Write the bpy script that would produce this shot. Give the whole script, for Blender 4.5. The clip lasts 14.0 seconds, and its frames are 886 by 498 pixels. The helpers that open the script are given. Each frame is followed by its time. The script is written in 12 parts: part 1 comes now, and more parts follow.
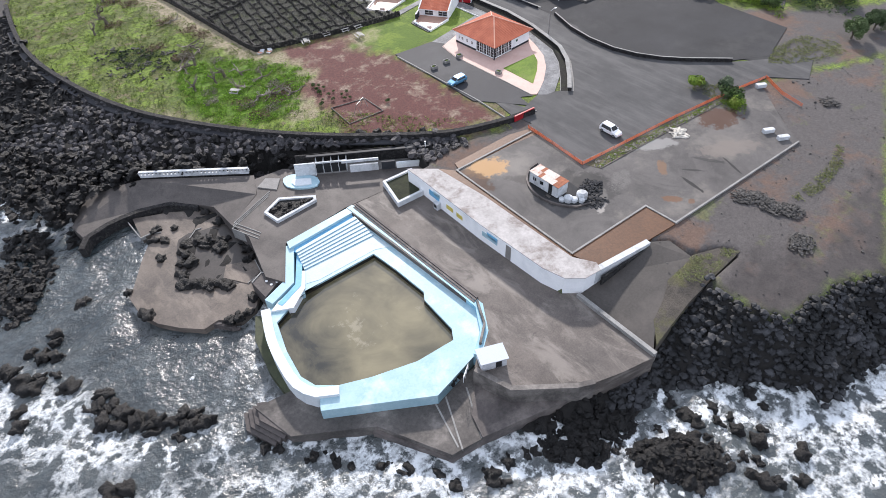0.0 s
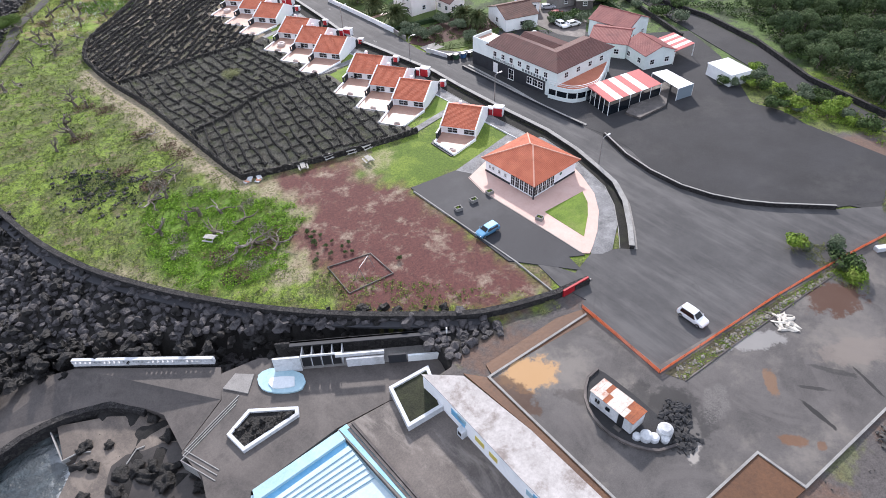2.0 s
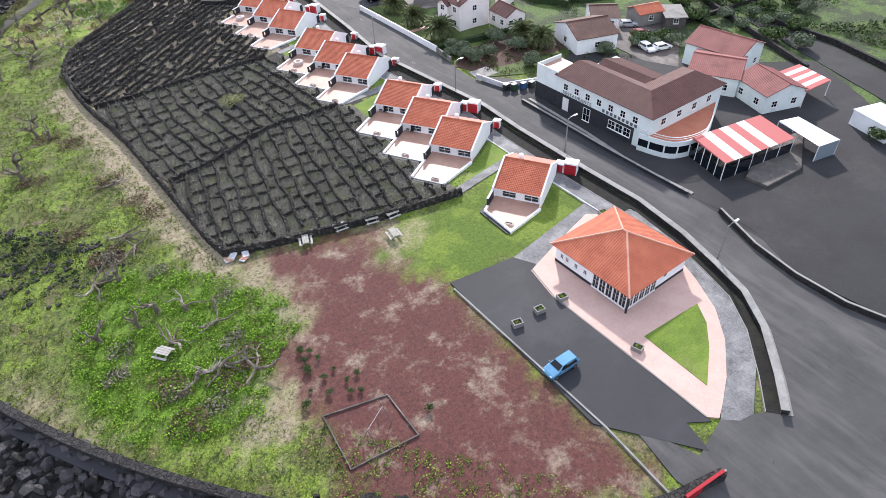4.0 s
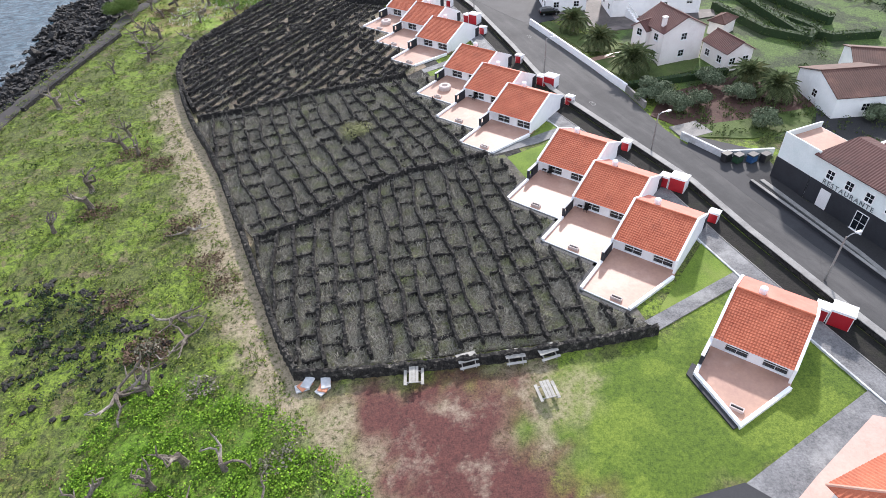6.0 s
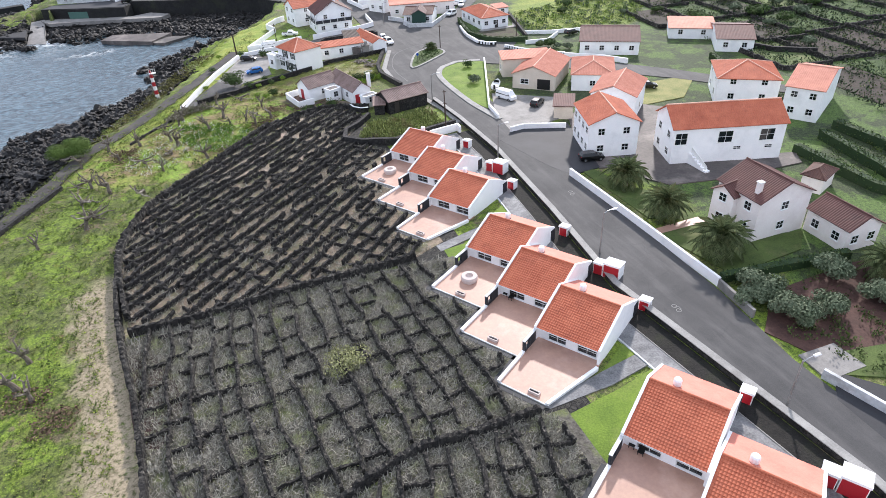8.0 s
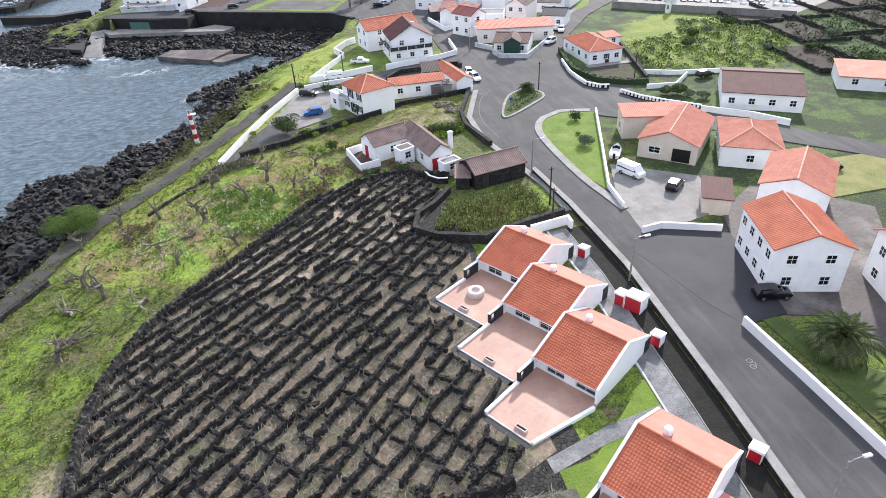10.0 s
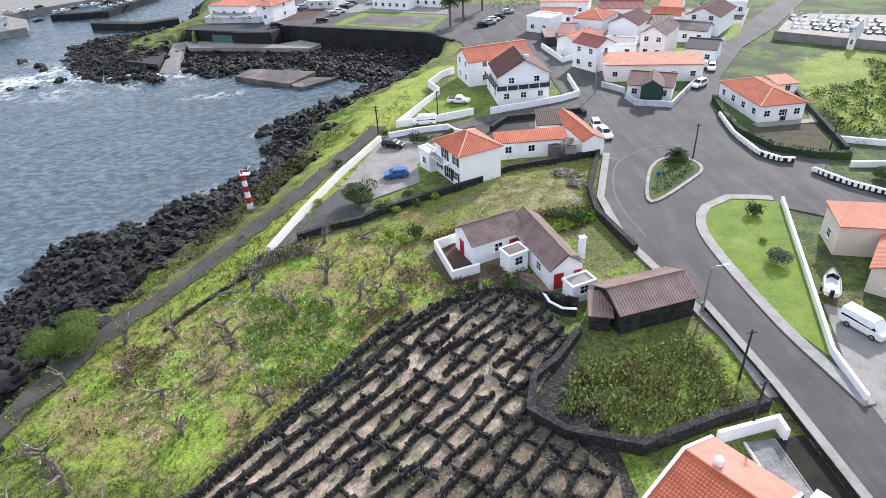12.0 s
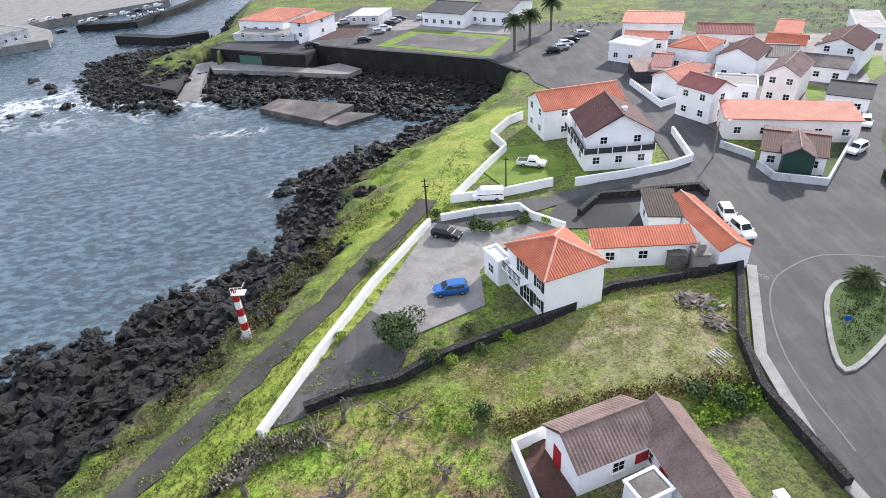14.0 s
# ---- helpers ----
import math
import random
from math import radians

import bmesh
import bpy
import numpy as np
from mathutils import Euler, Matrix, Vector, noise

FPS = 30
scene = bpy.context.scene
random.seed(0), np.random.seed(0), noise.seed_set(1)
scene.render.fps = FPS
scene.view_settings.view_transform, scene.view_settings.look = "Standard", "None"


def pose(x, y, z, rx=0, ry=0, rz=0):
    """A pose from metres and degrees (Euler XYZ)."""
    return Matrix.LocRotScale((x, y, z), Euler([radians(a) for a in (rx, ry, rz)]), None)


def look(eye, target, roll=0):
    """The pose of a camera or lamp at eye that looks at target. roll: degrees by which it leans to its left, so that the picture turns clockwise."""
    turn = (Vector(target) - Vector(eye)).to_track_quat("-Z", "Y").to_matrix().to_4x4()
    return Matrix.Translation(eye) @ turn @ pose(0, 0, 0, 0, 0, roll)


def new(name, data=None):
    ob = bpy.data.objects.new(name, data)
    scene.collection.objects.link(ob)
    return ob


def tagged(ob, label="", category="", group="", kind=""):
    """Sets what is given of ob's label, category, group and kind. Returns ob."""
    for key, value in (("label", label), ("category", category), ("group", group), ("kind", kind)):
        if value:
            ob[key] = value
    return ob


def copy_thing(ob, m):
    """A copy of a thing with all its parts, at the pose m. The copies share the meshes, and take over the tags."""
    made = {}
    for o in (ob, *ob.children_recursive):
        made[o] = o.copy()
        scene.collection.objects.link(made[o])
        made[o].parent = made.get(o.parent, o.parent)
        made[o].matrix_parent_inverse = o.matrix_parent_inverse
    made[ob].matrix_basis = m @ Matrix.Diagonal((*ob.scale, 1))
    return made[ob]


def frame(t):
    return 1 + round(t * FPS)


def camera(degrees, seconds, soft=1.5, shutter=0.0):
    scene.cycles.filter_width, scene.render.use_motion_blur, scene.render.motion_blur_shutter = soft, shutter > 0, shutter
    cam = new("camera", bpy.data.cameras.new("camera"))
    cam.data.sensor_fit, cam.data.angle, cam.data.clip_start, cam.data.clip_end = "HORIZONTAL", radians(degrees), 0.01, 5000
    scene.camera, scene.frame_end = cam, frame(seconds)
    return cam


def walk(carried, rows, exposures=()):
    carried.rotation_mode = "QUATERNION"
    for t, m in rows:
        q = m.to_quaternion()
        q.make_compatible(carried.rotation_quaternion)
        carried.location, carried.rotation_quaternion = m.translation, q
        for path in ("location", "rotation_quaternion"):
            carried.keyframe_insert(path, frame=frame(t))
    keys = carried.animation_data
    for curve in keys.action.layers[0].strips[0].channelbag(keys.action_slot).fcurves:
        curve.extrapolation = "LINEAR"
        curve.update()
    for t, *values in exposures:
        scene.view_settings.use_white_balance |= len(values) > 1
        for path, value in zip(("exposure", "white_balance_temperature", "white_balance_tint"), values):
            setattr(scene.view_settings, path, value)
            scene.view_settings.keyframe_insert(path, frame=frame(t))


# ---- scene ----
cam = camera(71.6, 14.0, soft=0.8)
METRES, EYE, TILT, LEAN, TURN = 240.0, 65.0, 0.0, 0.0, -39.0
ROWS = [
    (0.0, 0.0, 0.0, 0.0, -1.83, -45.32, 1.81),
    (0.5, -0.0009, 0.0353, -0.002, -1.64, -45.32, 1.87),
    (1.0, -0.0016, 0.0725, -0.0038, -1.62, -44.31, 1.92),
    (1.5, -0.0023, 0.1091, -0.0055, -1.67, -41.47, 1.92),
    (2.0, -0.0032, 0.1465, -0.0072, -0.11, -41.08, 1.96),
    (4.5, -0.0225, 0.3194, -0.0563, 7.28, -40.74, 2.04),
    (5.0, -0.0322, 0.3526, -0.0671, 13.72, -40.44, 2.06),
    (5.5, -0.0438, 0.3831, -0.0752, 17.91, -40.33, 2.21),
    (6.0, -0.0567, 0.4136, -0.079, 17.91, -40.35, 2.3),
    (6.5, -0.07, 0.4457, -0.08, 17.9, -40.38, 2.42),
    (7.0, -0.0831, 0.478, -0.0809, 17.88, -39.63, 2.54),
    (7.5, -0.097, 0.5119, -0.0824, 17.83, -35.96, 2.73),
    (8.0, -0.1109, 0.5452, -0.0833, 17.84, -33.3, 2.8),
    (8.5, -0.1263, 0.5789, -0.0843, 20.81, -33.01, 2.71),
    (11.0, -0.2154, 0.7342, -0.0878, 27.89, -32.67, 3.01),
    (11.5, -0.236, 0.7634, -0.0897, 31.46, -32.47, 3.01),
    (12.0, -0.2571, 0.7904, -0.0911, 33.25, -32.39, 3.06),
    (12.5, -0.2788, 0.8172, -0.0923, 34.62, -32.32, 3.15),
    (13.0, -0.3015, 0.8442, -0.0933, 35.57, -32.29, 3.25),
    (13.5, -0.3243, 0.8703, -0.0945, 35.99, -32.27, 3.33),
    (14.0, -0.348, 0.8968, -0.0951, 37.4, -32.21, 3.32),
]
walk(cam, [(t, pose(0, 0, EYE, TILT, LEAN, TURN) @ pose(METRES * x, METRES * y, METRES * z, 90 + pitch, roll, yaw)) for t, x, y, z, yaw, pitch, roll in ROWS],
     exposures=[(0.0, 0.0, 6350, 15), (2.0, 0.14, 6280, 17), (4.5, 0.16, 6300, 16), (10.0, 0.16, 6300, 15), (14.0, 0.14, 6300, 15)])

# ---- light ----
SUN_AZ, SUN_EL = 54.0, 29.0
world = bpy.data.worlds.new("sky")
scene.world = world
world.use_nodes = True
wn = world.node_tree.nodes
sky = wn.new("ShaderNodeTexSky")
sky.sky_type, sky.sun_disc = "NISHITA", False
sky.sun_elevation, sky.sun_rotation = radians(SUN_EL), radians(90 - SUN_AZ)
sky.dust_density, sky.ozone_density, sky.air_density = 3.0, 1.0, 1.0
hazy = wn.new("ShaderNodeMixRGB")
hazy.inputs[0].default_value = 0.8
clouds = wn.new("ShaderNodeTexNoise")
clouds.inputs["Scale"].default_value, clouds.inputs["Detail"].default_value = 2.2, 7.0
cloud_ramp = wn.new("ShaderNodeValToRGB")
cloud_ramp.color_ramp.elements[0].position, cloud_ramp.color_ramp.elements[1].position = 0.3, 0.72
cloud_ramp.color_ramp.elements[0].color, cloud_ramp.color_ramp.elements[1].color = (6.3, 7.6, 9.6, 1), (14.2, 15.3, 17.0, 1)
wl = world.node_tree.links
wl.new(clouds.outputs["Fac"], cloud_ramp.inputs[0])
wl.new(sky.outputs[0], hazy.inputs[1])
wl.new(cloud_ramp.outputs[0], hazy.inputs[2])
wl.new(hazy.outputs[0], wn["Background"].inputs[0])
wn["Background"].inputs[1].default_value = 0.1
sun_data = bpy.data.lights.new("sun", "SUN")
sun_data.energy, sun_data.angle, sun_data.color = 4.9, radians(2.5), (1.0, 0.95, 0.87)
sun = new("sun", sun_data)
sa, se = radians(SUN_AZ), radians(SUN_EL)
sun.matrix_world = look((math.cos(sa) * math.cos(se) * 300, math.sin(sa) * math.cos(se) * 300, math.sin(se) * 300), (0, 0, 0))


# ---- materials ----
def rgb(h):
    """Linear colour from a hex string of the base colour."""
    return tuple(((int(h[i:i + 2], 16) / 255) ** 2.2) for i in (0, 2, 4)) + (1.0,)


class Nodes:
    """A material and short ways to add nodes to it."""

    def __init__(self, name, rough=0.8, metal=0.0):
        self.mat = bpy.data.materials.new(name)
        self.mat.use_nodes = True
        self.t = self.mat.node_tree
        self.b = self.t.nodes["Principled BSDF"]
        self.b.inputs["Roughness"].default_value = rough
        self.b.inputs["Metallic"].default_value = metal
        self.pos = None

    def add(self, kind, **values):
        n = self.t.nodes.new(kind)
        for k, v in values.items():
            n.inputs[k.replace("_", " ")].default_value = v
        return n

    def link(self, a, b):
        self.t.links.new(a, b)

    def place(self, local=False):
        if local:
            return self.add("ShaderNodeTexCoord").outputs["Object"]
        if self.pos is None:
            self.pos = self.add("ShaderNodeNewGeometry").outputs["Position"]
        return self.pos

    def noise(self, scale, detail=4.0, rough=0.6, local=False):
        n = self.add("ShaderNodeTexNoise", Scale=scale, Detail=detail, Roughness=rough)
        self.link(self.place(local), n.inputs["Vector"])
        return n.outputs["Fac"]

    def band(self, fac, lo, hi, c0, c1):
        r = self.add("ShaderNodeValToRGB")
        e = r.color_ramp.elements
        e[0].position, e[1].position, e[0].color, e[1].color = lo, hi, c0, c1
        self.link(fac, r.inputs[0])
        return r.outputs[0]

    def step(self, fac, lo, hi):
        m = self.add("ShaderNodeMapRange")
        m.interpolation_type = "SMOOTHSTEP"
        m.inputs["From Min"].default_value, m.inputs["From Max"].default_value = lo, hi
        self.link(fac, m.inputs["Value"])
        return m.outputs[0]

    def mix(self, fac, a, b, how="MIX"):
        m = self.add("ShaderNodeMixRGB")
        m.blend_type = how
        for i, v in enumerate((fac, a, b)):
            if isinstance(v, (float, int, tuple)):
                m.inputs[i].default_value = v
            else:
                self.link(v, m.inputs[i])
        return m.outputs[0]

    def math(self, how, a, b=0.5):
        m = self.add("ShaderNodeMath")
        m.operation = how
        for i, v in enumerate((a, b)):
            if isinstance(v, (float, int)):
                m.inputs[i].default_value = v
            else:
                self.link(v, m.inputs[i])
        return m.outputs[0]

    def random(self):
        return self.add("ShaderNodeObjectInfo").outputs["Random"]

    def island(self):
        return self.add("ShaderNodeNewGeometry").outputs["Random Per Island"]

    def color(self, c):
        self.link(c, self.b.inputs["Base Color"])
        return self

    def bump(self, height, strength=0.5, distance=0.1):
        n = self.add("ShaderNodeBump", Strength=strength, Distance=distance)
        self.link(height, n.inputs["Height"])
        self.link(n.outputs[0], self.b.inputs["Normal"])
        return self

    def roughness(self, fac, lo, hi):
        m = self.add("ShaderNodeMapRange")
        m.inputs["To Min"].default_value, m.inputs["To Max"].default_value = lo, hi
        self.link(fac, m.inputs["Value"])
        self.link(m.outputs[0], self.b.inputs["Roughness"])
        return self


def surface(name, dark, light, scale=1.0, fine=12.0, rough=0.85, bump=0.4, dist=0.03, local=False, stain=None, amount=0.5, per=""):
    """Two-scale mottled surface; stain: a third colour in broad patches."""
    n = Nodes(name, rough)
    big, small = n.noise(scale, 5.0, 0.6, local), n.noise(fine, 4.0, 0.65, local)
    c = n.band(n.mix(0.45, big, small), 0.34, 0.66, rgb(dark), rgb(light))
    if stain:
        c = n.mix(n.math("MULTIPLY", n.step(n.noise(scale * 0.43 + 0.01, 6.0, 0.7, local), 0.48, 0.68), amount), c, rgb(stain))
    if per:
        k = n.island() if per == "island" else n.random()
        c = n.mix(0.55, c, n.band(k, 0.0, 1.0, (0.55, 0.55, 0.55, 1), (1.35, 1.3, 1.25, 1)), "MULTIPLY")
    return n.color(c).bump(small, bump, dist).mat


def plain(name, col, rough=0.5, metal=0.0, fine=20.0, spread=0.12):
    n = Nodes(name, rough, metal)
    c = rgb(col)
    lo, hi = tuple(v * (1 - spread) for v in c[:3]) + (1,), tuple(min(1, v * (1 + spread)) for v in c[:3]) + (1,)
    f = n.noise(fine, 3.0, 0.6, True)
    return n.color(n.band(f, 0.35, 0.65, lo, hi)).bump(f, 0.08, 0.01).mat




def asphalt(name, dark, mid, worn):
    """Asphalt with worn pale stretches, dark repairs, cracks and grain."""
    n = Nodes(name, 0.86)
    stretch = n.add("ShaderNodeMapping")
    stretch.inputs["Rotation"].default_value = (0, 0, radians(-8))
    stretch.inputs["Scale"].default_value = (1.0, 0.16, 1.0)
    n.link(n.place(), stretch.inputs["Vector"])
    long = n.add("ShaderNodeTexNoise", Scale=0.42, Detail=6.0, Roughness=0.65)
    n.link(stretch.outputs[0], long.inputs["Vector"])
    grit = n.noise(14.0, 4.0, 0.75)
    c = n.band(n.mix(0.4, n.noise(0.13, 6.0, 0.65), grit), 0.36, 0.64, rgb(dark), rgb(mid))
    c = n.mix(n.math("MULTIPLY", n.step(long.outputs["Fac"], 0.42, 0.7), 0.42), c, rgb(worn))
    c = n.mix(n.math("MULTIPLY", n.step(n.noise(0.06, 5.0, 0.6), 0.56, 0.62), 0.35), c, rgb(dark))
    crack = n.add("ShaderNodeTexVoronoi", Scale=0.22)
    crack.feature = "DISTANCE_TO_EDGE"
    shift = n.add("ShaderNodeMixRGB")
    shift.blend_type = "ADD"
    shift.inputs[0].default_value = 2.0
    wob = n.add("ShaderNodeTexNoise", Scale=0.5, Detail=5.0)
    n.link(n.place(), wob.inputs["Vector"])
    n.link(n.place(), shift.inputs[1])
    n.link(wob.outputs["Color"], shift.inputs[2])
    n.link(shift.outputs[0], crack.inputs["Vector"])
    line = n.math("MULTIPLY", n.math("SUBTRACT", 1.0, n.step(crack.outputs["Distance"], 0.0, 0.02)), n.step(n.noise(0.1, 3.0), 0.45, 0.6))
    c = n.mix(n.math("MULTIPLY", line, 0.16), c, rgb("1f1f20"))
    return n.color(c).bump(grit, 0.35, 0.02).mat


ASPHALT = asphalt("asphalt", "3b3b3c", "545353", "6c6a69")
ASPHALT_DARK = surface("dark_asphalt", "2c2c30", "3a3b3e", 0.12, 9.0, 0.78, 0.25, 0.02, stain="48494c", amount=0.5)
GRAVEL_BLACK = surface("black_gravel", "29292a", "3b3b3d", 0.1, 6.0, 0.9, 0.6, 0.05, stain="484746", amount=0.5)


def spotted(name, dark, light, stain, spots):
    """Compacted ground with stains that have their own place, size and turn: (x, y, half length, half width, turn, colour, strength)."""
    n = Nodes(name, 0.8)
    grit = n.noise(7.0, 5.0, 0.75)
    c = n.band(n.mix(0.4, n.noise(0.12, 6.0, 0.65), grit), 0.36, 0.64, rgb(dark), rgb(light))
    c = n.mix(n.math("MULTIPLY", n.step(n.noise(0.09, 7.0, 0.7), 0.48, 0.64), 0.6), c, rgb(stain))
    swirl = n.add("ShaderNodeTexNoise", Scale=0.06, Detail=6.0, Roughness=0.6, Distortion=4.0)
    n.link(n.place(), swirl.inputs["Vector"])
    c = n.mix(n.math("MULTIPLY", n.step(swirl.outputs["Fac"], 0.5, 0.62), 0.45), c, rgb(light))
    ragged = n.noise(0.45, 6.0, 0.7)
    for x, y, a, b, turn, col, strength in spots:
        m = n.add("ShaderNodeMapping")
        m.vector_type = "TEXTURE"
        m.inputs["Location"].default_value = (x, y, 0)
        m.inputs["Rotation"].default_value = (0, 0, radians(turn))
        m.inputs["Scale"].default_value = (a, b, 100.0)
        n.link(n.place(), m.inputs["Vector"])
        d = n.add("ShaderNodeVectorMath")
        d.operation = "LENGTH"
        n.link(m.outputs[0], d.inputs[0])
        e = n.math("ADD", d.outputs["Value"], n.math("MULTIPLY", n.math("SUBTRACT", ragged, 0.5), 2.2))
        c = n.mix(n.math("MULTIPLY", n.math("SUBTRACT", 1.0, n.step(e, 0.75, 1.1)), strength), c, n.mix(n.step(grit, 0.4, 0.6), rgb(col), c) if strength < 0.5 else rgb(col))
    n.color(c)
    n.roughness(n.noise(0.1, 5.0), 0.55, 0.95)
    return n.bump(grit, 0.35, 0.03).mat


LOT = spotted("compacted_lot", "3f3d3c", "615d5b", "79736c", ((58.8, 59.5, 4.2, 2.6, -30, "b08a5e", 0.9), (100.0, 41.2, 4.6, 3.0, -20, "4a3022", 0.95), (55.2, 58.5, 1.6, 4.0, 0, "4a3426", 0.8), (68.3, 46.0, 2.6, 1.6, -30, "302e2d", 0.7), (67.6, 43.6, 1.7, 1.0, -25, "1a1a1a", 0.9), (66.0, 40.9, 3.4, 0.9, 35, "a29c95", 0.7), (80.0, 33.7, 2.2, 0.35, 80, "1c1c1c", 0.9), (89.0, 31.8, 2.6, 0.25, 68, "1c1c1c", 0.8), (83.0, 36.0, 2.0, 0.3, -50, "242424", 0.7), (74.6, 33.8, 1.6, 0.9, -45, "6a4a32", 0.8), (76.4, 31.4, 0.8, 0.6, 0, "6a4a32", 0.7), (84.5, 44.4, 4.5, 1.5, -30, "8f8d8a", 0.7), (66.0, 45.5, 6.5, 4.5, -40, "2c2b2b", 0.7), (72.5, 42.2, 3.0, 1.6, 20, "8a8682", 0.35), (80.0, 39.5, 2.2, 0.8, 40, "7c5a3c", 0.6), (87.5, 35.5, 3.0, 0.5, -60, "2a2a2a", 0.6), (93.0, 35.0, 6.0, 2.0, -30, "7a7068", 0.5), (62.0, 52.0, 5.0, 1.2, -50, "35302d", 0.5)))
CONCRETE = surface("wet_concrete", "3d3a38", "645f5b", 0.2, 2.6, 0.75, 0.4, 0.03, stain="98918a", amount=0.8)
def streaked(name, dark, light, pale, turn, amount):
    """Worn concrete with long stains that run one way."""
    n = Nodes(name, 0.75)
    m = n.add("ShaderNodeMapping")
    m.inputs["Rotation"].default_value = (0, 0, radians(turn))
    m.inputs["Scale"].default_value = (0.3, 0.12, 1.0)
    n.link(n.place(), m.inputs["Vector"])
    runs = n.add("ShaderNodeTexNoise", Scale=1.0, Detail=7.0, Roughness=0.68, Distortion=0.6)
    n.link(m.outputs[0], runs.inputs["Vector"])
    grit = n.noise(4.0, 5.0, 0.75)
    c = n.band(n.mix(0.4, n.noise(0.16, 6.0, 0.65), grit), 0.36, 0.64, rgb(dark), rgb(light))
    c = n.mix(n.math("MULTIPLY", n.step(runs.outputs["Fac"], 0.46, 0.64), amount), c, rgb(pale))
    n.color(n.mix(n.math("MULTIPLY", n.step(n.noise(0.3, 7.0, 0.75), 0.56, 0.66), 0.5), c, rgb(dark)))
    n.roughness(n.noise(0.2, 5.0), 0.5, 0.9)
    return n.bump(grit, 0.35, 0.03).mat


CONCRETE_STREAKED = streaked("streaked_promenade_concrete", "47423f", "6f6761", "968e86", 12, 0.5)
CONCRETE_BROWN = streaked("brown_wet_concrete", "3f3b39", "605a56", "6f6863", 30, 0.25)
CONCRETE_PLATFORM = streaked("worn_platform_concrete", "4a4440", "746a61", "8c8074", 60, 0.5)
CONCRETE_DARK = surface("dark_concrete", "413d3c", "625b58", 0.2, 2.0, 0.75, 0.3, 0.03, stain="8a817b", amount=0.7)
CONCRETE_PALE = surface("pale_concrete", "767370", "95928e", 0.5, 6.0, 0.8, 0.3, 0.02, stain="53504d", amount=0.5)
WHITE = surface("white_plaster", "f0f1f2", "fcfcfc", 0.5, 6.0, 0.75, 0.15, 0.01, stain="d2d4d6", amount=0.35)
WHITE_OLD = surface("weathered_white_plaster", "b5b9bc", "dadcde", 0.6, 3.0, 0.8, 0.2, 0.02, stain="797672", amount=0.55)
CREAM = surface("cream_plaster", "cec1b0", "e0d4c6", 0.5, 6.0, 0.78, 0.15, 0.01, stain="b6a99a", amount=0.4)
PINKISH = surface("pale_pink_plaster", "efe5e1", "faf3ef", 0.5, 6.0, 0.78, 0.15, 0.01, stain="dacdc8", amount=0.4)
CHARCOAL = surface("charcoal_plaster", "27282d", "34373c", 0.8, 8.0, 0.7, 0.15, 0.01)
POOL_BLUE = surface("pale_blue_pool_paint", "90b3c0", "abc7d0", 0.35, 3.0, 0.45, 0.1, 0.01, stain="cfdfe3", amount=0.7)
POOL_WHITE = surface("white_pool_paint", "cdd3d6", "e2e6e8", 0.5, 4.0, 0.6, 0.15, 0.01, stain="b4c4cb", amount=0.5)
POOL_PALE = surface("faded_blue_white_paint", "a9bfc8", "c3d3d9", 0.4, 4.0, 0.55, 0.1, 0.01, stain="9fbecb", amount=0.5)
POOL_MID = surface("sky_blue_pool_paint", "7badc4", "9ac5d4", 0.5, 3.0, 0.45, 0.1, 0.01, stain="b9d6e0", amount=0.6)
POOL_DEEP = surface("mid_blue_pool_paint", "5f9ec4", "7cb7d8", 0.5, 3.0, 0.45, 0.1, 0.01)
LAVA = surface("black_lava_rock", "040404", "1b1816", 0.9, 3.2, 0.6, 1.0, 0.45, stain="2f2a26", amount=0.5, per="island")
LAVA_DRY = surface("dry_grey_lava_rock", "1c1b1c", "5a5759", 0.6, 4.0, 0.65, 1.0, 0.2, stain="5a575a", amount=0.5, per="island")
BEACH = surface("rounded_dark_boulder", "0f0f10", "2e2f31", 0.5, 3.0, 0.72, 0.6, 0.08, stain="55565a", amount=0.5, per="island")


def masonry(name, dark, light, lichen, size=2.6):
    """Rough stones of several greys with dark joints and pale lichen."""
    n = Nodes(name, 0.9)
    v = n.add("ShaderNodeTexVoronoi", Scale=size)
    n.link(n.place(), v.inputs["Vector"])
    e = n.add("ShaderNodeTexVoronoi", Scale=size)
    e.feature = "DISTANCE_TO_EDGE"
    n.link(n.place(), e.inputs["Vector"])
    tone = n.add("ShaderNodeSeparateColor")
    n.link(v.outputs["Color"], tone.inputs[0])
    grain = n.noise(9.0, 4.0, 0.7)
    c = n.band(n.mix(0.45, tone.outputs[0], grain), 0.15, 0.85, rgb(dark), rgb(light))
    c = n.mix(n.math("MULTIPLY", n.step(n.noise(1.3, 5.0, 0.7), 0.52, 0.66), 0.55), c, rgb(lichen))
    joint = n.step(e.outputs["Distance"], 0.0, 0.09)
    c = n.mix(joint, rgb("0c0c0c"), c)
    n.color(c)
    return n.bump(n.math("ADD", joint, n.math("MULTIPLY", grain, 0.4)), 0.9, 0.1).mat


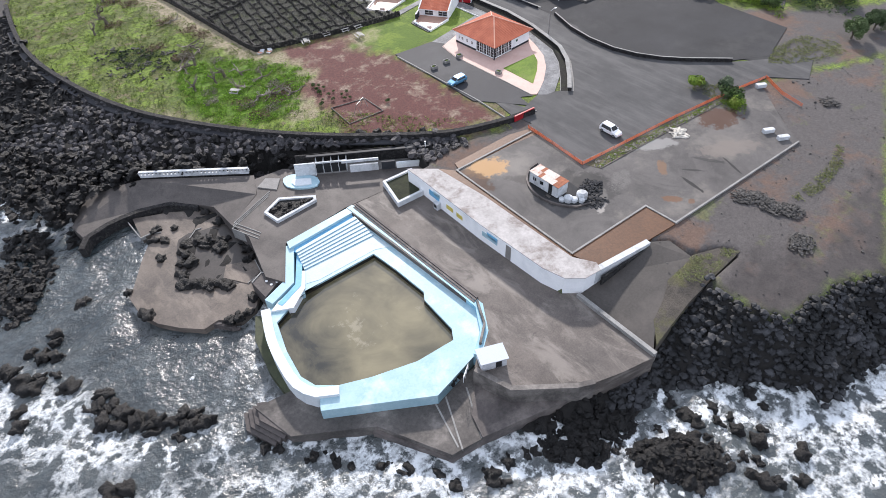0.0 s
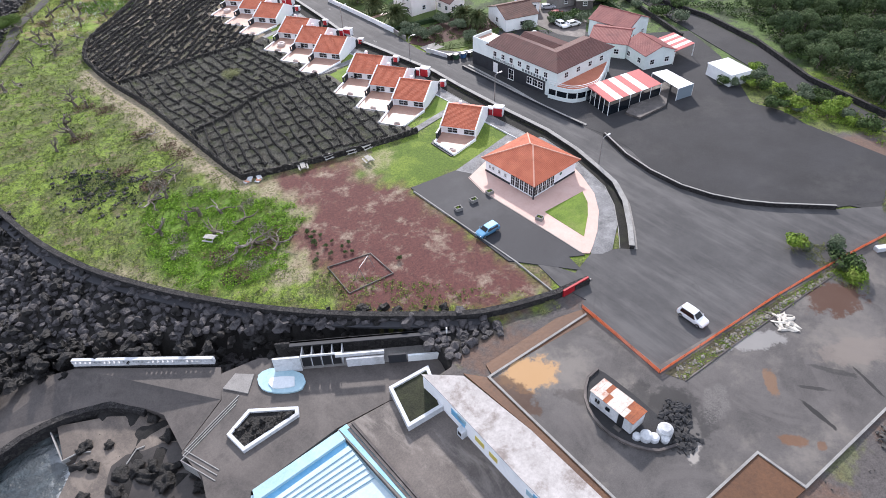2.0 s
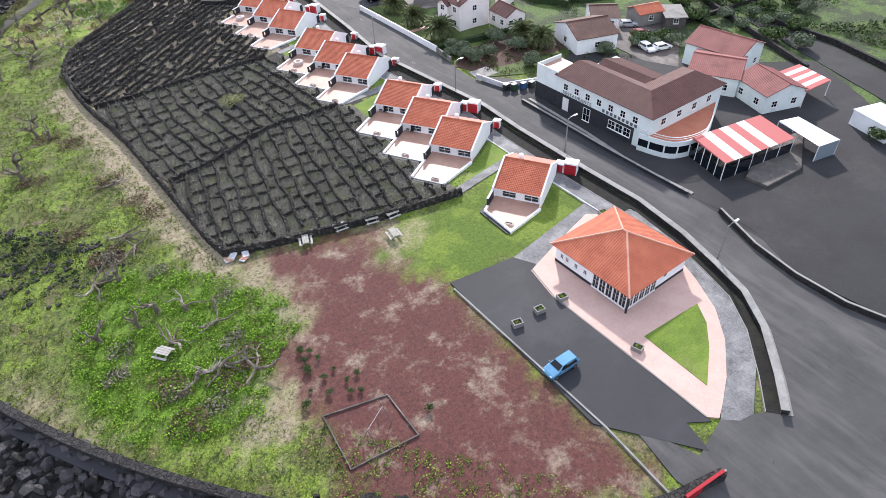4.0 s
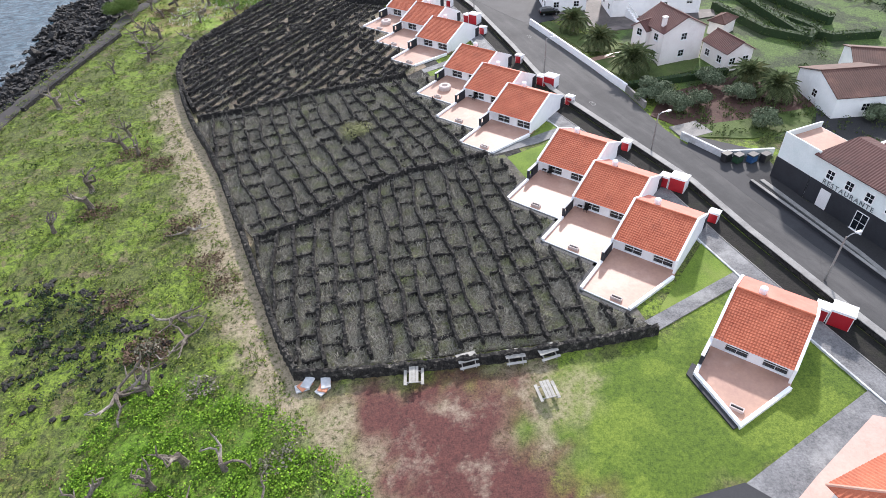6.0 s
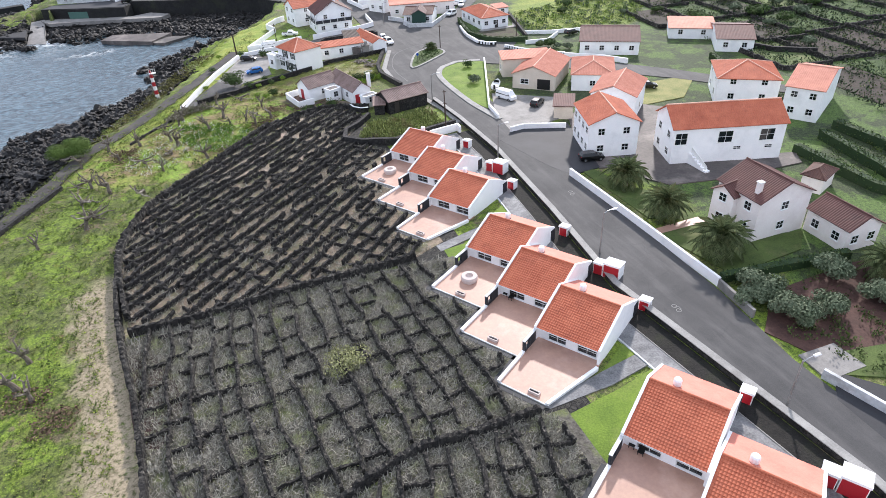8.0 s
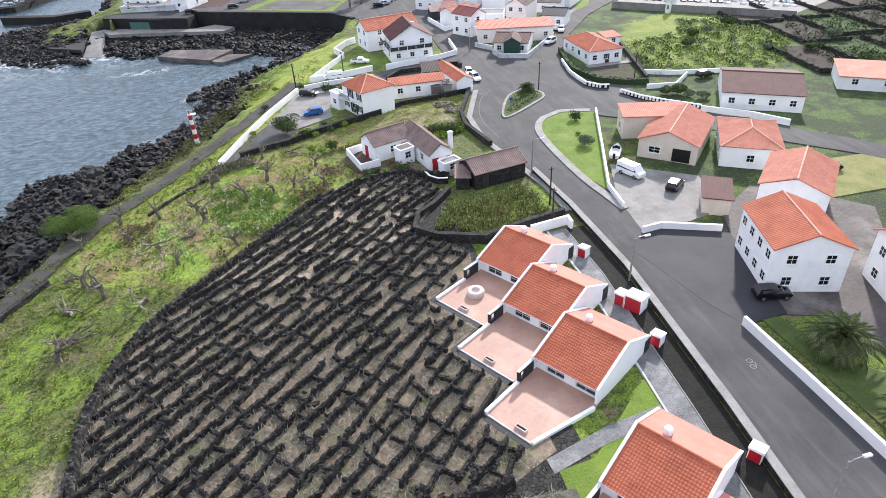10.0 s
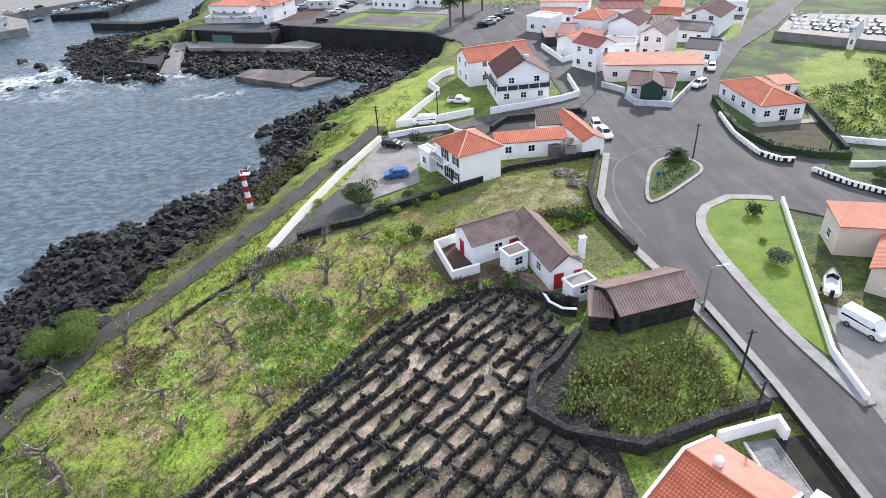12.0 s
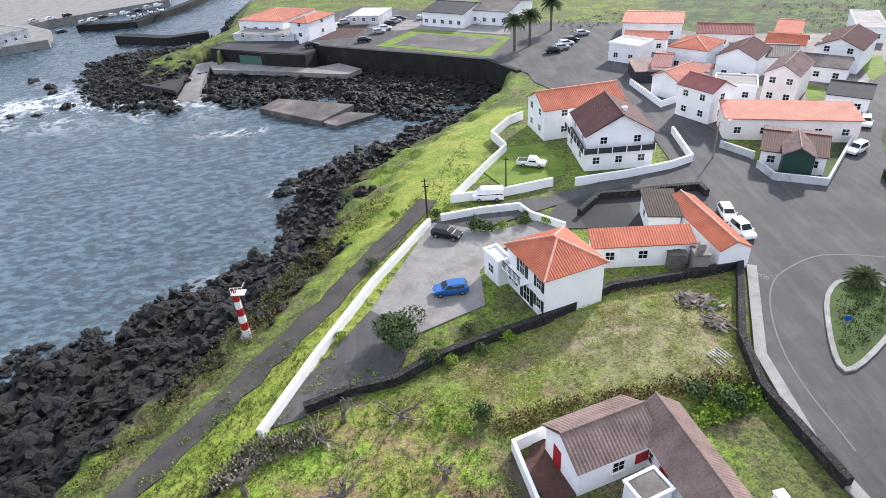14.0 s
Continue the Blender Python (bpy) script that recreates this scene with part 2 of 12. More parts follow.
# Lichen tone is lightened to stand in for light on the wall tops too.
DRYSTONE = masonry("dry_stone_basalt", "121111", "423f3b", "88837a", 3.2)
DRYSTONE_BLACK = masonry("black_dry_stone", "161515", "3d3a38", "5a5651", 3.2)
STONEWALL = masonry("dark_stone_masonry", "1d1c1d", "3d3b3b", "56534f", 2.2)
KERB = surface("pale_kerb_stone", "7c7a78", "9f9e9a", 0.7, 6.0, 0.8, 0.3, 0.02, stain="605e5c", amount=0.4)
PAVING_PINK = surface("rose_paving", "c09e92", "cfb0a4", 0.5, 4.0, 0.7, 0.15, 0.01, stain="cfb4a9", amount=0.5)
TERRACE = surface("pink_terrace_tile", "a37f72", "b8937f", 0.4, 3.0, 0.5, 0.1, 0.01, stain="c9aa9b", amount=0.45)
RED_BROWN = surface("wet_red_earth", "4a311f", "67462d", 0.12, 2.5, 0.6, 0.5, 0.06, stain="6d4c33", amount=0.4)
RED_SOIL = surface("dark_red_garden_soil", "3b2a26", "5e443c", 0.3, 3.0, 0.9, 0.5, 0.06)
RUBBLE = surface("grey_rubble", "2c2b2a", "686562", 0.7, 3.0, 0.9, 0.9, 0.1, per="island")
WOOD_GREY = surface("weathered_grey_wood", "8b8882", "b9b6af", 2.0, 14.0, 0.85, 0.4, 0.01, local=True)
BARK = surface("grey_brown_bark", "3f3831", "887e72", 1.0, 8.0, 0.95, 0.8, 0.03, local=True, stain="c9c1b5", amount=0.6)
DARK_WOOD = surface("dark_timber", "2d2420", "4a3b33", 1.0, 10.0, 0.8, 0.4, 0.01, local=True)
RED_PAINT = plain("red_door_paint", "a4222c", 0.45)
WHITE_PAINT = plain("white_gloss_paint", "e9e9e7", 0.4)
ROAD_WHITE = plain("road_marking_white", "7f7f7e", 0.7)
STEEL = plain("galvanised_steel", "9a9da0", 0.4, 0.8)
BLACK = plain("black_rubber", "141414", 0.7)
GREY_PLASTIC = plain("dark_plastic", "2a2b2d", 0.5)
GREEN_BIN = plain("green_bin_plastic", "2c4a35", 0.5)
BLUE_BIN = plain("blue_bin_plastic", "2b4f7a", 0.5)
YELLOW = plain("yellow_paint", "cdbb62", 0.5)
ORANGE_NET = plain("orange_safety_net", "d9663a", 0.7)
CLAY = surface("plain_salmon_roofing", "c4796a", "d68d7c", 0.6, 6.0, 0.8, 0.2, 0.01, stain="b86c5c", amount=0.4)
PEBBLE_GREY = surface("grey_cobble_paving", "4e4e50", "8c8c8d", 0.5, 5.0, 0.8, 0.9, 0.06, stain="a4a4a2", amount=0.6)
RUBBLE_STRIP = masonry("black_rubble_strip", "1c1b1b", "45433f", "5f5c50", 2.6)


def tile_material(name, dark, light, old):
    n = Nodes(name, 0.75)
    c = n.band(n.mix(0.5, n.noise(0.5, 4.0), n.noise(7.0, 3.0)), 0.33, 0.67, rgb(dark), rgb(light))
    c = n.mix(n.math("MULTIPLY", n.step(n.noise(0.33, 6.0, 0.75), 0.5, 0.72), 0.6), c, rgb(old))
    return n.color(c).bump(n.noise(9.0, 3.0), 0.3, 0.02).mat


TILE = tile_material("orange_clay_tile", "a2533b", "c87456", "8e4d3b")
TILE_PINK = tile_material("faded_salmon_clay_tile", "b06a55", "cf8a74", "985c4c")
TILE_BROWN = tile_material("maroon_brown_tile", "513431", "694741", "433230")
TILE_OLD = tile_material("old_lichened_clay_tile", "655149", "96807a", "4b3f3a")
TILE_ROSE = tile_material("rose_clay_tile", "7d4a46", "9c625c", "6b423f")
TILE_DARK = tile_material("dark_brown_tile", "4b352f", "684a41", "7c5a4c")

glass = Nodes("window_glass", 0.04)
glass.b.inputs["Transmission Weight"].default_value = 0.85
glass.b.inputs["Base Color"].default_value = (0.25, 0.3, 0.34, 1)
GLASS = glass.mat


def leaf_material(name, dark, light, dry):
    n = Nodes(name, 0.8)
    n.b.inputs["Specular IOR Level"].default_value = 0.25
    c = n.band(n.island(), 0.0, 1.0, rgb(dark), rgb(light))
    c = n.mix(n.step(n.noise(0.4, 4.0), 0.5, 0.75), c, rgb(dry))
    n.b.inputs["Subsurface Weight"].default_value = 0.0
    return n.color(c).mat


LEAF = leaf_material("shrub_leaf", "2c3b22", "566b3c", "5c6246")
LEAF_GREY = leaf_material("grey_green_leaf", "4a5742", "747f66", "666f5a")
LEAF_DARK = leaf_material("dark_leaf", "1c2a1c", "3f5236", "39462f")
LEAF_HILL = leaf_material("hillside_leaf", "3b4b30", "6d7d54", "5a6648")
LEAF_SLOPE = leaf_material("slope_leaf", "2f3f2a", "5b6c48", "4d5a40")
LEAF_FEATHER = leaf_material("feathery_leaf", "3f5427", "6f8542", "63723c")
LEAF_LIME = leaf_material("lime_leaf", "4f6b23", "8ba244", "77803f")
PALM_LEAF = leaf_material("palm_frond", "36422a", "747f56", "6f6e48")
FLOWERS = plain("white_flower", "e6e8e0", 0.6)


def car_paint(name, col, rough=0.25, metal=0.3):
    n = Nodes(name, rough, metal)
    n.color(n.band(n.noise(3.0, 2.0, 0.5, True), 0.3, 0.7, rgb(col), tuple(min(1, v * 1.08) for v in rgb(col))))
    n.b.inputs["Coat Weight"].default_value = 0.6
    return n.mat


CAR_WHITE, CAR_SILVER = car_paint("white_car_paint", "e4e5e6", 0.3, 0.0), car_paint("silver_car_paint", "b9bcc0")
CAR_BLUE, CAR_TEAL = car_paint("blue_car_paint", "1f64a8"), car_paint("light_blue_car_paint", "5f94b8")
CAR_BLACK, CAR_RED = car_paint("black_car_paint", "17181a"), car_paint("red_car_paint", "8c2a2e")
CAR_GLASS = plain("tinted_car_glass", "14181c", 0.08)


# ---- mesh helpers ----
class Mesh:
    """A list of vertices and faces that becomes one mesh object."""

    def __init__(self):
        self.v, self.f, self.m = [], [], Matrix.Identity(4)

    def add(self, verts, faces):
        k = len(self.v)
        m = self.m
        self.v += [tuple(m @ Vector(p)) for p in verts]
        self.f += [tuple(i + k for i in f) for f in faces]
        return self

    def box(self, x, y, z, sx, sy, sz, turn=0.0):
        """Box centred at x, y with its foot at z."""
        c, s = math.cos(radians(turn)), math.sin(radians(turn))
        vs = []
        for dz in (0, sz):
            for dx, dy in ((-1, -1), (1, -1), (1, 1), (-1, 1)):
                a, b = dx * sx / 2, dy * sy / 2
                vs.append((x + a * c - b * s, y + a * s + b * c, z + dz))
        return self.add(vs, [(3, 2, 1, 0), (4, 5, 6, 7), (0, 1, 5, 4), (1, 2, 6, 5), (2, 3, 7, 6), (3, 0, 4, 7)])

    def soft_box(self, x, y, z, sx, sy, sz, r=0.05, turn=0.0):
        """Box with chamfered top and sides."""
        c, s = math.cos(radians(turn)), math.sin(radians(turn))

        def ring(h, d):
            out = []
            a, b = sx / 2 - d, sy / 2 - d
            for px, py in ((-a + r, -b), (a - r, -b), (a, -b + r), (a, b - r), (a - r, b), (-a + r, b), (-a, b - r), (-a, -b + r)):
                out.append((x + px * c - py * s, y + px * s + py * c, h))
            return out
        vs = ring(z, 0) + ring(z + sz - r, 0) + ring(z + sz, r)
        fs = [tuple(range(7, -1, -1)), tuple(range(16, 24))]
        for k in (0, 8):
            fs += [(k + i, k + (i + 1) % 8, k + 8 + (i + 1) % 8, k + 8 + i) for i in range(8)]
        return self.add(vs, fs)

    def prism(self, pts, z0, z1):
        """Upright prism over a polygon; z1 may be a list of heights."""
        if area2(pts) < 0:
            pts = pts[::-1]
            z1 = z1[::-1] if isinstance(z1, (list, tuple)) else z1
        n = len(pts)
        tops = z1 if isinstance(z1, (list, tuple)) else [z1] * n
        vs = [(x, y, z0) for x, y in pts] + [(p[0], p[1], h) for p, h in zip(pts, tops)]
        fs = [tuple(range(n - 1, -1, -1)), tuple(range(n, 2 * n))] + [(i, (i + 1) % n, n + (i + 1) % n, n + i) for i in range(n)]
        return self.add(vs, fs)

    def wall(self, pts, width, z0, z1, closed=False, cap=0.0):
        """Wall of one width along a line; z0 and z1 numbers or one per point."""
        left, right = offset(pts, width / 2, closed), offset(pts, -width / 2, closed)
        n = len(pts)
        a = z0 if isinstance(z0, (list, tuple)) else [z0] * n
        b = z1 if isinstance(z1, (list, tuple)) else [z1] * n
        vs = []
        for i in range(n):
            vs += [(*right[i], a[i]), (*left[i], a[i]), (*left[i], b[i]), (*right[i], b[i])]
        fs = []
        for i in range(n if closed else n - 1):
            p, q = 4 * i, 4 * ((i + 1) % n)
            fs += [(p + j, q + j, q + (j + 1) % 4, p + (j + 1) % 4) for j in range(4)]
        if not closed:
            fs += [(0, 1, 2, 3), (4 * n - 1, 4 * n - 2, 4 * n - 3, 4 * n - 4)]
        return self.add(vs, fs)

    def tube(self, path, radii, sides=6):
        """Round rod along a path, with a radius per point or one for all."""
        path = [Vector(p) for p in path]
        if isinstance(radii, (int, float)):
            radii = [radii] * len(path)
        vs, n = [], len(path)
        side = None
        for i, p in enumerate(path):
            d = (path[min(i + 1, n - 1)] - path[max(i - 1, 0)]).normalized()
            up = Vector((0, 0, 1)) if abs(d.z) < 0.9 else Vector((1, 0, 0))
            a = d.cross(up).normalized() if side is None else (side - d * side.dot(d)).normalized()
            side = a
            b = d.cross(a)
            vs += [tuple(p + radii[i] * (math.cos(6.2832 * k / sides) * a + math.sin(6.2832 * k / sides) * b)) for k in range(sides)]
        fs = [tuple(range(sides - 1, -1, -1)), tuple(range((n - 1) * sides, n * sides))]
        for i in range(n - 1):
            fs += [(i * sides + k, i * sides + (k + 1) % sides, (i + 1) * sides + (k + 1) % sides, (i + 1) * sides + k) for k in range(sides)]
        return self.add(vs, fs)

    def lathe(self, profile, x=0.0, y=0.0, sides=12):
        """Turned form from (radius, height) rows."""
        vs, n = [], len(profile)
        for r, h in profile:
            vs += [(x + r * math.cos(6.2832 * k / sides), y + r * math.sin(6.2832 * k / sides), h) for k in range(sides)]
        fs = [tuple(range(sides - 1, -1, -1)), tuple(range((n - 1) * sides, n * sides))]
        for i in range(n - 1):
            fs += [(i * sides + k, i * sides + (k + 1) % sides, (i + 1) * sides + (k + 1) % sides, (i + 1) * sides + k) for k in range(sides)]
        return self.add(vs, fs)

    def weld(self):
        """Joins vertices that lie at one place."""
        seen, remap, keep = {}, [], []
        for p in self.v:
            k = tuple(round(c, 4) for c in p)
            if k not in seen:
                seen[k] = len(keep)
                keep.append(p)
            remap.append(seen[k])
        self.v, self.f = keep, [tuple(remap[i] for i in f) for f in self.f]
        return self

    def data(self, name, mat, smooth=False):
        me = bpy.data.meshes.new(name)
        me.from_pydata(self.v, [], self.f)
        me.materials.append(mat)
        if smooth:
            me.polygons.foreach_set("use_smooth", [True] * len(me.polygons))
        me.update()
        return me


def area2(pts):
    return sum(pts[i][0] * pts[(i + 1) % len(pts)][1] - pts[(i + 1) % len(pts)][0] * pts[i][1] for i in range(len(pts)))


def offset(pts, d, closed=False):
    """The line moved d to its left."""
    out, n = [], len(pts)
    for i in range(n):
        a = pts[(i - 1) % n] if closed or i > 0 else None
        b = pts[(i + 1) % n] if closed or i < n - 1 else None
        p = Vector(pts[i][:2])
        u = (p - Vector(a[:2])).normalized() if a else None
        w = (Vector(b[:2]) - p).normalized() if b else None
        u, w = u or w, w or u
        n1, n2 = Vector((-u.y, u.x)), Vector((-w.y, w.x))
        m = (n1 + n2)
        m = m.normalized() if m.length > 1e-6 else n1
        out.append(tuple(p + m * (d / max(0.5, m.dot(n1)))))
    return out


def smooth_line(pts, step=2.0, closed=False):
    """Rounded line through the points."""
    n, out = len(pts), []
    for i in range(n if closed else n - 1):
        g = [Vector(pts[(i + k) % n][:2]) if closed else Vector(pts[min(max(i + k, 0), n - 1)][:2]) for k in (-1, 0, 1, 2)]
        m = max(1, int((g[2] - g[1]).length / step))
        for k in range(m):
            t = k / m
            p = 0.5 * (2 * g[1] + (g[2] - g[0]) * t + (2 * g[0] - 5 * g[1] + 4 * g[2] - g[3]) * t * t + (3 * g[1] - g[0] - 3 * g[2] + g[3]) * t ** 3)
            out.append((p.x, p.y))
    if not closed:
        out.append(tuple(pts[-1][:2]))
    return out


def part(name, mesh, mat, parent=None, label="", smooth=False):
    """Links a mesh as one object, under a thing or a part."""
    ob = new(name, mesh.data(name, mat, smooth) if isinstance(mesh, Mesh) else mesh)
    if parent is not None:
        ob.parent = parent
    return tagged(ob, label)


def structure(name, mesh, mat, label, category, smooth=False):
    return tagged(part(name, mesh, mat, None, "", smooth), label, category, kind="structure")


def thing(name, label, category, group="", at=None):
    ob = new(name)
    ob.empty_display_size = 0.3
    if at is not None:
        ob.matrix_basis = at
    return tagged(ob, label, category, group)


def ribbon(pts, width, ragged=0.3):
    """Outline of a strip along a line with uneven edges."""
    r = random.Random(len(pts))
    a = [offset(pts, width / 2 + r.uniform(-ragged, ragged))[i] for i in range(len(pts))]
    b = [offset(pts, -width / 2 + r.uniform(-ragged, ragged))[i] for i in range(len(pts))]
    return a + b[::-1]


def slab(name, pts, z, mat, label, category, depth=0.3, rounded=False):
    return structure(name, Mesh().prism(smooth_line(pts, 2.0, True) if rounded else pts, z - depth, z), mat, label, category)


def inside(px, py, poly):
    """Which points lie in a polygon."""
    r = np.zeros(px.shape, bool)
    n = len(poly)
    for i in range(n):
        (x0, y0), (x1, y1) = poly[i][:2], poly[(i + 1) % n][:2]
        if y0 != y1:
            r ^= ((y0 > py) != (y1 > py)) & (px < (x1 - x0) * (py - y0) / (y1 - y0) + x0)
    return r


def away(px, py, line, closed=False):
    """Distance of points from a line."""
    d = np.full(px.shape, 1e9)
    n = len(line)
    for i in range(n if closed else n - 1):
        (x0, y0), (x1, y1) = line[i][:2], line[(i + 1) % n][:2]
        dx, dy = x1 - x0, y1 - y0
        t = np.clip(((px - x0) * dx + (py - y0) * dy) / max(dx * dx + dy * dy, 1e-9), 0, 1)
        d = np.minimum(d, np.hypot(px - x0 - t * dx, py - y0 - t * dy))
    return d


def waves(px, py, size, seed=0.0):
    """Cheap uneven field between about -1 and 1."""
    k = 6.2832 / size
    a = np.sin(k * (px * 0.83 + py * 0.55) + 1.7 * np.sin(k * 0.61 * (py * 0.9 - px * 0.4) + seed) + seed)
    b = np.sin(k * 1.37 * (py * 0.79 - px * 0.61) + 1.9 * np.sin(k * 0.47 * (px + py * 0.3) + 2.1 * seed) + 2.3)
    c = np.sin(k * 2.3 * (px * 0.31 + py * 0.95) + 1.3 * np.sin(k * 1.1 * px + seed))
    return (a + b + 0.6 * c) / 2.6


def ease(v, lo, hi):
    t = np.clip((v - lo) / (hi - lo), 0, 1)
    return t * t * (3 - 2 * t)


# ---- ground, sea and rocks ----
SEA = -7.0
SOUTH_COAST = [(73.8, -2.3), (63.3, 0.2), (60.5, 5.5), (56.0, 10.2), (48.8, 14.9), (41.7, 15.8), (35.6, 17.1), (30.9, 22.3), (24.0, 29.5), (17.1, 39.5), (11.0, 46.5), (12.4, 54.9), (15.6, 62.2), (11.9, 64.2), (8.8, 69.1), (4.5, 73.8), (3.5, 80.0), (5.0, 85.2), (9.4, 91.9), (10.3, 95.9), (5.6, 98.3), (0.2, 96.6), (-1.2, 98.0), (-0.9, 105.3), (-4.4, 109.5), (-8.2, 117.2)]
NORTH_COAST = [(14.2, 278.5), (16.9, 281.4), (22.7, 283.1), (27.1, 285.0), (28.2, 289.9), (36.4, 294.5), (41.1, 299.3), (42.7, 308.5), (40.2, 326.0), (51.9, 337.5), (63.4, 346.4), (72.2, 355.3), (83.2, 361.0), (71.1, 361.3), (51.8, 367.2), (45.8, 370.5), (21.7, 382.2), (4.7, 393.3), (0.7, 377.3), (-15.5, 380.5), (-22.6, 379.6), (-39.6, 408.5), (-43.5, 428.3), (-31.0, 439.6), (-13.0, 438.7), (-7.0, 445.0), (-12.1, 478.5), (-18.7, 522.1)]
COAST = [(420.0, -140.0), (140.0, -45.0)] + SOUTH_COAST + [(-11.0, 135.0), (-7.0, 160.0), (-1.0, 185.0), (3.0, 215.0), (9.0, 245.0)] + NORTH_COAST + [(20.0, 560.0), (40.0, 900.0), (900.0, 900.0), (900.0, -140.0)]
SEAWALL = [(76.8, 65.8), (71.2, 66.9), (60.8, 71.0), (52.7, 77.3), (45.0, 84.3), (37.8, 92.1), (30.9, 101.1), (25.6, 109.3), (21.1, 117.6), (17.1, 128.3), (14.2, 140.3), (12.3, 151.9), (11.8, 163.1), (12.7, 176.0), (14.9, 191.4)] + [(18.2, 198.5), (26.7, 216.0), (33.0, 227.8)]
TOP_WEST = [(39.8, 247.5), (42.1, 252.1), (45.2, 256.5), (47.7, 261.6), (52.3, 270.9), (57.1, 282.1), (63.5, 295.3), (69.3, 309.3), (75.8, 326.4), (84.5, 337.9)]
PLATEAU = ([(420.0, -95.0), (150.0, -5.0)] + [(83.2, 4.8), (76.1, 8.4), (66.0, 9.6), (63.6, 13.8), (64.1, 20.9), (61.9, 25.9), (56.9, 28.9), (53.2, 30.8), (48.8, 33.4), (48.2, 46.4), (49.5, 67.7)] + SEAWALL + TOP_WEST
           + [(89.0, 370.5), (83.5, 378.2), (37.0, 399.5), (8.8, 408.3), (8.1, 398.9), (3.5, 449.7), (-0.2, 482.9)] + [(30.0, 560.0), (50.0, 890.0), (890.0, 890.0), (890.0, -130.0)])
RED_EARTH = [(53.5, 122.6), (62.0, 120.0), (69.5, 117.6), (68.5, 113.5), (66.5, 112.5), (71.5, 101.4), (71.6, 67.0), (63.1, 70.1), (52.6, 77.5), (46.6, 85.3), (48.9, 92.3), (48.0, 103.4), (55.2, 108.0)]
LUSH = [(38.4, 131.2), (47.9, 122.5), (53.8, 112.0), (53.0, 106.7), (47.9, 103.3), (44.8, 97.9), (35.9, 99.2), (29.6, 105.0), (29.6, 116.9), (32.7, 128.1)]
LAWN = [(67.9, 116.4), (84.2, 115.8), (98.7, 120.1), (98.2, 110.1), (97.8, 104.3), (93.3, 101.8), (81.3, 101.1), (72.1, 102.5), (65.4, 111.9)]
DRY_TRACK = [(49.3, 124.2), (48.2, 133.3), (47.0, 143.9), (45.4, 157.7), (43.8, 172.9), (42.4, 184.0), (41.6, 192.0)]
CONSTRUCTION = [(60.0, 71.6), (75.8, 65.5), (72.0, 49.9), (117.6, 43.6), (130.2, 40.9), (149.2, 32.4), (83.2, 4.8), (76.1, 8.4), (66.0, 9.6), (63.6, 13.8), (64.1, 20.9), (61.9, 25.9), (56.9, 28.9), (53.2, 30.8), (48.8, 33.4), (48.2, 46.4), (49.5, 67.7), (54.4, 69.8)] + [(190.0, 10.0)]
GREEN_SHORE = TOP_WEST + [(66.8, 282.2), (60.9, 270.1), (55.5, 259.6), (52.6, 252.6), (49.5, 247.8)]
ORCHARD = [(32.0, 234.7), (37.6, 245.0), (50.6, 253.8), (52.6, 258.1), (68.0, 262.1), (76.7, 247.9), (73.5, 241.0), (63.0, 226.9), (50.9, 222.1), (36.6, 225.9)]
FIELD_NORTH = [(65.8, 261.5), (80.2, 271.0), (90.3, 277.2), (103.7, 278.1), (98.1, 264.9), (98.3, 259.5), (90.1, 258.1), (79.0, 257.7), (73.9, 256.8)]
FARMLAND = [(190.0, 60.0), (420.0, 60.0), (420.0, 470.0), (150.0, 470.0), (128.0, 330.0), (122.0, 250.0), (118.0, 150.0), (150.0, 90.0)]
BOULDER_BEACH = [(54.4, 20.5), (63.1, 22.2), (66.1, 13.8), (65.6, 7.8), (73.7, 5.6), (81.7, 2.4), (87.0, -5.2), (73.6, -9.8), (67.7, -3.4), (59.9, -0.2), (53.8, 9.1), (46.8, 14.3), (41.5, 19.0), (46.5, 20.2), (50.6, 18.3)]

fine_x, fine_y = np.arange(-64, 262, 1.0), np.arange(-44, 482, 1.0)
xs = np.concatenate(([-3000, -1200, -500, -250, -130], fine_x, [290, 340, 420, 600, 1200, 3000]))
ys = np.concatenate(([-3000, -1200, -500, -250, -110], fine_y, [510, 560, 640, 900, 1500, 3000]))
GX, GY = np.meshgrid(xs, ys)
land = inside(GX, GY, COAST)
flat = inside(GX, GY, PLATEAU)
dc, dp = away(GX, GY, COAST, True), away(GX, GY, PLATEAU, True)
share = np.where(land, dc / np.maximum(dc + dp, 0.01), 0)
share = np.where(flat, 1.0, share)


def height_field(px, py, share, dc, land):
    rough = np.clip(1 - share, 0, 1)
    bumps = 0.9 * waves(px, py, 9.0, 1.0) + 0.5 * waves(px, py, 4.1, 3.0)
    h = np.where(land, SEA - 0.6 + (0.6 - SEA) * share + bumps * np.minimum(1, rough * 4) * 0.9, SEA - 0.8 - np.minimum(dc * 0.25, 7))
    return h


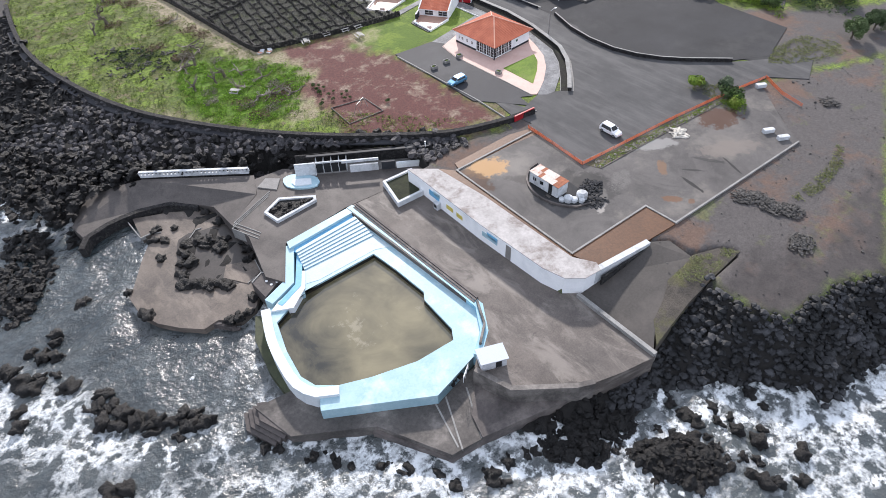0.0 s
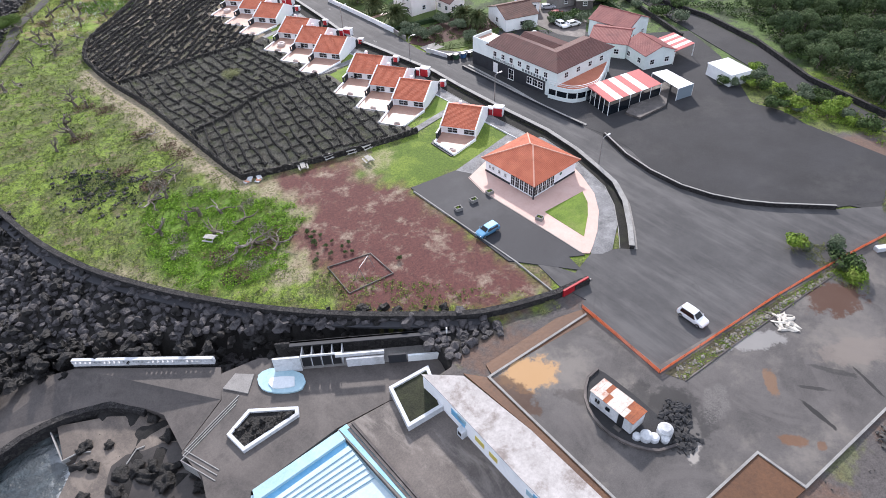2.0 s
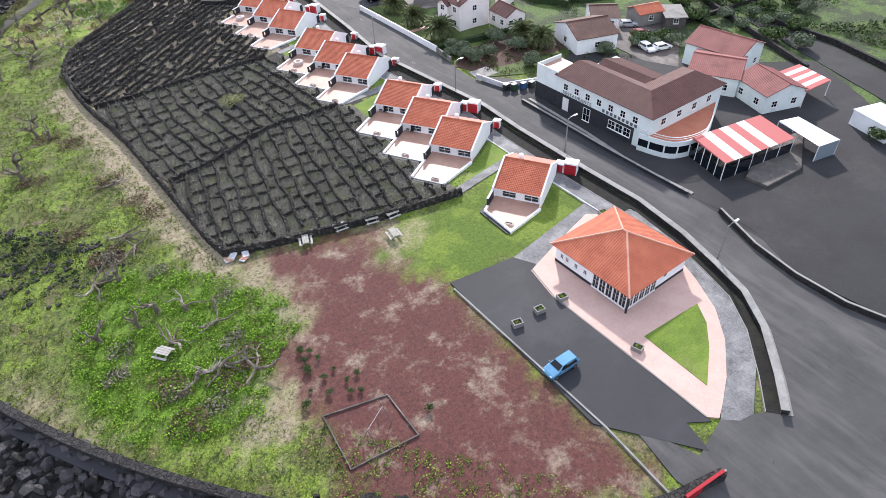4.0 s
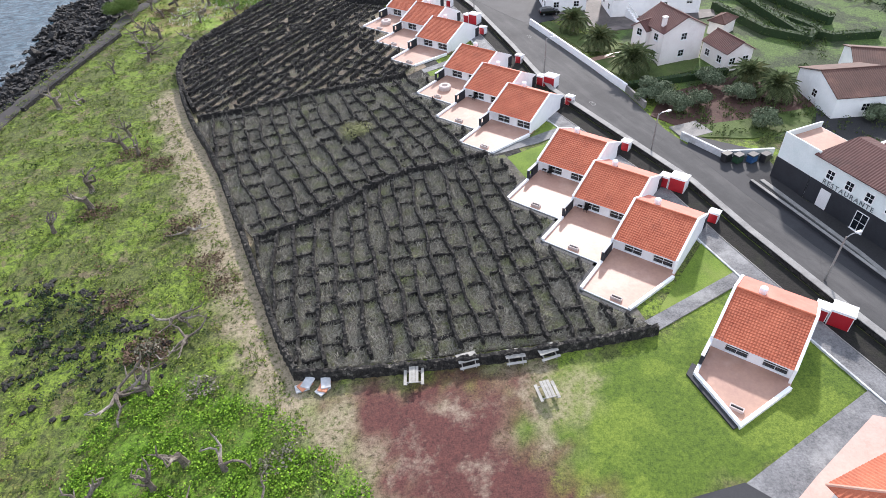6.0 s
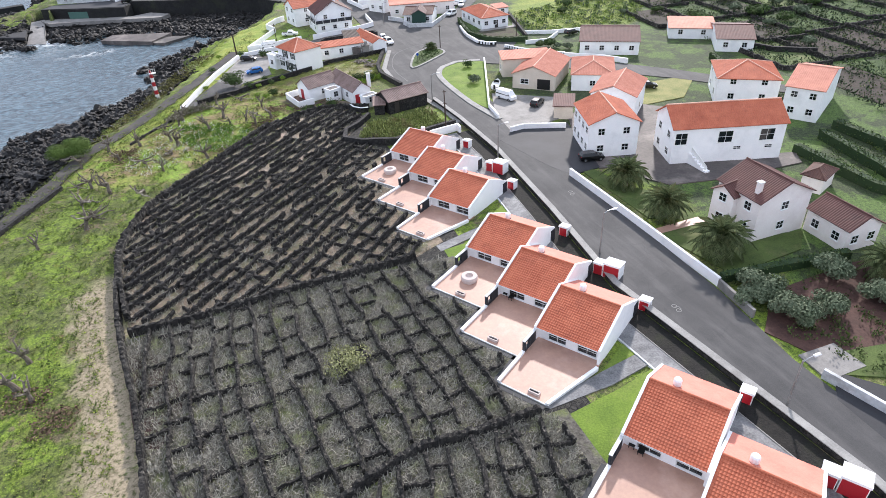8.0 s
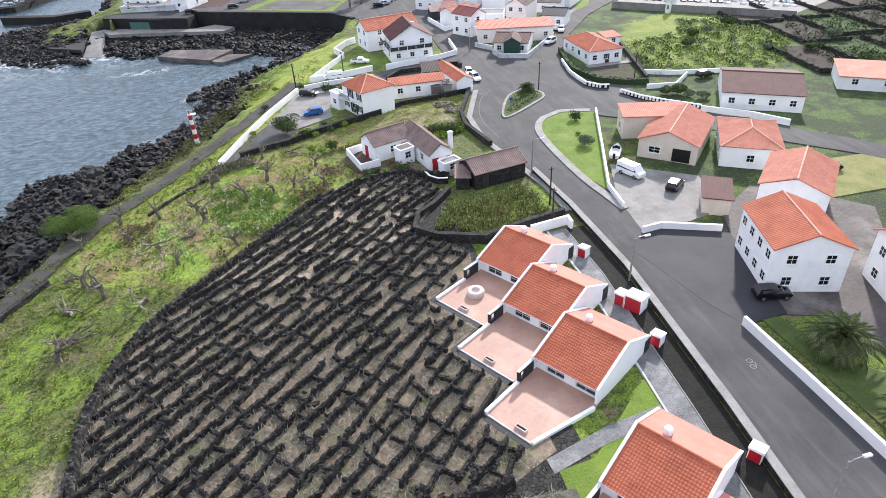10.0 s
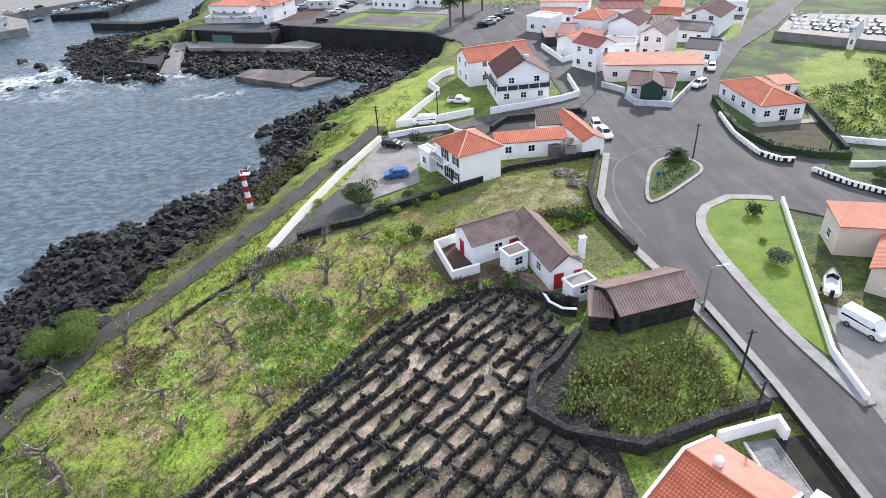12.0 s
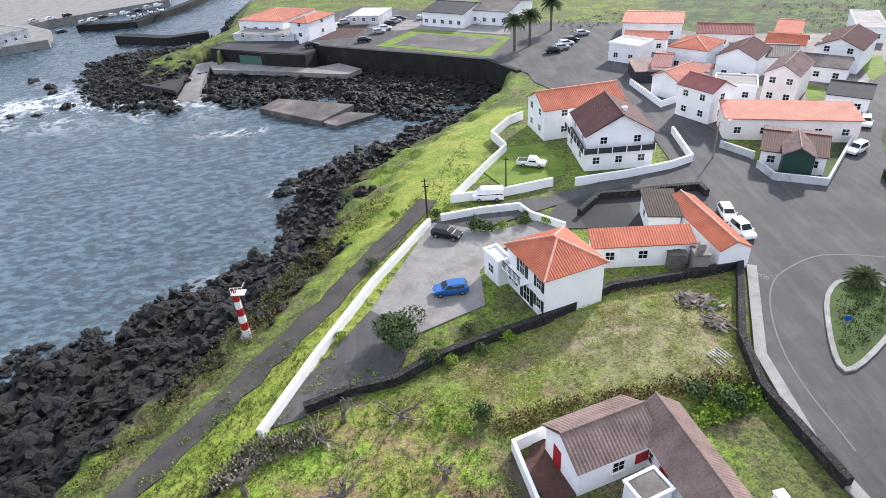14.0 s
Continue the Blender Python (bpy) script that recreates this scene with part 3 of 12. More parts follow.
GZ = height_field(GX, GY, share, dc, land)
low_part = inside(GX, GY, [(0.6, 101.0), (5.7, 110.7), (15.6, 106.0), (31.3, 93.6), (51.7, 76.8), (52.7, 71.3), (53.3, 32.3), (52.8, 19.1), (40.6, 21.7), (27.0, 26.5), (21.9, 27.0), (9.1, 42.5), (8.0, 52.3), (15.4, 61.0), (9.2, 61.2), (1.1, 74.0), (5.1, 89.4)])
GZ = np.where(low_part & land, np.minimum(GZ, -6.0 + 0.6 * waves(GX, GY, 5.0, 2.0)), GZ)
harbour_low = inside(GX, GY, [(34.0, 411.1), (49.2, 402.1), (68.9, 391.8), (83.9, 381.1), (89.0, 370.0), (82.4, 352.4), (71.0, 350.9), (53.2, 354.3), (47.3, 361.3), (25.2, 370.0), (11.0, 375.1), (-1.8, 401.2), (1.4, 412.7), (33.0, 404.9)])
GZ = np.where(harbour_low & land, np.minimum(GZ, -5.2 + 0.7 * waves(GX, GY, 6.0, 2.0)), GZ)
GZ = np.where(flat, 0.05 * waves(GX, GY, 14.0, 2.0) + 0.03 * waves(GX, GY, 4.0, 5.0) - 0.1, GZ)

RAMP = [(50.4, 19.2), (53.8, 21.5), (57.4, 22.6), (60.4, 24.1), (64.0, 24.0), (66.1, 24.4), (66.4, 28.6), (64.1, 30.3), (55.5, 31.1), (50.3, 31.8)]
BANK = [(51.2, 19.3), (53.6, 19.6), (59.3, 20.2), (64.7, 20.3), (72.0, 20.4), (70.2, 22.9), (66.3, 24.6), (64.0, 24.3), (60.4, 24.4), (57.4, 22.9), (53.8, 21.8)]
GZ = np.where(inside(GX, GY, RAMP) | inside(GX, GY, BANK), np.minimum(GZ, -3.2), GZ)


def zone(poly, soft=2.5, ragged=1.2):
    s = np.where(inside(GX, GY, poly), 1, -1) * away(GX, GY, poly, True)
    return ease(s + ragged * (waves(GX, GY, 7.0, len(poly)) + 0.7 * waves(GX, GY, 3.0, 2.0 + len(poly))), -soft / 2, soft / 2)


z_red, z_lush, z_lawn = zone(RED_EARTH, 5.0, 2.0), zone(LUSH, 7.0, 2.5), zone(LAWN, 1.0, 0.8)
z_dry = ease(-away(GX, GY, DRY_TRACK) + 3.2 + 1.1 * waves(GX, GY, 6.0, 4.0), -1.2, 1.2)
z_dry = np.maximum(z_dry, 0.9 * zone([(49.5, 123.2), (58.5, 119.9), (66.8, 115.9), (68.3, 108.8), (60.8, 111.6), (56.4, 108.3), (56.0, 100.4), (50.8, 96.1), (43.5, 94.2), (41.0, 95.9), (46.0, 101.4), (52.2, 107.2), (52.9, 113.1), (49.0, 119.5)], 5.0, 2.2))
z_dry = np.maximum(z_dry, 0.75 * zone([(67.7, 118.8), (72.2, 118.3), (75.0, 115.3), (74.0, 111.5), (69.4, 112.4), (66.6, 114.4)], 4.0, 1.8))
z_dry = np.maximum(z_dry, 0.6 * zone([(79.5, 266.2), (85.2, 271.9), (92.8, 273.5), (97.5, 270.7), (96.5, 262.8), (92.2, 261.3), (85.5, 260.8), (80.7, 261.2)], 6.0, 2.5))
z_dry = np.maximum(z_dry, 0.8 * zone([(50.1, 104.0), (52.6, 100.2), (57.6, 97.5), (55.4, 93.4), (50.0, 96.0), (44.5, 97.3), (41.6, 96.0), (46.9, 99.9)], 3.0, 1.5))
z_dry = np.maximum(z_dry, 0.7 * zone([(23.4, 118.2), (26.5, 114.1), (28.6, 108.9), (31.3, 104.5), (32.8, 101.7), (28.7, 104.3), (24.9, 110.4)], 3.0, 1.5))
z_dirt = zone(CONSTRUCTION, 1.5, 0.5)
z_dirt = np.maximum(z_dirt, zone([(87.2, 66.8), (84.0, 62.8), (71.3, 61.0), (66.3, 62.1), (54.2, 66.1), (53.2, 70.7), (62.7, 67.6), (68.5, 66.3), (74.4, 68.0), (82.9, 68.8)], 2.0, 0.8))
z_dirt = np.maximum(z_dirt, zone([(124.0, 45.0), (141.0, 35.0), (160.0, 26.0), (200.0, 18.0), (210.0, 40.0), (168.0, 42.0), (152.0, 54.0), (143.0, 64.0), (138.0, 52.0)], 2.0, 0.8))
z_rock = np.where(flat, 0, ease(np.where(GY > 292, 0.5, np.where(GY > 200, 0.8, 0.62)) + 0.12 * waves(GX, GY, 8.0, 6.0) - share, -0.06, 0.06))
south_west = (GX < 62) & (GY < 190) & (~flat)
z_rock = np.where(south_west, 1.0, z_rock)
z_rock = np.where((GX > 40) & (GY < 45) & (~flat), 1.0, z_rock)
z_rock = np.where(harbour_low & ~flat, 1.0, z_rock)
z_shore, z_orchard = zone(GREEN_SHORE, 2.0, 0.8), zone(ORCHARD, 3.0, 1.5)
z_shore = np.maximum(z_shore, 0.75 * zone([(164.2, 319.1), (180.3, 325.2), (191.9, 313.4), (194.3, 289.9), (176.1, 269.4), (163.4, 272.3), (148.6, 277.7), (152.8, 301.6)], 3.0, 1.5))
z_shore = np.maximum(z_shore, zone([(56.0, 284.0), (54.0, 297.0), (57.4, 301.0), (60.2, 306.4), (63.8, 313.7), (67.8, 325.1), (72.4, 333.0), (79.0, 343.0), (87.0, 338.0), (77.8, 326.4), (70.3, 309.3), (64.5, 295.3)], 2.5, 1.0))
z_north = zone(FIELD_NORTH, 2.0, 0.8)
z_cinder = zone([(67.0, 20.2), (75.0, 18.0), (79.0, 12.5), (88.0, 12.5), (104.0, 15.5), (140.0, 8.0), (150.0, -10.0), (96.0, -4.0), (84.5, 3.2), (73.5, 6.9), (69.2, 8.6), (62.0, 10.6), (62.2, 19.8)], 6.0, 2.5)
z_farm = zone(FARMLAND, 6.0, 3.0)


def sheet(name, gx, gy, gz, mat, zones, label, category):
    """One mesh over a grid, with zone weights as colour attributes."""
    ny, nx = gx.shape
    me = bpy.data.meshes.new(name)
    k = np.arange(nx * ny).reshape(ny, nx)
    quads = np.stack([k[:-1, :-1], k[:-1, 1:], k[1:, 1:], k[1:, :-1]], -1).reshape(-1, 4)
    me.vertices.add(nx * ny)
    me.vertices.foreach_set("co", np.stack([gx, gy, gz], -1).astype(np.float32).ravel())
    me.loops.add(quads.size)
    me.loops.foreach_set("vertex_index", quads.astype(np.int32).ravel())
    me.polygons.add(len(quads))
    me.polygons.foreach_set("loop_start", np.arange(0, quads.size, 4, dtype=np.int32))
    me.polygons.foreach_set("use_smooth", np.ones(len(quads), bool))
    me.update(calc_edges=True)
    for key, layers in zones.items():
        a = me.color_attributes.new(key, "FLOAT_COLOR", "POINT")
        full = np.stack([np.broadcast_to(v, gx.shape) for v in layers] + [np.ones(gx.shape)] * (4 - len(layers)), -1)
        a.data.foreach_set("color", full.astype(np.float32).ravel())
    me.materials.append(mat)
    return tagged(new(name, me), label, category, kind="structure")


def ground_material():
    n = Nodes("volcanic_ground", 0.92)
    split, cinder = [], None
    for key in ("zones_a", "zones_b", "zones_c"):
        a = n.add("ShaderNodeAttribute")
        a.attribute_name = key
        s = n.add("ShaderNodeSeparateColor")
        n.link(a.outputs["Color"], s.inputs[0])
        split += [s.outputs[i] for i in range(3)]
        cinder = a.outputs["Alpha"] if key == "zones_b" else cinder
    red, lush, lawn, dry, dirt, rock, shore, orchard, farm = split
    big, mid, small, grit = n.noise(0.07, 5.0), n.noise(0.35, 6.0, 0.7), n.noise(2.2, 6.0, 0.75), n.noise(9.0, 4.0, 0.7)
    grain = n.mix(0.6, small, n.noise(6.0, 5.0, 0.8))
    clump = n.step(n.noise(0.9, 5.0, 0.7), 0.52, 0.62)
    patch_a, patch_b = n.step(n.noise(0.13, 6.0, 0.7), 0.46, 0.56), n.step(n.noise(0.21, 7.0, 0.75), 0.53, 0.62)
    olive = n.band(grain, 0.4, 0.6, rgb("232a12"), rgb("747e40"))
    lime = n.band(grain, 0.4, 0.6, rgb("2c3f10"), rgb("889f38"))
    straw = n.band(grain, 0.4, 0.6, rgb("40362a"), rgb("8c7d64"))
    bright = n.band(n.mix(0.3, grain, mid), 0.4, 0.6, rgb("294212"), rgb("72962c"))
    grass = n.mix(patch_a, olive, lime)
    grass = n.mix(n.math("MULTIPLY", patch_b, 0.85), grass, straw)
    grass = n.mix(n.math("MULTIPLY", clump, 0.75), grass, n.band(grain, 0.4, 0.6, rgb("1f2715"), rgb("46522b")))
    plot = n.mix(patch_a, n.band(grain, 0.4, 0.6, rgb("1c2217"), rgb("4c5a38")), n.band(grain, 0.4, 0.6, rgb("2c3d1c"), rgb("647d3c")))
    c = n.mix(farm, grass, plot)
    vivid = n.band(grain, 0.4, 0.6, rgb("3d5a18"), rgb("9bb845"))
    c = n.mix(orchard, c, n.mix(n.step(n.noise(0.21, 7.0, 0.75), 0.44, 0.58), n.mix(patch_a, vivid, n.band(grain, 0.4, 0.6, rgb("45501e"), rgb("a3a950"))), n.band(grain, 0.4, 0.6, rgb("55452f"), rgb("a28f68"))))
    c = n.mix(n.math("MULTIPLY", orchard, n.math("MULTIPLY", clump, 0.45)), c, rgb("2d3a1a"))
    c = n.mix(n.math("MULTIPLY", lush, n.step(n.mix(0.5, mid, small), 0.38, 0.5)), c, bright)
    c = n.mix(shore, c, n.mix(patch_a, n.band(grain, 0.4, 0.6, rgb("4a5d1f"), rgb("93a63e")), n.band(grain, 0.4, 0.6, rgb("646f2c"), rgb("a6ad4c"))))
    c = n.mix(lawn, c, n.mix(patch_a, n.band(grain, 0.4, 0.6, rgb("3a4f17"), rgb("647a27")), n.band(grain, 0.4, 0.6, rgb("4c611d"), rgb("7a8c35"))))
    c = n.mix(n.math("MULTIPLY", dry, n.step(small, 0.32, 0.52)), c, n.band(grain, 0.4, 0.6, rgb("776a57"), rgb("a99c84")))
    redc = n.mix(n.step(n.noise(0.22, 6.0, 0.72), 0.5, 0.7), n.band(grain, 0.4, 0.6, rgb("432a29"), rgb("6c433d")), n.band(grain, 0.4, 0.6, rgb("6f5d51"), rgb("a09180")))
    c = n.mix(red, c, redc)
    dirtc = n.mix(n.step(n.noise(0.06, 7.0, 0.7), 0.49, 0.62), n.band(grain, 0.36, 0.64, rgb("3d3a39"), rgb("676260")), n.band(grain, 0.36, 0.64, rgb("52423a"), rgb("756054")))
    dirtc = n.mix(n.math("MULTIPLY", n.step(n.noise(0.11, 6.0, 0.7), 0.56, 0.68), 0.55), dirtc, n.band(grain, 0.4, 0.6, rgb("454a2b"), rgb("747a45")))
    dirtc = n.mix(cinder, dirtc, n.band(n.mix(0.4, grain, mid), 0.36, 0.64, rgb("322f2f"), rgb("524d4b")))
    c = n.mix(dirt, c, dirtc)
    c = n.mix(rock, c, n.band(grain, 0.38, 0.62, rgb("141313"), rgb("302e2c")))
    n.color(c)
    return n.bump(n.mix(0.5, small, grit), 0.6, 0.12).mat


sheet("ground", GX, GY, GZ, ground_material(),
      {"zones_a": (z_red, z_lush, z_lawn), "zones_b": (z_dry, z_dirt, z_rock, z_cinder), "zones_c": (z_shore, np.maximum(z_orchard, z_north * 0.6), z_farm)},
      "coastal ground of grass, red earth and black lava", "ground")

# sea
SOUTH_ROCKS = [(-4.1, 84.3, 1.7), (-9.3, 80.7, 1.6), (-9.6, 79.3, 1.2), (-11.8, 78.0, 2.0), (-10.3, 76.4, 1.7), (-13.0, 79.8, 1.3), (-16.6, 78.0, 2.4), (-15.4, 75.4, 2.0), (-14.2, 72.9, 2.2), (-10.8, 70.2, 1.9), (-7.9, 65.7, 2.0), (-8.7, 63.9, 1.8), (-7.2, 62.7, 1.5), (-7.7, 59.8, 1.6), (-9.2, 61.3, 2.0), (-6.2, 60.4, 2.0), (-5.6, 58.7, 2.0), (-4.4, 57.5, 2.2), (-3.2, 56.4, 2.2), (-1.8, 55.2, 1.6), (-0.7, 53.5, 2.1), (1.3, 52.1, 1.9), (0.8, 54.4, 1.5), (-0.3, 55.4, 1.5), (-2.6, 52.8, 1.3), (-10.1, 50.3, 1.9), (-11.7, 51.0, 1.8), (-17.3, 70.3, 1.5), (-17.6, 68.0, 1.6), (-4.6, 55.6, 1.3), (-12.9, 74.2, 1.4), (-11.4, 73.4, 1.2), (-10.3, 64.9, 1.1)]
SOUTH_EAST_ROCKS = [(51.6, 9.9, 1.3), (48.5, 10.6, 1.6), (51.1, 6.1, 1.4), (51.7, 3.6, 1.6), (57.1, 7.8, 1.1), (56.7, 5.9, 1.0), (48.2, 11.9, 1.4), (52.3, 7.7, 0.9), (50.3, 8.2, 1.2), (53.6, 4.1, 0.8), (49.3, 2.5, 1.1), (48.4, 3.9, 1.3), (54.5, -0.7, 1.6), (50.8, -2.4, 1.5), (47.5, 1.0, 2.2), (48.5, -0.6, 1.6), (48.3, 13.9, 1.0), (43.8, 12.9, 0.9), (41.6, 9.8, 3.4), (44.6, 7.4, 2.8), (39.9, 9.0, 2.4), (26.9, 22.4, 1.8), (24.1, 22.4, 1.7), (29.3, 21.8, 1.3), (19.9, 24.4, 1.2), (24.4, 20.8, 1.2)]
NORTH_ROCKS = [(-51.6, 408.3), (-42.5, 400.8), (-38.6, 394.7), (-27.6, 380.6), (3.6, 371.1), (-33.0, 375.1), (-39.6, 375.1), (-18.8, 381.1), (-8.0, 376.8), (21.9, 375.3), (41.4, 320.0), (44.0, 311.2)]
sx = np.concatenate(([-3000, -1000, -450], np.arange(-240, 130, 1.5), [200, 600, 3000]))
sy = np.concatenate(([-3000, -1000, -300], np.arange(-90, 520, 1.5), [620, 1200, 3000]))
SX, SY = np.meshgrid(sx, sy)
off = away(SX, SY, COAST, True)
sea_in = inside(SX, SY, COAST)
surf_south = 1 - ease(SY + 0.2 * SX + 12 * waves(SX, SY, 60.0, 3.0), 78, 190)
surf = np.where(sea_in, 1.0, np.exp(-off / (6 + 11 * surf_south)))
surf = np.clip(surf * (0.3 + 0.9 * surf_south) + 0.16 * surf_south * np.exp(-off / 60), 0, 1)
head = away(SX, SY, [(-47.5, 373.7), (-39.1, 385.1), (-22.6, 379.6), (-9.2, 383.8), (5.8, 382.2)])
surf = np.where(SY < 112, surf * (0.72 + 0.28 * ease(SX - 0.25 * (SY - 40), -5, 12)), surf)
surf = np.maximum(surf, 1.15 * np.exp(-head / 15))
surf = np.maximum(surf, 0.95 * np.exp(-away(SX, SY, [(15.0, 353.2), (22.2, 352.6), (29.1, 353.5)]) / 2.2))
for qx, qy in [q[:2] for q in SOUTH_ROCKS + SOUTH_EAST_ROCKS] + NORTH_ROCKS:
    surf = np.maximum(surf, 0.8 * np.exp(-np.hypot(SX - qx, SY - qy) / 3.6))
CALM = [(-26.0, 112.0), (10.9, 98.3), (2.0, 78.0), (15.3, 61.8), (11.5, 56.0), (6.0, 55.5), (-1.0, 59.5), (-7.5, 67.5), (-13.0, 76.0), (-20.0, 81.0), (-30.0, 92.0)]
calm = away(SX, SY, CALM, True) * np.where(inside(SX, SY, CALM), 1, -1)
surf = surf * (1 - 0.8 * ease(calm + 1.5 * waves(SX, SY, 6.0, 2.0), -3.0, 3.0))
for qx, qy, qr in ((-1.4, 64.0, 2.6), (0.2, 60.9, 2.0), (3.2, 60.2, 2.2), (-9.9, 67.2, 1.6)):
    surf = np.maximum(surf, 0.95 * np.exp(-(np.hypot(SX - qx, SY - qy) / qr) ** 2))
breakers = away(SX, SY, [(-22.0, 73.0), (-12.0, 62.0), (-3.0, 50.0), (6.0, 46.0)])
surf = np.maximum(surf, 0.92 * np.exp(-breakers / 9.0) * (1 - ease(calm, -2.0, 2.0)))
surf = np.clip(surf, 0, 1)
SZ = SEA + 0.22 * waves(SX, SY, 17.0, 0.4) + 0.12 * waves(SX, SY, 7.0, 1.9) + surf_south * 0.35 * waves(SX, SY, 11.0, 4.2)


def sea_material():
    n = Nodes("sea_water", 0.2)
    n.b.inputs["Specular IOR Level"].default_value = 0.75
    a = n.add("ShaderNodeAttribute")
    a.attribute_name = "surf"
    s = n.add("ShaderNodeSeparateColor")
    n.link(a.outputs["Color"], s.inputs[0])
    near, south = s.outputs[0], s.outputs[1]
    warp = n.add("ShaderNodeMixRGB")
    warp.blend_type = "ADD"
    warp.inputs[0].default_value = 3.5
    n.link(n.place(), warp.inputs[1])
    wn_ = n.add("ShaderNodeTexNoise", Scale=0.16, Detail=5.0)
    n.link(n.place(), wn_.inputs["Vector"])
    n.link(wn_.outputs["Color"], warp.inputs[2])
    lace = n.add("ShaderNodeTexNoise", Scale=0.32, Detail=9.0, Roughness=0.72)
    n.link(warp.outputs[0], lace.inputs["Vector"])
    vor = n.add("ShaderNodeTexVoronoi", Scale=0.55)
    vor.feature = "DISTANCE_TO_EDGE"
    n.link(warp.outputs[0], vor.inputs["Vector"])
    edge = n.math("SUBTRACT", 0.35, vor.outputs["Distance"])
    web = n.math("ADD", lace.outputs["Fac"], n.math("MULTIPLY", edge, 0.22))
    level = n.math("SUBTRACT", 0.88, n.math("MULTIPLY", near, 0.36))
    blotch = n.step(n.math("SUBTRACT", web, level), 0.0, 0.085)
    crest = n.add("ShaderNodeTexNoise", Scale=0.2, Detail=7.0, Roughness=0.62)
    n.link(warp.outputs[0], crest.inputs["Vector"])
    ridge = n.math("SUBTRACT", 1.0, n.math("ABSOLUTE", n.math("SUBTRACT", n.math("MULTIPLY", crest.outputs["Fac"], 2.0), 1.0), 0.0))
    thread = n.math("MULTIPLY", n.step(ridge, 0.86, 1.0), n.math("MULTIPLY", n.step(near, 0.12, 0.7), n.step(n.noise(0.09, 4.0), 0.38, 0.58)))
    foam = n.math("MULTIPLY", n.math("MAXIMUM", blotch, n.math("MULTIPLY", thread, 0.8)), n.step(n.noise(1.1, 5.0, 0.7), 0.22, 0.55))
    water = n.band(n.noise(0.05, 4.0), 0.3, 0.7, (0.027, 0.062, 0.088, 1), (0.056, 0.114, 0.148, 1))
    swell = n.add("ShaderNodeMapping")
    swell.inputs["Rotation"].default_value = (0, 0, radians(-25))
    swell.inputs["Scale"].default_value = (0.8, 1.5, 1.0)
    n.link(n.place(), swell.inputs["Vector"])
    chop = n.add("ShaderNodeTexNoise", Scale=0.55, Detail=6.0, Roughness=0.62)
    n.link(swell.outputs[0], chop.inputs["Vector"])
    # Shaded ripples and pale glints are painted into the water colour by the chop noise.
    water = n.mix(n.step(chop.outputs["Fac"], 0.42, 0.62), n.mix(0.65, water, (0.01, 0.022, 0.03, 1)), n.mix(0.24, water, (0.22, 0.3, 0.34, 1)))
    water = n.mix(n.math("MULTIPLY", south, 0.85), water, n.band(n.noise(0.12, 6.0, 0.7), 0.38, 0.62, (0.017, 0.019, 0.018, 1), (0.066, 0.07, 0.066, 1)))
    water = n.mix(n.math("MULTIPLY", near, 0.16), water, (0.11, 0.13, 0.13, 1))
    n.color(n.mix(foam, water, (0.8, 0.83, 0.84, 1)))
    n.roughness(foam, 0.26, 0.75)
    ripples = n.math("ADD", n.noise(0.22, 5.0, 0.6), n.math("ADD", n.math("MULTIPLY", n.noise(0.75, 4.0, 0.6), 0.8), n.math("MULTIPLY", n.noise(2.2, 3.0), 0.2)))
    return n.bump(n.math("ADD", ripples, n.math("MULTIPLY", foam, 0.15)), 0.8, 0.55).mat


sheet("water", SX, SY, SZ, sea_material(), {"surf": (surf, surf_south)}, "grey-blue sea with white surf among rocks", "sea")


def rock_shape(rng, sub=1, squash=0.7, jag=0.3):
    """Vertices and faces of one uneven rock of radius about 1."""
    bm = bmesh.new()
    bmesh.ops.create_icosphere(bm, subdivisions=sub, radius=1.0)
    seed = Vector((rng.uniform(-50, 50), rng.uniform(-50, 50), rng.uniform(-50, 50)))
    out = []
    for v in bm.verts:
        k = 1 + jag * noise.noise(v.co * 1.3 + seed) * 1.6 + jag * 0.6 * noise.noise(v.co * 3.1 + seed)
        out.append((v.co.x * k, v.co.y * k, v.co.z * k * squash))
    faces = [tuple(v.index for v in f.verts) for f in bm.faces]
    bm.free()
    return np.array(out), np.array(faces)


rock_rng = random.Random(5)
JAGGED = [rock_shape(rock_rng, 2, 0.85, 0.55) for _ in range(12)]
JAGGED_LOW = [rock_shape(rock_rng, 1, 0.8, 0.4) for _ in range(14)]
ROUND = [rock_shape(rock_rng, 1, 0.68, 0.3) for _ in range(16)]
CHIP = [rock_shape(rock_rng, 1, 0.75, 0.55) for _ in range(12)]


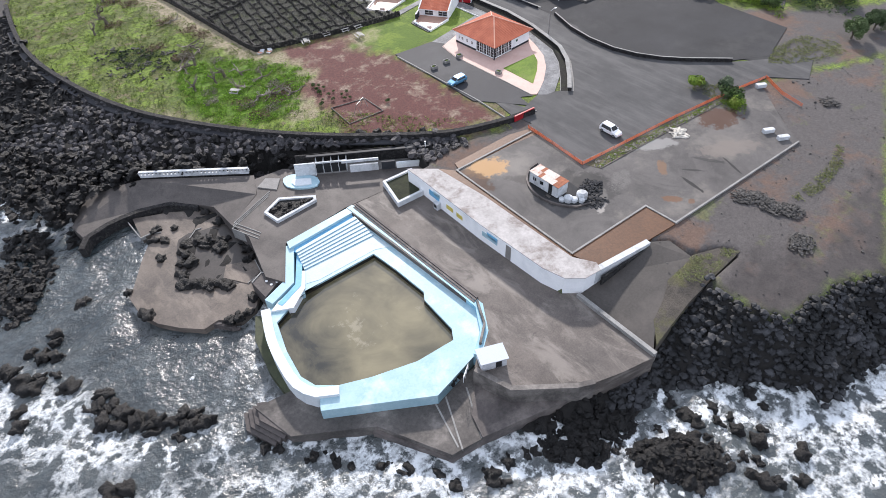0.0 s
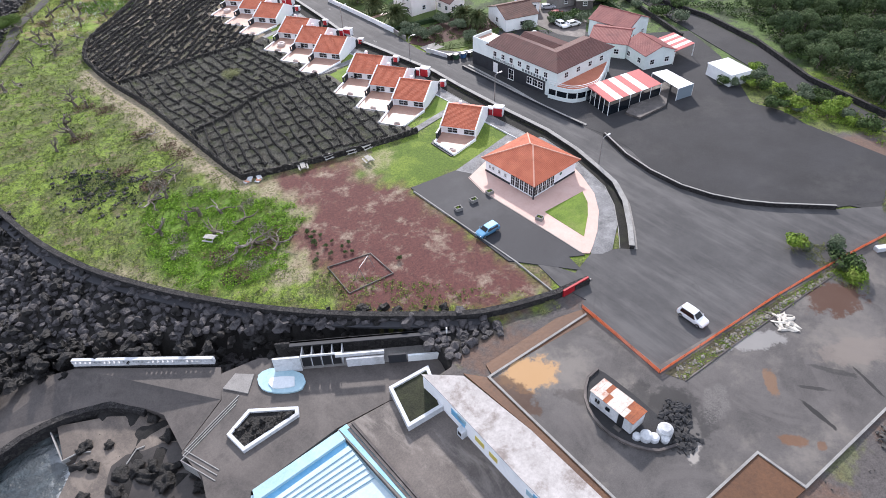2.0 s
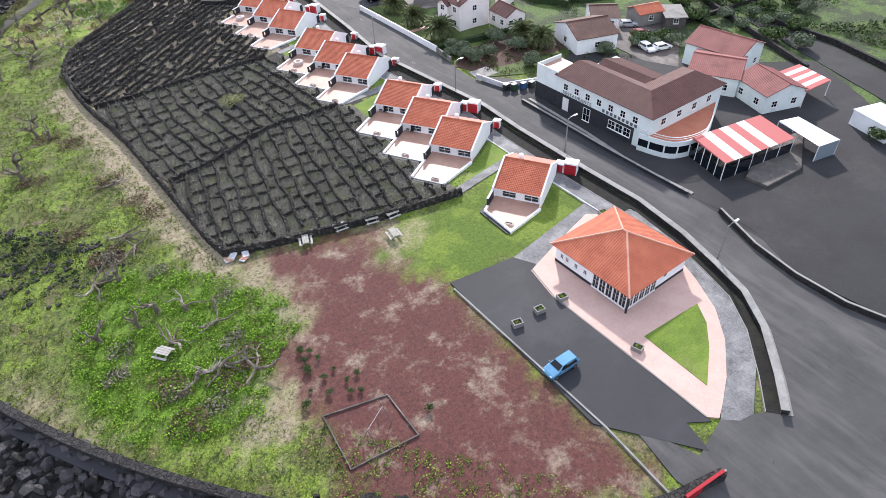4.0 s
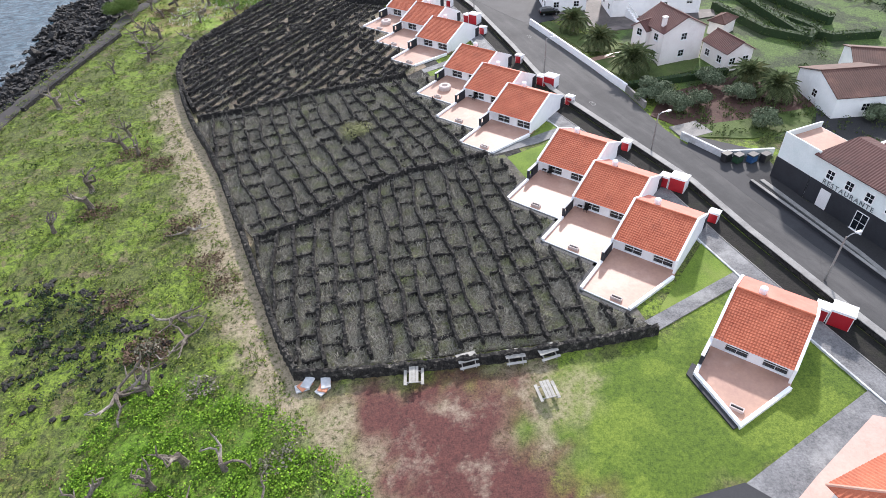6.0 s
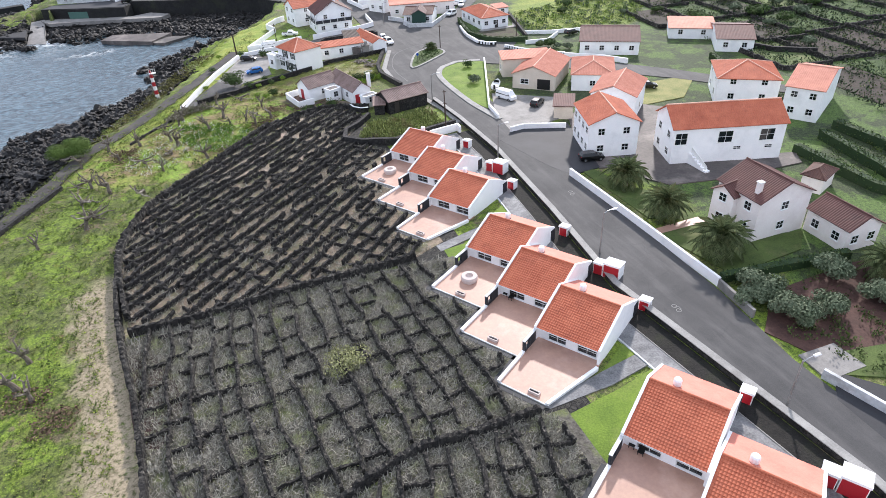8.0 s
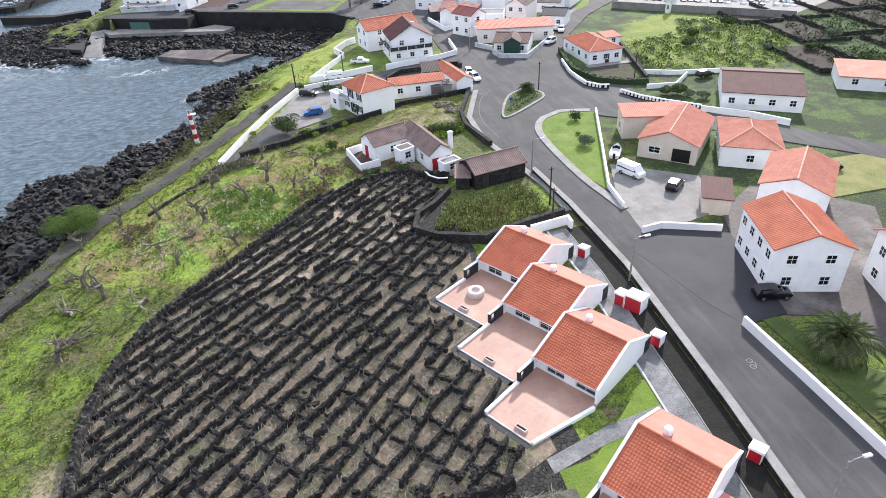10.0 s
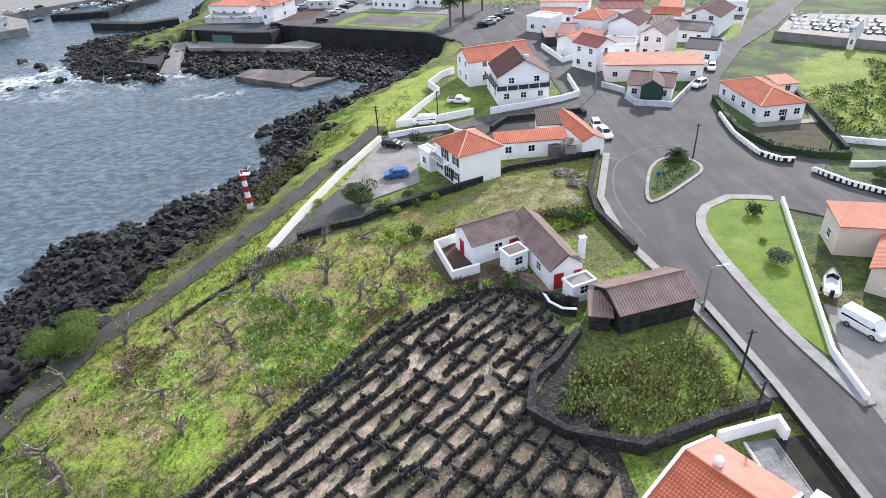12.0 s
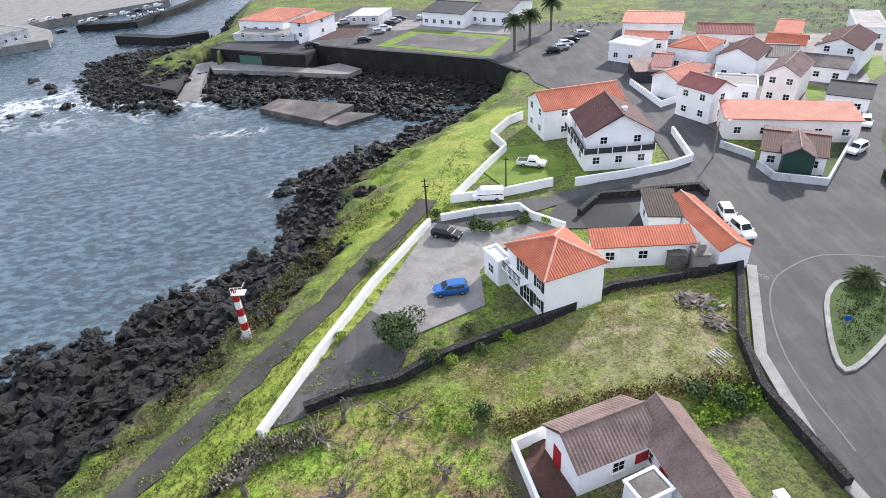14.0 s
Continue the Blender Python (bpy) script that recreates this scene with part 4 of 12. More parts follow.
class Pile:
    """Many rocks joined into one mesh."""

    def __init__(self):
        self.v, self.f, self.k = [], [], 0

    def add(self, shape, x, y, z, r, turn, sx=1.0, sy=1.0, sz=1.0):
        v, f = shape
        c, s = math.cos(turn), math.sin(turn)
        px, py = v[:, 0] * r * sx, v[:, 1] * r * sy
        self.v.append(np.stack([x + px * c - py * s, y + px * s + py * c, z + v[:, 2] * r * sz], -1))
        self.f.append(f + self.k)
        self.k += len(v)

    def mesh(self, name, mat, smooth=False):
        me = bpy.data.meshes.new(name)
        v, f = np.concatenate(self.v), np.concatenate(self.f)
        w = f.shape[1]
        me.vertices.add(len(v))
        me.vertices.foreach_set("co", v.astype(np.float32).ravel())
        me.loops.add(f.size)
        me.loops.foreach_set("vertex_index", f.astype(np.int32).ravel())
        me.polygons.add(len(f))
        me.polygons.foreach_set("loop_start", np.arange(0, f.size, w, dtype=np.int32))
        me.polygons.foreach_set("use_smooth", np.full(len(f), smooth))
        me.update(calc_edges=True)
        me.materials.append(mat)
        return me


def rest_height(x, y):
    """Height of the ground sheet near a point."""
    i = int(np.clip(round(x - fine_x[0]), 0, len(fine_x) - 1)) + 5
    j = int(np.clip(round(y - fine_y[0]), 0, len(fine_y) - 1)) + 5
    return float(GZ[j, i])


rng = random.Random(11)
lava, dry_lava, beach = Pile(), Pile(), Pile()
rock_cells = np.argwhere((z_rock > 0.5) & land & (~flat) & (GX > -70) & (GX < 150) & (GY > -45) & (GY < 480))
beach_cells = inside(GX, GY, BOULDER_BEACH) | ((GX > 52) & (GY < 42) & (~flat) & (GZ > SEA - 0.2))
platforms = inside(GX, GY, [(1.4, 99.2), (4.8, 105.1), (15.9, 102.2), (29.7, 91.6), (35.1, 88.8), (50.2, 74.6), (52.2, 70.5), (53.5, 32.8), (50.3, 18.3), (39.5, 21.1), (25.7, 25.2), (21.2, 26.3), (8.8, 41.3), (7.3, 50.0), (15.0, 59.2), (8.2, 61.4), (3.0, 68.7), (1.7, 77.0), (6.0, 85.9), (-0.3, 95.3)])
platforms |= inside(GX, GY, [(49.9, 32.4), (55.2, 32.7), (66.8, 31.7), (72.0, 25.7), (73.7, 21.5), (61.1, 21.4), (52.5, 19.4), (49.7, 18.0)])
boulders = 0
BOULDER_MESHES = []
for shape in JAGGED:
    q = Pile()
    q.add(shape, 0, 0, 0, 1.0, 0.0)
    BOULDER_MESHES.append(q.mesh("lava_boulder", LAVA))
for j, i in rock_cells:
    x, y = GX[j, i], GY[j, i]
    if platforms[j, i]:
        continue
    if beach_cells[j, i]:
        for _ in range(4):
            r = rng.uniform(0.22, 0.55) if rng.random() < 0.8 else rng.uniform(0.5, 0.85)
            beach.add(rng.choice(ROUND), x + rng.uniform(-.7, .7), y + rng.uniform(-.7, .7), GZ[j, i] + 0.12, r, rng.uniform(0, 6.3), 1, rng.uniform(0.7, 1), 1)
    elif rng.random() < (0.8 if y > 135 else 1.0):
        big = rng.random() < 0.12
        r = rng.uniform(0.6, 1.2) if big else rng.uniform(0.22, 0.75) if y > 135 else rng.uniform(0.4, 0.9)
        px, py = x + rng.uniform(-.6, .6), y + rng.uniform(-.6, .6)
        if big and boulders < 300 and 100 < y < 345:
            boulders += 1
            ob = new("lava_boulder", rng.choice(BOULDER_MESHES))
            ob.matrix_basis = pose(px, py, GZ[j, i] + 0.1, 0, 0, rng.uniform(0, 360)) @ Matrix.Diagonal((r, r * rng.uniform(0.6, 1), r * rng.uniform(0.7, 1.2), 1))
            tagged(ob, "jagged black lava boulder on the shore", "boulder", "lava boulders along the shore")
        else:
            if y > 135:
                lava.add(rng.choice(JAGGED_LOW), px + rng.uniform(-.7, .7), py + rng.uniform(-.7, .7), GZ[j, i] + 0.15, rng.uniform(0.2, 0.5), rng.uniform(0, 6.3), 1, rng.uniform(0.6, 1), rng.uniform(0.7, 1.3))
            (dry_lava if y < 135 and dc[j, i] > 6 else lava).add(rng.choice(JAGGED if big else JAGGED_LOW), px, py, GZ[j, i] + 0.1, r, rng.uniform(0, 6.3), 1, rng.uniform(0.6, 1), rng.uniform(0.7, 1.2))
mass = Pile()
MASS = [rock_shape(rock_rng, 3, 0.6, 0.95) for _ in range(8)]
for j, i in rock_cells[::9]:
    if 135 < GY[j, i] < 345 and not platforms[j, i] and rng.random() < 0.55:
        r = rng.uniform(0.7, 1.7)
        mass.add(rng.choice(MASS), GX[j, i], GY[j, i], GZ[j, i] - 0.1, r, rng.uniform(0, 6.3), 1, rng.uniform(0.55, 1), rng.uniform(0.7, 1.3))
tagged(new("lava_mass", mass.mesh("lava_mass", LAVA)), "large rugged masses of dark brown lava on the shore", "rocks", kind="stuff")
tagged(new("lava_rock", lava.mesh("lava_rock", LAVA)), "jagged black lava rocks along the shore", "rocks", kind="stuff")
tagged(new("dry_lava_rock", dry_lava.mesh("dry_lava_rock", LAVA_DRY)), "grey jagged lava rocks below the curved wall", "rocks", kind="stuff")
tagged(new("beach_boulder", beach.mesh("beach_boulder", BEACH)), "rounded dark grey boulders of a storm beach", "boulders", kind="stuff")


LOBED = [rock_shape(rock_rng, 3, 0.65, 0.6) for _ in range(8)]


def single_rock(x, y, z, r, tall, name, label, group):
    """One craggy lava rock of several lumps grown together."""
    p = Pile()
    p.add(rng.choice(LOBED), x, y, z, r * (0.98 if r < 1.6 else 0.8), rng.uniform(0, 6.3), 1, rng.uniform(0.6, 1), tall)
    ob = tagged(new(name, p.mesh(name, LAVA, True)), label, "rock", group)
    if r >= 1.6:
        crag = Pile()
        for _ in range(26):
            a, d = rng.uniform(0, 6.3), r * rng.uniform(0.15, 0.95)
            crag.add(rng.choice(JAGGED), x + math.cos(a) * d, y + math.sin(a) * d, z - 0.05 + 0.45 * tall * r * (1 - (d / r) ** 2), r * rng.uniform(0.14, 0.34), rng.uniform(0, 6.3), 1, rng.uniform(0.6, 1), 1.0)
        piece = new("crag", crag.mesh("crag", LAVA))
        piece.parent = ob
        tagged(piece, kind="stuff")
    return ob


def sea_stack(x, y, r, tall=0.8):
    return single_rock(x, y, SEA - 0.1, r * 0.62, tall, "sea_rock", "wet black lava rock standing in the surf", "rocks standing in the sea")


for x, y, r in SOUTH_ROCKS + SOUTH_EAST_ROCKS:
    sea_stack(x, y, r * 1.15, 1.0)
for (x, y), r in zip(NORTH_ROCKS, (2.5, 3, 2.5, 3, 4, 1.5, 2, 4, 3, 2, 3, 3)):
    sea_stack(x, y, r, 1.0)

# low reef shelves in the surf
reef = Pile()
for poly, count in (([(29.6, 21.2), (35.9, 21.2), (42.3, 19.1), (45.1, 17.4), (42.6, 15.2), (38.4, 13.8), (34.1, 15.1), (31.4, 18.1)], 330), ([(39.1, 13.7), (42.4, 13.0), (47.2, 9.7), (48.5, 5.8), (46.8, 4.0), (41.4, 4.4), (37.9, 8.9), (37.3, 11.9)], 300), ([(0.3, 401.3), (10.6, 397.2), (22.5, 394.5), (38.4, 384.5), (42.7, 369.4), (31.9, 370.8), (24.1, 368.1), (14.9, 372.7), (8.2, 378.8)], 620), ([(45.6, 366.0), (45.2, 382.0), (50.2, 387.5), (57.8, 374.0), (70.2, 367.2), (74.0, 359.0), (70.7, 352.3), (63.2, 352.8), (55.5, 358.6)], 560), ([(-24.7, 385.6), (-28.8, 417.4), (-24.8, 430.1), (-11.1, 423.1), (-2.2, 399.0), (0.2, 380.5), (5.8, 370.3), (-3.9, 370.1), (-16.7, 376.9)], 700), ([(-9.5, 109.0), (-4.0, 107.0), (-3.6, 100.0), (-5.6, 93.0), (-8.0, 89.8), (-12.0, 86.0), (-16.0, 88.0), (-14.0, 95.0), (-11.0, 103.0)], 420), ([(4.3, 47.9), (7.0, 42.4), (12.9, 36.1), (20.4, 26.5), (20.0, 25.0), (10.7, 35.2), (5.0, 43.1)], 110)):
    px, py = [p[0] for p in poly], [p[1] for p in poly]
    for _ in range(count):
        x, y = rng.uniform(min(px), max(px)), rng.uniform(min(py), max(py))
        if inside(np.array([x]), np.array([y]), poly)[0]:
            edge = float(away(np.array([x]), np.array([y]), poly, True)[0])
            r = rng.uniform(0.3, 0.9)
            far_side = y > 200
            r = rng.uniform(0.4, 1.15) if far_side else r
            reef.add(rng.choice(JAGGED), x, y, SEA + (min(1.3, edge * 0.3) if far_side else min(0.9, edge * 0.25)) - 0.1, r, rng.uniform(0, 6.3), 1, rng.uniform(0.6, 1), rng.uniform(0.6, 1))
for poly, count, lo, hi in (([(11.2, 112.6), (15.2, 107.1), (32.4, 93.6), (38.3, 91.3), (48.9, 83.7), (58.9, 75.2), (56.8, 74.0), (37.6, 86.4), (35.7, 86.1), (30.6, 89.5), (14.1, 102.7), (9.6, 105.2)], 1100, -3.0, -1.0), ([(-2.2, 133.7), (5.5, 116.7), (14.7, 104.5), (12.7, 102.0), (4.8, 105.1), (1.5, 101.0), (-4.4, 102.7), (-7.9, 109.8)], 500, -4.2, -2.2)):
    px, py = [p[0] for p in poly], [p[1] for p in poly]
    for _ in range(count):
        x, y = rng.uniform(min(px), max(px)), rng.uniform(min(py), max(py))
        if inside(np.array([x]), np.array([y]), poly)[0]:
            reef.add(rng.choice(JAGGED), x, y, max(rng.uniform(lo, hi), rest_height(x, y)), rng.uniform(0.3, 1.0), rng.uniform(0, 6.3), 1, rng.uniform(0.6, 1), rng.uniform(0.6, 1))
tagged(new("reef_rock", reef.mesh("reef_rock", LAVA)), "wet black lava reef awash in the surf", "rocks", kind="stuff")

# ---- roads, kerbs, paved areas ----
JUNCTION = [(103.1, 231.0), (101.3, 244.3), (99.7, 253.2), (100.0, 264.0), (106.0, 278.8), (105.0, 285.5), (107.8, 299.0), (103.6, 302.9), (92.3, 299.6), (72.2, 289.8), (67.9, 294.2), (78.7, 298.4), (86.0, 299.6), (90.0, 301.5), (110.4, 309.2), (110.8, 316.1), (110.7, 341.9), (115.8, 333.3), (115.1, 311.5), (120.5, 299.1), (129.1, 301.6), (140.6, 316.2), (152.7, 335.0), (178.1, 362.9), (195.0, 380.5), (202.1, 377.9), (176.7, 350.0), (158.5, 333.3), (142.1, 312.0), (134.5, 297.4), (130.8, 284.9), (132.1, 275.8), (139.0, 269.6), (130.4, 257.3), (119.5, 259.9), (115.3, 259.1), (111.1, 255.1), (109.5, 248.2), (110.4, 229.1), (104.5, 220.6), (103.2, 223.3)]
slab("road", JUNCTION, 0.05, ASPHALT, "worn grey asphalt road junction with a traffic island", "road", 0.4)
CURVE = [(87.5, 66.2), (90.9, 69.2), (95.8, 74.1), (99.0, 78.9), (100.5, 83.9), (102.2, 90.4), (103.3, 99.0), (103.0, 109.5), (103.0, 125.3), (103.5, 136.1)] + [(100.1, 166.6), (102.2, 185.2), (104.1, 207.8), (104.0, 224.2), (103.2, 237.1)]
SOUTH_ROAD = ([(72.7, 63.3), (75.4, 64.0), (82.0, 63.8)] + offset(CURVE, -0.2) + [(103.1, 247.1), (113.7, 247.8), (114.3, 237.2), (110.9, 195.3), (110.8, 174.4), (110.5, 161.3), (109.1, 149.1)]
              + [(110.2, 106.8), (110.3, 96.5), (109.7, 78.5)] + [(106.6, 76.9), (108.0, 65.5), (113.6, 57.6), (120.2, 50.6), (134.3, 40.5), (124.7, 36.7), (119.7, 42.6), (71.3, 49.2)])
slab("road_south", SOUTH_ROAD, 0.045, ASPHALT, "grey asphalt village road and turning area", "road", 0.4)
slab("road_east", [(117.5, 271.8), (127.0, 272.4), (140.5, 253.7), (158.9, 229.6), (174.2, 205.9), (170.8, 202.9), (155.0, 224.9), (136.8, 244.8), (124.1, 255.8)], 0.055, ASPHALT, "grey asphalt side road", "road", 0.4)
slab("restaurant_ground", [(110.7, 124.2), (109.0, 89.9), (110.5, 78.1), (112.1, 67.5), (114.9, 59.9), (121.9, 51.2), (125.3, 45.1), (140.1, 51.3), (142.0, 64.6), (144.0, 70.9), (144.5, 73.2), (143.2, 79.0), (148.9, 85.0), (158.7, 95.9), (166.5, 109.7), (154.8, 118.5), (133.1, 144.7)], 0.042, GRAVEL_BLACK, "dark cinder ground round the restaurant", "forecourt", 0.35)
slab("forecourt_strip", [(111.3, 146.2), (116.5, 139.6), (113.9, 129.4), (111.8, 118.2), (110.7, 107.2), (111.5, 96.1), (110.0, 95.7), (108.7, 107.5), (108.1, 120.5), (108.2, 132.9), (108.5, 143.4)], 0.05, ASPHALT_DARK, "dark asphalt strip before the restaurant", "forecourt", 0.35)
slab("back_yard", [(143.2, 146.2), (152.7, 150.6), (161.5, 146.0), (154.1, 132.9), (143.9, 124.8), (141.0, 131.3), (141.6, 138.8)], 0.05, CONCRETE_DARK, "dark stained yard with parked cars", "yard", 0.3)
slab("gravel_lot", [(113.8, 92.5), (117.5, 94.1), (131.9, 85.5), (144.2, 89.3), (143.1, 74.6), (142.2, 50.5), (127.8, 46.7), (120.7, 50.9), (114.3, 58.0), (108.8, 66.0), (107.3, 77.4)], 0.06, GRAVEL_BLACK, "black gravel parking ground beside the restaurant", "parking lot", 0.4)
slab("restaurant_yard", [(111.2, 134.9), (116.4, 136.4), (113.9, 129.4), (112.8, 105.0), (112.2, 96.7), (120.3, 91.2), (131.0, 90.8), (110.1, 78.7), (111.0, 91.2), (110.4, 95.7), (110.7, 107.2), (111.8, 118.2)], 0.065, GRAVEL_BLACK, "dark cinder forecourt of the restaurant", "forecourt", 0.4)
slab("house_yard", [(123.1, 216.2), (132.1, 222.0), (139.2, 215.5), (143.3, 210.7), (135.8, 200.2), (128.8, 190.5), (122.3, 192.3), (116.1, 194.6), (116.3, 200.9)], 0.035, CONCRETE_DARK, "dark stained concrete between white houses", "yard", 0.3)
slab("yard_parking", [(106.6, 212.0), (111.4, 215.3), (121.4, 213.5), (116.3, 194.8), (110.8, 194.4), (109.2, 198.9)], 0.06, ASPHALT_DARK, "dark asphalt yard beside a white house", "yard", 0.4)
slab("long_house_yard", [(121.9, 192.4), (128.6, 191.5), (147.5, 185.3), (145.4, 182.0), (130.9, 182.9), (122.2, 184.9), (120.3, 188.4)], 0.073, CONCRETE_DARK, "dark stained paving before the long white house", "yard", 0.3)
slab("driveway", [(115.8, 235.4), (126.5, 226.9), (124.2, 217.2), (117.5, 215.3), (110.3, 215.3), (111.5, 224.5)], 0.065, CONCRETE_PALE, "stained pale concrete driveway", "driveway", 0.4)
slab("pavilion_lot", [(71.8, 102.1), (81.2, 101.0), (79.9, 88.1), (79.2, 72.5), (78.2, 68.0), (71.4, 76.8)], 0.06, ASPHALT_DARK, "dark asphalt parking strip beside the pavilion", "parking lot", 0.4)
slab("lot_margin", [(81.2, 101.0), (82.7, 98.3), (80.6, 92.1), (81.1, 70.0), (78.3, 71.8), (79.9, 88.1)], 0.055, ASPHALT_DARK, "dark asphalt margin beside the pink paving", "parking lot", 0.3)
slab("road_tip", [(74.4, 74.8), (77.0, 68.3), (82.2, 69.7), (88.1, 66.5), (87.9, 65.3), (76.1, 62.4), (74.1, 63.1), (73.2, 68.0)], 0.0435, ASPHALT, "grey asphalt tip beside the parking strip", "road", 0.3)
slab("house_parking", [(61.4, 274.9), (68.7, 293.9), (76.6, 290.6), (83.8, 292.7), (86.3, 290.1), (77.6, 286.1), (74.3, 281.4), (74.4, 274.6), (66.9, 270.4)], 0.06, CONCRETE_PALE, "pale concrete parking court with bay lines", "parking lot", 0.4)
slab("lane_coast", [(52.3, 257.9), (61.4, 274.9), (66.9, 270.4), (64.2, 263.1), (59.0, 260.7), (55.6, 259.2)], 0.045, ASPHALT, "grey gravel yard inside the white sea wall", "yard", 0.4)
COAST_PATH = smooth_line([(12.3, 187.0), (17.0, 201.0), (23.6, 213.0), (29.0, 224.5), (32.6, 234.5), (37.0, 244.0), (42.0, 251.0), (48.0, 261.3), (54.3, 273.0), (60.2, 284.5), (66.2, 297.0), (68.0, 301.0)], 2.0)
slab("coast_path", ribbon(COAST_PATH, 2.7, 0.3), 0.03, surface("dark_cinder_path", "333131", "4e4a48", 0.3, 6.0, 0.9, 0.5, 0.04, stain="5f5a52", amount=0.4), "dark cinder footpath through the shore grass", "path", 0.3)
slab("seaside_path", smooth_line(offset([(12.7, 176.0), (11.8, 163.1), (12.3, 151.9), (14.2, 140.3), (17.1, 128.3), (21.1, 117.6), (25.6, 109.3), (30.9, 101.1), (37.8, 92.1), (45.0, 84.3), (52.7, 77.3), (60.8, 71.0)], -1.6), 3.0) + smooth_line(offset([(12.7, 176.0), (11.8, 163.1), (12.3, 151.9), (14.2, 140.3), (17.1, 128.3), (21.1, 117.6), (25.6, 109.3), (30.9, 101.1), (37.8, 92.1), (45.0, 84.3), (52.7, 77.3), (60.8, 71.0)], 0.1), 3.0)[::-1], 0.02, ASPHALT_DARK, "dark path outside the curved stone wall", "path", 0.3)

ISLAND = [(106.7, 261.1), (110.1, 270.4), (113.5, 274.4), (116.2, 275.2), (118.3, 272.9), (118.3, 269.8), (115.4, 266.9)]
structure("kerb_island", Mesh().wall(smooth_line(ISLAND, 1.5, True), 0.5, 0.0, 0.28, True), KERB, "pale stone kerb round a traffic island", "kerb")
slab("island_lawn", offset(smooth_line(ISLAND, 1.5, True), 0.25 if area2(ISLAND) > 0 else -0.25, True), 0.2, surface("island_grass", "2b3a1a", "50632b", 0.3, 5.0, 0.9, 0.6, 0.08), "clipped dark green island planting", "lawn")
CORNER_LAWN = [(110.9, 254.3), (113.7, 258.2), (117.5, 260.0), (123.3, 258.3), (124.2, 257.1), (111.8, 226.8), (111.1, 227.8), (109.8, 233.2), (109.9, 246.1)]
GARDEN_GRASS = surface("garden_grass", "36461f", "5a6a34", 0.4, 5.0, 0.9, 0.6, 0.08, stain="6b6746", amount=0.6)
GRASS_MAT = surface("lawn_grass", "4a611d", "768e32", 0.3, 5.0, 0.9, 0.6, 0.08, stain="8a9050", amount=0.4)
slab("corner_lawn", offset(CORNER_LAWN, 0.2 if area2(CORNER_LAWN) > 0 else -0.2, True), 0.1, GRASS_MAT, "mown green lawn on the street corner", "lawn")
structure("kerb_corner", Mesh().wall(smooth_line([(110.9, 221.2), (110.3, 226.4), (109.6, 232.8), (109.6, 246.2), (110.6, 253.7), (113.5, 258.3), (117.7, 260.4), (123.5, 258.8)], 2.5), 1.3, 0.0, 0.2), KERB, "wide pale kerb and pavement round the corner lawn", "kerb")
structure("kerb_road_west", Mesh().wall([(103.2, 223.3), (103.1, 231.0), (101.1, 243.8), (99.5, 252.6), (100.2, 264.0), (106.0, 278.8)], 1.1, 0.0, 0.22), KERB, "pale pavement strip along the village road", "pavement")
structure("kerb_restaurant", Mesh().wall([(111.1, 95.8), (110.4, 107.0), (111.5, 117.9), (112.1, 133.1)], 0.6, 0.0, 0.2), KERB, "pale kerb along the restaurant forecourt", "kerb")
# ---- sea pool and its terraces ----
DECK, RIM, POOL_WATER = -2.5, -3.3, -4.15


def ring_slab(outer, inner, z0, z1):
    """A slab with a hole."""
    bm = bmesh.new()
    loops = []
    for pts in (outer, inner):
        vs = [bm.verts.new((x, y, z1)) for x, y in pts]
        loops.append(vs)
        for i in range(len(vs)):
            bm.edges.new((vs[i], vs[(i + 1) % len(vs)]))
    bmesh.ops.triangle_fill(bm, edges=bm.edges[:], use_beauty=True)
    for vs in loops:
        lows = [bm.verts.new((v.co.x, v.co.y, z0)) for v in vs]
        for i in range(len(vs)):
            k = (i + 1) % len(vs)
            bm.faces.new((vs[i], lows[i], lows[k], vs[k]))
    bmesh.ops.recalc_face_normals(bm, faces=bm.faces[:])
    m = Mesh()
    bm.verts.index_update()
    m.v = [tuple(v.co) for v in bm.verts]
    m.f = [tuple(v.index for v in f.verts) for f in bm.faces]
    bm.free()
    return m


slab("promenade", [(36.4, 70.2), (43.8, 69.4), (51.0, 64.3), (51.4, 31.1), (49.5, 18.3), (44.3, 19.7), (38.1, 21.9), (31.9, 27.5), (31.0, 32.9), (34.7, 35.5), (38.0, 39.8)], DECK, CONCRETE_STREAKED, "stained grey concrete promenade between pool and white wall", "promenade", 5.5)
slab("promenade_plaza", [(28.9, 87.9), (34.1, 87.0), (53.0, 71.5), (51.1, 64.5), (43.9, 69.6), (36.5, 70.5), (24.6, 69.8), (20.3, 62.7), (18.7, 65.7), (21.0, 75.2), (20.3, 79.8), (27.2, 83.8)], DECK - 0.15, CONCRETE_BROWN, "dark concrete plaza with planters", "plaza", 5.2)
TERRACE_EDGE = [(0.3, 100.8), (5.2, 106.8), (13.9, 102.2), (29.4, 89.0), (27.2, 84.0), (20.5, 80.6), (20.6, 88.0), (18.9, 91.4), (15.8, 95.3), (10.5, 97.4), (5.1, 97.8), (0.9, 96.8)]
structure("west_terrace", Mesh().prism(TERRACE_EDGE, -8.0, [-5.0, -4.3, -2.9, -2.72, -2.72, -3.4, -4.3, -4.9, -5.1, -5.1, -5.1, -5.2]), CONCRETE_BROWN, "sloping dark concrete sunbathing terrace by the cove", "terrace")
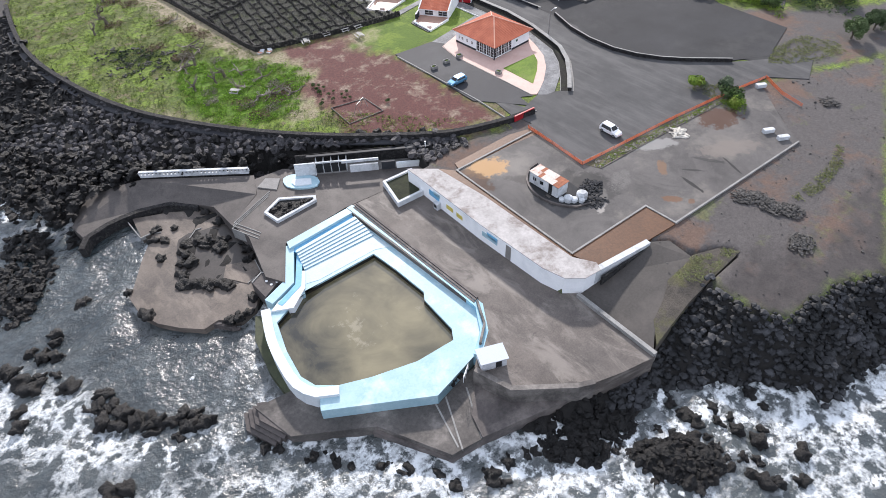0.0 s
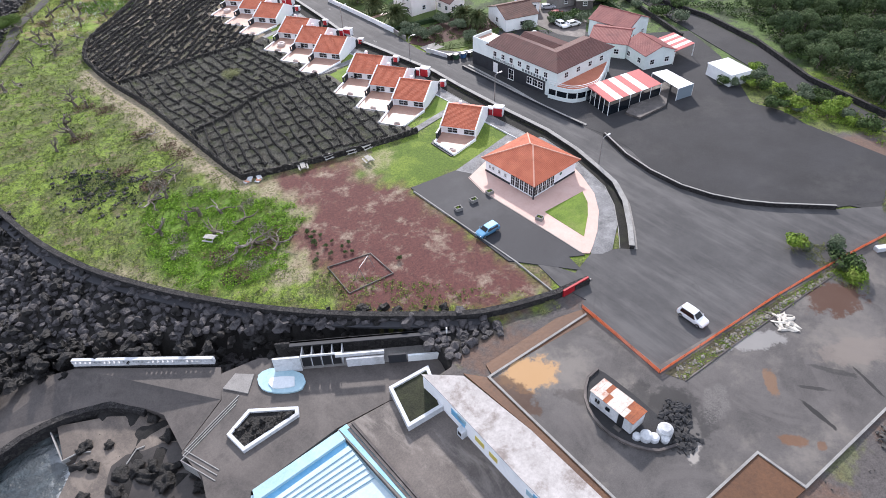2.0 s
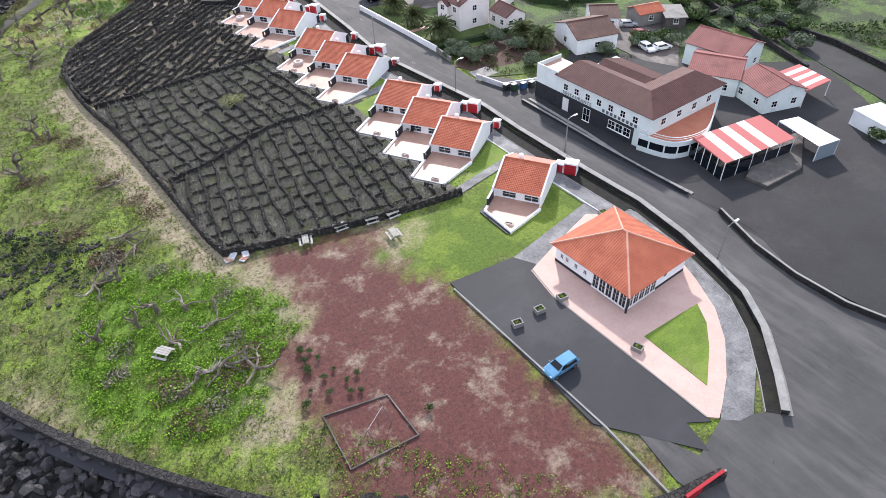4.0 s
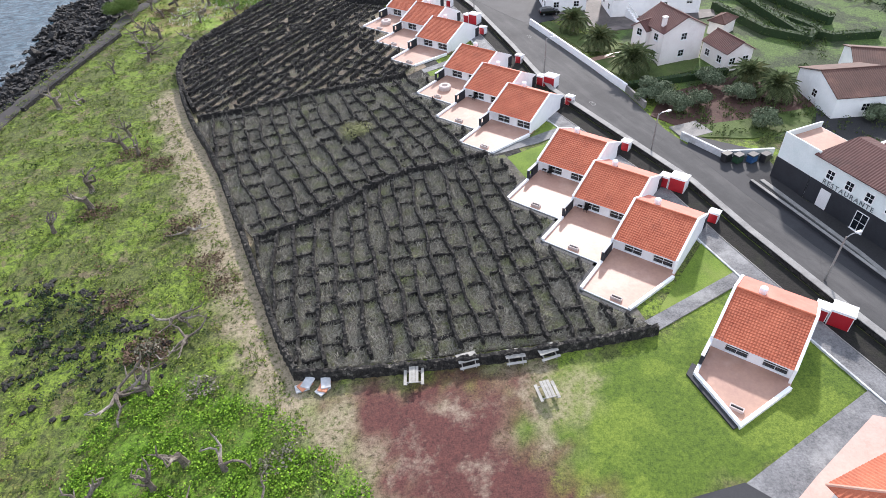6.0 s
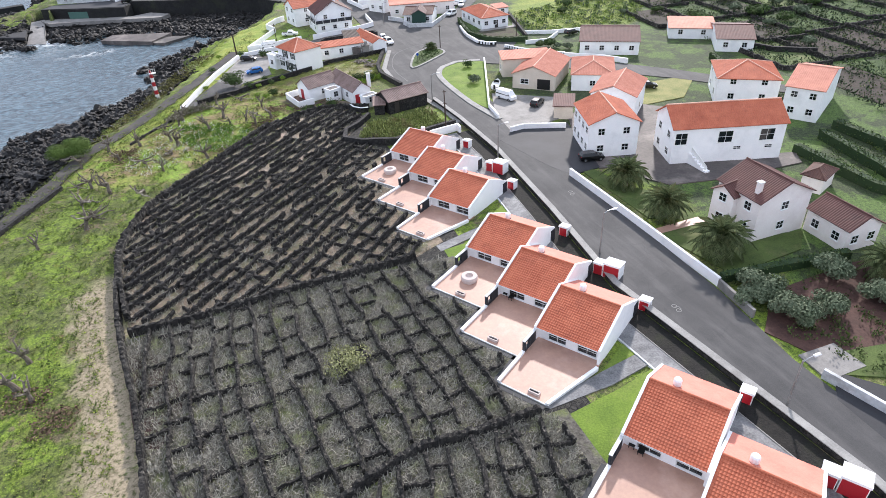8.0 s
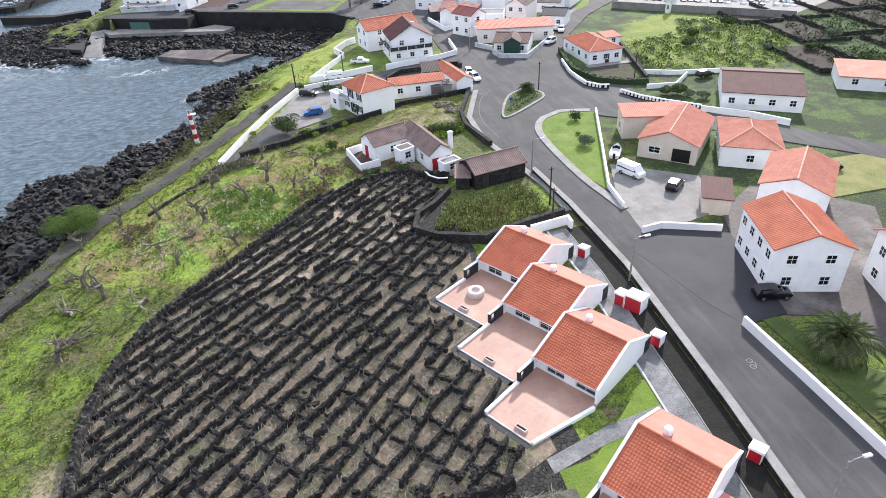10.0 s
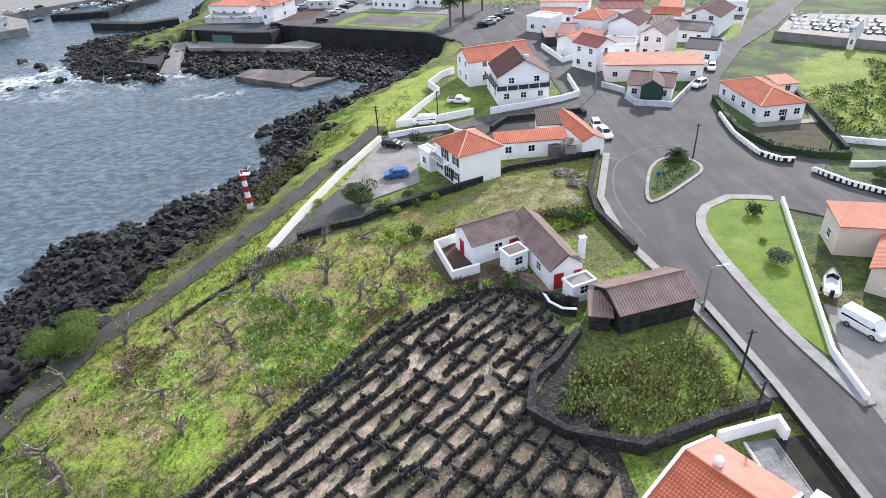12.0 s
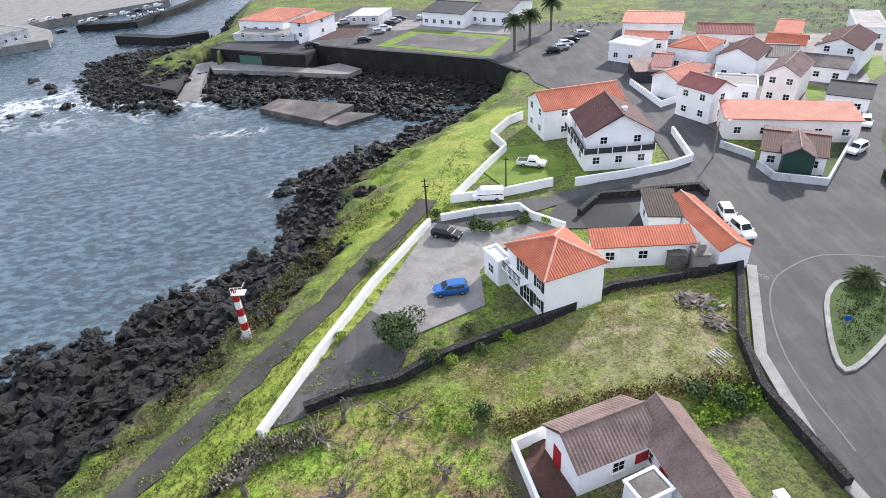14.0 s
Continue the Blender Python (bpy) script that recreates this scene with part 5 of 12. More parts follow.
slab("sunbathing_platform", [(9.0, 97.0), (14.8, 94.0), (20.8, 89.2), (21.3, 83.6), (21.9, 78.8), (19.8, 69.2), (15.3, 64.2), (12.4, 63.6), (10.1, 65.9), (7.7, 65.7), (5.2, 68.3), (3.0, 71.4), (1.7, 75.3), (1.7, 79.3), (3.1, 81.0), (6.7, 86.4), (8.2, 88.2), (10.1, 90.7), (8.3, 91.0)], -5.9, CONCRETE_PLATFORM, "concrete bathing platform among lava rocks", "terrace", 3.5)
slab("wet_hollow", smooth_line([(12.8, 86.3), (9.5, 78.1), (10.1, 74.2), (13.4, 71.4), (16.4, 70.3), (19.5, 69.9), (21.8, 76.9), (20.8, 84.0), (16.7, 85.8)], 1.5, True), -5.87, surface("wet_brown_concrete", "2b2724", "433d39", 0.3, 3.0, 0.4, 0.3, 0.03), "dark smooth wet hollow in the bathing platform", "hollow", 0.3)
slab("pale_panel", [(16.1, 75.4), (20.1, 73.2), (19.5, 69.9), (16.8, 69.4), (14.5, 73.1)], -5.8, CONCRETE_PLATFORM, "raised concrete panel in the wet hollow", "panel", 0.5)
for line in ([(8.1, 96.4), (8.2, 91.0), (10.1, 90.9), (11.4, 90.0)], [(16.0, 86.5), (12.9, 84.1)], [(16.0, 86.5), (17.0, 86.3)], [(16.8, 69.4), (19.5, 69.9), (20.1, 73.2)]):
    structure("platform_edge", Mesh().wall(line, 0.14, -6.4, -5.72), KERB, "thin pale concrete edging on the bathing platform", "edging")
for k in range(5):
    slab("platform_step", [(9.4 + 0.42 * k, 66.2 - 0.55 * k), (10.4 + 0.42 * k, 65.4 - 0.55 * k), (10.1 + 0.42 * k, 65.0 - 0.55 * k), (9.1 + 0.42 * k, 65.8 - 0.55 * k)], -6.1 - 0.14 * k, CONCRETE_DARK, "small concrete steps down from the platform", "steps", 1.0)
structure("boat_ramp", Mesh().prism(RAMP, -7.0, [-2.5, -1.9, -1.4, -0.9, -0.5, -0.2, 0.0, 0.02, -1.5, -2.45]), surface("dark_ramp_concrete", "37332f", "4f4a46", 0.15, 3.0, 0.6, 0.25, 0.02, stain="5f5852", amount=0.5), "smooth dark concrete ramp beside the white wall", "ramp")
structure("weedy_bank", Mesh().prism(BANK, -6.5, [-2.5, -2.1, -1.2, -0.5, 0.0, 0.02, 0.02, -0.35, -0.75, -1.3, -1.8]), surface("weedy_bank_soil", "403c38", "625b53", 0.6, 4.0, 0.95, 0.8, 0.1, stain="66663c", amount=0.5), "bank of pale soil with yellow-green weeds beside the ramp", "bank")
slab("lower_apron", [(6.9, 48.6), (12.1, 47.6), (14.4, 44.3), (15.4, 41.8), (25.7, 34.2), (32.2, 34.2), (39.7, 22.8), (42.4, 22.0), (35.6, 23.1), (26.0, 25.9), (21.7, 26.8), (17.2, 35.9), (8.3, 42.0)], -5.2, CONCRETE, "cracked concrete apron above the breaking waves", "apron", 3.0)
slab("dark_apron", [(30.9, 32.5), (32.6, 28.1), (39.2, 21.9), (25.9, 25.9), (27.0, 29.1)], -4.9, CONCRETE_DARK, "dark wet concrete panel of the apron", "apron", 2.5)
slab("stepped_apron", [(17.4, 36.3), (21.9, 27.1), (26.4, 25.8), (21.6, 26.8), (16.5, 36.0)], -6.0, CONCRETE_DARK, "lower wet concrete ledge", "ledge", 2.0)
for k in range(4):
    e = 0.9 * k
    slab("apron_step", [(x - e * 0.7, y + e * 0.2) for x, y in [(7.4, 49.2), (8.5, 48.5), (7.7, 46.0), (9.3, 43.1), (8.2, 42.4), (6.5, 46.7)]], -5.3 - 0.35 * k, CONCRETE_DARK, "wet concrete steps down to the sea", "steps", 2.0)

WATER_EDGE = smooth_line([(33.9, 59.1), (34.4, 54.3), (34.7, 47.8), (33.8, 46.5), (33.3, 40.0), (32.2, 38.4), (26.4, 39.0), (20.4, 41.1), (16.4, 43.0), (14.2, 45.0), (13.5, 47.4), (14.2, 52.2), (15.7, 57.4), (16.5, 57.7), (21.6, 59.8), (24.6, 59.6)], 6.0, True)
BASIN_OUTER = [(36.5, 70.6), (38.5, 40.3), (35.8, 36.6), (32.3, 34.5), (25.0, 33.2), (12.7, 41.4), (13.8, 43.4), (11.8, 46.4), (13.1, 54.7), (15.7, 60.3), (21.5, 59.3), (24.6, 64.2), (34.7, 63.4)]
structure("pool_surround", ring_slab(BASIN_OUTER, WATER_EDGE, -7.5, RIM), POOL_BLUE, "pale blue painted pool surround", "pool")
structure("pool_floor", Mesh().prism(offset(WATER_EDGE, -0.4 if area2(WATER_EDGE) > 0 else 0.4, True), -7.6, -6.2), surface("silty_pool_floor", "8c7f66", "b3a78d", 0.2, 2.0, 0.8, 0.2, 0.03, stain="6f6654", amount=0.5), "silty beige pool floor", "pool")


def pool_water():
    n = Nodes("murky_pool_water", 0.02)
    n.b.inputs["Specular IOR Level"].default_value = 1.0
    swirl = n.add("ShaderNodeTexNoise", Scale=0.09, Detail=7.0, Roughness=0.6, Distortion=1.6)
    n.link(n.place(), swirl.inputs["Vector"])
    c = n.band(n.mix(0.35, n.noise(0.05, 6.0, 0.5), swirl.outputs["Fac"]), 0.4, 0.62, rgb("29271c"), rgb("857c61"))
    c = n.mix(n.math("MULTIPLY", n.step(n.noise(0.16, 6.0, 0.7), 0.6, 0.68), 0.5), c, rgb("a39a84"))
    return n.color(c).bump(n.noise(0.8, 3.0), 0.05, 0.05).mat


structure("pool_water", Mesh().prism(offset(WATER_EDGE, -0.2 if area2(WATER_EDGE) > 0 else 0.2, True), -6.1, POOL_WATER), pool_water(), "still murky beige pool water", "water")
# Dark band: wet algae plus the shade under the rim, both put into the colour.
structure("tide_shade_band", Mesh().wall(WATER_EDGE, 0.16, -6.4, RIM - 0.3, True), surface("shaded_algae_band", "0f0f0b", "26241c", 0.6, 3.0, 0.5, 0.3, 0.03), "dark wet band with painted shade above the pool water", "wall")
structure("pool_wall_east", Mesh().wall([(37.1, 70.1), (37.9, 58.2), (38.5, 40.0), (36.0, 36.3), (32.6, 34.0)], 1.1, -5.0, RIM + 0.84), POOL_MID, "blue painted pool wall below the promenade", "wall")
structure("pool_wall_west", Mesh().wall(smooth_line([(15.5, 60.1), (13.5, 54.9), (12.6, 50.2), (12.4, 46.4), (13.6, 43.6), (16.0, 42.0)], 1.5), 1.3, -7.5, -2.7), POOL_WHITE, "thick rounded white pool wall on the sea side", "wall")
structure("pool_skirt", Mesh().wall([(15.0, 61.8), (13.0, 58.1), (11.9, 52.6), (11.8, 47.8)], 1.6, -8.0, -5.3), surface("algae_concrete", "2f3424", "4d5238", 0.3, 2.0, 0.7, 0.4, 0.05), "green algae-covered footing of the pool wall", "wall")
STEP_LINE = plain("grey_blue_step_edge", "7fa3b4", 0.6)
structure("pool_top_ledge", Mesh().prism([(24.8, 69.7), (36.4, 69.9), (36.4, 68.4), (24.4, 68.2)], -6.0, -2.35), POOL_BLUE, "pale blue ledge above the pool steps", "pool")
structure("pool_top_channel", Mesh().prism([(24.4, 68.2), (36.3, 68.4), (36.2, 67.4), (24.9, 67.2)], -6.0, -2.85), POOL_DEEP, "mid blue channel above the pool steps", "pool")
structure("pool_apron", Mesh().prism([(24.0, 63.4), (36.4, 62.4), (36.8, 58.6), (34.5, 59.7), (24.6, 60.2), (22.6, 60.9)], -6.0, RIM + 0.04), POOL_PALE, "faded pale apron between steps and water", "pool")
STEP_A, STEP_B = [(24.9, 67.2), (36.2, 67.4)], [(24.0, 63.4), (36.4, 62.4)]
for k in range(7):
    a, b = k / 7, (k + 1) / 7

    def along(u, f):
        return tuple(STEP_A[f][i] * (1 - u) + STEP_B[f][i] * u for i in (0, 1))
    quad = [along(a, 0), along(a, 1), along(b, 1), along(b, 0)]
    slab("pool_step", quad, -2.4 - 0.12 * k, POOL_PALE, "blue and white painted pool steps", "steps", 3.0)
    structure("step_edge", Mesh().wall([quad[3], quad[2]], 0.06, -3.4, -2.39 - 0.12 * k), STEP_LINE, "grey-blue edge of a pool step", "steps")
structure("pool_channel", Mesh().wall([(24.8, 69.2), (20.8, 62.5), (16.6, 61.1)], 1.5, -6.0, -2.75), POOL_BLUE, "pale blue painted pool ledge", "pool")
structure("pool_channel_inner", Mesh().wall([(25.0, 66.4), (21.6, 61.2), (17.6, 59.7)], 0.9, -6.0, -2.95), POOL_DEEP, "mid blue pool channel", "pool")
structure("pool_landing", Mesh().prism([(23.9, 63.0), (22.1, 60.1), (18.8, 57.9), (16.0, 59.5), (17.7, 60.4), (21.2, 61.1), (23.1, 63.7)], -6.0, -3.0), POOL_WHITE, "white painted landing by the pool", "pool")
structure("pool_walk_south", Mesh().prism([(16.0, 42.2), (22.6, 38.9), (31.3, 37.1), (32.3, 34.5), (25.0, 33.2), (12.7, 41.3), (13.8, 43.3)], -6.5, -3.22), POOL_BLUE, "wide pale blue pool walkway", "pool")
slab("shower_pad", [(16.7, 66.8), (18.9, 67.7), (21.1, 64.7), (16.8, 62.6)], -3.2, CONCRETE_DARK, "small concrete shower pad with a pale edge", "pad", 3.0)
structure("pad_edge", Mesh().wall([(16.7, 66.5), (18.8, 67.4), (21.0, 64.5)], 0.18, -3.3, -3.08), KERB, "thin pale edge of the shower pad", "edging")
for k, (x, y) in enumerate([(18.5, 65.3), (19.5, 65.2), (18.7, 64.2), (19.6, 64.1)]):
    sh = thing("shower_base", "small white shower base on concrete", "shower", "shower bases", pose(x, y, -3.2))
    part("plate", Mesh().lathe([(0.22, 0), (0.22, 0.06), (0.08, 0.1)], sides=10), WHITE_PAINT, sh)
# promenade steps beside the pool
for k in range(3):
    structure("promenade_step", Mesh().wall([(38.3, 69.7), (39.2, 41.1)], 0.35, -2.7, DECK + 0.28 - 0.1 * k) if k == 0 else Mesh().wall([(x - 0.4 * k, y - 0.15 * k) for x, y in [(38.3, 69.7), (39.2, 41.1)]], 0.35, -2.9, DECK + 0.28 - 0.1 * k), CONCRETE_DARK, "long dark concrete step beside the pool", "steps")
structure("promenade_parapet", Mesh().wall([(38.6, 40.5), (36.6, 36.9), (33.9, 34.9)], 0.3, -3.0, -1.9), CONCRETE, "low curved concrete parapet", "wall")
structure("promenade_edge", Mesh().wall([(50.0, 31.8), (49.8, 25.4), (49.6, 18.4)], 0.6, -4.0, -1.9), KERB, "pale parapet along the promenade edge", "wall")
structure("promenade_lip", Mesh().wall([(30.6, 32.4), (32.1, 27.3), (38.4, 22.1), (40.5, 21.0)], 0.7, -5.5, -2.0), CONCRETE, "concrete lip above the sea", "wall")
for a, b in zip([(25.0, 34.5), (26.8, 34.3), (29.3, 32.6)], [(22.9, 27.0), (23.1, 26.5), (25.9, 26.0)]):
    structure("apron_joint", Mesh().wall([a, b], 0.22, -5.6, -5.15), KERB, "pale joint strip in the apron", "joint")

# white sea front wall with a broad flat top
FACE = [(48.0, 67.8), (48.1, 65.2), (47.7, 49.6), (48.0, 37.0), (48.8, 33.6), (50.9, 31.7), (53.6, 31.3)]
BACK = [(54.2, 32.5), (52.5, 35.5), (52.5, 41.2), (52.6, 53.5), (51.7, 64.3)]
front_wall = thing("seafront_wall", "long white rendered sea front wall with flat stained top", "wall")
part("wall_body", Mesh().prism(FACE + BACK, -3.0, 0.75), WHITE, front_wall)
part("coping", Mesh().prism(offset(FACE + BACK, 0.1 if area2(FACE + BACK) < 0 else -0.1, True), 0.75, 0.85), surface("stained_white_roof", "98938f", "bfbab7", 0.6, 3.0, 0.85, 0.3, 0.03, stain="746861", amount=0.8), front_wall, "weathered pinkish-white roof slab")
u = (Vector(FACE[2]) - Vector(FACE[1])).normalized()
out = Vector((u.y, -u.x)) if Vector((u.y, -u.x)).x < 0 else Vector((-u.y, u.x))
for seg, d, w, h0, h1, mat in ((1, 3.0, 2.6, -1.2, -0.1, POOL_DEEP), (1, 4.2, 1.6, -0.5, 0.2, POOL_BLUE), (1, 7.5, 1.6, -1.3, -0.5, YELLOW), (1, 10.0, 1.4, -1.4, -0.6, YELLOW), (2, 0.5, 3.2, -1.2, -0.3, POOL_BLUE), (2, 1.5, 2.2, -0.7, 0.1, POOL_DEEP), (2, 5.5, 1.0, -2.4, 0.3, CONCRETE_PALE)):
    v = (Vector(FACE[seg + 1]) - Vector(FACE[seg])).normalized()
    o = Vector((v.y, -v.x)) if Vector((v.y, -v.x)).x < 0 else Vector((-v.y, v.x))
    p = Vector(FACE[seg]) + v * d + o * 0.02
    part("painted_panel", Mesh().wall([tuple(p), tuple(p + v * w)], 0.1, h0, h1), mat, front_wall, "faded painted panel")
kiosk = thing("wall_niche", "small white box against the sea front wall", "box", "", pose(*(Vector(FACE[1]) + u * 5.5 + out * 0.4), DECK, 0, 0, math.degrees(math.atan2(u.y, u.x))))
part("body", Mesh().soft_box(0, 0, 0, 1.0, 0.8, 1.3), WHITE_OLD, kiosk)
# No hole is cut: a black panel paints the dark inside of the opening.
part("opening", Mesh().box(0, -0.41, 0.4, 0.6, 0.03, 0.6), BLACK, kiosk)
structure("wall_return", Mesh().wall([(53.0, 31.8), (63.7, 30.4)], 0.9, -3.0, [0.75, 0.4]), WHITE_OLD, "white topped retaining wall of dark stone", "wall")
structure("wall_return_stone", Mesh().wall([(53.6, 30.7), (63.6, 29.9)], 0.3, -3.0, [-0.2, -0.3]), STONEWALL, "rough dark stone face of the retaining wall", "wall")
slab("brown_bed", [(53.5, 36.3), (70.1, 35.5), (70.1, 30.0), (64.4, 30.6), (54.6, 32.2)], 0.12, RED_BROWN, "wet brown earth bed inside a pale kerb", "earth bed", 0.5)
slab("wall_back_strip", [(54.4, 62.5), (53.5, 36.3), (52.9, 35.9), (53.1, 53.9), (52.4, 65.1)], 0.1, RED_BROWN, "strip of brown earth behind the white wall", "earth bed", 0.5)


def planter(pts, name, label, z, top, soil):
    ob = thing(name, label, "planter")
    part("rim", Mesh().wall(pts, 0.45, z - 0.1, top, True), WHITE_OLD, ob)
    part("soil", Mesh().prism(offset(pts, 0.15 if area2(pts) > 0 else -0.15, True), z - 0.1, top - 0.3), soil, ob, "dark planting soil")
    return ob


SOIL = surface("dark_planting_soil", "1f2119", "3a3d2a", 0.8, 4.0, 0.95, 0.8, 0.1)
planter([(44.7, 70.4), (50.2, 69.9), (47.9, 64.1), (43.2, 64.5)], "planter", "white-rimmed square planter with low plants", DECK, -1.5, SOIL)
planter([(25.8, 78.1), (29.2, 79.6), (34.0, 76.0), (33.6, 75.2), (26.3, 75.0)], "pentagon_planter", "white-rimmed five-sided planter with black stones", DECK - 0.15, -2.1, LAVA)

filling = Pile()
for x, y in [(27.1, 77.7), (28.3, 77.9), (28.8, 76.9), (30.1, 77.2), (30.7, 76.3), (31.9, 76.5), (32.6, 75.9), (27.7, 75.9), (28.7, 75.8), (30.0, 75.8)]:
    filling.add(rng.choice(JAGGED), x, y, -2.3, rng.uniform(0.4, 0.7), rng.uniform(0, 6.3), 1, 0.8, 0.7)
tagged(new("planter_stone", filling.mesh("planter_stone", LAVA)), "black lava stones filling a white planter", "stones", kind="stuff")
# changing rooms
rooms = thing("changing_rooms", "low white and blue changing rooms with dark flat roof", "building")
RA, RB = [(34.6, 83.0), (54.3, 69.5)]
ru = (Vector(RB) - Vector(RA)).normalized()
rl = (Vector(RB) - Vector(RA)).length
rm = Matrix.Translation((RA[0], RA[1], DECK - 0.15)) @ Matrix.Rotation(math.atan2(ru.y, ru.x), 4, "Z")
rooms.matrix_basis = rm
part("back_wall", Mesh().box(rl / 2, 3.0, 0, rl, 0.3, 2.6), STONEWALL, rooms)
part("flat_roof", Mesh().box(rl / 2 + 1.0, 2.75, 2.45, rl - 2.0, 0.9, 0.15), CHARCOAL, rooms)
part("room_floor", Mesh().box(rl / 2, 1.6, 0.0, rl, 2.4, 0.06), CONCRETE_PALE, rooms)
for k in range(5):
    part("partition", Mesh().box(3.6 + k * 1.35, 1.7, 0, 0.1, 2.0, 2.1), WHITE_OLD, rooms)
for k, (a, w, h, mat) in enumerate(((0.0, 3.6, 2.7, WHITE_OLD), (9.6, 5.0, 1.5, WHITE_OLD), (15.2, 2.4, 1.6, CHARCOAL), (17.8, max(1.0, rl - 18.0), 1.2, POOL_WHITE))):
    part("front_wall", Mesh().box(a + w / 2, 0.3, 0, w, 0.3, h), mat, rooms)
for k in range(4):
    part("cubicle_door", Mesh().box(4.2 + k * 1.35, 0.8, 0.1, 1.1, 0.08, 2.1), GREY_PLASTIC, rooms)
    part("gable_trim", Mesh().prism([(3.7 + k * 1.35, 0.55), (5.0 + k * 1.35, 0.55), (5.0 + k * 1.35, 0.75), (3.7 + k * 1.35, 0.75)], 2.2, 2.5), WHITE_OLD, rooms)
part("lintel", Mesh().box(11.5, 0.3, 2.1, 6.5, 0.3, 0.5), WHITE_OLD, rooms)
part("vent_pipe", Mesh().tube([(rl - 0.6, 2.4, 2.4), (rl - 0.6, 2.4, 3.6)], 0.12), WHITE_PAINT, rooms)
foot_pool = thing("foot_bath", "pale blue curved foot bath by the changing rooms", "foot bath")
part("basin", Mesh().prism(smooth_line([(32.7, 84.2), (35.1, 83.7), (37.3, 80.3), (36.1, 78.4), (33.7, 79.5), (32.0, 81.8)], 0.8, True), DECK - 0.3, DECK + 0.12), POOL_BLUE, foot_pool)
part("inner_step", Mesh().prism(smooth_line([(33.6, 82.5), (36.2, 80.6), (35.5, 79.3), (33.1, 80.9)], 0.8, True), DECK, DECK + 0.3), POOL_WHITE, foot_pool)
# parapet on the rocks and zigzag steps
parapet = thing("pierced_parapet", "white pierced concrete parapet above the rocks", "parapet")
PA = [(14.0, 102.6), (20.9, 97.0), (29.1, 90.2)]
part("base_rail", Mesh().wall(PA, 0.4, -2.7, -2.2), WHITE_OLD, parapet)
part("footing", Mesh().wall(PA, 0.5, -5.4, -2.7), STONEWALL, parapet)
part("top_rail", Mesh().wall(PA, 0.5, -1.7, -1.5), WHITE_OLD, parapet)
for k in range(30):
    t = k / 29
    q = Vector(PA[0]).lerp(Vector(PA[2]), t)
    part("baluster", Mesh().box(q.x, q.y, -2.2, 0.35, 0.3, 0.5), WHITE_OLD, parapet)
for k in range(3):
    structure("zigzag_step", Mesh().wall([(x - 0.45 * k, y - 0.5 * k) for x, y in [(29.3, 83.0), (20.8, 79.8), (22.9, 74.7)]], 0.11, -4.6, -2.54 - 0.012 * k), KERB, "pale-edged steps down to the bathing platform", "steps")
slab("pale_landing", [(28.1, 85.3), (30.4, 86.5), (32.3, 84.7), (30.3, 82.4)], -2.45, CONCRETE_PALE, "pale concrete landing", "landing", 0.6)
jetty = smooth_line([(-0.3, 94.2), (1.3, 96.5), (5.1, 97.4), (10.5, 97.1), (15.8, 94.9), (18.9, 91.0)], 2.0)
structure("curved_breakwater", Mesh().wall(jetty, 1.0, -8.0, -5.0), STONEWALL, "low curved dark stone breakwater of the cove", "breakwater")
for name, a in (("pool_hut", 0),):
    hut = thing(name, "pale grey lifeguard hut on the promenade", "hut", "", pose(*(33.2, 32.0), DECK, 0, 0, -25))
    part("body", Mesh().box(0, 0, 0, 3.4, 2.2, 1.6), WHITE_OLD, hut)
    part("roof", Mesh().box(0, 0, 1.6, 3.8, 2.6, 0.15), plain("pale_grey_sheet", "b9bfc6", 0.5), hut)
    part("door", Mesh().box(0.6, -1.12, 0.1, 0.8, 0.05, 1.4), GREY_PLASTIC, hut)
rail = thing("pool_railing", "white tubular railing at the pool steps", "railing", "", pose(*(29.8, 32.6), -3.2))
for k in range(4):
    part("post", Mesh().tube([(k * 0.6 - 1, k * 0.35, -0.4), (k * 0.6 - 1, k * 0.35, 1.0)], 0.04), WHITE_PAINT, rail)
part("handrail", Mesh().tube([(-1, 0, 1.0), (0.8, 1.05, 1.0)], 0.05), WHITE_PAINT, rail)
part("mid_rail", Mesh().tube([(-1, 0, 0.5), (0.8, 1.05, 0.5)], 0.04), WHITE_PAINT, rail)
# lava left standing in the platform
for x, y, r in [(11.3, 91.2, 1.2), (10.4, 90.9, 1.0), (13.5, 89.4, 1.0), (9.6, 88.9, 1.4), (10.9, 87.7, 1.3), (8.9, 84.1, 1.3), (19.4, 89.7, 1.7), (20.0, 85.5, 1.5), (13.3, 84.4, 1.6), (15.0, 83.4, 1.7), (15.9, 81.6, 1.9), (17.4, 79.5, 2.0), (18.4, 81.0, 1.5), (16.8, 82.4, 1.6), (12.2, 82.4, 1.8), (12.4, 79.8, 1.9), (11.0, 80.6, 1.5), (9.9, 78.1, 1.7), (9.6, 75.6, 1.8), (11.1, 74.3, 1.9), (12.5, 73.0, 1.9), (13.8, 72.0, 1.7), (20.5, 76.2, 1.6), (20.9, 77.8, 1.3), (19.6, 73.9, 1.5), (14.6, 70.8, 1.4), (16.0, 66.3, 1.4), (2.5, 74.1, 1.9), (2.0, 80.5, 1.2), (11.2, 64.7, 1.3), (12.7, 64.3, 1.4), (13.9, 64.1, 1.2)]:
    single_rock(x, y, -5.85, r * 0.66, 0.95, "platform_rock", "black lava outcrop rising through the concrete platform", "lava outcrops in the platform")


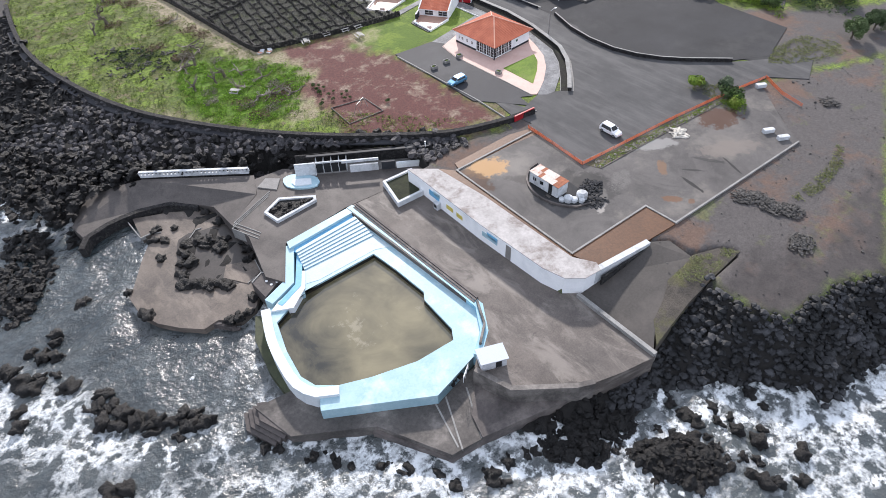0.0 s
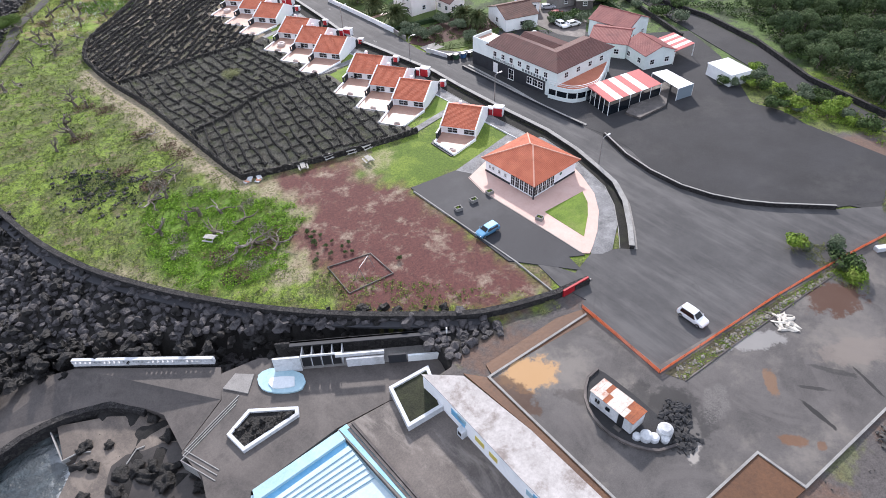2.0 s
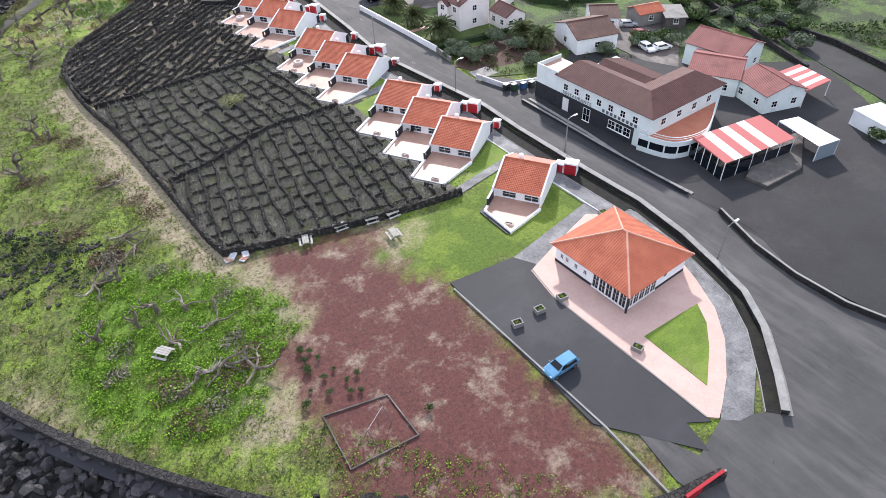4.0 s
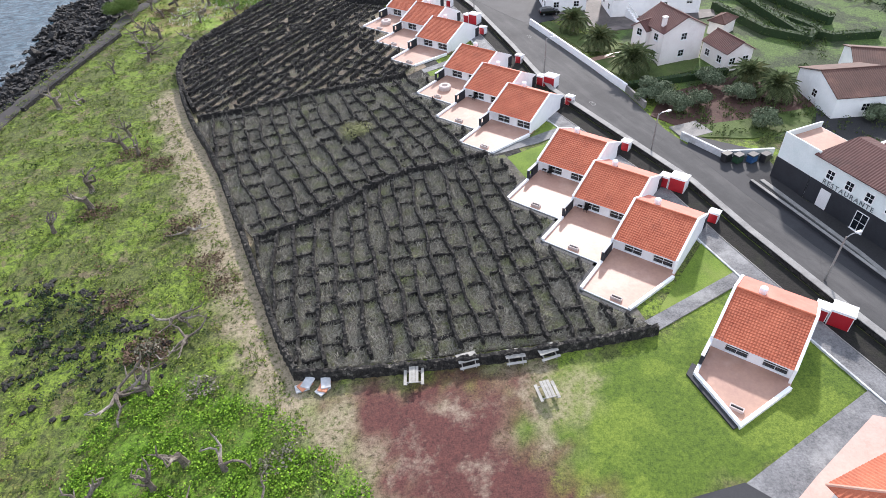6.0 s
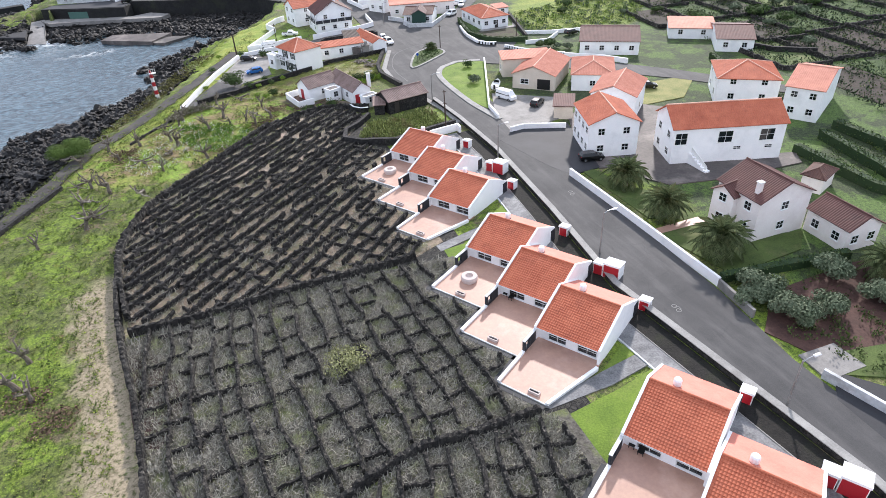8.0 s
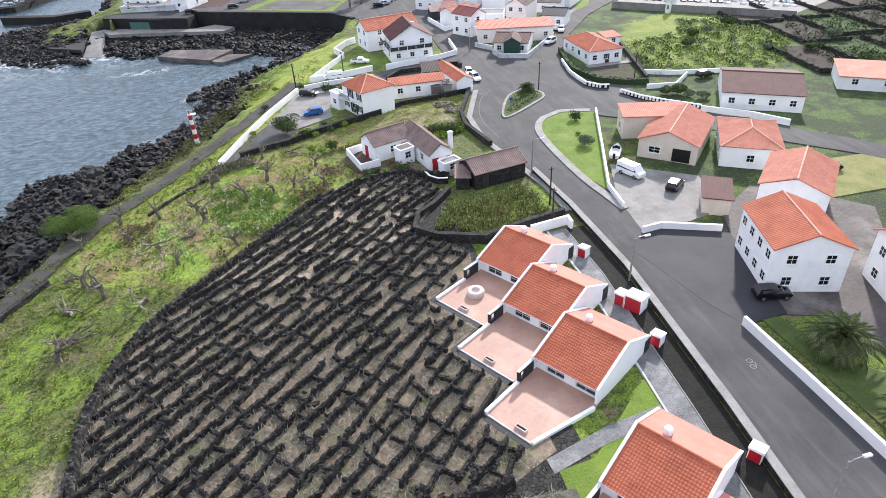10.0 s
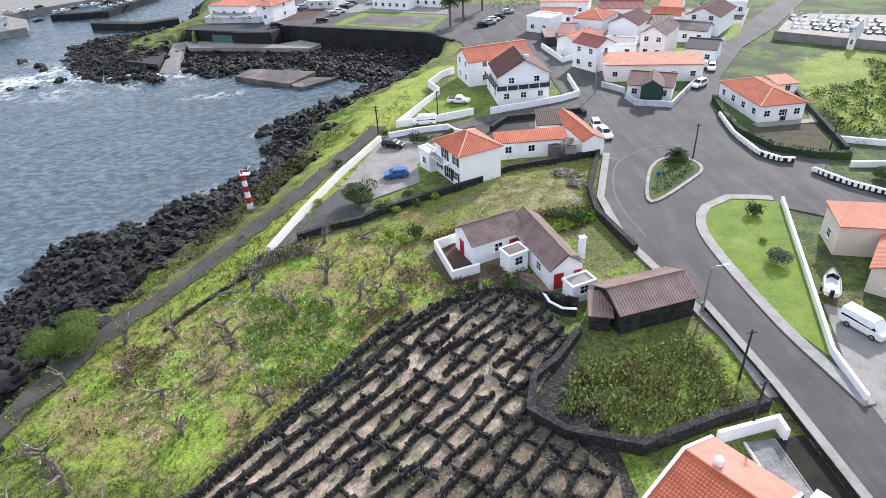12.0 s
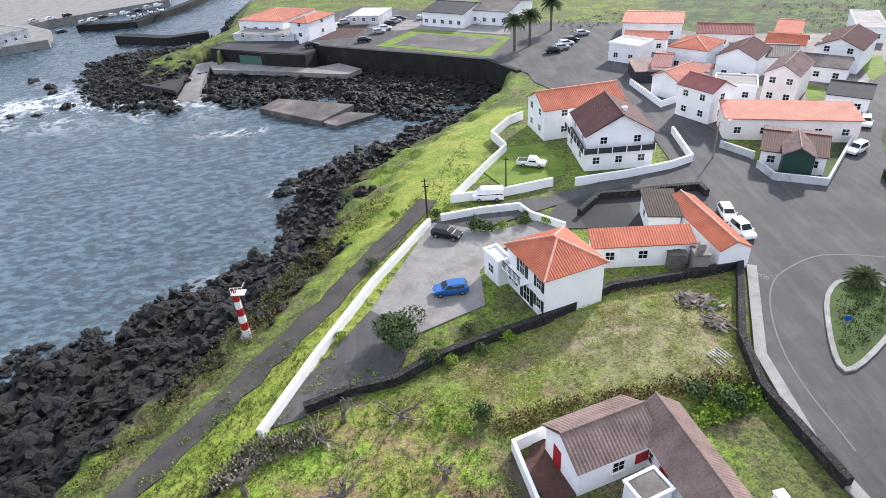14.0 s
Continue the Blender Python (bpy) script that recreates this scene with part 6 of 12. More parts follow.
for x, y, r in ((28.4, 35.6, 1.2), (29.6, 35.2, 1.1), (30.8, 34.9, 1.0), (28.2, 34.2, 1.2), (26.9, 34.0, 0.9), (29.4, 33.9, 0.8), (31.6, 36.6, 0.7)):
    single_rock(x, y, -4.0, r * 0.66, 0.9, "gap_rock", "black lava in the broken corner of the pool walkway", "lava in the broken corner")


# ---- construction ground and low walls ----
LOT_EDGE = [(71.8, 61.7), (54.4, 62.5), (53.7, 36.4), (70.1, 35.5), (70.2, 30.1), (103.3, 27.8)]
slab("lot", LOT_EDGE + [(107.3, 32.9), (117.6, 43.6), (72.0, 49.9)], 0.09, LOT, "wet grey compacted building plot", "lot", 0.5)
structure("lot_kerb", Mesh().wall(LOT_EDGE, 0.28, -0.3, 0.28), KERB, "thin pale concrete kerb round the plot", "kerb")
slab("brown_strip", [(72.7, 62.5), (72.1, 60.6), (55.0, 62.6), (55.5, 64.3), (68.2, 63.9)], 0.1, RED_BROWN, "brown earth strip beside the plot", "earth bed", 0.3)

structure("sea_wall", Mesh().wall(smooth_line(SEAWALL[:15], 3.0), 0.9, -1.5, 1.0), STONEWALL, "curved dark stone sea wall", "wall")
structure("sea_wall_inner", Mesh().wall(smooth_line(SEAWALL[15:], 3.0), 0.6, -0.5, 0.6), STONEWALL, "low dark stone wall beside the footpath", "wall")
structure("road_wall", Mesh().wall([(110.5, 90.7), (107.7, 83.3), (106.6, 77.0), (106.7, 70.7), (108.1, 65.7), (110.4, 61.4), (113.4, 57.6), (120.1, 50.8)], 0.5, 0.0, 0.8), STONEWALL, "low dark stone wall round the gravel ground", "wall")
structure("road_wall_cap", Mesh().wall([(110.5, 90.7), (107.7, 83.3), (106.6, 77.0), (106.7, 70.7), (108.1, 65.7), (110.4, 61.4), (113.4, 57.6), (120.1, 50.8)], 0.3, 0.75, 0.84), KERB, "pale cap of the low wall", "wall")
structure("lane_wall", Mesh().wall(CURVE, 0.7, -0.3, 0.75), STONEWALL, "dark stone retaining wall between lane and road", "wall")
structure("lane_wall_cap", Mesh().wall(offset(CURVE, 0.1), 0.85, 0.75, 0.84), KERB, "pale worn coping of the lane wall", "wall")
structure("road_gutter", Mesh().wall(offset(CURVE, -0.6), 0.5, 0.0, 0.1), CONCRETE_PALE, "pale gutter strip along the road", "kerb")
BED_SOIL = surface("black_bed_soil", "121211", "2a2825", 0.8, 4.0, 0.95, 0.8, 0.1, stain="30361f", amount=0.4)
structure("verge_bed", Mesh().wall(offset(CURVE[:7], 1.05), 1.4, -0.2, 0.06), BED_SOIL, "narrow dark planting strip inside the curved wall", "planting bed")
structure("verge_bed", Mesh().wall(offset(CURVE[6:-2] + [(104.05, 219.0)], 1.9), 2.6, -0.2, 0.055), BED_SOIL, "dark planting strip along the wall", "planting bed")
BEHIND = CURVE[:-2] + [(104.05, 219.0)]
LANE = offset(BEHIND, 4.55)
structure("lane", Mesh().wall(LANE, 2.55, -0.3, 0.035), PEBBLE_GREY, "grey cobbled lane beside the bungalows", "lane")
slab("lane_corner", [(82.0, 69.6), (83.6, 70.8), (86.9, 72.7), (91.2, 76.0), (94.4, 79.7), (96.8, 84.5), (98.0, 88.2), (98.8, 99.2), (95.3, 101.6), (86.4, 99.0), (81.1, 97.4), (81.1, 100.9), (97.4, 103.9), (99.9, 104.3), (101.6, 97.1), (100.4, 88.0), (99.9, 85.7), (97.9, 80.2), (94.8, 75.3), (91.3, 71.9), (85.2, 68.1), (83.4, 68.4)], 0.05, PEBBLE_GREY, "grey cobbled paving round the pavilion", "lane", 0.3)
structure("lane_line", Mesh().wall(offset(CURVE[:6], 1.78) + offset(BEHIND[6:], 3.24), 0.1, -0.2, 0.1), KERB, "thin pale edging between lane and bed", "edging")
structure("lawn_edging", Mesh().wall(offset(BEHIND[5:], 5.9), 0.2, -0.2, 0.14), WHITE_OLD, "thin white edging of the lawns", "edging")

# ---- vineyard plots between dry stone walls ----
ROWS_OF = [(87.6, 113.35, "single"), (87.2, 129.3, "end"), (87.3, 138.1, "chair"), (87.2, 147.1, "chair"), (87.1, 162.6, "end"), (86.7, 171.2, "chair"), (86.6, 180.1, "bath"), (86.8, 195.1, "end"), (86.8, 204.4, ""), (86.6, 213.4, "bath")]
ROW_TURN = -56.8


def beside_bungalow(x, y):
    """Whether a point lies on a bungalow, its terrace or the lawns behind."""
    c, s = math.cos(radians(ROW_TURN)), math.sin(radians(ROW_TURN))
    if x > 83.6 and 118.0 < y < 216.0:
        return True
    for bx, by, _ in ROWS_OF:
        dx, dy = x - bx, y - by
        if -0.7 < dx * c + dy * s < 8.4 and -8.9 < dy * c - dx * s < 10.0:
            return True
    return False


FIELD_A = [(50.4, 125.5), (84.2, 117.1), (85.0, 126.0), (85.0, 152.6), (70.3, 153.2), (60.8, 149.7), (49.4, 147.3), (49.3, 135.7)]
FIELD_B = [(49.5, 147.9), (61.0, 150.5), (70.6, 154.0), (85.0, 153.3), (85.0, 181.0), (72.3, 181.7), (58.1, 182.5), (45.0, 180.8), (46.8, 167.2), (48.1, 152.1)]
FIELD_C = [(45.2, 183.5), (43.9, 193.7), (43.5, 202.5), (47.7, 214.4), (58.0, 226.4), (68.9, 239.6), (78.7, 246.1), (86.4, 239.2), (87.4, 234.1), (81.1, 225.8), (86.6, 217.1), (85.0, 208.5), (85.0, 195.4), (85.0, 184.9), (79.5, 182.4), (64.8, 182.2), (49.2, 181.5)]
VINE_SOIL = surface("dark_vineyard_soil", "35332f", "77726a", 0.7, 3.2, 0.95, 0.9, 0.12, stain="6a743f", amount=0.7)
VINE_SOIL_BROWN = surface("brown_vineyard_soil", "4b423a", "9d8c78", 0.5, 2.2, 0.95, 1.0, 0.12, stain="5c6440", amount=0.75)
VINE_SOIL_PALE = surface("pale_vineyard_soil", "7b6a5b", "e0cab6", 0.5, 2.2, 0.95, 1.0, 0.12, stain="7c8552", amount=0.75)
slab("vineyard_margin", [(77.0, 117.5), (84.0, 117.0), (87.5, 150.0), (87.5, 232.0), (78.0, 232.0)], 0.012, RUBBLE_STRIP, "dark stony strip below the bungalow terraces", "soil", 0.3)
slab("vineyard_soil_south", FIELD_A, 0.03, VINE_SOIL, "dark stony vineyard soil with dry stubble", "soil", 0.3)
slab("vineyard_soil_middle", FIELD_B, 0.034, VINE_SOIL, "dark stony vineyard soil with green patches", "soil", 0.3)
slab("vineyard_soil_north", FIELD_C, 0.038, VINE_SOIL_BROWN, "brown stony vineyard soil between black walls", "soil", 0.3)
slab("vineyard_soil_pale", [(52.5, 219.5), (58.2, 226.0), (68.9, 238.9), (76.0, 240.6), (83.0, 235.0), (80.5, 226.0), (74.5, 221.0), (64.0, 217.5)], 0.044, VINE_SOIL_PALE, "pale pinkish soil at the end of the vineyard", "soil", 0.3)
slab("burnt_soil", smooth_line([(45.6, 178.0), (48.6, 176.5), (50.8, 168.0), (48.6, 163.2), (46.9, 164.0), (45.8, 171.0)], 1.5, True), 0.042, surface("burnt_vineyard_soil", "2f2522", "574540", 0.5, 3.0, 0.95, 0.9, 0.12), "bare reddish-brown corner of the vineyard", "soil", 0.3)


def dry_wall(pile, pts, height=0.7, width=0.4, step=0.32):
    """A rough dry stone wall along a line: an uneven body with loose stones along its top."""
    pts = [Vector(p[:2]) for p in pts]
    line = []
    for a, b in zip(pts[:-1], pts[1:]):
        n = max(1, int((b - a).length / step))
        line += [a.lerp(b, i / n) for i in range(n)]
    line.append(pts[-1])
    if any(beside_bungalow(p.x, p.y) for p in line):
        line = [p for p in line if not beside_bungalow(p.x, p.y)]
    if len(line) < 2:
        return
    k = len(line)
    d = np.array([[q.x - p.x, q.y - p.y] for p, q in zip([line[0]] + line[:-1], line[1:] + [line[-1]])])
    d /= np.maximum(np.hypot(d[:, :1], d[:, 1:]), 1e-6)
    side = np.stack([-d[:, 1], d[:, 0]], -1)
    base = np.array([[p.x, p.y] for p in line])
    top = height * np.array([rng.uniform(0.8, 1.12) for _ in line])
    rows = []
    for f, z in ((-0.62, -0.1), (-0.5, 0.5), (-0.34, 0.97), (0.34, 1.0), (0.5, 0.5), (0.62, -0.1)):
        j = np.array([rng.uniform(-0.09, 0.09) for _ in line])
        q = base + side * (f * width + j)[:, None]
        rows.append(np.column_stack([q, z * top + np.array([rng.uniform(-0.05, 0.05) for _ in line])]))
    v = np.stack(rows, 1).reshape(-1, 3)
    f = []
    for i in range(k - 1):
        for c in range(5):
            a, b = 6 * i + c, 6 * i + 6 + c
            f += [(a, b, b + 1), (a, b + 1, a + 1)]
    for e in (0, 6 * (k - 1)):
        f += [(e, e + 1, e + 4), (e, e + 4, e + 5), (e + 1, e + 2, e + 3), (e + 1, e + 3, e + 4)]
    pile.v.append(v)
    pile.f.append(np.array(f) + pile.k)
    pile.k += len(v)
    for i in range(k):
        if rng.random() < 0.55:
            r = rng.uniform(0.1, 0.2) * (0.7 + 0.6 * width)
            pile.add(rng.choice(CHIP), base[i, 0] + rng.uniform(-.12, .12), base[i, 1] + rng.uniform(-.12, .12), top[i] + 0.02, r, rng.uniform(0, 6.3), 1.3, 0.8, 0.7)


def stone_line(pile, a, b, height=0.7, width=0.5, step=0.34, wobble=0.15):
    dry_wall(pile, [a, b], height, width, step)


def vineyard(poly, angle, spacing, stub, name, label, height=0.7, width=0.4, stone=None, wild=0.06, gap=0.012, wave=0.5, heaps=0.12):
    """Long walls in one direction with staggered cross walls that make small plots."""
    pile = Pile()
    c, s = math.cos(radians(angle)), math.sin(radians(angle))
    pu = [x * c + y * s for x, y in poly]
    pv = [-x * s + y * c for x, y in poly]
    v = min(pv) + spacing * 0.6
    drift = 0.0

    def bend(u, v0):
        return v0 + 0.7 * wave * math.sin(u * 0.16 + v0 * 0.09) + wave * math.sin(u * 0.07 + v0 * 0.05 + 1.0) + 0.2 * math.sin(u * 0.6 + v0 * 1.3)

    def back(u, w):
        return (u * c - w * s, u * s + w * c)
    while v < max(pv):
        nxt = v + spacing * rng.uniform(0.9, 1.1)
        run = []
        for u in np.arange(min(pu), max(pu), 1.0):
            p = back(u, bend(u, v) + rng.uniform(-wild, wild))
            ok = inside(np.array([p[0]]), np.array([p[1]]), poly)[0] and rng.random() > gap
            if ok:
                run.append(p)
            if (not ok or len(run) > 7) and len(run) > 1:
                dry_wall(pile, run, height * rng.uniform(0.9 - wild, 1.1 + wild), width * rng.uniform(1 - 2 * wild, 1 + 2 * wild))
                run = run[-1:] if ok else []
            elif not ok:
                run = []
        if len(run) > 1:
            dry_wall(pile, run, height, width)
        drift += rng.uniform(-0.5, 1.0)
        u = min(pu) + drift % stub
        while u < max(pu):
            du = rng.uniform(-.22, .22) * (1 + 5 * max(0, wild - 0.06))
            a, b = back(u, bend(u, v) + 0.15), back(u + du, bend(u + du, v) + (nxt - v) * rng.choice((1.0, 1.0, 1.0, 0.9, 0.55)))
            if inside(np.array([a[0], b[0]]), np.array([a[1], b[1]]), poly).all() and rng.random() > 0.14:
                dry_wall(pile, [a, b], height * rng.uniform(0.5, 0.85), width * rng.uniform(0.7, 1.1))
                if rng.random() < heaps and not beside_bungalow(a[0] + 0.8, a[1] - 0.8):
                    for _ in range(9):
                        pile.add(rng.choice(CHIP), a[0] + rng.gauss(0, 0.45), a[1] + rng.gauss(0, 0.45), height * rng.uniform(0.1, 0.8), rng.uniform(0.16, 0.36), rng.uniform(0, 6.3), 1.2, 0.9, 0.8)
            u += stub * (rng.uniform(0.93, 1.07) if rng.random() > 0.12 else 1.5)
        v = nxt
    return tagged(new(name, pile.mesh(name, stone or DRYSTONE)), label, "stone walls", kind="stuff")


def vine_twigs(poly, count, mat, name, label, seed, tall=0.45):
    """Thin bare shoots and dry weeds lying and rising between the walls."""
    r = np.random.default_rng(seed)
    px, py = [p[0] for p in poly], [p[1] for p in poly]
    x, y = r.uniform(min(px), max(px), count * 2), r.uniform(min(py), max(py), count * 2)
    ok = inside(x, y, poly) & (waves(x, y, 5.0, seed) > r.uniform(-1.3, 0.5, count * 2))
    x, y = x[ok][:count], y[ok][:count]
    clear = np.array([q < 79.0 or not beside_bungalow(q, w) for q, w in zip(x, y)])
    x, y = x[clear], y[clear]
    n = len(x)
    a, l = r.uniform(0, 6.28, n), r.uniform(0.15, 0.6, n)
    z0, z1 = r.uniform(0.0, tall * 0.6, n), r.uniform(0.1, tall * 1.4, n)
    w = r.uniform(0.016, 0.034, n)
    dx, dy = np.cos(a), np.sin(a)
    v = np.stack([np.stack([x - dy * w, y + dx * w, z0], -1), np.stack([x + dy * w, y - dx * w, z0], -1), np.stack([x + dx * l + dy * w * 0.5, y + dy * l - dx * w * 0.5, z1], -1), np.stack([x + dx * l - dy * w * 0.5, y + dy * l + dx * w * 0.5, z1 + 0.03], -1)], 1).reshape(-1, 3)
    p = Pile()
    p.v, p.f = [v], [np.arange(4 * n).reshape(n, 4)]
    return tagged(new(name, p.mesh(name, mat)), label, "plants", kind="stuff")


TWIG = leaf_material("grey_vine_shoots", "5f5c52", "b3afa2", "868d62")
vineyard(FIELD_A, 81.0, 2.25, 3.1, "vineyard_wall", "low black dry stone walls of a vineyard plot", 0.85, 0.36, None, 0.08, 0.015, 0.28, 0.06)
vineyard(FIELD_B, 94.0, 2.45, 3.3, "vineyard_wall", "low black dry stone walls dividing small vine plots", 0.8, 0.34, None, 0.1, 0.02, 0.75, 0.1)
vineyard(FIELD_C, 43.0, 1.85, 3.0, "vineyard_wall", "black dry stone walls in close rows", 0.78, 0.38, DRYSTONE_BLACK, 0.12, 0.03, 0.25, 0.3)
for k, poly in enumerate((FIELD_A, FIELD_B, FIELD_C)):
    vine_twigs(poly, (70000, 60000, 40000)[k], TWIG, "vine_shoots", "bare grey vine shoots and dry weeds between walls", 5 + k)
border = Pile()
BORDERS = [[(84.4, 116.8), (73.0, 118.7), (61.7, 121.5), (50.4, 125.2), (49.7, 129.4), (49.2, 136.5), (48.2, 150.0), (46.8, 167.2), (44.6, 180.7), (43.5, 194.5), (44.4, 205.6), (47.3, 214.2)],
           [(49.5, 147.2), (55.2, 148.1), (60.8, 149.9), (65.6, 152.2), (70.4, 153.5), (76.3, 153.1), (82.5, 153.1)], [(45.4, 181.9), (50.9, 181.3), (56.1, 181.6), (64.8, 182.2), (72.7, 182.3), (80.3, 182.7)],
           [(45.1, 184.9), (43.9, 193.7), (43.4, 202.6), (47.7, 214.4), (58.0, 226.4), (68.9, 239.6)], [(89.7, 239.6), (81.0, 243.7), (75.2, 242.2), (71.0, 239.0), (64.9, 231.6)]]
for line in BORDERS:
    pts = smooth_line(line, 3.0)
    for k in range(0, len(pts) - 1, 2):
        dry_wall(border, pts[k:k + 3], 1.05, 0.62)
tagged(new("boundary_wall", border.mesh("boundary_wall", DRYSTONE)), "dark dry stone boundary walls of the vineyard", "stone walls", kind="stuff")

# ---- bungalows ----
BW, LIP, RIDGE_Y, REAR, EAVE, RIDGE, BACK = 7.5, -0.35, 5.15, 9.85, 1.75, 3.85, 1.65


def roof_tiles(w, rows, run, rise, across=0.3):
    """A slope of half-round tile columns in overlapping courses, from the eave at the origin up along +y."""
    m = Mesh()
    cols = int(w / across)
    seg = 4
    xs_, zs_ = [], []
    for i in range(cols * seg + 1):
        xs_.append(w * i / (cols * seg))
        zs_.append(0.055 * abs(math.sin(math.pi * i / seg)) if seg else 0)
    vs, fs = [], []
    per = len(xs_)
    for r in range(rows):
        for e, lift in ((0, 0.05), (1, 0.0)):
            t = (r + e) / rows
            for x, z in zip(xs_, zs_):
                vs.append((x, t * run, t * rise + z + lift))
    for r in range(2 * rows - 1):
        for i in range(per - 1):
            a = r * per + i
            fs.append((a, a + 1, a + per + 1, a + per))
    return m.add(vs, fs)


ROOF_MESH = roof_tiles(BW - 0.5, 19, RIDGE_Y - LIP, RIDGE - EAVE, 0.26).data("roof", TILE)


def window_unit(parent, x, z, w, h, y, bars=3, mullions=1, name="window"):
    """Framed window facing -y, with panes behind the bars."""
    win = part(name, Mesh().box(x, y - 0.01, z, w, 0.06, 0.06).box(x, y - 0.01, z + h - 0.06, w, 0.06, 0.06).box(x - w / 2 + 0.03, y - 0.01, z + 0.06, 0.06, 0.06, h - 0.12).box(x + w / 2 - 0.03, y - 0.01, z + 0.06, 0.06, 0.06, h - 0.12), WHITE_PAINT, parent)
    bar = Mesh()
    for k in range(1, bars):
        bar.box(x - w / 2 + w * k / bars, y - 0.012, z + 0.06, 0.05, 0.05, h - 0.12)
    for k in range(1, mullions + 1):
        bar.box(x, y - 0.016, z + h * k / (mullions + 1) - 0.02, w - 0.1, 0.045, 0.045)
    part("glazing_bar", bar, WHITE_PAINT, win)
    part("pane", Mesh().box(x, y + 0.03, z + 0.04, w - 0.06, 0.02, h - 0.08), GLASS, win)
    return win


def pierced_wall(m, x0, x1, y, thick, z0, z1, holes):
    """Wall along x with rectangular openings (x, z, w, h)."""
    cuts = sorted({x0, x1, *[h[0] - h[2] / 2 for h in holes], *[h[0] + h[2] / 2 for h in holes]})
    for a, b in zip(cuts[:-1], cuts[1:]):
        c = (a + b) / 2
        over = sorted([(h[1], h[1] + h[3]) for h in holes if abs(h[0] - c) < h[2] / 2])
        z = z0
        for lo, hi in over + [(z1, z1)]:
            if lo - z > 0.01:
                m.box(c, y, z, b - a, thick, lo - z)
            z = hi
    return m.weld()


PALE_STONE = surface("pale_pinkish_stone", "b9aaa4", "d6c9c3", 0.8, 9.0, 0.8, 0.3, 0.02)


def roof_height(y):
    """Height of the bungalow roof over a depth y."""
    return EAVE + (RIDGE - EAVE) * (y - LIP) / (RIDGE_Y - LIP) if y < RIDGE_Y else RIDGE + (BACK - RIDGE) * (y - RIDGE_Y) / (REAR - RIDGE_Y)


def slope_sheet(y0, y1, lift, thick):
    """A sloping slab between the gables."""
    m, a, b = Mesh(), roof_height(y0) + lift, roof_height(y1) + lift
    x0, x1 = 0.26, BW - 0.26
    return m.add([(x0, y0, a), (x1, y0, a), (x1, y1, b), (x0, y1, b), (x0, y0, a - thick), (x1, y0, a - thick), (x1, y1, b - thick), (x0, y1, b - thick)],
                 [(0, 1, 2, 3), (7, 6, 5, 4), (0, 4, 5, 1), (2, 6, 7, 3), (1, 5, 6, 2), (0, 3, 7, 4)])


GLAZED_Y = 0.35


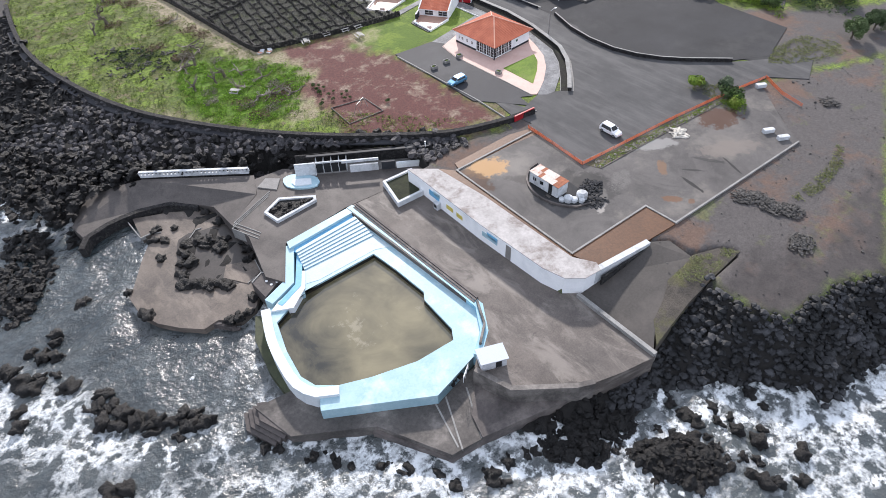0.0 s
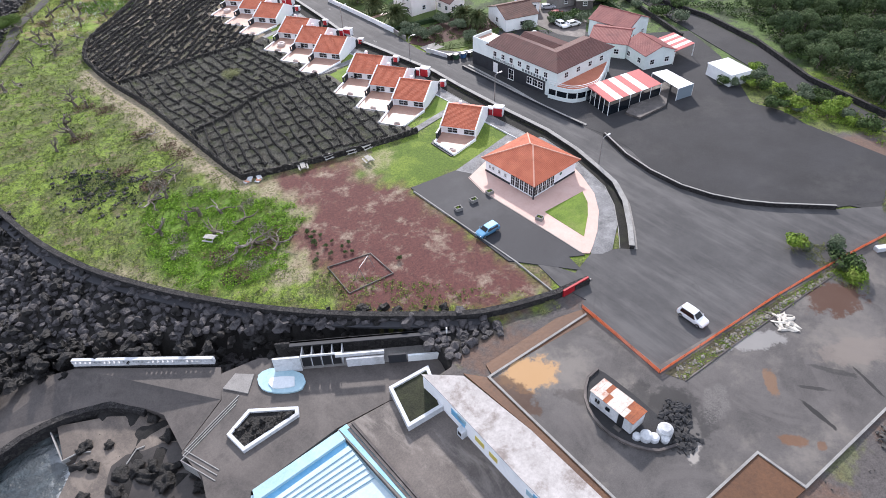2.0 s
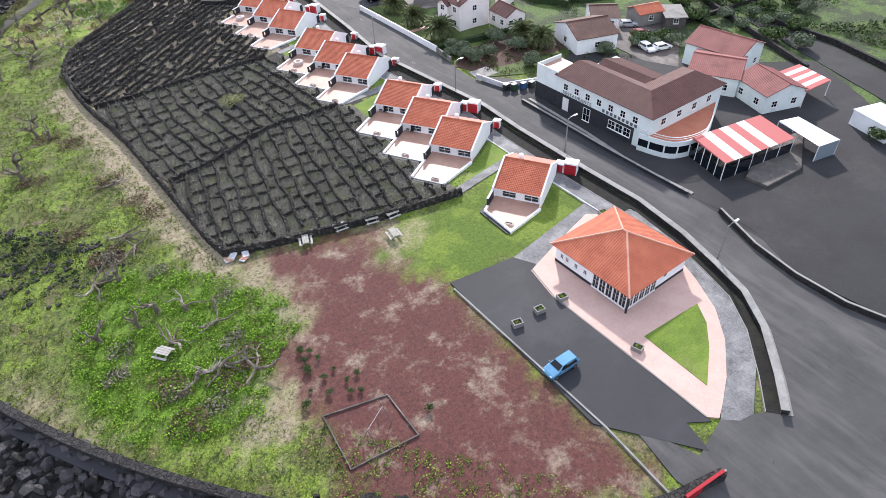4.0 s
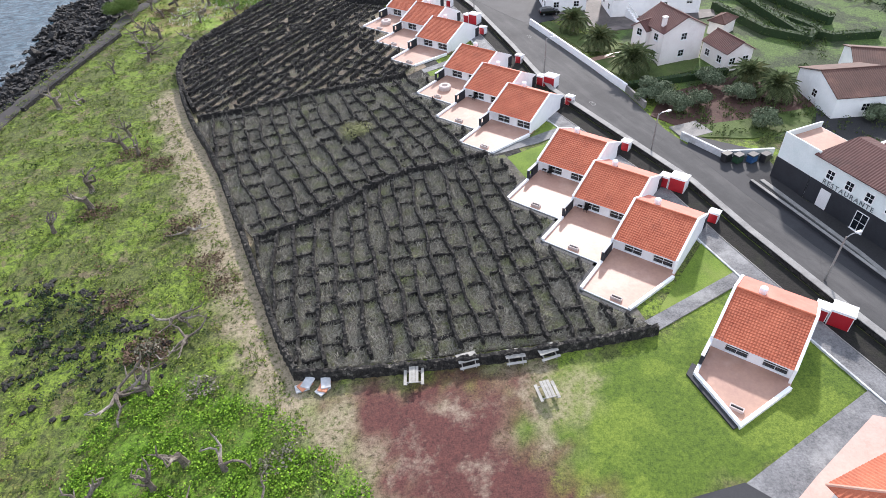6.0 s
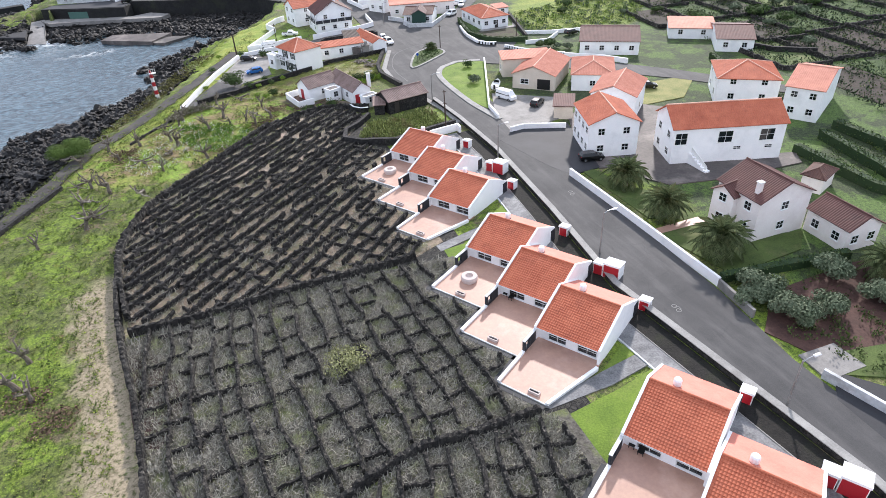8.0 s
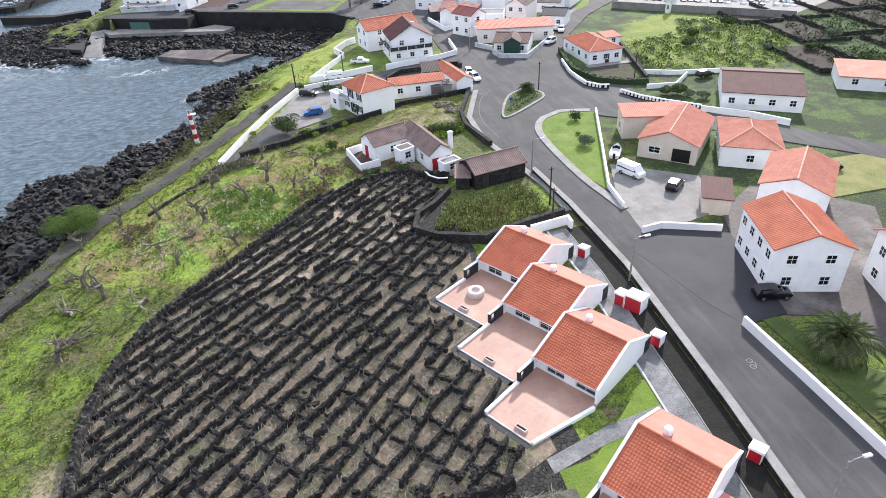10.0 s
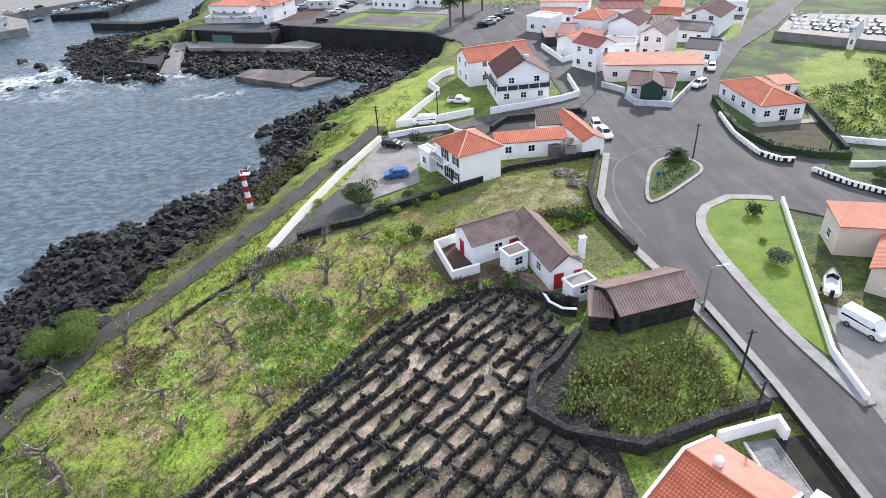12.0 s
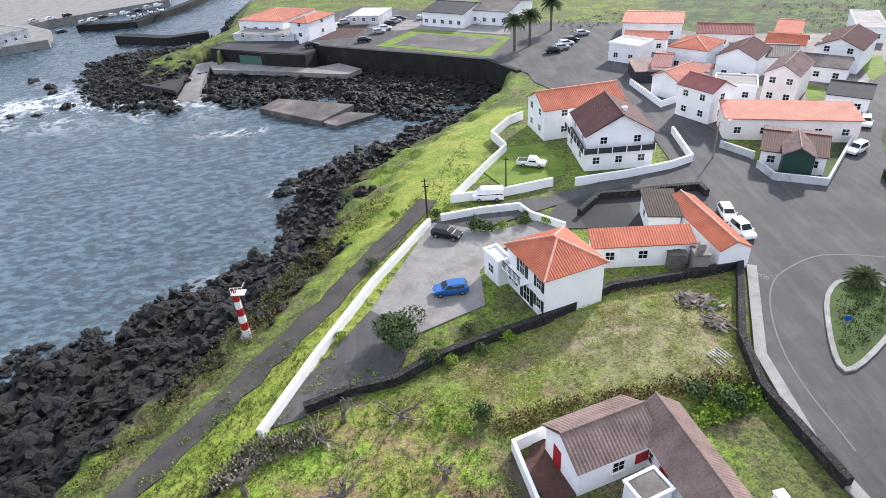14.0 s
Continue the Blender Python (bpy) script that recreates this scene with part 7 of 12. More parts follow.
def bungalow(kind):
    """Terraced bungalow; x runs along the front eave, y to the back, the terrace lies at -y."""
    end = kind in ("single", "end")
    ob = thing("bungalow", "white bungalow with orange tiled roof and pink terrace" + (", row end" if end else ""), "bungalow", "holiday bungalows in rows")
    front = Mesh()
    pierced_wall(front, 0.25, BW - 0.25, GLAZED_Y, 0.25, 0.0, roof_height(GLAZED_Y) - 0.12, [(2.45, 0.2, 2.1, 1.75), (5.85, 0.2, 2.2, 1.75)])
    part("front_wall", front, WHITE, ob)
    for x, w in ((2.45, 2.08), (5.85, 2.18)):
        window_unit(ob, x, 0.2, w, 1.73, GLAZED_Y + 0.02, 2, 2)
    # Dark floor and back wall colours stand in for the unlit room behind the panes.
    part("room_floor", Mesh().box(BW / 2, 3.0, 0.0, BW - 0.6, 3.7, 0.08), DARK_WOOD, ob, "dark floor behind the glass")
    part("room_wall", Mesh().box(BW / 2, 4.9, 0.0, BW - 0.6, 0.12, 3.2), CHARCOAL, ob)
    for x0 in (0.0, BW - 0.26):
        prof = [(LIP, EAVE + 0.2), (RIDGE_Y, RIDGE + 0.22), (REAR, BACK + 0.16), (REAR, -0.2), (LIP, -0.2)]
        vs = [(x0, y, z) for y, z in prof] + [(x0 + 0.26, y, z) for y, z in prof]
        k = len(prof)
        part("gable_wall", Mesh().add(vs, [tuple(range(k)), tuple(range(2 * k - 1, k - 1, -1))] + [(i, k + i, k + (i + 1) % k, (i + 1) % k) for i in range(k)]), WHITE, ob)
    part("rear_wall", Mesh().box(BW / 2, REAR - 0.15, -0.2, BW - 0.54, 0.25, BACK + 0.1), WHITE, ob)
    part("side_cladding", Mesh().box(BW + 0.03, REAR - 0.52, -0.2, 0.07, 1.1, BACK + 0.2), CHARCOAL, ob, "dark grey corner panel")
    roof = part("roof", ROOF_MESH, TILE, ob, "orange clay tiles")
    roof.location = (0.25, LIP, EAVE)
    part("roof_deck", slope_sheet(LIP + 0.04, RIDGE_Y, -0.03, 0.1), WHITE, ob)
    part("rear_roof", slope_sheet(RIDGE_Y, REAR + 0.1, 0.08, 0.16), CLAY, ob, "plain salmon rear roof slope")
    part("ridge_cap", Mesh().tube([(0.27, RIDGE_Y, RIDGE + 0.06), (BW - 0.27, RIDGE_Y, RIDGE + 0.06)], 0.12, 8), TILE, ob)
    cy = RIDGE_Y + 0.85
    base = roof_height(cy)
    ch = part("chimney", Mesh().lathe([(0.36, base + 0.2), (0.38, base + 0.75), (0.3, base + 0.9), (0.05, base + 0.93)], 2.5, cy, 12), WHITE, ob, "white round chimney")
    part("chimney_collar", Mesh().soft_box(2.5, cy, base - 0.2, 0.62, 0.62, 0.42, 0.04), CHARCOAL, ch, "dark chimney collar")
    wing = Mesh()
    pierced_wall(wing, LIP - 2.45, LIP, -0.14, 0.28, -0.2, 1.55, [(LIP - 1.75, 0.5, 0.75, 0.85)])
    wob = part("wing_wall", wing, CHARCOAL, ob, "dark grey screen wall with a square opening")
    wob.matrix_basis = Matrix.Rotation(radians(90), 4, "Z")
    part("wing_cap", Mesh().box(0.14, LIP - 1.22, 1.55, 0.34, 2.5, 0.07), WHITE_OLD, ob, "pale top of the screen wall")
    low = LIP - 2.4
    if kind == "single":
        edge = [(0.15, low), (0.15, -3.9), (5.05, -7.2), (BW + 0.05, -0.9)]
    elif end:
        edge = [(0.15, low), (0.15, -7.85), (5.55, -7.95), (BW + 0.05, -0.9)]
    else:
        edge = [(0.15, low), (0.15, -7.85), (BW + 0.05, -8.0)]
    tail = [(BW, 0.9), (0.0, 0.9)]
    part("terrace", Mesh().prism(edge + ([] if end else [(BW + 0.05, -0.9)]) + tail, -0.6, 0.1), TERRACE, ob, "pink tiled terrace")
    sides = [edge[:2], edge[-2:]] if end else [edge[:2]]
    if kind == "single":
        sides = [edge]
    for line in sides:
        part("terrace_kerb", Mesh().wall(line, 0.34, -0.55, 0.36), WHITE, ob, "white terrace kerb")
    part("terrace_edge", Mesh().wall(edge[1:3], 0.16, -0.55, 0.15), WHITE_OLD, ob, "thin pale terrace edge")
    part("plinth", Mesh().wall(offset(edge[:3], -0.42), 0.5, -0.75, 0.06), CHARCOAL, ob, "dark plinth")
    tx, ty = (4.3, -5.7) if kind == "single" else (3.85, -7.25)
    trough = part("terrace_trough", Mesh().wall([(tx - 0.55, ty - 0.18), (tx + 0.55, ty - 0.18), (tx + 0.55, ty + 0.18), (tx - 0.55, ty + 0.18)], 0.09, 0.1, 0.4, True), PALE_STONE, ob, "small pale stone terrace trough")
    part("soil", Mesh().box(tx, ty, 0.1, 1.0, 0.28, 0.2), GREY_PLASTIC, trough)
    if kind == "bath":
        part("round_bath", Mesh().lathe([(1.0, 0.1), (1.06, 0.55), (0.95, 0.78), (0.5, 0.8), (0.42, 0.5), (0.1, 0.45)], 3.1, -4.2, 24), PALE_STONE, ob, "round pale stone tub")
    if kind == "chair":
        for x, y in ((1.0, 0.2), (1.9, -0.1)):
            seat = part("garden_chair", Mesh().soft_box(x, y, 0.45, 0.55, 0.5, 0.08, 0.03), BLACK, ob, "dark garden seat")
            part("chair_back", Mesh().soft_box(x, y + 0.24, 0.53, 0.55, 0.06, 0.45, 0.02), BLACK, seat)
            for sx_ in (-0.22, 0.22):
                for sy_ in (-0.2, 0.2):
                    part("chair_leg", Mesh().tube([(x + sx_, y + sy_, 0.1), (x + sx_, y + sy_, 0.46)], 0.025, 5), BLACK, seat)
    return ob


for x, y, kind in ROWS_OF:
    bungalow(kind).matrix_basis = pose(x, y, 0.0, 0, 0, ROW_TURN)


def lean_shed(x, y, turn, wide):
    """Shed with a red door on its lane side; the wide ones have a lower, narrower half beside."""
    ob = thing("meter_shed", "small white shed with red door behind the bungalows" if wide < 2 else "white double shed with two red doors behind the bungalows", "shed", "sheds along the lane", pose(x, y, 0, 0, 0, turn))

    def cell(cx, cy, w, d, h):
        part("body", Mesh().prism([(cx - d / 2, cy - w / 2), (cx + d / 2, cy - w / 2), (cx + d / 2, cy + w / 2), (cx - d / 2, cy + w / 2)], 0, [h, h - 0.18, h - 0.18, h]), WHITE, ob)
        part("roof_slab", Mesh().prism([(cx - d / 2 - 0.08, cy - w / 2 - 0.08), (cx + d / 2 + 0.08, cy - w / 2 - 0.08), (cx + d / 2 + 0.08, cy + w / 2 + 0.08), (cx - d / 2 - 0.08, cy + w / 2 + 0.08)], h - 0.17, [h + 0.1, h - 0.09, h - 0.09, h + 0.1]), WHITE, ob)
        part("door", Mesh().box(cx - d / 2 - 0.03, cy, 0.08, 0.06, w - 0.16, h - 0.2), RED_PAINT, ob, "red door")
    if wide < 2:
        cell(0, 0, 1.15, 1.1, 1.45)
    else:
        cell(0, -0.35, 2.0, 1.7, 2.0)
        cell(-0.1, 1.35, 1.2, 1.3, 1.6)
    return ob


for x, y, w in ((101.0, 111.2, 2.4), (101.0, 128.9, 1.2), (101.2, 136.3, 2.4), (100.9, 146.8, 1.2), (100.7, 161.9, 1.2), (100.9, 169.0, 2.4), (100.7, 179.5, 1.2), (100.4, 194.7, 1.2), (101.0, 200.9, 2.4), (100.3, 212.2, 1.2)):
    lean_shed(x, y, 33, w)
# ---- houses ----
def roof_plane(m, quad, thick=0.12, rib=0.32, lift=0.05):
    """A tiled roof plane of ribs from eave corners a, b up to ridge corners d, c (a-d and b-c are the sloping sides)."""
    a, b, c, d = [Vector(p) for p in quad]
    n = max(2, int((b - a).length / rib))
    up = (b - a).cross(d - a).normalized()
    if up.z < 0:
        up = -up
    vs, fs = [], []
    u = (b - a).normalized()
    v = up.cross(u)
    L = (b - a).length
    sd, hd, sc, hc = (d - a).dot(u), (d - a).dot(v), (c - a).dot(u), (c - a).dot(v)
    straight = sd > -0.01 and sc < L + 0.01 and sd <= sc + 0.01
    for i in range(2 * n + 1):
        t = i / (2 * n)
        e = up * (lift if i % 2 else 0.0)
        lo, hi = a.lerp(b, t), d.lerp(c, t)
        if straight:
            q = t * L
            if q < sd:
                h = hd * q / sd
            elif q > sc:
                h = hc * (L - q) / max(L - sc, 1e-6)
            else:
                h = hd + (hc - hd) * ((q - sd) / (sc - sd) if sc - sd > 1e-6 else 0)
            hi = lo + v * h
        vs += [tuple(lo + e), tuple(hi + e)]
    fs = [(2 * i, 2 * i + 2, 2 * i + 3, 2 * i + 1) for i in range(2 * n)]
    k = 4 * n + 2
    vs += [tuple(p - up * thick) for p in (a, b, c, d)]
    fs += [(k + 3, k + 2, k + 1, k), (0, k, k + 1, 4 * n), (1, k + 3, k, 0), (4 * n, k + 1, k + 2, 4 * n + 1)]
    m.add(vs, fs)


def face_window(parent, side, L, W, at, z, w, h, name="window", shutter=None, door=None):
    """A window or door on one side of a house: s (-y), n (+y), e (+x), w (-x)."""
    turn = {"s": 0, "e": 90, "n": 180, "w": 270}[side]
    half = W / 2 if side in "sn" else L / 2
    win = part(name, Mesh().box(0, 0.0, 0, w, 0.12, 0.08).box(0, 0, h - 0.08, w, 0.12, 0.08).box(-w / 2 + 0.05, 0, 0.08, 0.1, 0.12, h - 0.16).box(w / 2 - 0.05, 0, 0.08, 0.1, 0.12, h - 0.16), door or WHITE_PAINT, parent)
    win.matrix_basis = Matrix.Rotation(radians(turn), 4, "Z") @ Matrix.Translation((at, -half, z))
    if door:
        part("leaf", Mesh().box(0, -0.02, 0.05, w - 0.2, 0.06, h - 0.1), door, win)
    else:
        part("pane", Mesh().box(0, -0.02, 0.06, w - 0.16, 0.06, h - 0.12), DARK_PANE, win)
        part("glazing_bar", Mesh().box(0, -0.045, 0.06, 0.05, 0.04, h - 0.12).box(0, -0.05, h * 0.5, w - 0.2, 0.04, 0.05), WHITE_PAINT, win)
        part("sill", Mesh().box(0, -0.08, -0.06, w + 0.1, 0.2, 0.06), WHITE_PAINT, win)
        if shutter:
            for k in (-1, 1):
                part("shutter", Mesh().box(k * (w * 0.75), -0.05, 0, w * 0.45, 0.05, h), shutter, win)
    return win


DARK_PANE = plain("dark_window_pane", "1c2228", 0.06)


def house(label, spot, storeys=1, roof="gable", rise=1.6, wall=None, tile=None, windows="", h=None, ridge="x", base=0.0, over=0.3, chimney=None, name="house", group="village houses", plinth=None, doors=""):
    """A house on a rectangle (x, y, turn, length, width). windows: 's5 e2' is five on the south side and two on the east side, per storey."""
    cx, cy, turn, L, W = spot
    L, W = L - 2 * over, W - 2 * over
    h = h or 2.9 * storeys
    wall, tile = wall or WHITE, tile or TILE_PINK
    ob = thing(name, label, "house", group, pose(cx, cy, base, 0, 0, turn))
    body = Mesh().box(0, 0, -0.5, L, W, h + 0.5)
    a, b = L / 2, W / 2
    oa, ob_ = a + over, b + over
    if roof == "gable":
        if ridge == "x":
            body.add([(-a, -b, h), (-a, b, h), (-a, 0, h + rise), (-a + 0.2, -b, h), (-a + 0.2, b, h), (-a + 0.2, 0, h + rise)], [(0, 2, 1), (3, 4, 5), (0, 3, 5, 2), (1, 2, 5, 4)])
            body.add([(a, -b, h), (a, b, h), (a, 0, h + rise), (a - 0.2, -b, h), (a - 0.2, b, h), (a - 0.2, 0, h + rise)], [(0, 1, 2), (3, 5, 4), (0, 2, 5, 3), (1, 4, 5, 2)])
        else:
            body.add([(-a, -b, h), (a, -b, h), (0, -b, h + rise), (-a, -b + 0.2, h), (a, -b + 0.2, h), (0, -b + 0.2, h + rise)], [(0, 1, 2), (3, 5, 4), (0, 2, 5, 3), (1, 4, 5, 2)])
            body.add([(-a, b, h), (a, b, h), (0, b, h + rise), (-a, b - 0.2, h), (a, b - 0.2, h), (0, b - 0.2, h + rise)], [(0, 2, 1), (3, 4, 5), (0, 3, 5, 2), (1, 2, 5, 4)])
    part("wall", body, wall, ob)
    if plinth:
        part("plinth", Mesh().box(0, 0, -0.4, L + 0.06, W + 0.06, plinth[1] + 0.4), plinth[0], ob)
    z0, z1 = h + 0.04, h + rise + 0.1
    drop = over * rise / (b if ridge == "x" else a)
    slopes, caps = [], []
    if roof == "gable" and ridge == "x":
        slopes = [((-oa, -ob_, z0 - drop), (oa, -ob_, z0 - drop), (oa, 0, z1), (-oa, 0, z1)), ((oa, ob_, z0 - drop), (-oa, ob_, z0 - drop), (-oa, 0, z1), (oa, 0, z1))]
        caps = [((-oa, 0, z1 + 0.02), (oa, 0, z1 + 0.02))]
    elif roof == "gable":
        slopes = [((oa, -ob_, z0 - drop), (oa, ob_, z0 - drop), (0, ob_, z1), (0, -ob_, z1)), ((-oa, ob_, z0 - drop), (-oa, -ob_, z0 - drop), (0, -ob_, z1), (0, ob_, z1))]
        caps = [((0, -ob_, z1 + 0.02), (0, ob_, z1 + 0.02))]
    elif roof == "hip":
        k, q = max(0.0, oa - ob_), max(0.0, ob_ - oa)
        tops = [(-k, -q, z1), (k, -q, z1), (k, q, z1), (-k, q, z1)]
        cs = [(-oa, -ob_, z0), (oa, -ob_, z0), (oa, ob_, z0), (-oa, ob_, z0)]
        slopes = [(cs[i], cs[(i + 1) % 4], tops[(i + 1) % 4], tops[i]) for i in range(4)]
        caps = [(cs[i], tops[i]) for i in range(4)] + ([((-k, -q, z1), (k, q, z1))] if k or q else [])
    elif roof == "mono":
        slopes = [((-oa, -ob_, z0), (oa, -ob_, z0), (oa, ob_, z0 + rise), (-oa, ob_, z0 + rise))]
        part("upper_wall", Mesh().prism([(-a, -b), (a, -b), (a, b), (-a, b)], h - 0.25, [h - 0.1, h - 0.1, h + rise - 0.1, h + rise - 0.1]), wall, ob)
    else:
        part("roof", Mesh().box(0, 0, h - 0.05, L - 0.3, W - 0.3, 0.12), tile, ob)
        part("parapet", Mesh().wall([(-a, -b), (a, -b), (a, b), (-a, b)], 0.25, h - 0.1, h + rise, True), wall, ob)
    for quad in slopes:
        r = Mesh()
        roof_plane(r, quad)
        part("roof_slope", r, tile, ob)
    for p, q in caps:
        part("ridge_tile", Mesh().tube([p, q], 0.13, 6), RIDGE_PALE if tile in (TILE, TILE_PINK) else tile, ob)
    if chimney:
        x, y, top = chimney
        c = part("chimney", Mesh().soft_box(x, y, h - 0.2, 0.7, 0.6, top + 0.2, 0.04), wall, ob)
        part("chimney_cap", Mesh().soft_box(x, y, h + top, 0.85, 0.75, 0.12, 0.03), WHITE_PAINT, c)
    for spec in windows.split():
        side, count = spec[0], int(spec[1])
        length = L if side in "sn" else W
        for st in range(storeys):
            for i in range(count):
                face_window(ob, side, L, W, length * ((i + 0.5) / count - 0.5), st * 2.9 + 1.0, min(1.2, length / count * 0.5), 1.2)
    for spec in doors.split():
        side, frac = spec[0], float(spec[1:])
        length = L if side in "sn" else W
        face_window(ob, side, L, W, length * frac, 0.05, 1.0, 2.1, "door", None, DOOR_PAINT)
    return ob


RIDGE_PALE = tile_material("mortared_ridge_tile", "c98f79", "dcb09c", "a8705c")
DOOR_PAINT = plain("dark_door_paint", "3a3534", 0.5)

# pavilion with glazed corner
PAV = (90.9, 91.6, -87.7, 12.8, 12.2)
pav = house("white pavilion with hipped orange roof and glazed corner", PAV, 1, "hip", 2.9, WHITE, TILE, "", h=2.9, over=0.6, name="pavilion", group="")
pl, pw = PAV[3] - 1.2, PAV[4] - 1.2
part("base_band", Mesh().box(0, 0, -0.1, pl + 0.08, pw + 0.08, 0.6), CHARCOAL, pav, "dark base band")
for i in range(4):
    face_window(pav, "s", pl, pw, -pl / 2 + 1.1 + (0.9 * i if i < 2 else 0.9 * i + 0.6 * (i - 1)), 1.2, 0.6, 0.7)
for side, sign in (("s", 1), ("e", -1)):
    for i in range(5):
        at = sign * ((pl if side == "s" else pw) / 2 - 0.6 - 1.05 * i)
        w = face_window(pav, side, pl, pw, at, 0.3, 1.02, 2.4)
        part("transom", Mesh().box(0, -0.02, 0.6, 0.9, 0.06, 0.05).box(0, -0.02, 1.7, 0.9, 0.06, 0.05), WHITE_PAINT, w)
part("corner_post", Mesh().tube([(pl / 2 + 0.3, -pw / 2 - 0.3, 0), (pl / 2 + 0.3, -pw / 2 - 0.3, 2.9)], 0.14, 8), CHARCOAL, pav)
part("emblem", Mesh().lathe([(0.3, 0), (0.3, 0.04)], sides=12), plain("dark_green_emblem", "2f5a45", 0.5), pav).matrix_basis = Matrix.Translation((pl / 2 + 0.01, 1.5, 1.8)) @ Matrix.Rotation(radians(90), 4, "Y")
slab("pavilion_paving", [(81.4, 97.6), (86.6, 99.3), (95.3, 101.8), (99.0, 99.0), (98.2, 88.0), (96.8, 84.3), (94.4, 79.5), (91.2, 75.8), (86.9, 72.5), (83.6, 70.6), (82.0, 69.8), (81.1, 70.6), (80.4, 92.6)], 0.09, PAVING_PINK, "pale pink paving round the pavilion", "paving", 0.3)
structure("paving_edge", Mesh().wall([(81.6, 97.7), (80.5, 92.3), (80.9, 80.1), (81.1, 70.7)], 0.16, -0.1, 0.11), CONCRETE_PALE, "thin pale edge of the paving", "edging")
slab("pavilion_lawn", [(84.3, 81.5), (93.3, 81.2), (91.6, 78.6), (88.9, 76.2), (84.3, 73.0)], 0.13, GRASS_MAT, "triangular lawn beside the pavilion", "lawn", 0.3)

# restaurant
REST = (123.6, 118.3, -88.1, 20.6, 18.4)
rx, ry, rt, rL, rW = REST
rest = thing("restaurant", "white and charcoal two-storey restaurant with maroon tiled roofs", "restaurant", "", pose(rx, ry, 0, 0, 0, rt))
RWALL = surface("pale_mint_plaster", "d5e0dd", "e8f0ee", 0.5, 6.0, 0.78, 0.15, 0.01, stain="bfcac8", amount=0.3)
a, b = rL / 2, rW / 2
part("front_block", Mesh().box(0, -b + 4.0, -0.3, rL, 8.0, 6.3), RWALL, rest)
part("side_block", Mesh().box(a - 4.0, 4.0, -0.3, 8.0, rW - 8.0, 6.3), RWALL, rest)
part("rear_block", Mesh().box(-4.0, 2.5, -0.3, rL - 8.0, rW - 11.0, 5.3), RWALL, rest)
part("charcoal_base", Mesh().box(-1.5, -b + 0.5, -0.2, rL - 3.0, 1.1, 3.2).box(-a + 0.5, -b + 3, -0.2, 1.1, 6, 3.2), CHARCOAL, rest, "charcoal ground floor band")
part("roof_terrace_wall", Mesh().box(-a - 2.6, -b + 3.0, -0.3, 5.2, 6.0, 6.0), RWALL, rest)
part("terrace_base", Mesh().box(-a - 2.65, -b + 0.05, -0.3, 5.2, 0.2, 3.3), CHARCOAL, rest)
part("terrace_parapet", Mesh().wall([(-a, -b + 0.1), (-a - 5.1, -b + 0.1), (-a - 5.1, -b + 5.9)], 0.2, 5.7, 6.5), RWALL, rest)
part("terrace_floor", Mesh().box(-a - 2.6, -b + 3.0, 5.7, 4.8, 5.7, 0.06), TERRACE, rest)
rr = Mesh()
z0, z1 = 6.05, 7.9
roof_plane(rr, ((-a - 0.4, -b - 0.4, z0), (a + 0.4, -b - 0.4, z0), (a - 4.0, -b + 4.0, z1), (-a + 1.0, -b + 4.0, z1)))
roof_plane(rr, ((a - 8.4, -b + 8.4, z0), (-a - 0.4, -b + 8.4, z0), (-a + 1.0, -b + 4.0, z1), (a - 4.0, -b + 4.0, z1)))
roof_plane(rr, ((-a - 0.4, -b + 8.4, z0), (-a - 0.4, -b - 0.4, z0), (-a + 1.0, -b + 4.0, z1), (-a + 1.0, -b + 4.0, z1)))
roof_plane(rr, ((a + 0.4, -b - 0.4, z0), (a + 0.4, b + 0.4, z0), (a - 4.0, b - 3.0, z1), (a - 4.0, -b + 4.0, z1)))
roof_plane(rr, ((a - 8.4, b + 0.4, z0), (a - 8.4, -b + 8.4, z0), (a - 4.0, -b + 4.0, z1), (a - 4.0, b - 3.0, z1)))
roof_plane(rr, ((a + 0.4, b + 0.4, z0), (a - 8.4, b + 0.4, z0), (a - 4.0, b - 3.0, z1), (a - 4.0, b - 3.0, z1)))
part("roof", rr, TILE_BROWN, rest, "maroon tiled L-shaped roof")
rr = Mesh()
roof_plane(rr, ((-a + 1, -b + 8.6, 5.0), (a - 8.4, -b + 8.6, 5.0), (a - 8.4, 1.5, 6.3), (-a + 1, 1.5, 6.3)))
roof_plane(rr, ((a - 8.4, b - 3, 5.0), (-a + 1, b - 3, 5.0), (-a + 1, 1.5, 6.3), (a - 8.4, 1.5, 6.3)))
part("rear_roof", rr, TILE_BROWN, rest, "lower maroon roof")
for i in range(7):
    x = -a + 2.2 + i * (rL - 4.0) / 6.5
    face_window(rest, "s", rL, rW, x, 3.9, 1.1, 1.2)
for i in range(4):
    face_window(rest, "e", rL, rW, -b + 3 + i * (rW - 5) / 3.4, 3.9, 1.2, 1.2)
for i in range(3):
    face_window(rest, "s", rL, rW + 0.1, a - 7.5 + i * 1.6, 1.0, 1.5, 1.5)
face_window(rest, "s", rL, rW + 0.1, -a + 2.5, 0.1, 1.4, 2.4, "door", None, WHITE_PAINT)
face_window(rest, "s", rL, rW + 0.1, -a + 7.5, 0.1, 1.6, 2.4, "glass_door")
# curved balcony over a glazed bay
bay = smooth_line([(a + 0.2, b - 1.0), (a + 4.0, 1.0), (a + 5.2, -b + 6.0), (a + 3.6, -b + 1.2), (a - 1.5, -b - 0.6)], 1.0)
part("bay_base", Mesh().wall(bay, 0.2, 0.0, 0.9), RWALL, rest)
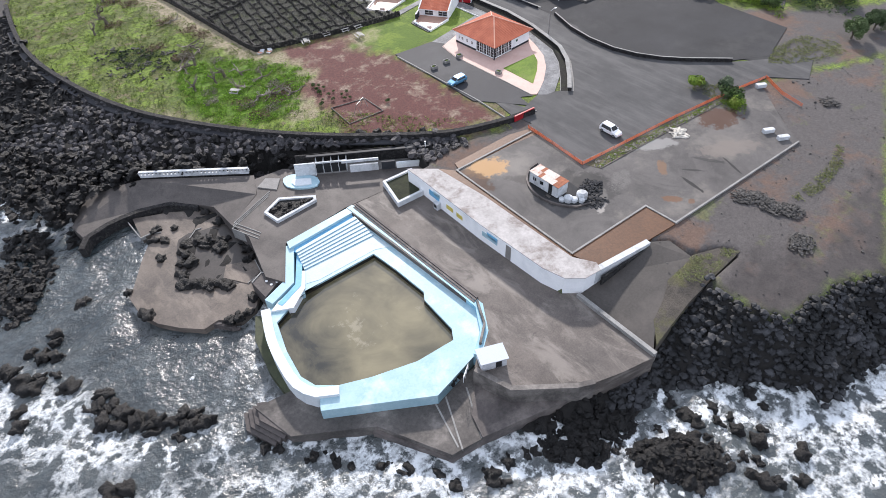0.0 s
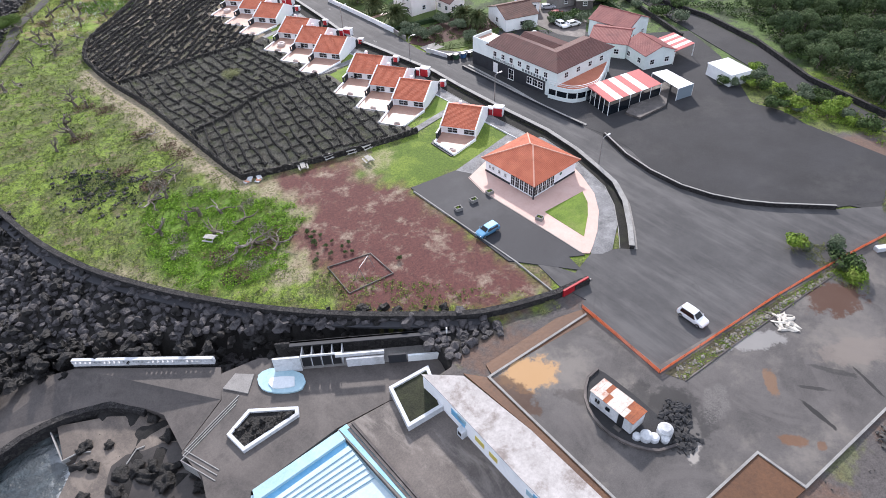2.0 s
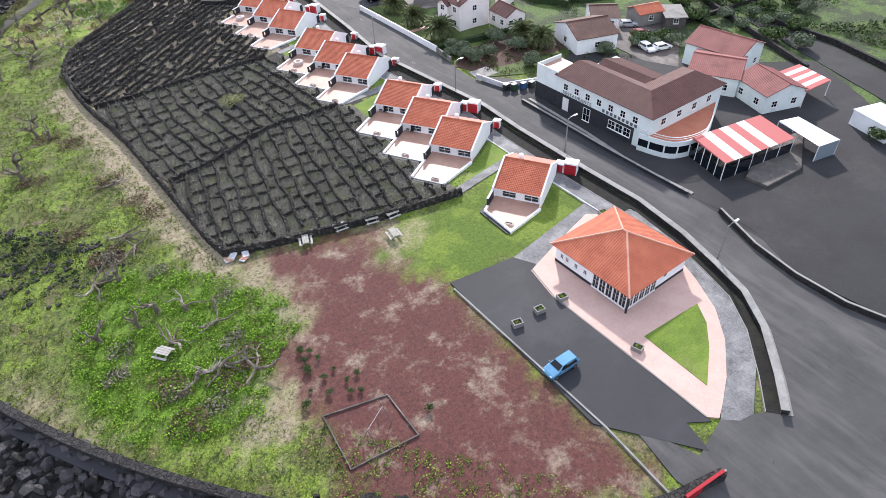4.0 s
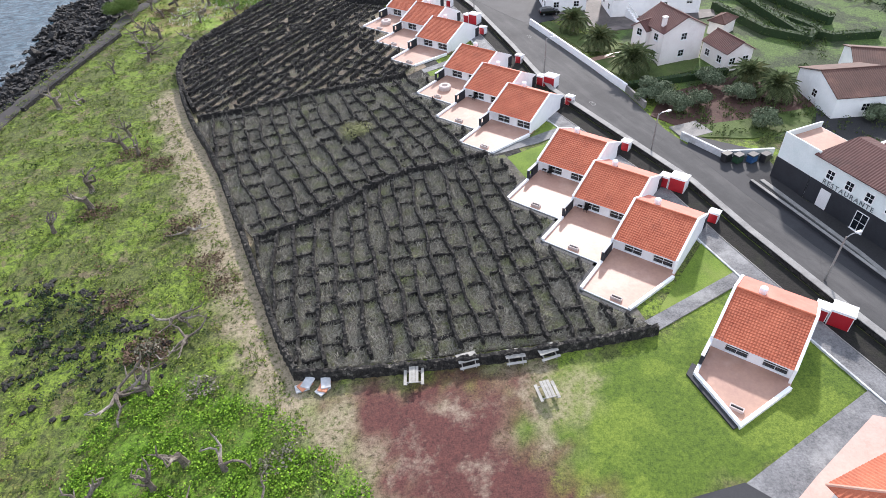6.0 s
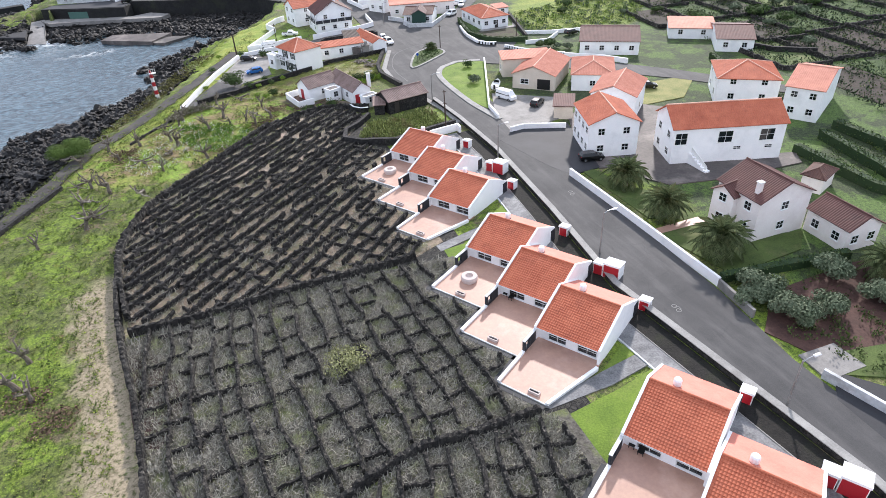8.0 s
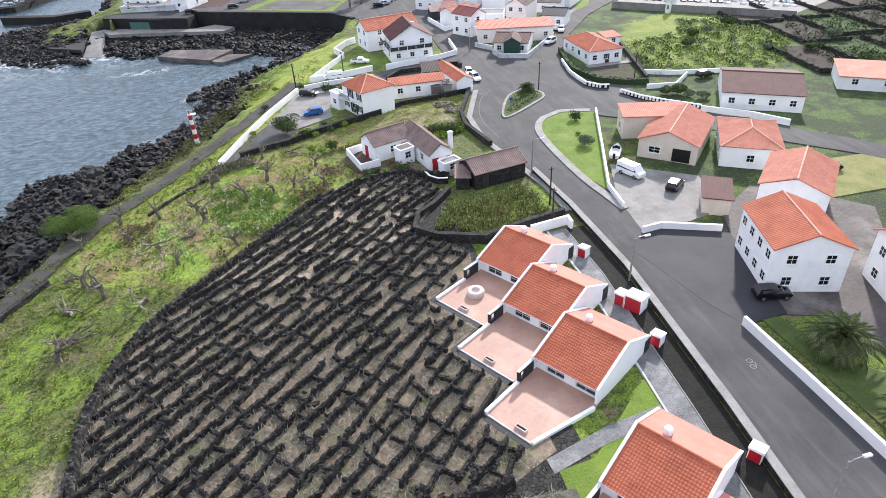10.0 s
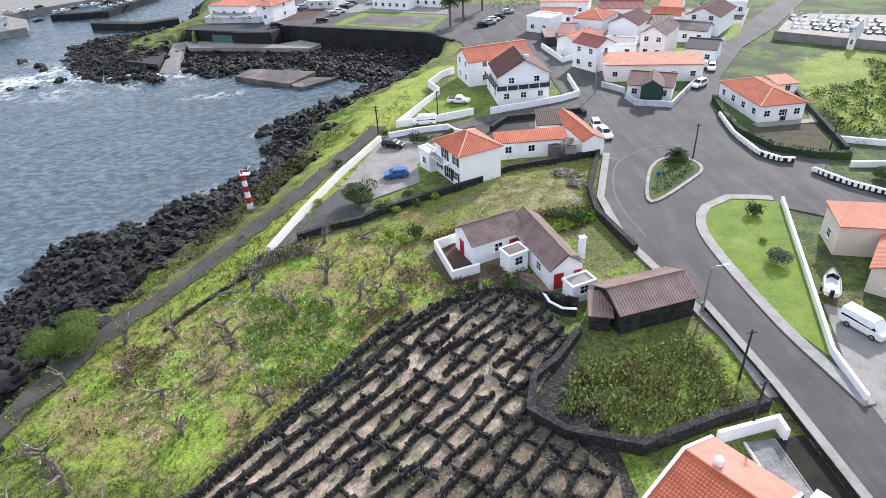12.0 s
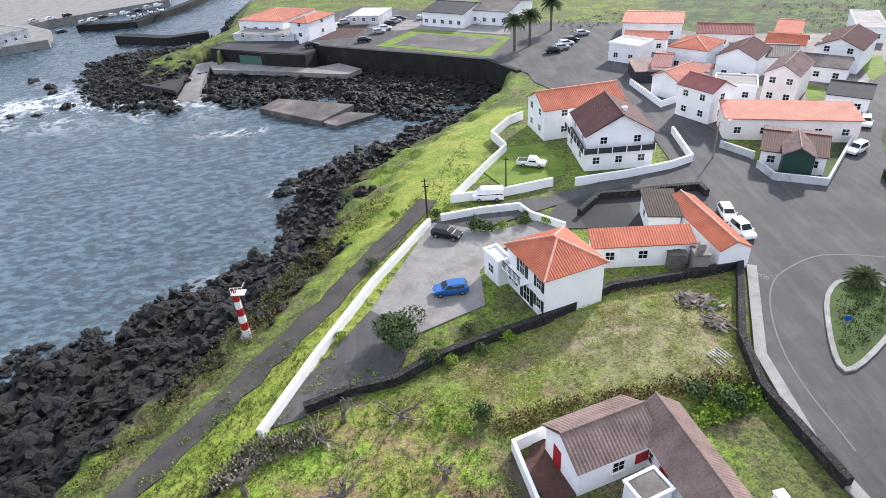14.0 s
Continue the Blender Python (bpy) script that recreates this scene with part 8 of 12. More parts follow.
part("bay_glazing", Mesh().wall(bay, 0.08, 0.9, 2.2), DARK_PANE, rest)
part("bay_head", Mesh().wall(bay, 0.24, 2.2, 3.0), RWALL, rest)
for x, y in bay[::2]:
    part("bay_post", Mesh().box(x, y, 0.9, 0.22, 0.22, 1.3), RWALL, rest)
part("balcony_floor", Mesh().prism(bay + [(a - 0.5, -b - 0.2), (a - 0.5, b - 1.0)], 2.75, 2.95), surface("terracotta_floor", "a9644c", "bf7a60", 0.6, 4.0, 0.7, 0.2, 0.02), rest, "terracotta balcony floor")
part("balcony_rail", Mesh().wall(bay, 0.1, 3.75, 3.85).wall(bay, 0.06, 3.4, 3.46), WHITE_PAINT, rest, "white balcony rail")
WRITE = plain("painted_letters", "5b6468", 0.6)


def lettering(text, size, m, parent, mat, label):
    curve = bpy.data.curves.new("lettering", "FONT")
    curve.body, curve.size, curve.extrude, curve.align_x = text, size, 0.015, "LEFT"
    curve.space_character = 1.25
    tmp = bpy.data.objects.new("lettering", curve)
    scene.collection.objects.link(tmp)
    me = bpy.data.meshes.new_from_object(tmp.evaluated_get(bpy.context.evaluated_depsgraph_get()))
    bpy.data.objects.remove(tmp)
    me.materials.clear()
    me.materials.append(mat)
    ob = part("lettering", me, mat, parent, label)
    ob.matrix_basis = m
    return ob


structure("forecourt_wall", Mesh().wall([(110.5, 133.3), (110.4, 123.0), (110.2, 113.2), (110.3, 104.0), (110.5, 96.3)], 0.35, 0.0, 0.55), CHARCOAL, "low charcoal wall of the forecourt", "wall")
structure("forecourt_cap", Mesh().wall([(110.4, 133.2), (110.3, 122.9), (110.1, 113.1), (110.2, 103.9), (110.4, 96.2)], 0.4, 0.55, 0.62), KERB, "pale cap of the forecourt wall", "wall")
lettering("RESTAURANTE", 0.85, Matrix.Translation((-a + 1.6, -b - 0.1, 3.15)) @ Matrix.Rotation(radians(90), 4, "X"), rest, WRITE, "grey raised lettering")
for k in range(9):
    part("letter_bar", Mesh().box(a - 9.6 + k * 0.85, -b - 0.06, 3.2, 0.5, 0.04, 0.55), WRITE, rest, "grey letter-sized bar")
# striped awning
AW = [(119.1, 102.9), (133.1, 100.6), (131.5, 93.4), (117.2, 95.5)]
AWN_WHITE, AWN_RED = plain("awning_white", "e9e4e0", 0.7), plain("awning_red", "b5625f", 0.7)
awning = thing("awning", "red and white striped awning on posts over dining tables", "awning")
for k in range(8):
    p = [Vector(AW[0]).lerp(Vector(AW[1]), k / 8), Vector(AW[0]).lerp(Vector(AW[1]), (k + 1) / 8), Vector(AW[3]).lerp(Vector(AW[2]), (k + 1) / 8), Vector(AW[3]).lerp(Vector(AW[2]), k / 8)]
    part("stripe", Mesh().prism([tuple(q) for q in p], 3.0, [3.4, 3.4, 3.05, 3.05]), AWN_WHITE if k in (1, 3, 5) else AWN_RED, awning)
for k in range(6):
    q = Vector(AW[3]).lerp(Vector(AW[2]), k / 5)
    part("post", Mesh().box(q.x, q.y, 0.0, 0.12, 0.12, 3.05), WHITE_PAINT, awning)
    if k < 5:
        q2 = Vector(AW[3]).lerp(Vector(AW[2]), (k + 1) / 5)
        part("glass_panel", Mesh().wall([tuple(q), tuple(q2)], 0.05, 0.0, 2.2), DARK_PANE, awning)
for k in range(5):
    q = Vector(AW[0]).lerp(Vector(AW[3]), k / 5)
    q2 = Vector(AW[0]).lerp(Vector(AW[3]), (k + 1) / 5)
    part("post", Mesh().box(q.x, q.y, 0.0, 0.12, 0.12, 3.1), WHITE_PAINT, awning)
    part("glass_panel", Mesh().wall([tuple(q), tuple(q2)], 0.05, 0.0, 1.9), DARK_PANE, awning)
slab("dining_terrace", [(128.5, 96.6), (139.8, 96.1), (128.9, 89.8), (120.7, 90.1), (120.3, 93.4)], 0.5, CONCRETE, "raised concrete dining terrace", "terrace", 0.6)
AW2 = [(148.9, 108.3), (155.9, 107.7), (154.1, 100.6), (146.9, 100.9)]
awning_two = thing("awning", "small red and white striped veranda roof", "awning")
for k in range(7):
    p = [Vector(AW2[0]).lerp(Vector(AW2[3]), k / 7), Vector(AW2[0]).lerp(Vector(AW2[3]), (k + 1) / 7), Vector(AW2[1]).lerp(Vector(AW2[2]), (k + 1) / 7), Vector(AW2[1]).lerp(Vector(AW2[2]), k / 7)]
    part("stripe", Mesh().prism([tuple(q) for q in p], 3.0, 3.15), AWN_WHITE if k % 2 else AWN_RED, awning_two)
for q in AW2:
    part("post", Mesh().box(q[0], q[1], 0, 0.14, 0.14, 3.05), WHITE_PAINT, awning_two)
house("flat white rendered store beside the gravel ground", (149.6, 88.7, -105.2, 7.0, 5.6), 1, "flat", 0.08, WHITE, WHITE, "", h=2.7, over=0.0, name="store", group="")
tent = thing("canopy", "white sheet canopy on posts beside the awning", "canopy")
TC = [(134.6, 98.0), (138.2, 96.9), (136.9, 89.2), (132.6, 90.0)]
part("sheet", Mesh().prism(TC, 2.75, [2.95, 2.95, 2.7, 2.7]), WHITE, tent)
for q in TC:
    part("post", Mesh().box(q[0], q[1], 0, 0.12, 0.12, 2.75), WHITE_PAINT, tent)
part("side_panel", Mesh().wall([TC[2], TC[3]], 0.08, 0.0, 2.7), plain("grey_blue_panel", "7d8a93", 0.5), tent)
# rear houses of the restaurant plot
house("white house with faded red roof behind the restaurant", (151.5, 120.8, -82.0, 11.7, 10.2), 1, "gable", 1.8, RWALL, TILE_ROSE, "s2 e2", h=4.3)
house("low white wing with maroon roof", (143.8, 116.6, -61.4, 9.4, 11.1), 1, "gable", 1.4, RWALL, TILE_ROSE, "s2 e1", h=3.6)
house("salmon-roofed house with red and white awnings", (144.7, 106.3, -107.8, 8.9, 8.6), 1, "gable", 1.5, RWALL, TILE_ROSE, "s2 e2", h=3.5)
house("small white house with brown tiled roof", (138.3, 145.2, -106.8, 11.1, 9.9), 1, "gable", 1.7, WHITE, TILE_DARK, "s1 e1 w1", h=3.4, ridge="y")
house("white outbuilding with brown roof", (148.8, 150.5, -37.2, 6.5, 9.0), 1, "gable", 1.2, WHITE, TILE_DARK, "s2", h=3.0)
house("grey garage with orange roof and green doors", (157.3, 145.4, -15.1, 6.7, 5.6), 1, "gable", 1.0, CONCRETE_PALE, TILE, "s1", h=2.8)
house("grey block shed with flat sheet roof", (161.2, 140.8, -37.1, 5.0, 7.2), 1, "mono", 0.4, CONCRETE_DARK, CONCRETE_PALE, "s1", h=2.4)

# along the village road
villa = house("pale pink villa with maroon gabled roof", (125.5, 171.1, -0.8, 9.0, 7.9), 2, "gable", 2.0, PINKISH, TILE_BROWN, "s1 w2", ridge="y", chimney=(-3.2, -2.0, 1.9))
house("low pink wing of the villa with maroon roof", (132.2, 164.0, -2.7, 5.8, 6.9), 1, "gable", 1.4, PINKISH, TILE_BROWN, "s2 w2", h=3.2, ridge="y")
house("pale pink front gable of the villa", (122.6, 172.9, -80.6, 3.8, 5.6), 2, "gable", 1.0, PINKISH, TILE_BROWN, "s1 w1", h=5.2, ridge="y")
house("small brown-roofed garden gazebo", (140.8, 175.3, -67.8, 3.5, 5.1), 1, "hip", 0.9, PINKISH, TILE_DARK, "", h=2.3)
big = house("large white two-storey house with long orange roof", (136.4, 191.6, -18.9, 18.5, 8.7), 2, "gable", 2.3, WHITE, TILE, "w2", over=0.35, ridge="x", h=6.2)
house("white two-storey house with orange gabled roof and dark shutters", (121.8, 202.2, -17.7, 8.9, 10.4), 2, "gable", 1.7, WHITE, TILE, "s2 w4", ridge="y", h=6.0)
house("white house with orange roof behind the yard", (133.2, 214.9, -46.1, 8.9, 11.4), 1, "gable", 1.5, WHITE, TILE_PINK, "e1", h=5.0, ridge="y")
CB = (129.6, 238.6, -44.0, 9.9, 14.2)
cream = house("cream bungalow with salmon gable roof and dark garage", CB, 1, "gable", 1.7, CREAM, TILE_PINK, "w1", h=3.2, ridge="y")
GARAGE = plain("black_garage_door", "17181a", 0.5)
face_window(cream, "s", CB[3] - 0.6, CB[4] - 0.6, CB[3] * 0.23, 0.05, 2.8, 2.2, "garage_door", None, GARAGE)
face_window(cream, "s", CB[3] - 0.6, CB[4] - 0.6, -CB[3] * 0.2, 1.0, 1.9, 1.1)
house("cream rear block with salmon roof", (128.7, 245.1, -17.3, 11.6, 5.7), 1, "mono", 0.5, CREAM, TILE_PINK, "w1", h=4.0)
house("white house with hipped salmon roof", (138.4, 231.9, -32.2, 9.3, 12.7), 1, "hip", 1.6, WHITE, TILE_PINK, "s1 w2", h=3.4)
house("dark-roofed garage beside the driveway", (123.3, 218.3, -32.0, 4.2, 6.2), 1, "mono", 0.4, CREAM, TILE_BROWN, "", h=2.5)
house("white house with hipped orange roof and veranda", (159.4, 210.4, -35.4, 11.7, 11.9), 2, "hip", 2.0, WHITE, TILE, "s2 w2", h=5.0)
house("white two-storey house with salmon roof", (165.4, 199.6, -59.2, 6.7, 16.0), 2, "gable", 1.8, WHITE, TILE_PINK, "w2 s2")
house("long white house with maroon roof above a balustrade", (157.3, 253.8, -33.2, 14.7, 16.4), 1, "gable", 1.6, WHITE, TILE_BROWN, "s4", h=3.2)
house("low white house with maroon roof", (184.1, 240.3, -36.4, 9.0, 16.1), 1, "gable", 1.4, WHITE, TILE_BROWN, "s2", h=3.0)
house("flat white outbuilding with red roof", (181.8, 252.6, -36.1, 11.8, 10.9), 1, "mono", 0.5, WHITE, TILE_PINK, "s2", h=2.6)

# north end
HIP = (82.3, 276.4, -68.0, 8.7, 8.1)
hip = house("white two-storey house with hipped orange tile roof", HIP, 2, "hip", 2.0, WHITE, TILE, "", h=5.2, over=0.35)
SHUTTER = plain("dark_green_shutter", "1d2a26", 0.5)
for at, z_, w_, h_ in ((2.9, 3.4, 1.0, 1.4), (2.9, 0.9, 1.0, 1.4), (-0.6, 3.2, 1.2, 1.9), (0.4, 0.2, 1.4, 2.1), (-2.6, 0.9, 1.0, 1.3)):
    face_window(hip, "s", HIP[3] - 0.7, HIP[4] - 0.7, at, z_, w_, h_, "window", SHUTTER)
balcony = part("balcony", Mesh().box(-1.2, -HIP[4] / 2 - 0.25, 2.85, 4.2, 1.2, 0.14), WHITE, hip, "white balcony slab")
for k in range(15):
    part("baluster", Mesh().box(-3.2 + 0.286 * k, -HIP[4] / 2 - 0.8, 2.99, 0.05, 0.05, 0.9), GREY_PLASTIC, balcony)
part("rail", Mesh().box(-1.2, -HIP[4] / 2 - 0.8, 3.89, 4.2, 0.08, 0.06), GREY_PLASTIC, balcony)
porch = house("white porch block of the hipped house", (76.3, 279.9, -65.3, 3.9, 2.3), 1, "flat", 0.3, WHITE, WHITE_OLD, "w1 s1", h=3.2)
house("low white house with long orange tile roof", (93.6, 281.6, -1.1, 12.3, 3.1), 1, "mono", 0.9, WHITE, TILE, "s3", h=2.9)
house("low white wing with orange roof by the road", (102.6, 284.9, 8.0, 4.1, 13.4), 1, "gable", 0.9, WHITE, TILE, "e2", h=2.9, ridge="y", over=0.15)
house("small flat shed with dark sheet roof", (98.6, 289.8, -8.0, 4.4, 7.0), 1, "mono", 0.4, WHITE, DARK_WOOD, "w1", h=3.0)
farm_a = (81.9, 253.3, 20.4, 7.8, 5.5)
farm_b = (88.1, 249.3, 12.1, 4.7, 12.8)
wing_a = house("old white farmhouse with lichened brown tile roof", farm_a, 1, "gable", 1.5, WHITE, TILE_OLD, "s1", h=3.0)
wing_b = house("farmhouse cross wing with lichened brown tile roof", farm_b, 1, "gable", 1.5, WHITE, TILE_OLD, "w2", h=3.0, chimney=(2.4, -5.0, 2.6), ridge="y")
for ob_, spot, side, at, w_, h_, z_ in ((wing_a, farm_a, "w", -0.6, 1.1, 2.1, 0.05), (wing_a, farm_a, "s", 2.2, 1.2, 1.1, 1.0), (wing_b, farm_b, "s", -1.0, 1.2, 2.1, 0.05), (wing_b, farm_b, "s", 1.4, 1.0, 1.1, 1.0), (wing_b, farm_b, "w", -1.0, 1.1, 1.6, 0.6)):
    face_window(ob_, side, spot[3] - 0.6, spot[4] - 0.6, at, z_, w_, h_, "door", None, RED_PAINT)
house("flat-roofed white porch of the farmhouse", (84.2, 248.4, 22.8, 3.3, 2.7), 1, "flat", 0.15, WHITE, CONCRETE_DARK, "s1", h=2.6)
slab("farm_yard", [(75.1, 255.3), (76.9, 247.9), (80.7, 249.3), (83.5, 247.4), (86.2, 243.5), (87.4, 241.8), (84.9, 241.0), (81.5, 245.2), (75.9, 246.3), (74.0, 251.0)], 0.03, surface("bare_brown_yard", "3d352c", "62574a", 0.5, 4.0, 0.95, 0.6, 0.06, stain="5b6236", amount=0.5), "bare brown farm yard with weeds", "yard", 0.3)
house("low white yard room of the farmhouse", (90.3, 241.4, 19.2, 3.7, 2.5), 1, "flat", 0.25, WHITE, CONCRETE_PALE, "s1", h=2.2)
structure("farm_yard_wall", Mesh().wall([(78.0, 255.7), (75.0, 254.4), (76.5, 247.1), (79.9, 248.1)], 0.3, -0.3, 1.3), WHITE, "low white wall of the farmhouse yard", "wall")
house("dark stone barn with brown tile roof", (96.4, 237.8, 11.2, 9.5, 6.2), 1, "gable", 1.3, STONEWALL, TILE_OLD, "", h=2.7, doors="s-0.3")
house("stone lean-to beside the barn", (91.2, 236.7, -15.5, 2.7, 3.9), 1, "mono", 0.6, STONEWALL, TILE_OLD, "", h=2.0)
house("white gabled house with maroon roof and wide balcony", (98.2, 313.4, 0.5, 11.4, 11.4), 2, "gable", 2.9, WHITE, TILE_BROWN, "s2 w2", h=5.6, ridge="y", over=0.5, chimney=(1.0, -2.5, 3.0))
house("white balcony storey of the gabled house", (97.8, 313.1, 1.9, 11.2, 12.0), 1, "flat", 0.15, WHITE, CONCRETE_DARK, "s3 w2", h=2.9)
house("white house with orange tile roof by the shore lane", (95.0, 326.0, 11.8, 15.4, 8.6), 2, "gable", 2.0, WHITE, TILE, "w2 s2", h=5.4, ridge="x")
house("white street house with long salmon roof", (128.7, 317.0, -13.8, 20.9, 7.2), 1, "mono", 0.8, PINKISH, TILE_PINK, "s5", h=3.6)
house("small white house with dark green gable front", (124.9, 307.0, -28.7, 9.2, 10.8), 1, "gable", 1.2, WHITE, TILE_DARK, "s3", h=2.9)
house("narrow white street house with red roof", (118.7, 327.3, 30.0, 6.4, 7.8), 2, "gable", 1.4, WHITE, TILE_ROSE, "s1 w2", ridge="y")
house("white house with salmon roof on the square", (116.6, 366.2, -43.5, 8.1, 7.5), 1, "flat", 0.4, WHITE, WHITE_OLD, "s2 w2", h=4.0)
house("white house with orange hipped roof in the village", (128.6, 357.6, -42.0, 9.0, 10.5), 1, "hip", 1.5, WHITE, TILE, "s2 w1", h=5.0)
house("white village house with salmon roof", (118.8, 340.9, 34.7, 9.4, 6.2), 1, "gable", 1.2, WHITE, TILE_PINK, "s2", h=4.0)
house("white gabled village house with maroon roof", (135.4, 349.3, -40.0, 8.4, 11.0), 1, "gable", 1.8, WHITE, TILE_BROWN, "s2", h=5.0, ridge="y")
GREEN_WALL = plain("dark_green_boards", "24423a", 0.6)
house("dark green gabled front of the small house", (123.5, 303.6, -24.5, 4.5, 7.2), 1, "gable", 1.1, GREEN_WALL, TILE_OLD, "", h=3.5, ridge="y", over=0.2)
house("flat-roofed white house in the village lane", (128.4, 336.2, -24.0, 8.0, 7.4), 1, "flat", 0.3, WHITE, CONCRETE_PALE, "s2", h=3.2)
house("dark rendered garage in the village lane", (115.9, 351.8, -5.8, 6.5, 9.2), 1, "mono", 0.3, CHARCOAL, TILE_OLD, "", h=2.6)
house("white shed with green doors behind the village", (177.4, 374.9, -25.9, 6.8, 18.9), 1, "flat", 0.2, WHITE, CONCRETE_PALE, "s2", h=3.6)
house("low white row with salmon roof in the village", (119.8, 352.9, -25.1, 4.0, 12.3), 1, "gable", 1.0, PINKISH, TILE_ROSE, "s1", h=3.4)
house("tall white house with pale roof", (137.4, 334.6, -40.0, 6.4, 11.5), 2, "gable", 1.6, PINKISH, TILE_OLD, "s2", ridge="y")
house("long white building with red roof on the square", (129.7, 390.3, -21.6, 15.3, 14.8), 1, "gable", 1.2, WHITE, TILE_PINK, "s3", h=4.0)
house("white house with brown gable roof", (158.9, 352.5, -43.0, 9.3, 14.5), 2, "gable", 1.8, WHITE, TILE_BROWN, "s2 w2", h=5.0, ridge="y")
house("low white house with dark sheet roof", (145.2, 327.0, -36.0, 7.2, 9.0), 1, "gable", 1.2, WHITE, CHARCOAL, "s2", h=3.3)
house("white house with orange roof up the street", (156.0, 370.4, -32.1, 5.9, 13.7), 1, "gable", 1.4, WHITE, TILE, "s2", h=4.2)
house("grey-roofed house up the street", (141.3, 353.0, -23.1, 13.8, 11.5), 1, "gable", 1.0, WHITE, CONCRETE_DARK, "s2", h=4.0)
house("low house with faded red roof in the village", (141.6, 373.5, -22.0, 13.0, 8.0), 1, "gable", 1.4, PINKISH, TILE_ROSE, "s3", h=3.6)
house("white village house under a grey sheet roof", (149.4, 344.6, -38.0, 11.0, 7.5), 1, "gable", 1.3, WHITE, CONCRETE_DARK, "s3", h=3.2)
house("low row with salmon roof behind the square", (122.8, 374.2, -24.0, 10.5, 6.0), 1, "gable", 1.1, WHITE, TILE_PINK, "s3", h=3.2)
house("small white house with orange roof above the yards", (150.6, 361.0, -35.0, 8.5, 6.5), 1, "gable", 1.4, WHITE, TILE, "s2", h=3.4)
house("low outhouse with old brown tiles between the yards", (124.6, 347.2, -36.0, 7.0, 4.6), 1, "mono", 0.5, WHITE_OLD, TILE_ROSE, "s1", h=2.8)
slab("village_grass", [(140.5, 331.5), (143.0, 330.4), (147.2, 337.6), (144.6, 341.0)], 0.07, GRASS_MAT, "rough green yard between village houses", "yard", 0.3)
slab("village_grass", [(158.0, 340.0), (164.0, 345.0), (170.0, 356.0), (166.0, 357.0), (161.0, 348.5)], 0.07, GRASS_MAT, "green yard beside the village road", "yard", 0.3)
house("low white house with hipped orange roof at the bend", (140.4, 293.4, 0.5, 9.0, 15.2), 1, "hip", 1.7, WHITE, TILE, "s3 w4", h=3.1, doors="s0.05")
house("small white annexe behind the house at the bend", (148.6, 300.2, 0.5, 4.6, 5.0), 1, "mono", 0.4, WHITE, TILE_PINK, "s1", h=2.5)
slab("bend_terrace", [(135.2, 285.9), (145.8, 285.6), (147.3, 288.6), (147.2, 283.9), (135.3, 283.9)], 0.12, CONCRETE_PALE, "pale paved terrace before the house at the bend", "terrace", 0.4)
slab("bend_garden", [(132.6, 284.0), (144.8, 283.4), (142.0, 272.4), (137.0, 271.6), (133.2, 275.2), (131.6, 281.0)], 0.06, surface("dug_garden_soil", "302b26", "57503f", 0.5, 4.0, 0.95, 0.8, 0.1, stain="48552c", amount=0.6), "dug dark vegetable garden", "garden bed", 0.3)

# balcony rails and large windows
BALC = [(91.8, 318.8), (92.3, 306.7), (103.4, 307.1), (103.8, 310.9)]
rail = thing("balcony_rail", "dark grey balcony panels between white posts", "railing", "")
for p, q in zip(BALC[:-1], BALC[1:]):
    n_ = max(1, int((Vector(q) - Vector(p)).length / 2.0))
    for i in range(n_):
        a_, b_ = Vector(p).lerp(Vector(q), i / n_), Vector(p).lerp(Vector(q), (i + 1) / n_)
        part("panel", Mesh().wall([tuple(a_), tuple(b_)], 0.06, 2.95, 3.85), CHARCOAL, rail)
        part("post", Mesh().box(a_.x, a_.y, 2.85, 0.14, 0.14, 1.1), WHITE_PAINT, rail)
BIG = (136.4, 191.6, -18.9, 18.5, 8.7)
for at, w_ in ((-BIG[3] / 2 + 1.6, 2.0), (-0.6, 2.4), (BIG[3] / 2 - 3.2, 2.4)):
    face_window(big, "s", BIG[3] - 0.7, BIG[4] - 0.7, at, 3.3, w_, 2.0)
for at in (1.6, BIG[3] / 2 - 2.6):
    face_window(big, "s", BIG[3] - 0.7, BIG[4] - 0.7, at, 2.0, 1.3, 0.6)
stairs = thing("outside_stair", "white outside stair with a pale rail", "stair", "")
SA, SB = [(129.8, 192.2), (129.9, 186.0)]
for k in range(10):
    q = Vector(SA).lerp(Vector(SB), k / 9)
    part("step", Mesh().box(q.x, q.y, 0, 0.9, 0.9, 3.0 - 0.3 * k), WHITE, stairs)
part("stair_rail", Mesh().wall([SA, SB], 0.1, [3.0, 0.1], [4.0, 1.0]), WHITE_PAINT, stairs)
structure("farm_terrace", Mesh().wall([(86.2, 241.7), (86.5, 239.8), (87.7, 238.4), (89.1, 238.0)], 0.5, -0.5, 0.9), STONEWALL, "curved dark stone terrace wall", "wall")
structure("farm_terrace_cap", Mesh().wall([(86.2, 241.6), (86.5, 239.7), (87.6, 238.3), (89.1, 237.9)], 0.3, 0.9, 1.0), WHITE, "white cap on the terrace wall", "wall")
# ---- plants ----
veg = random.Random(21)


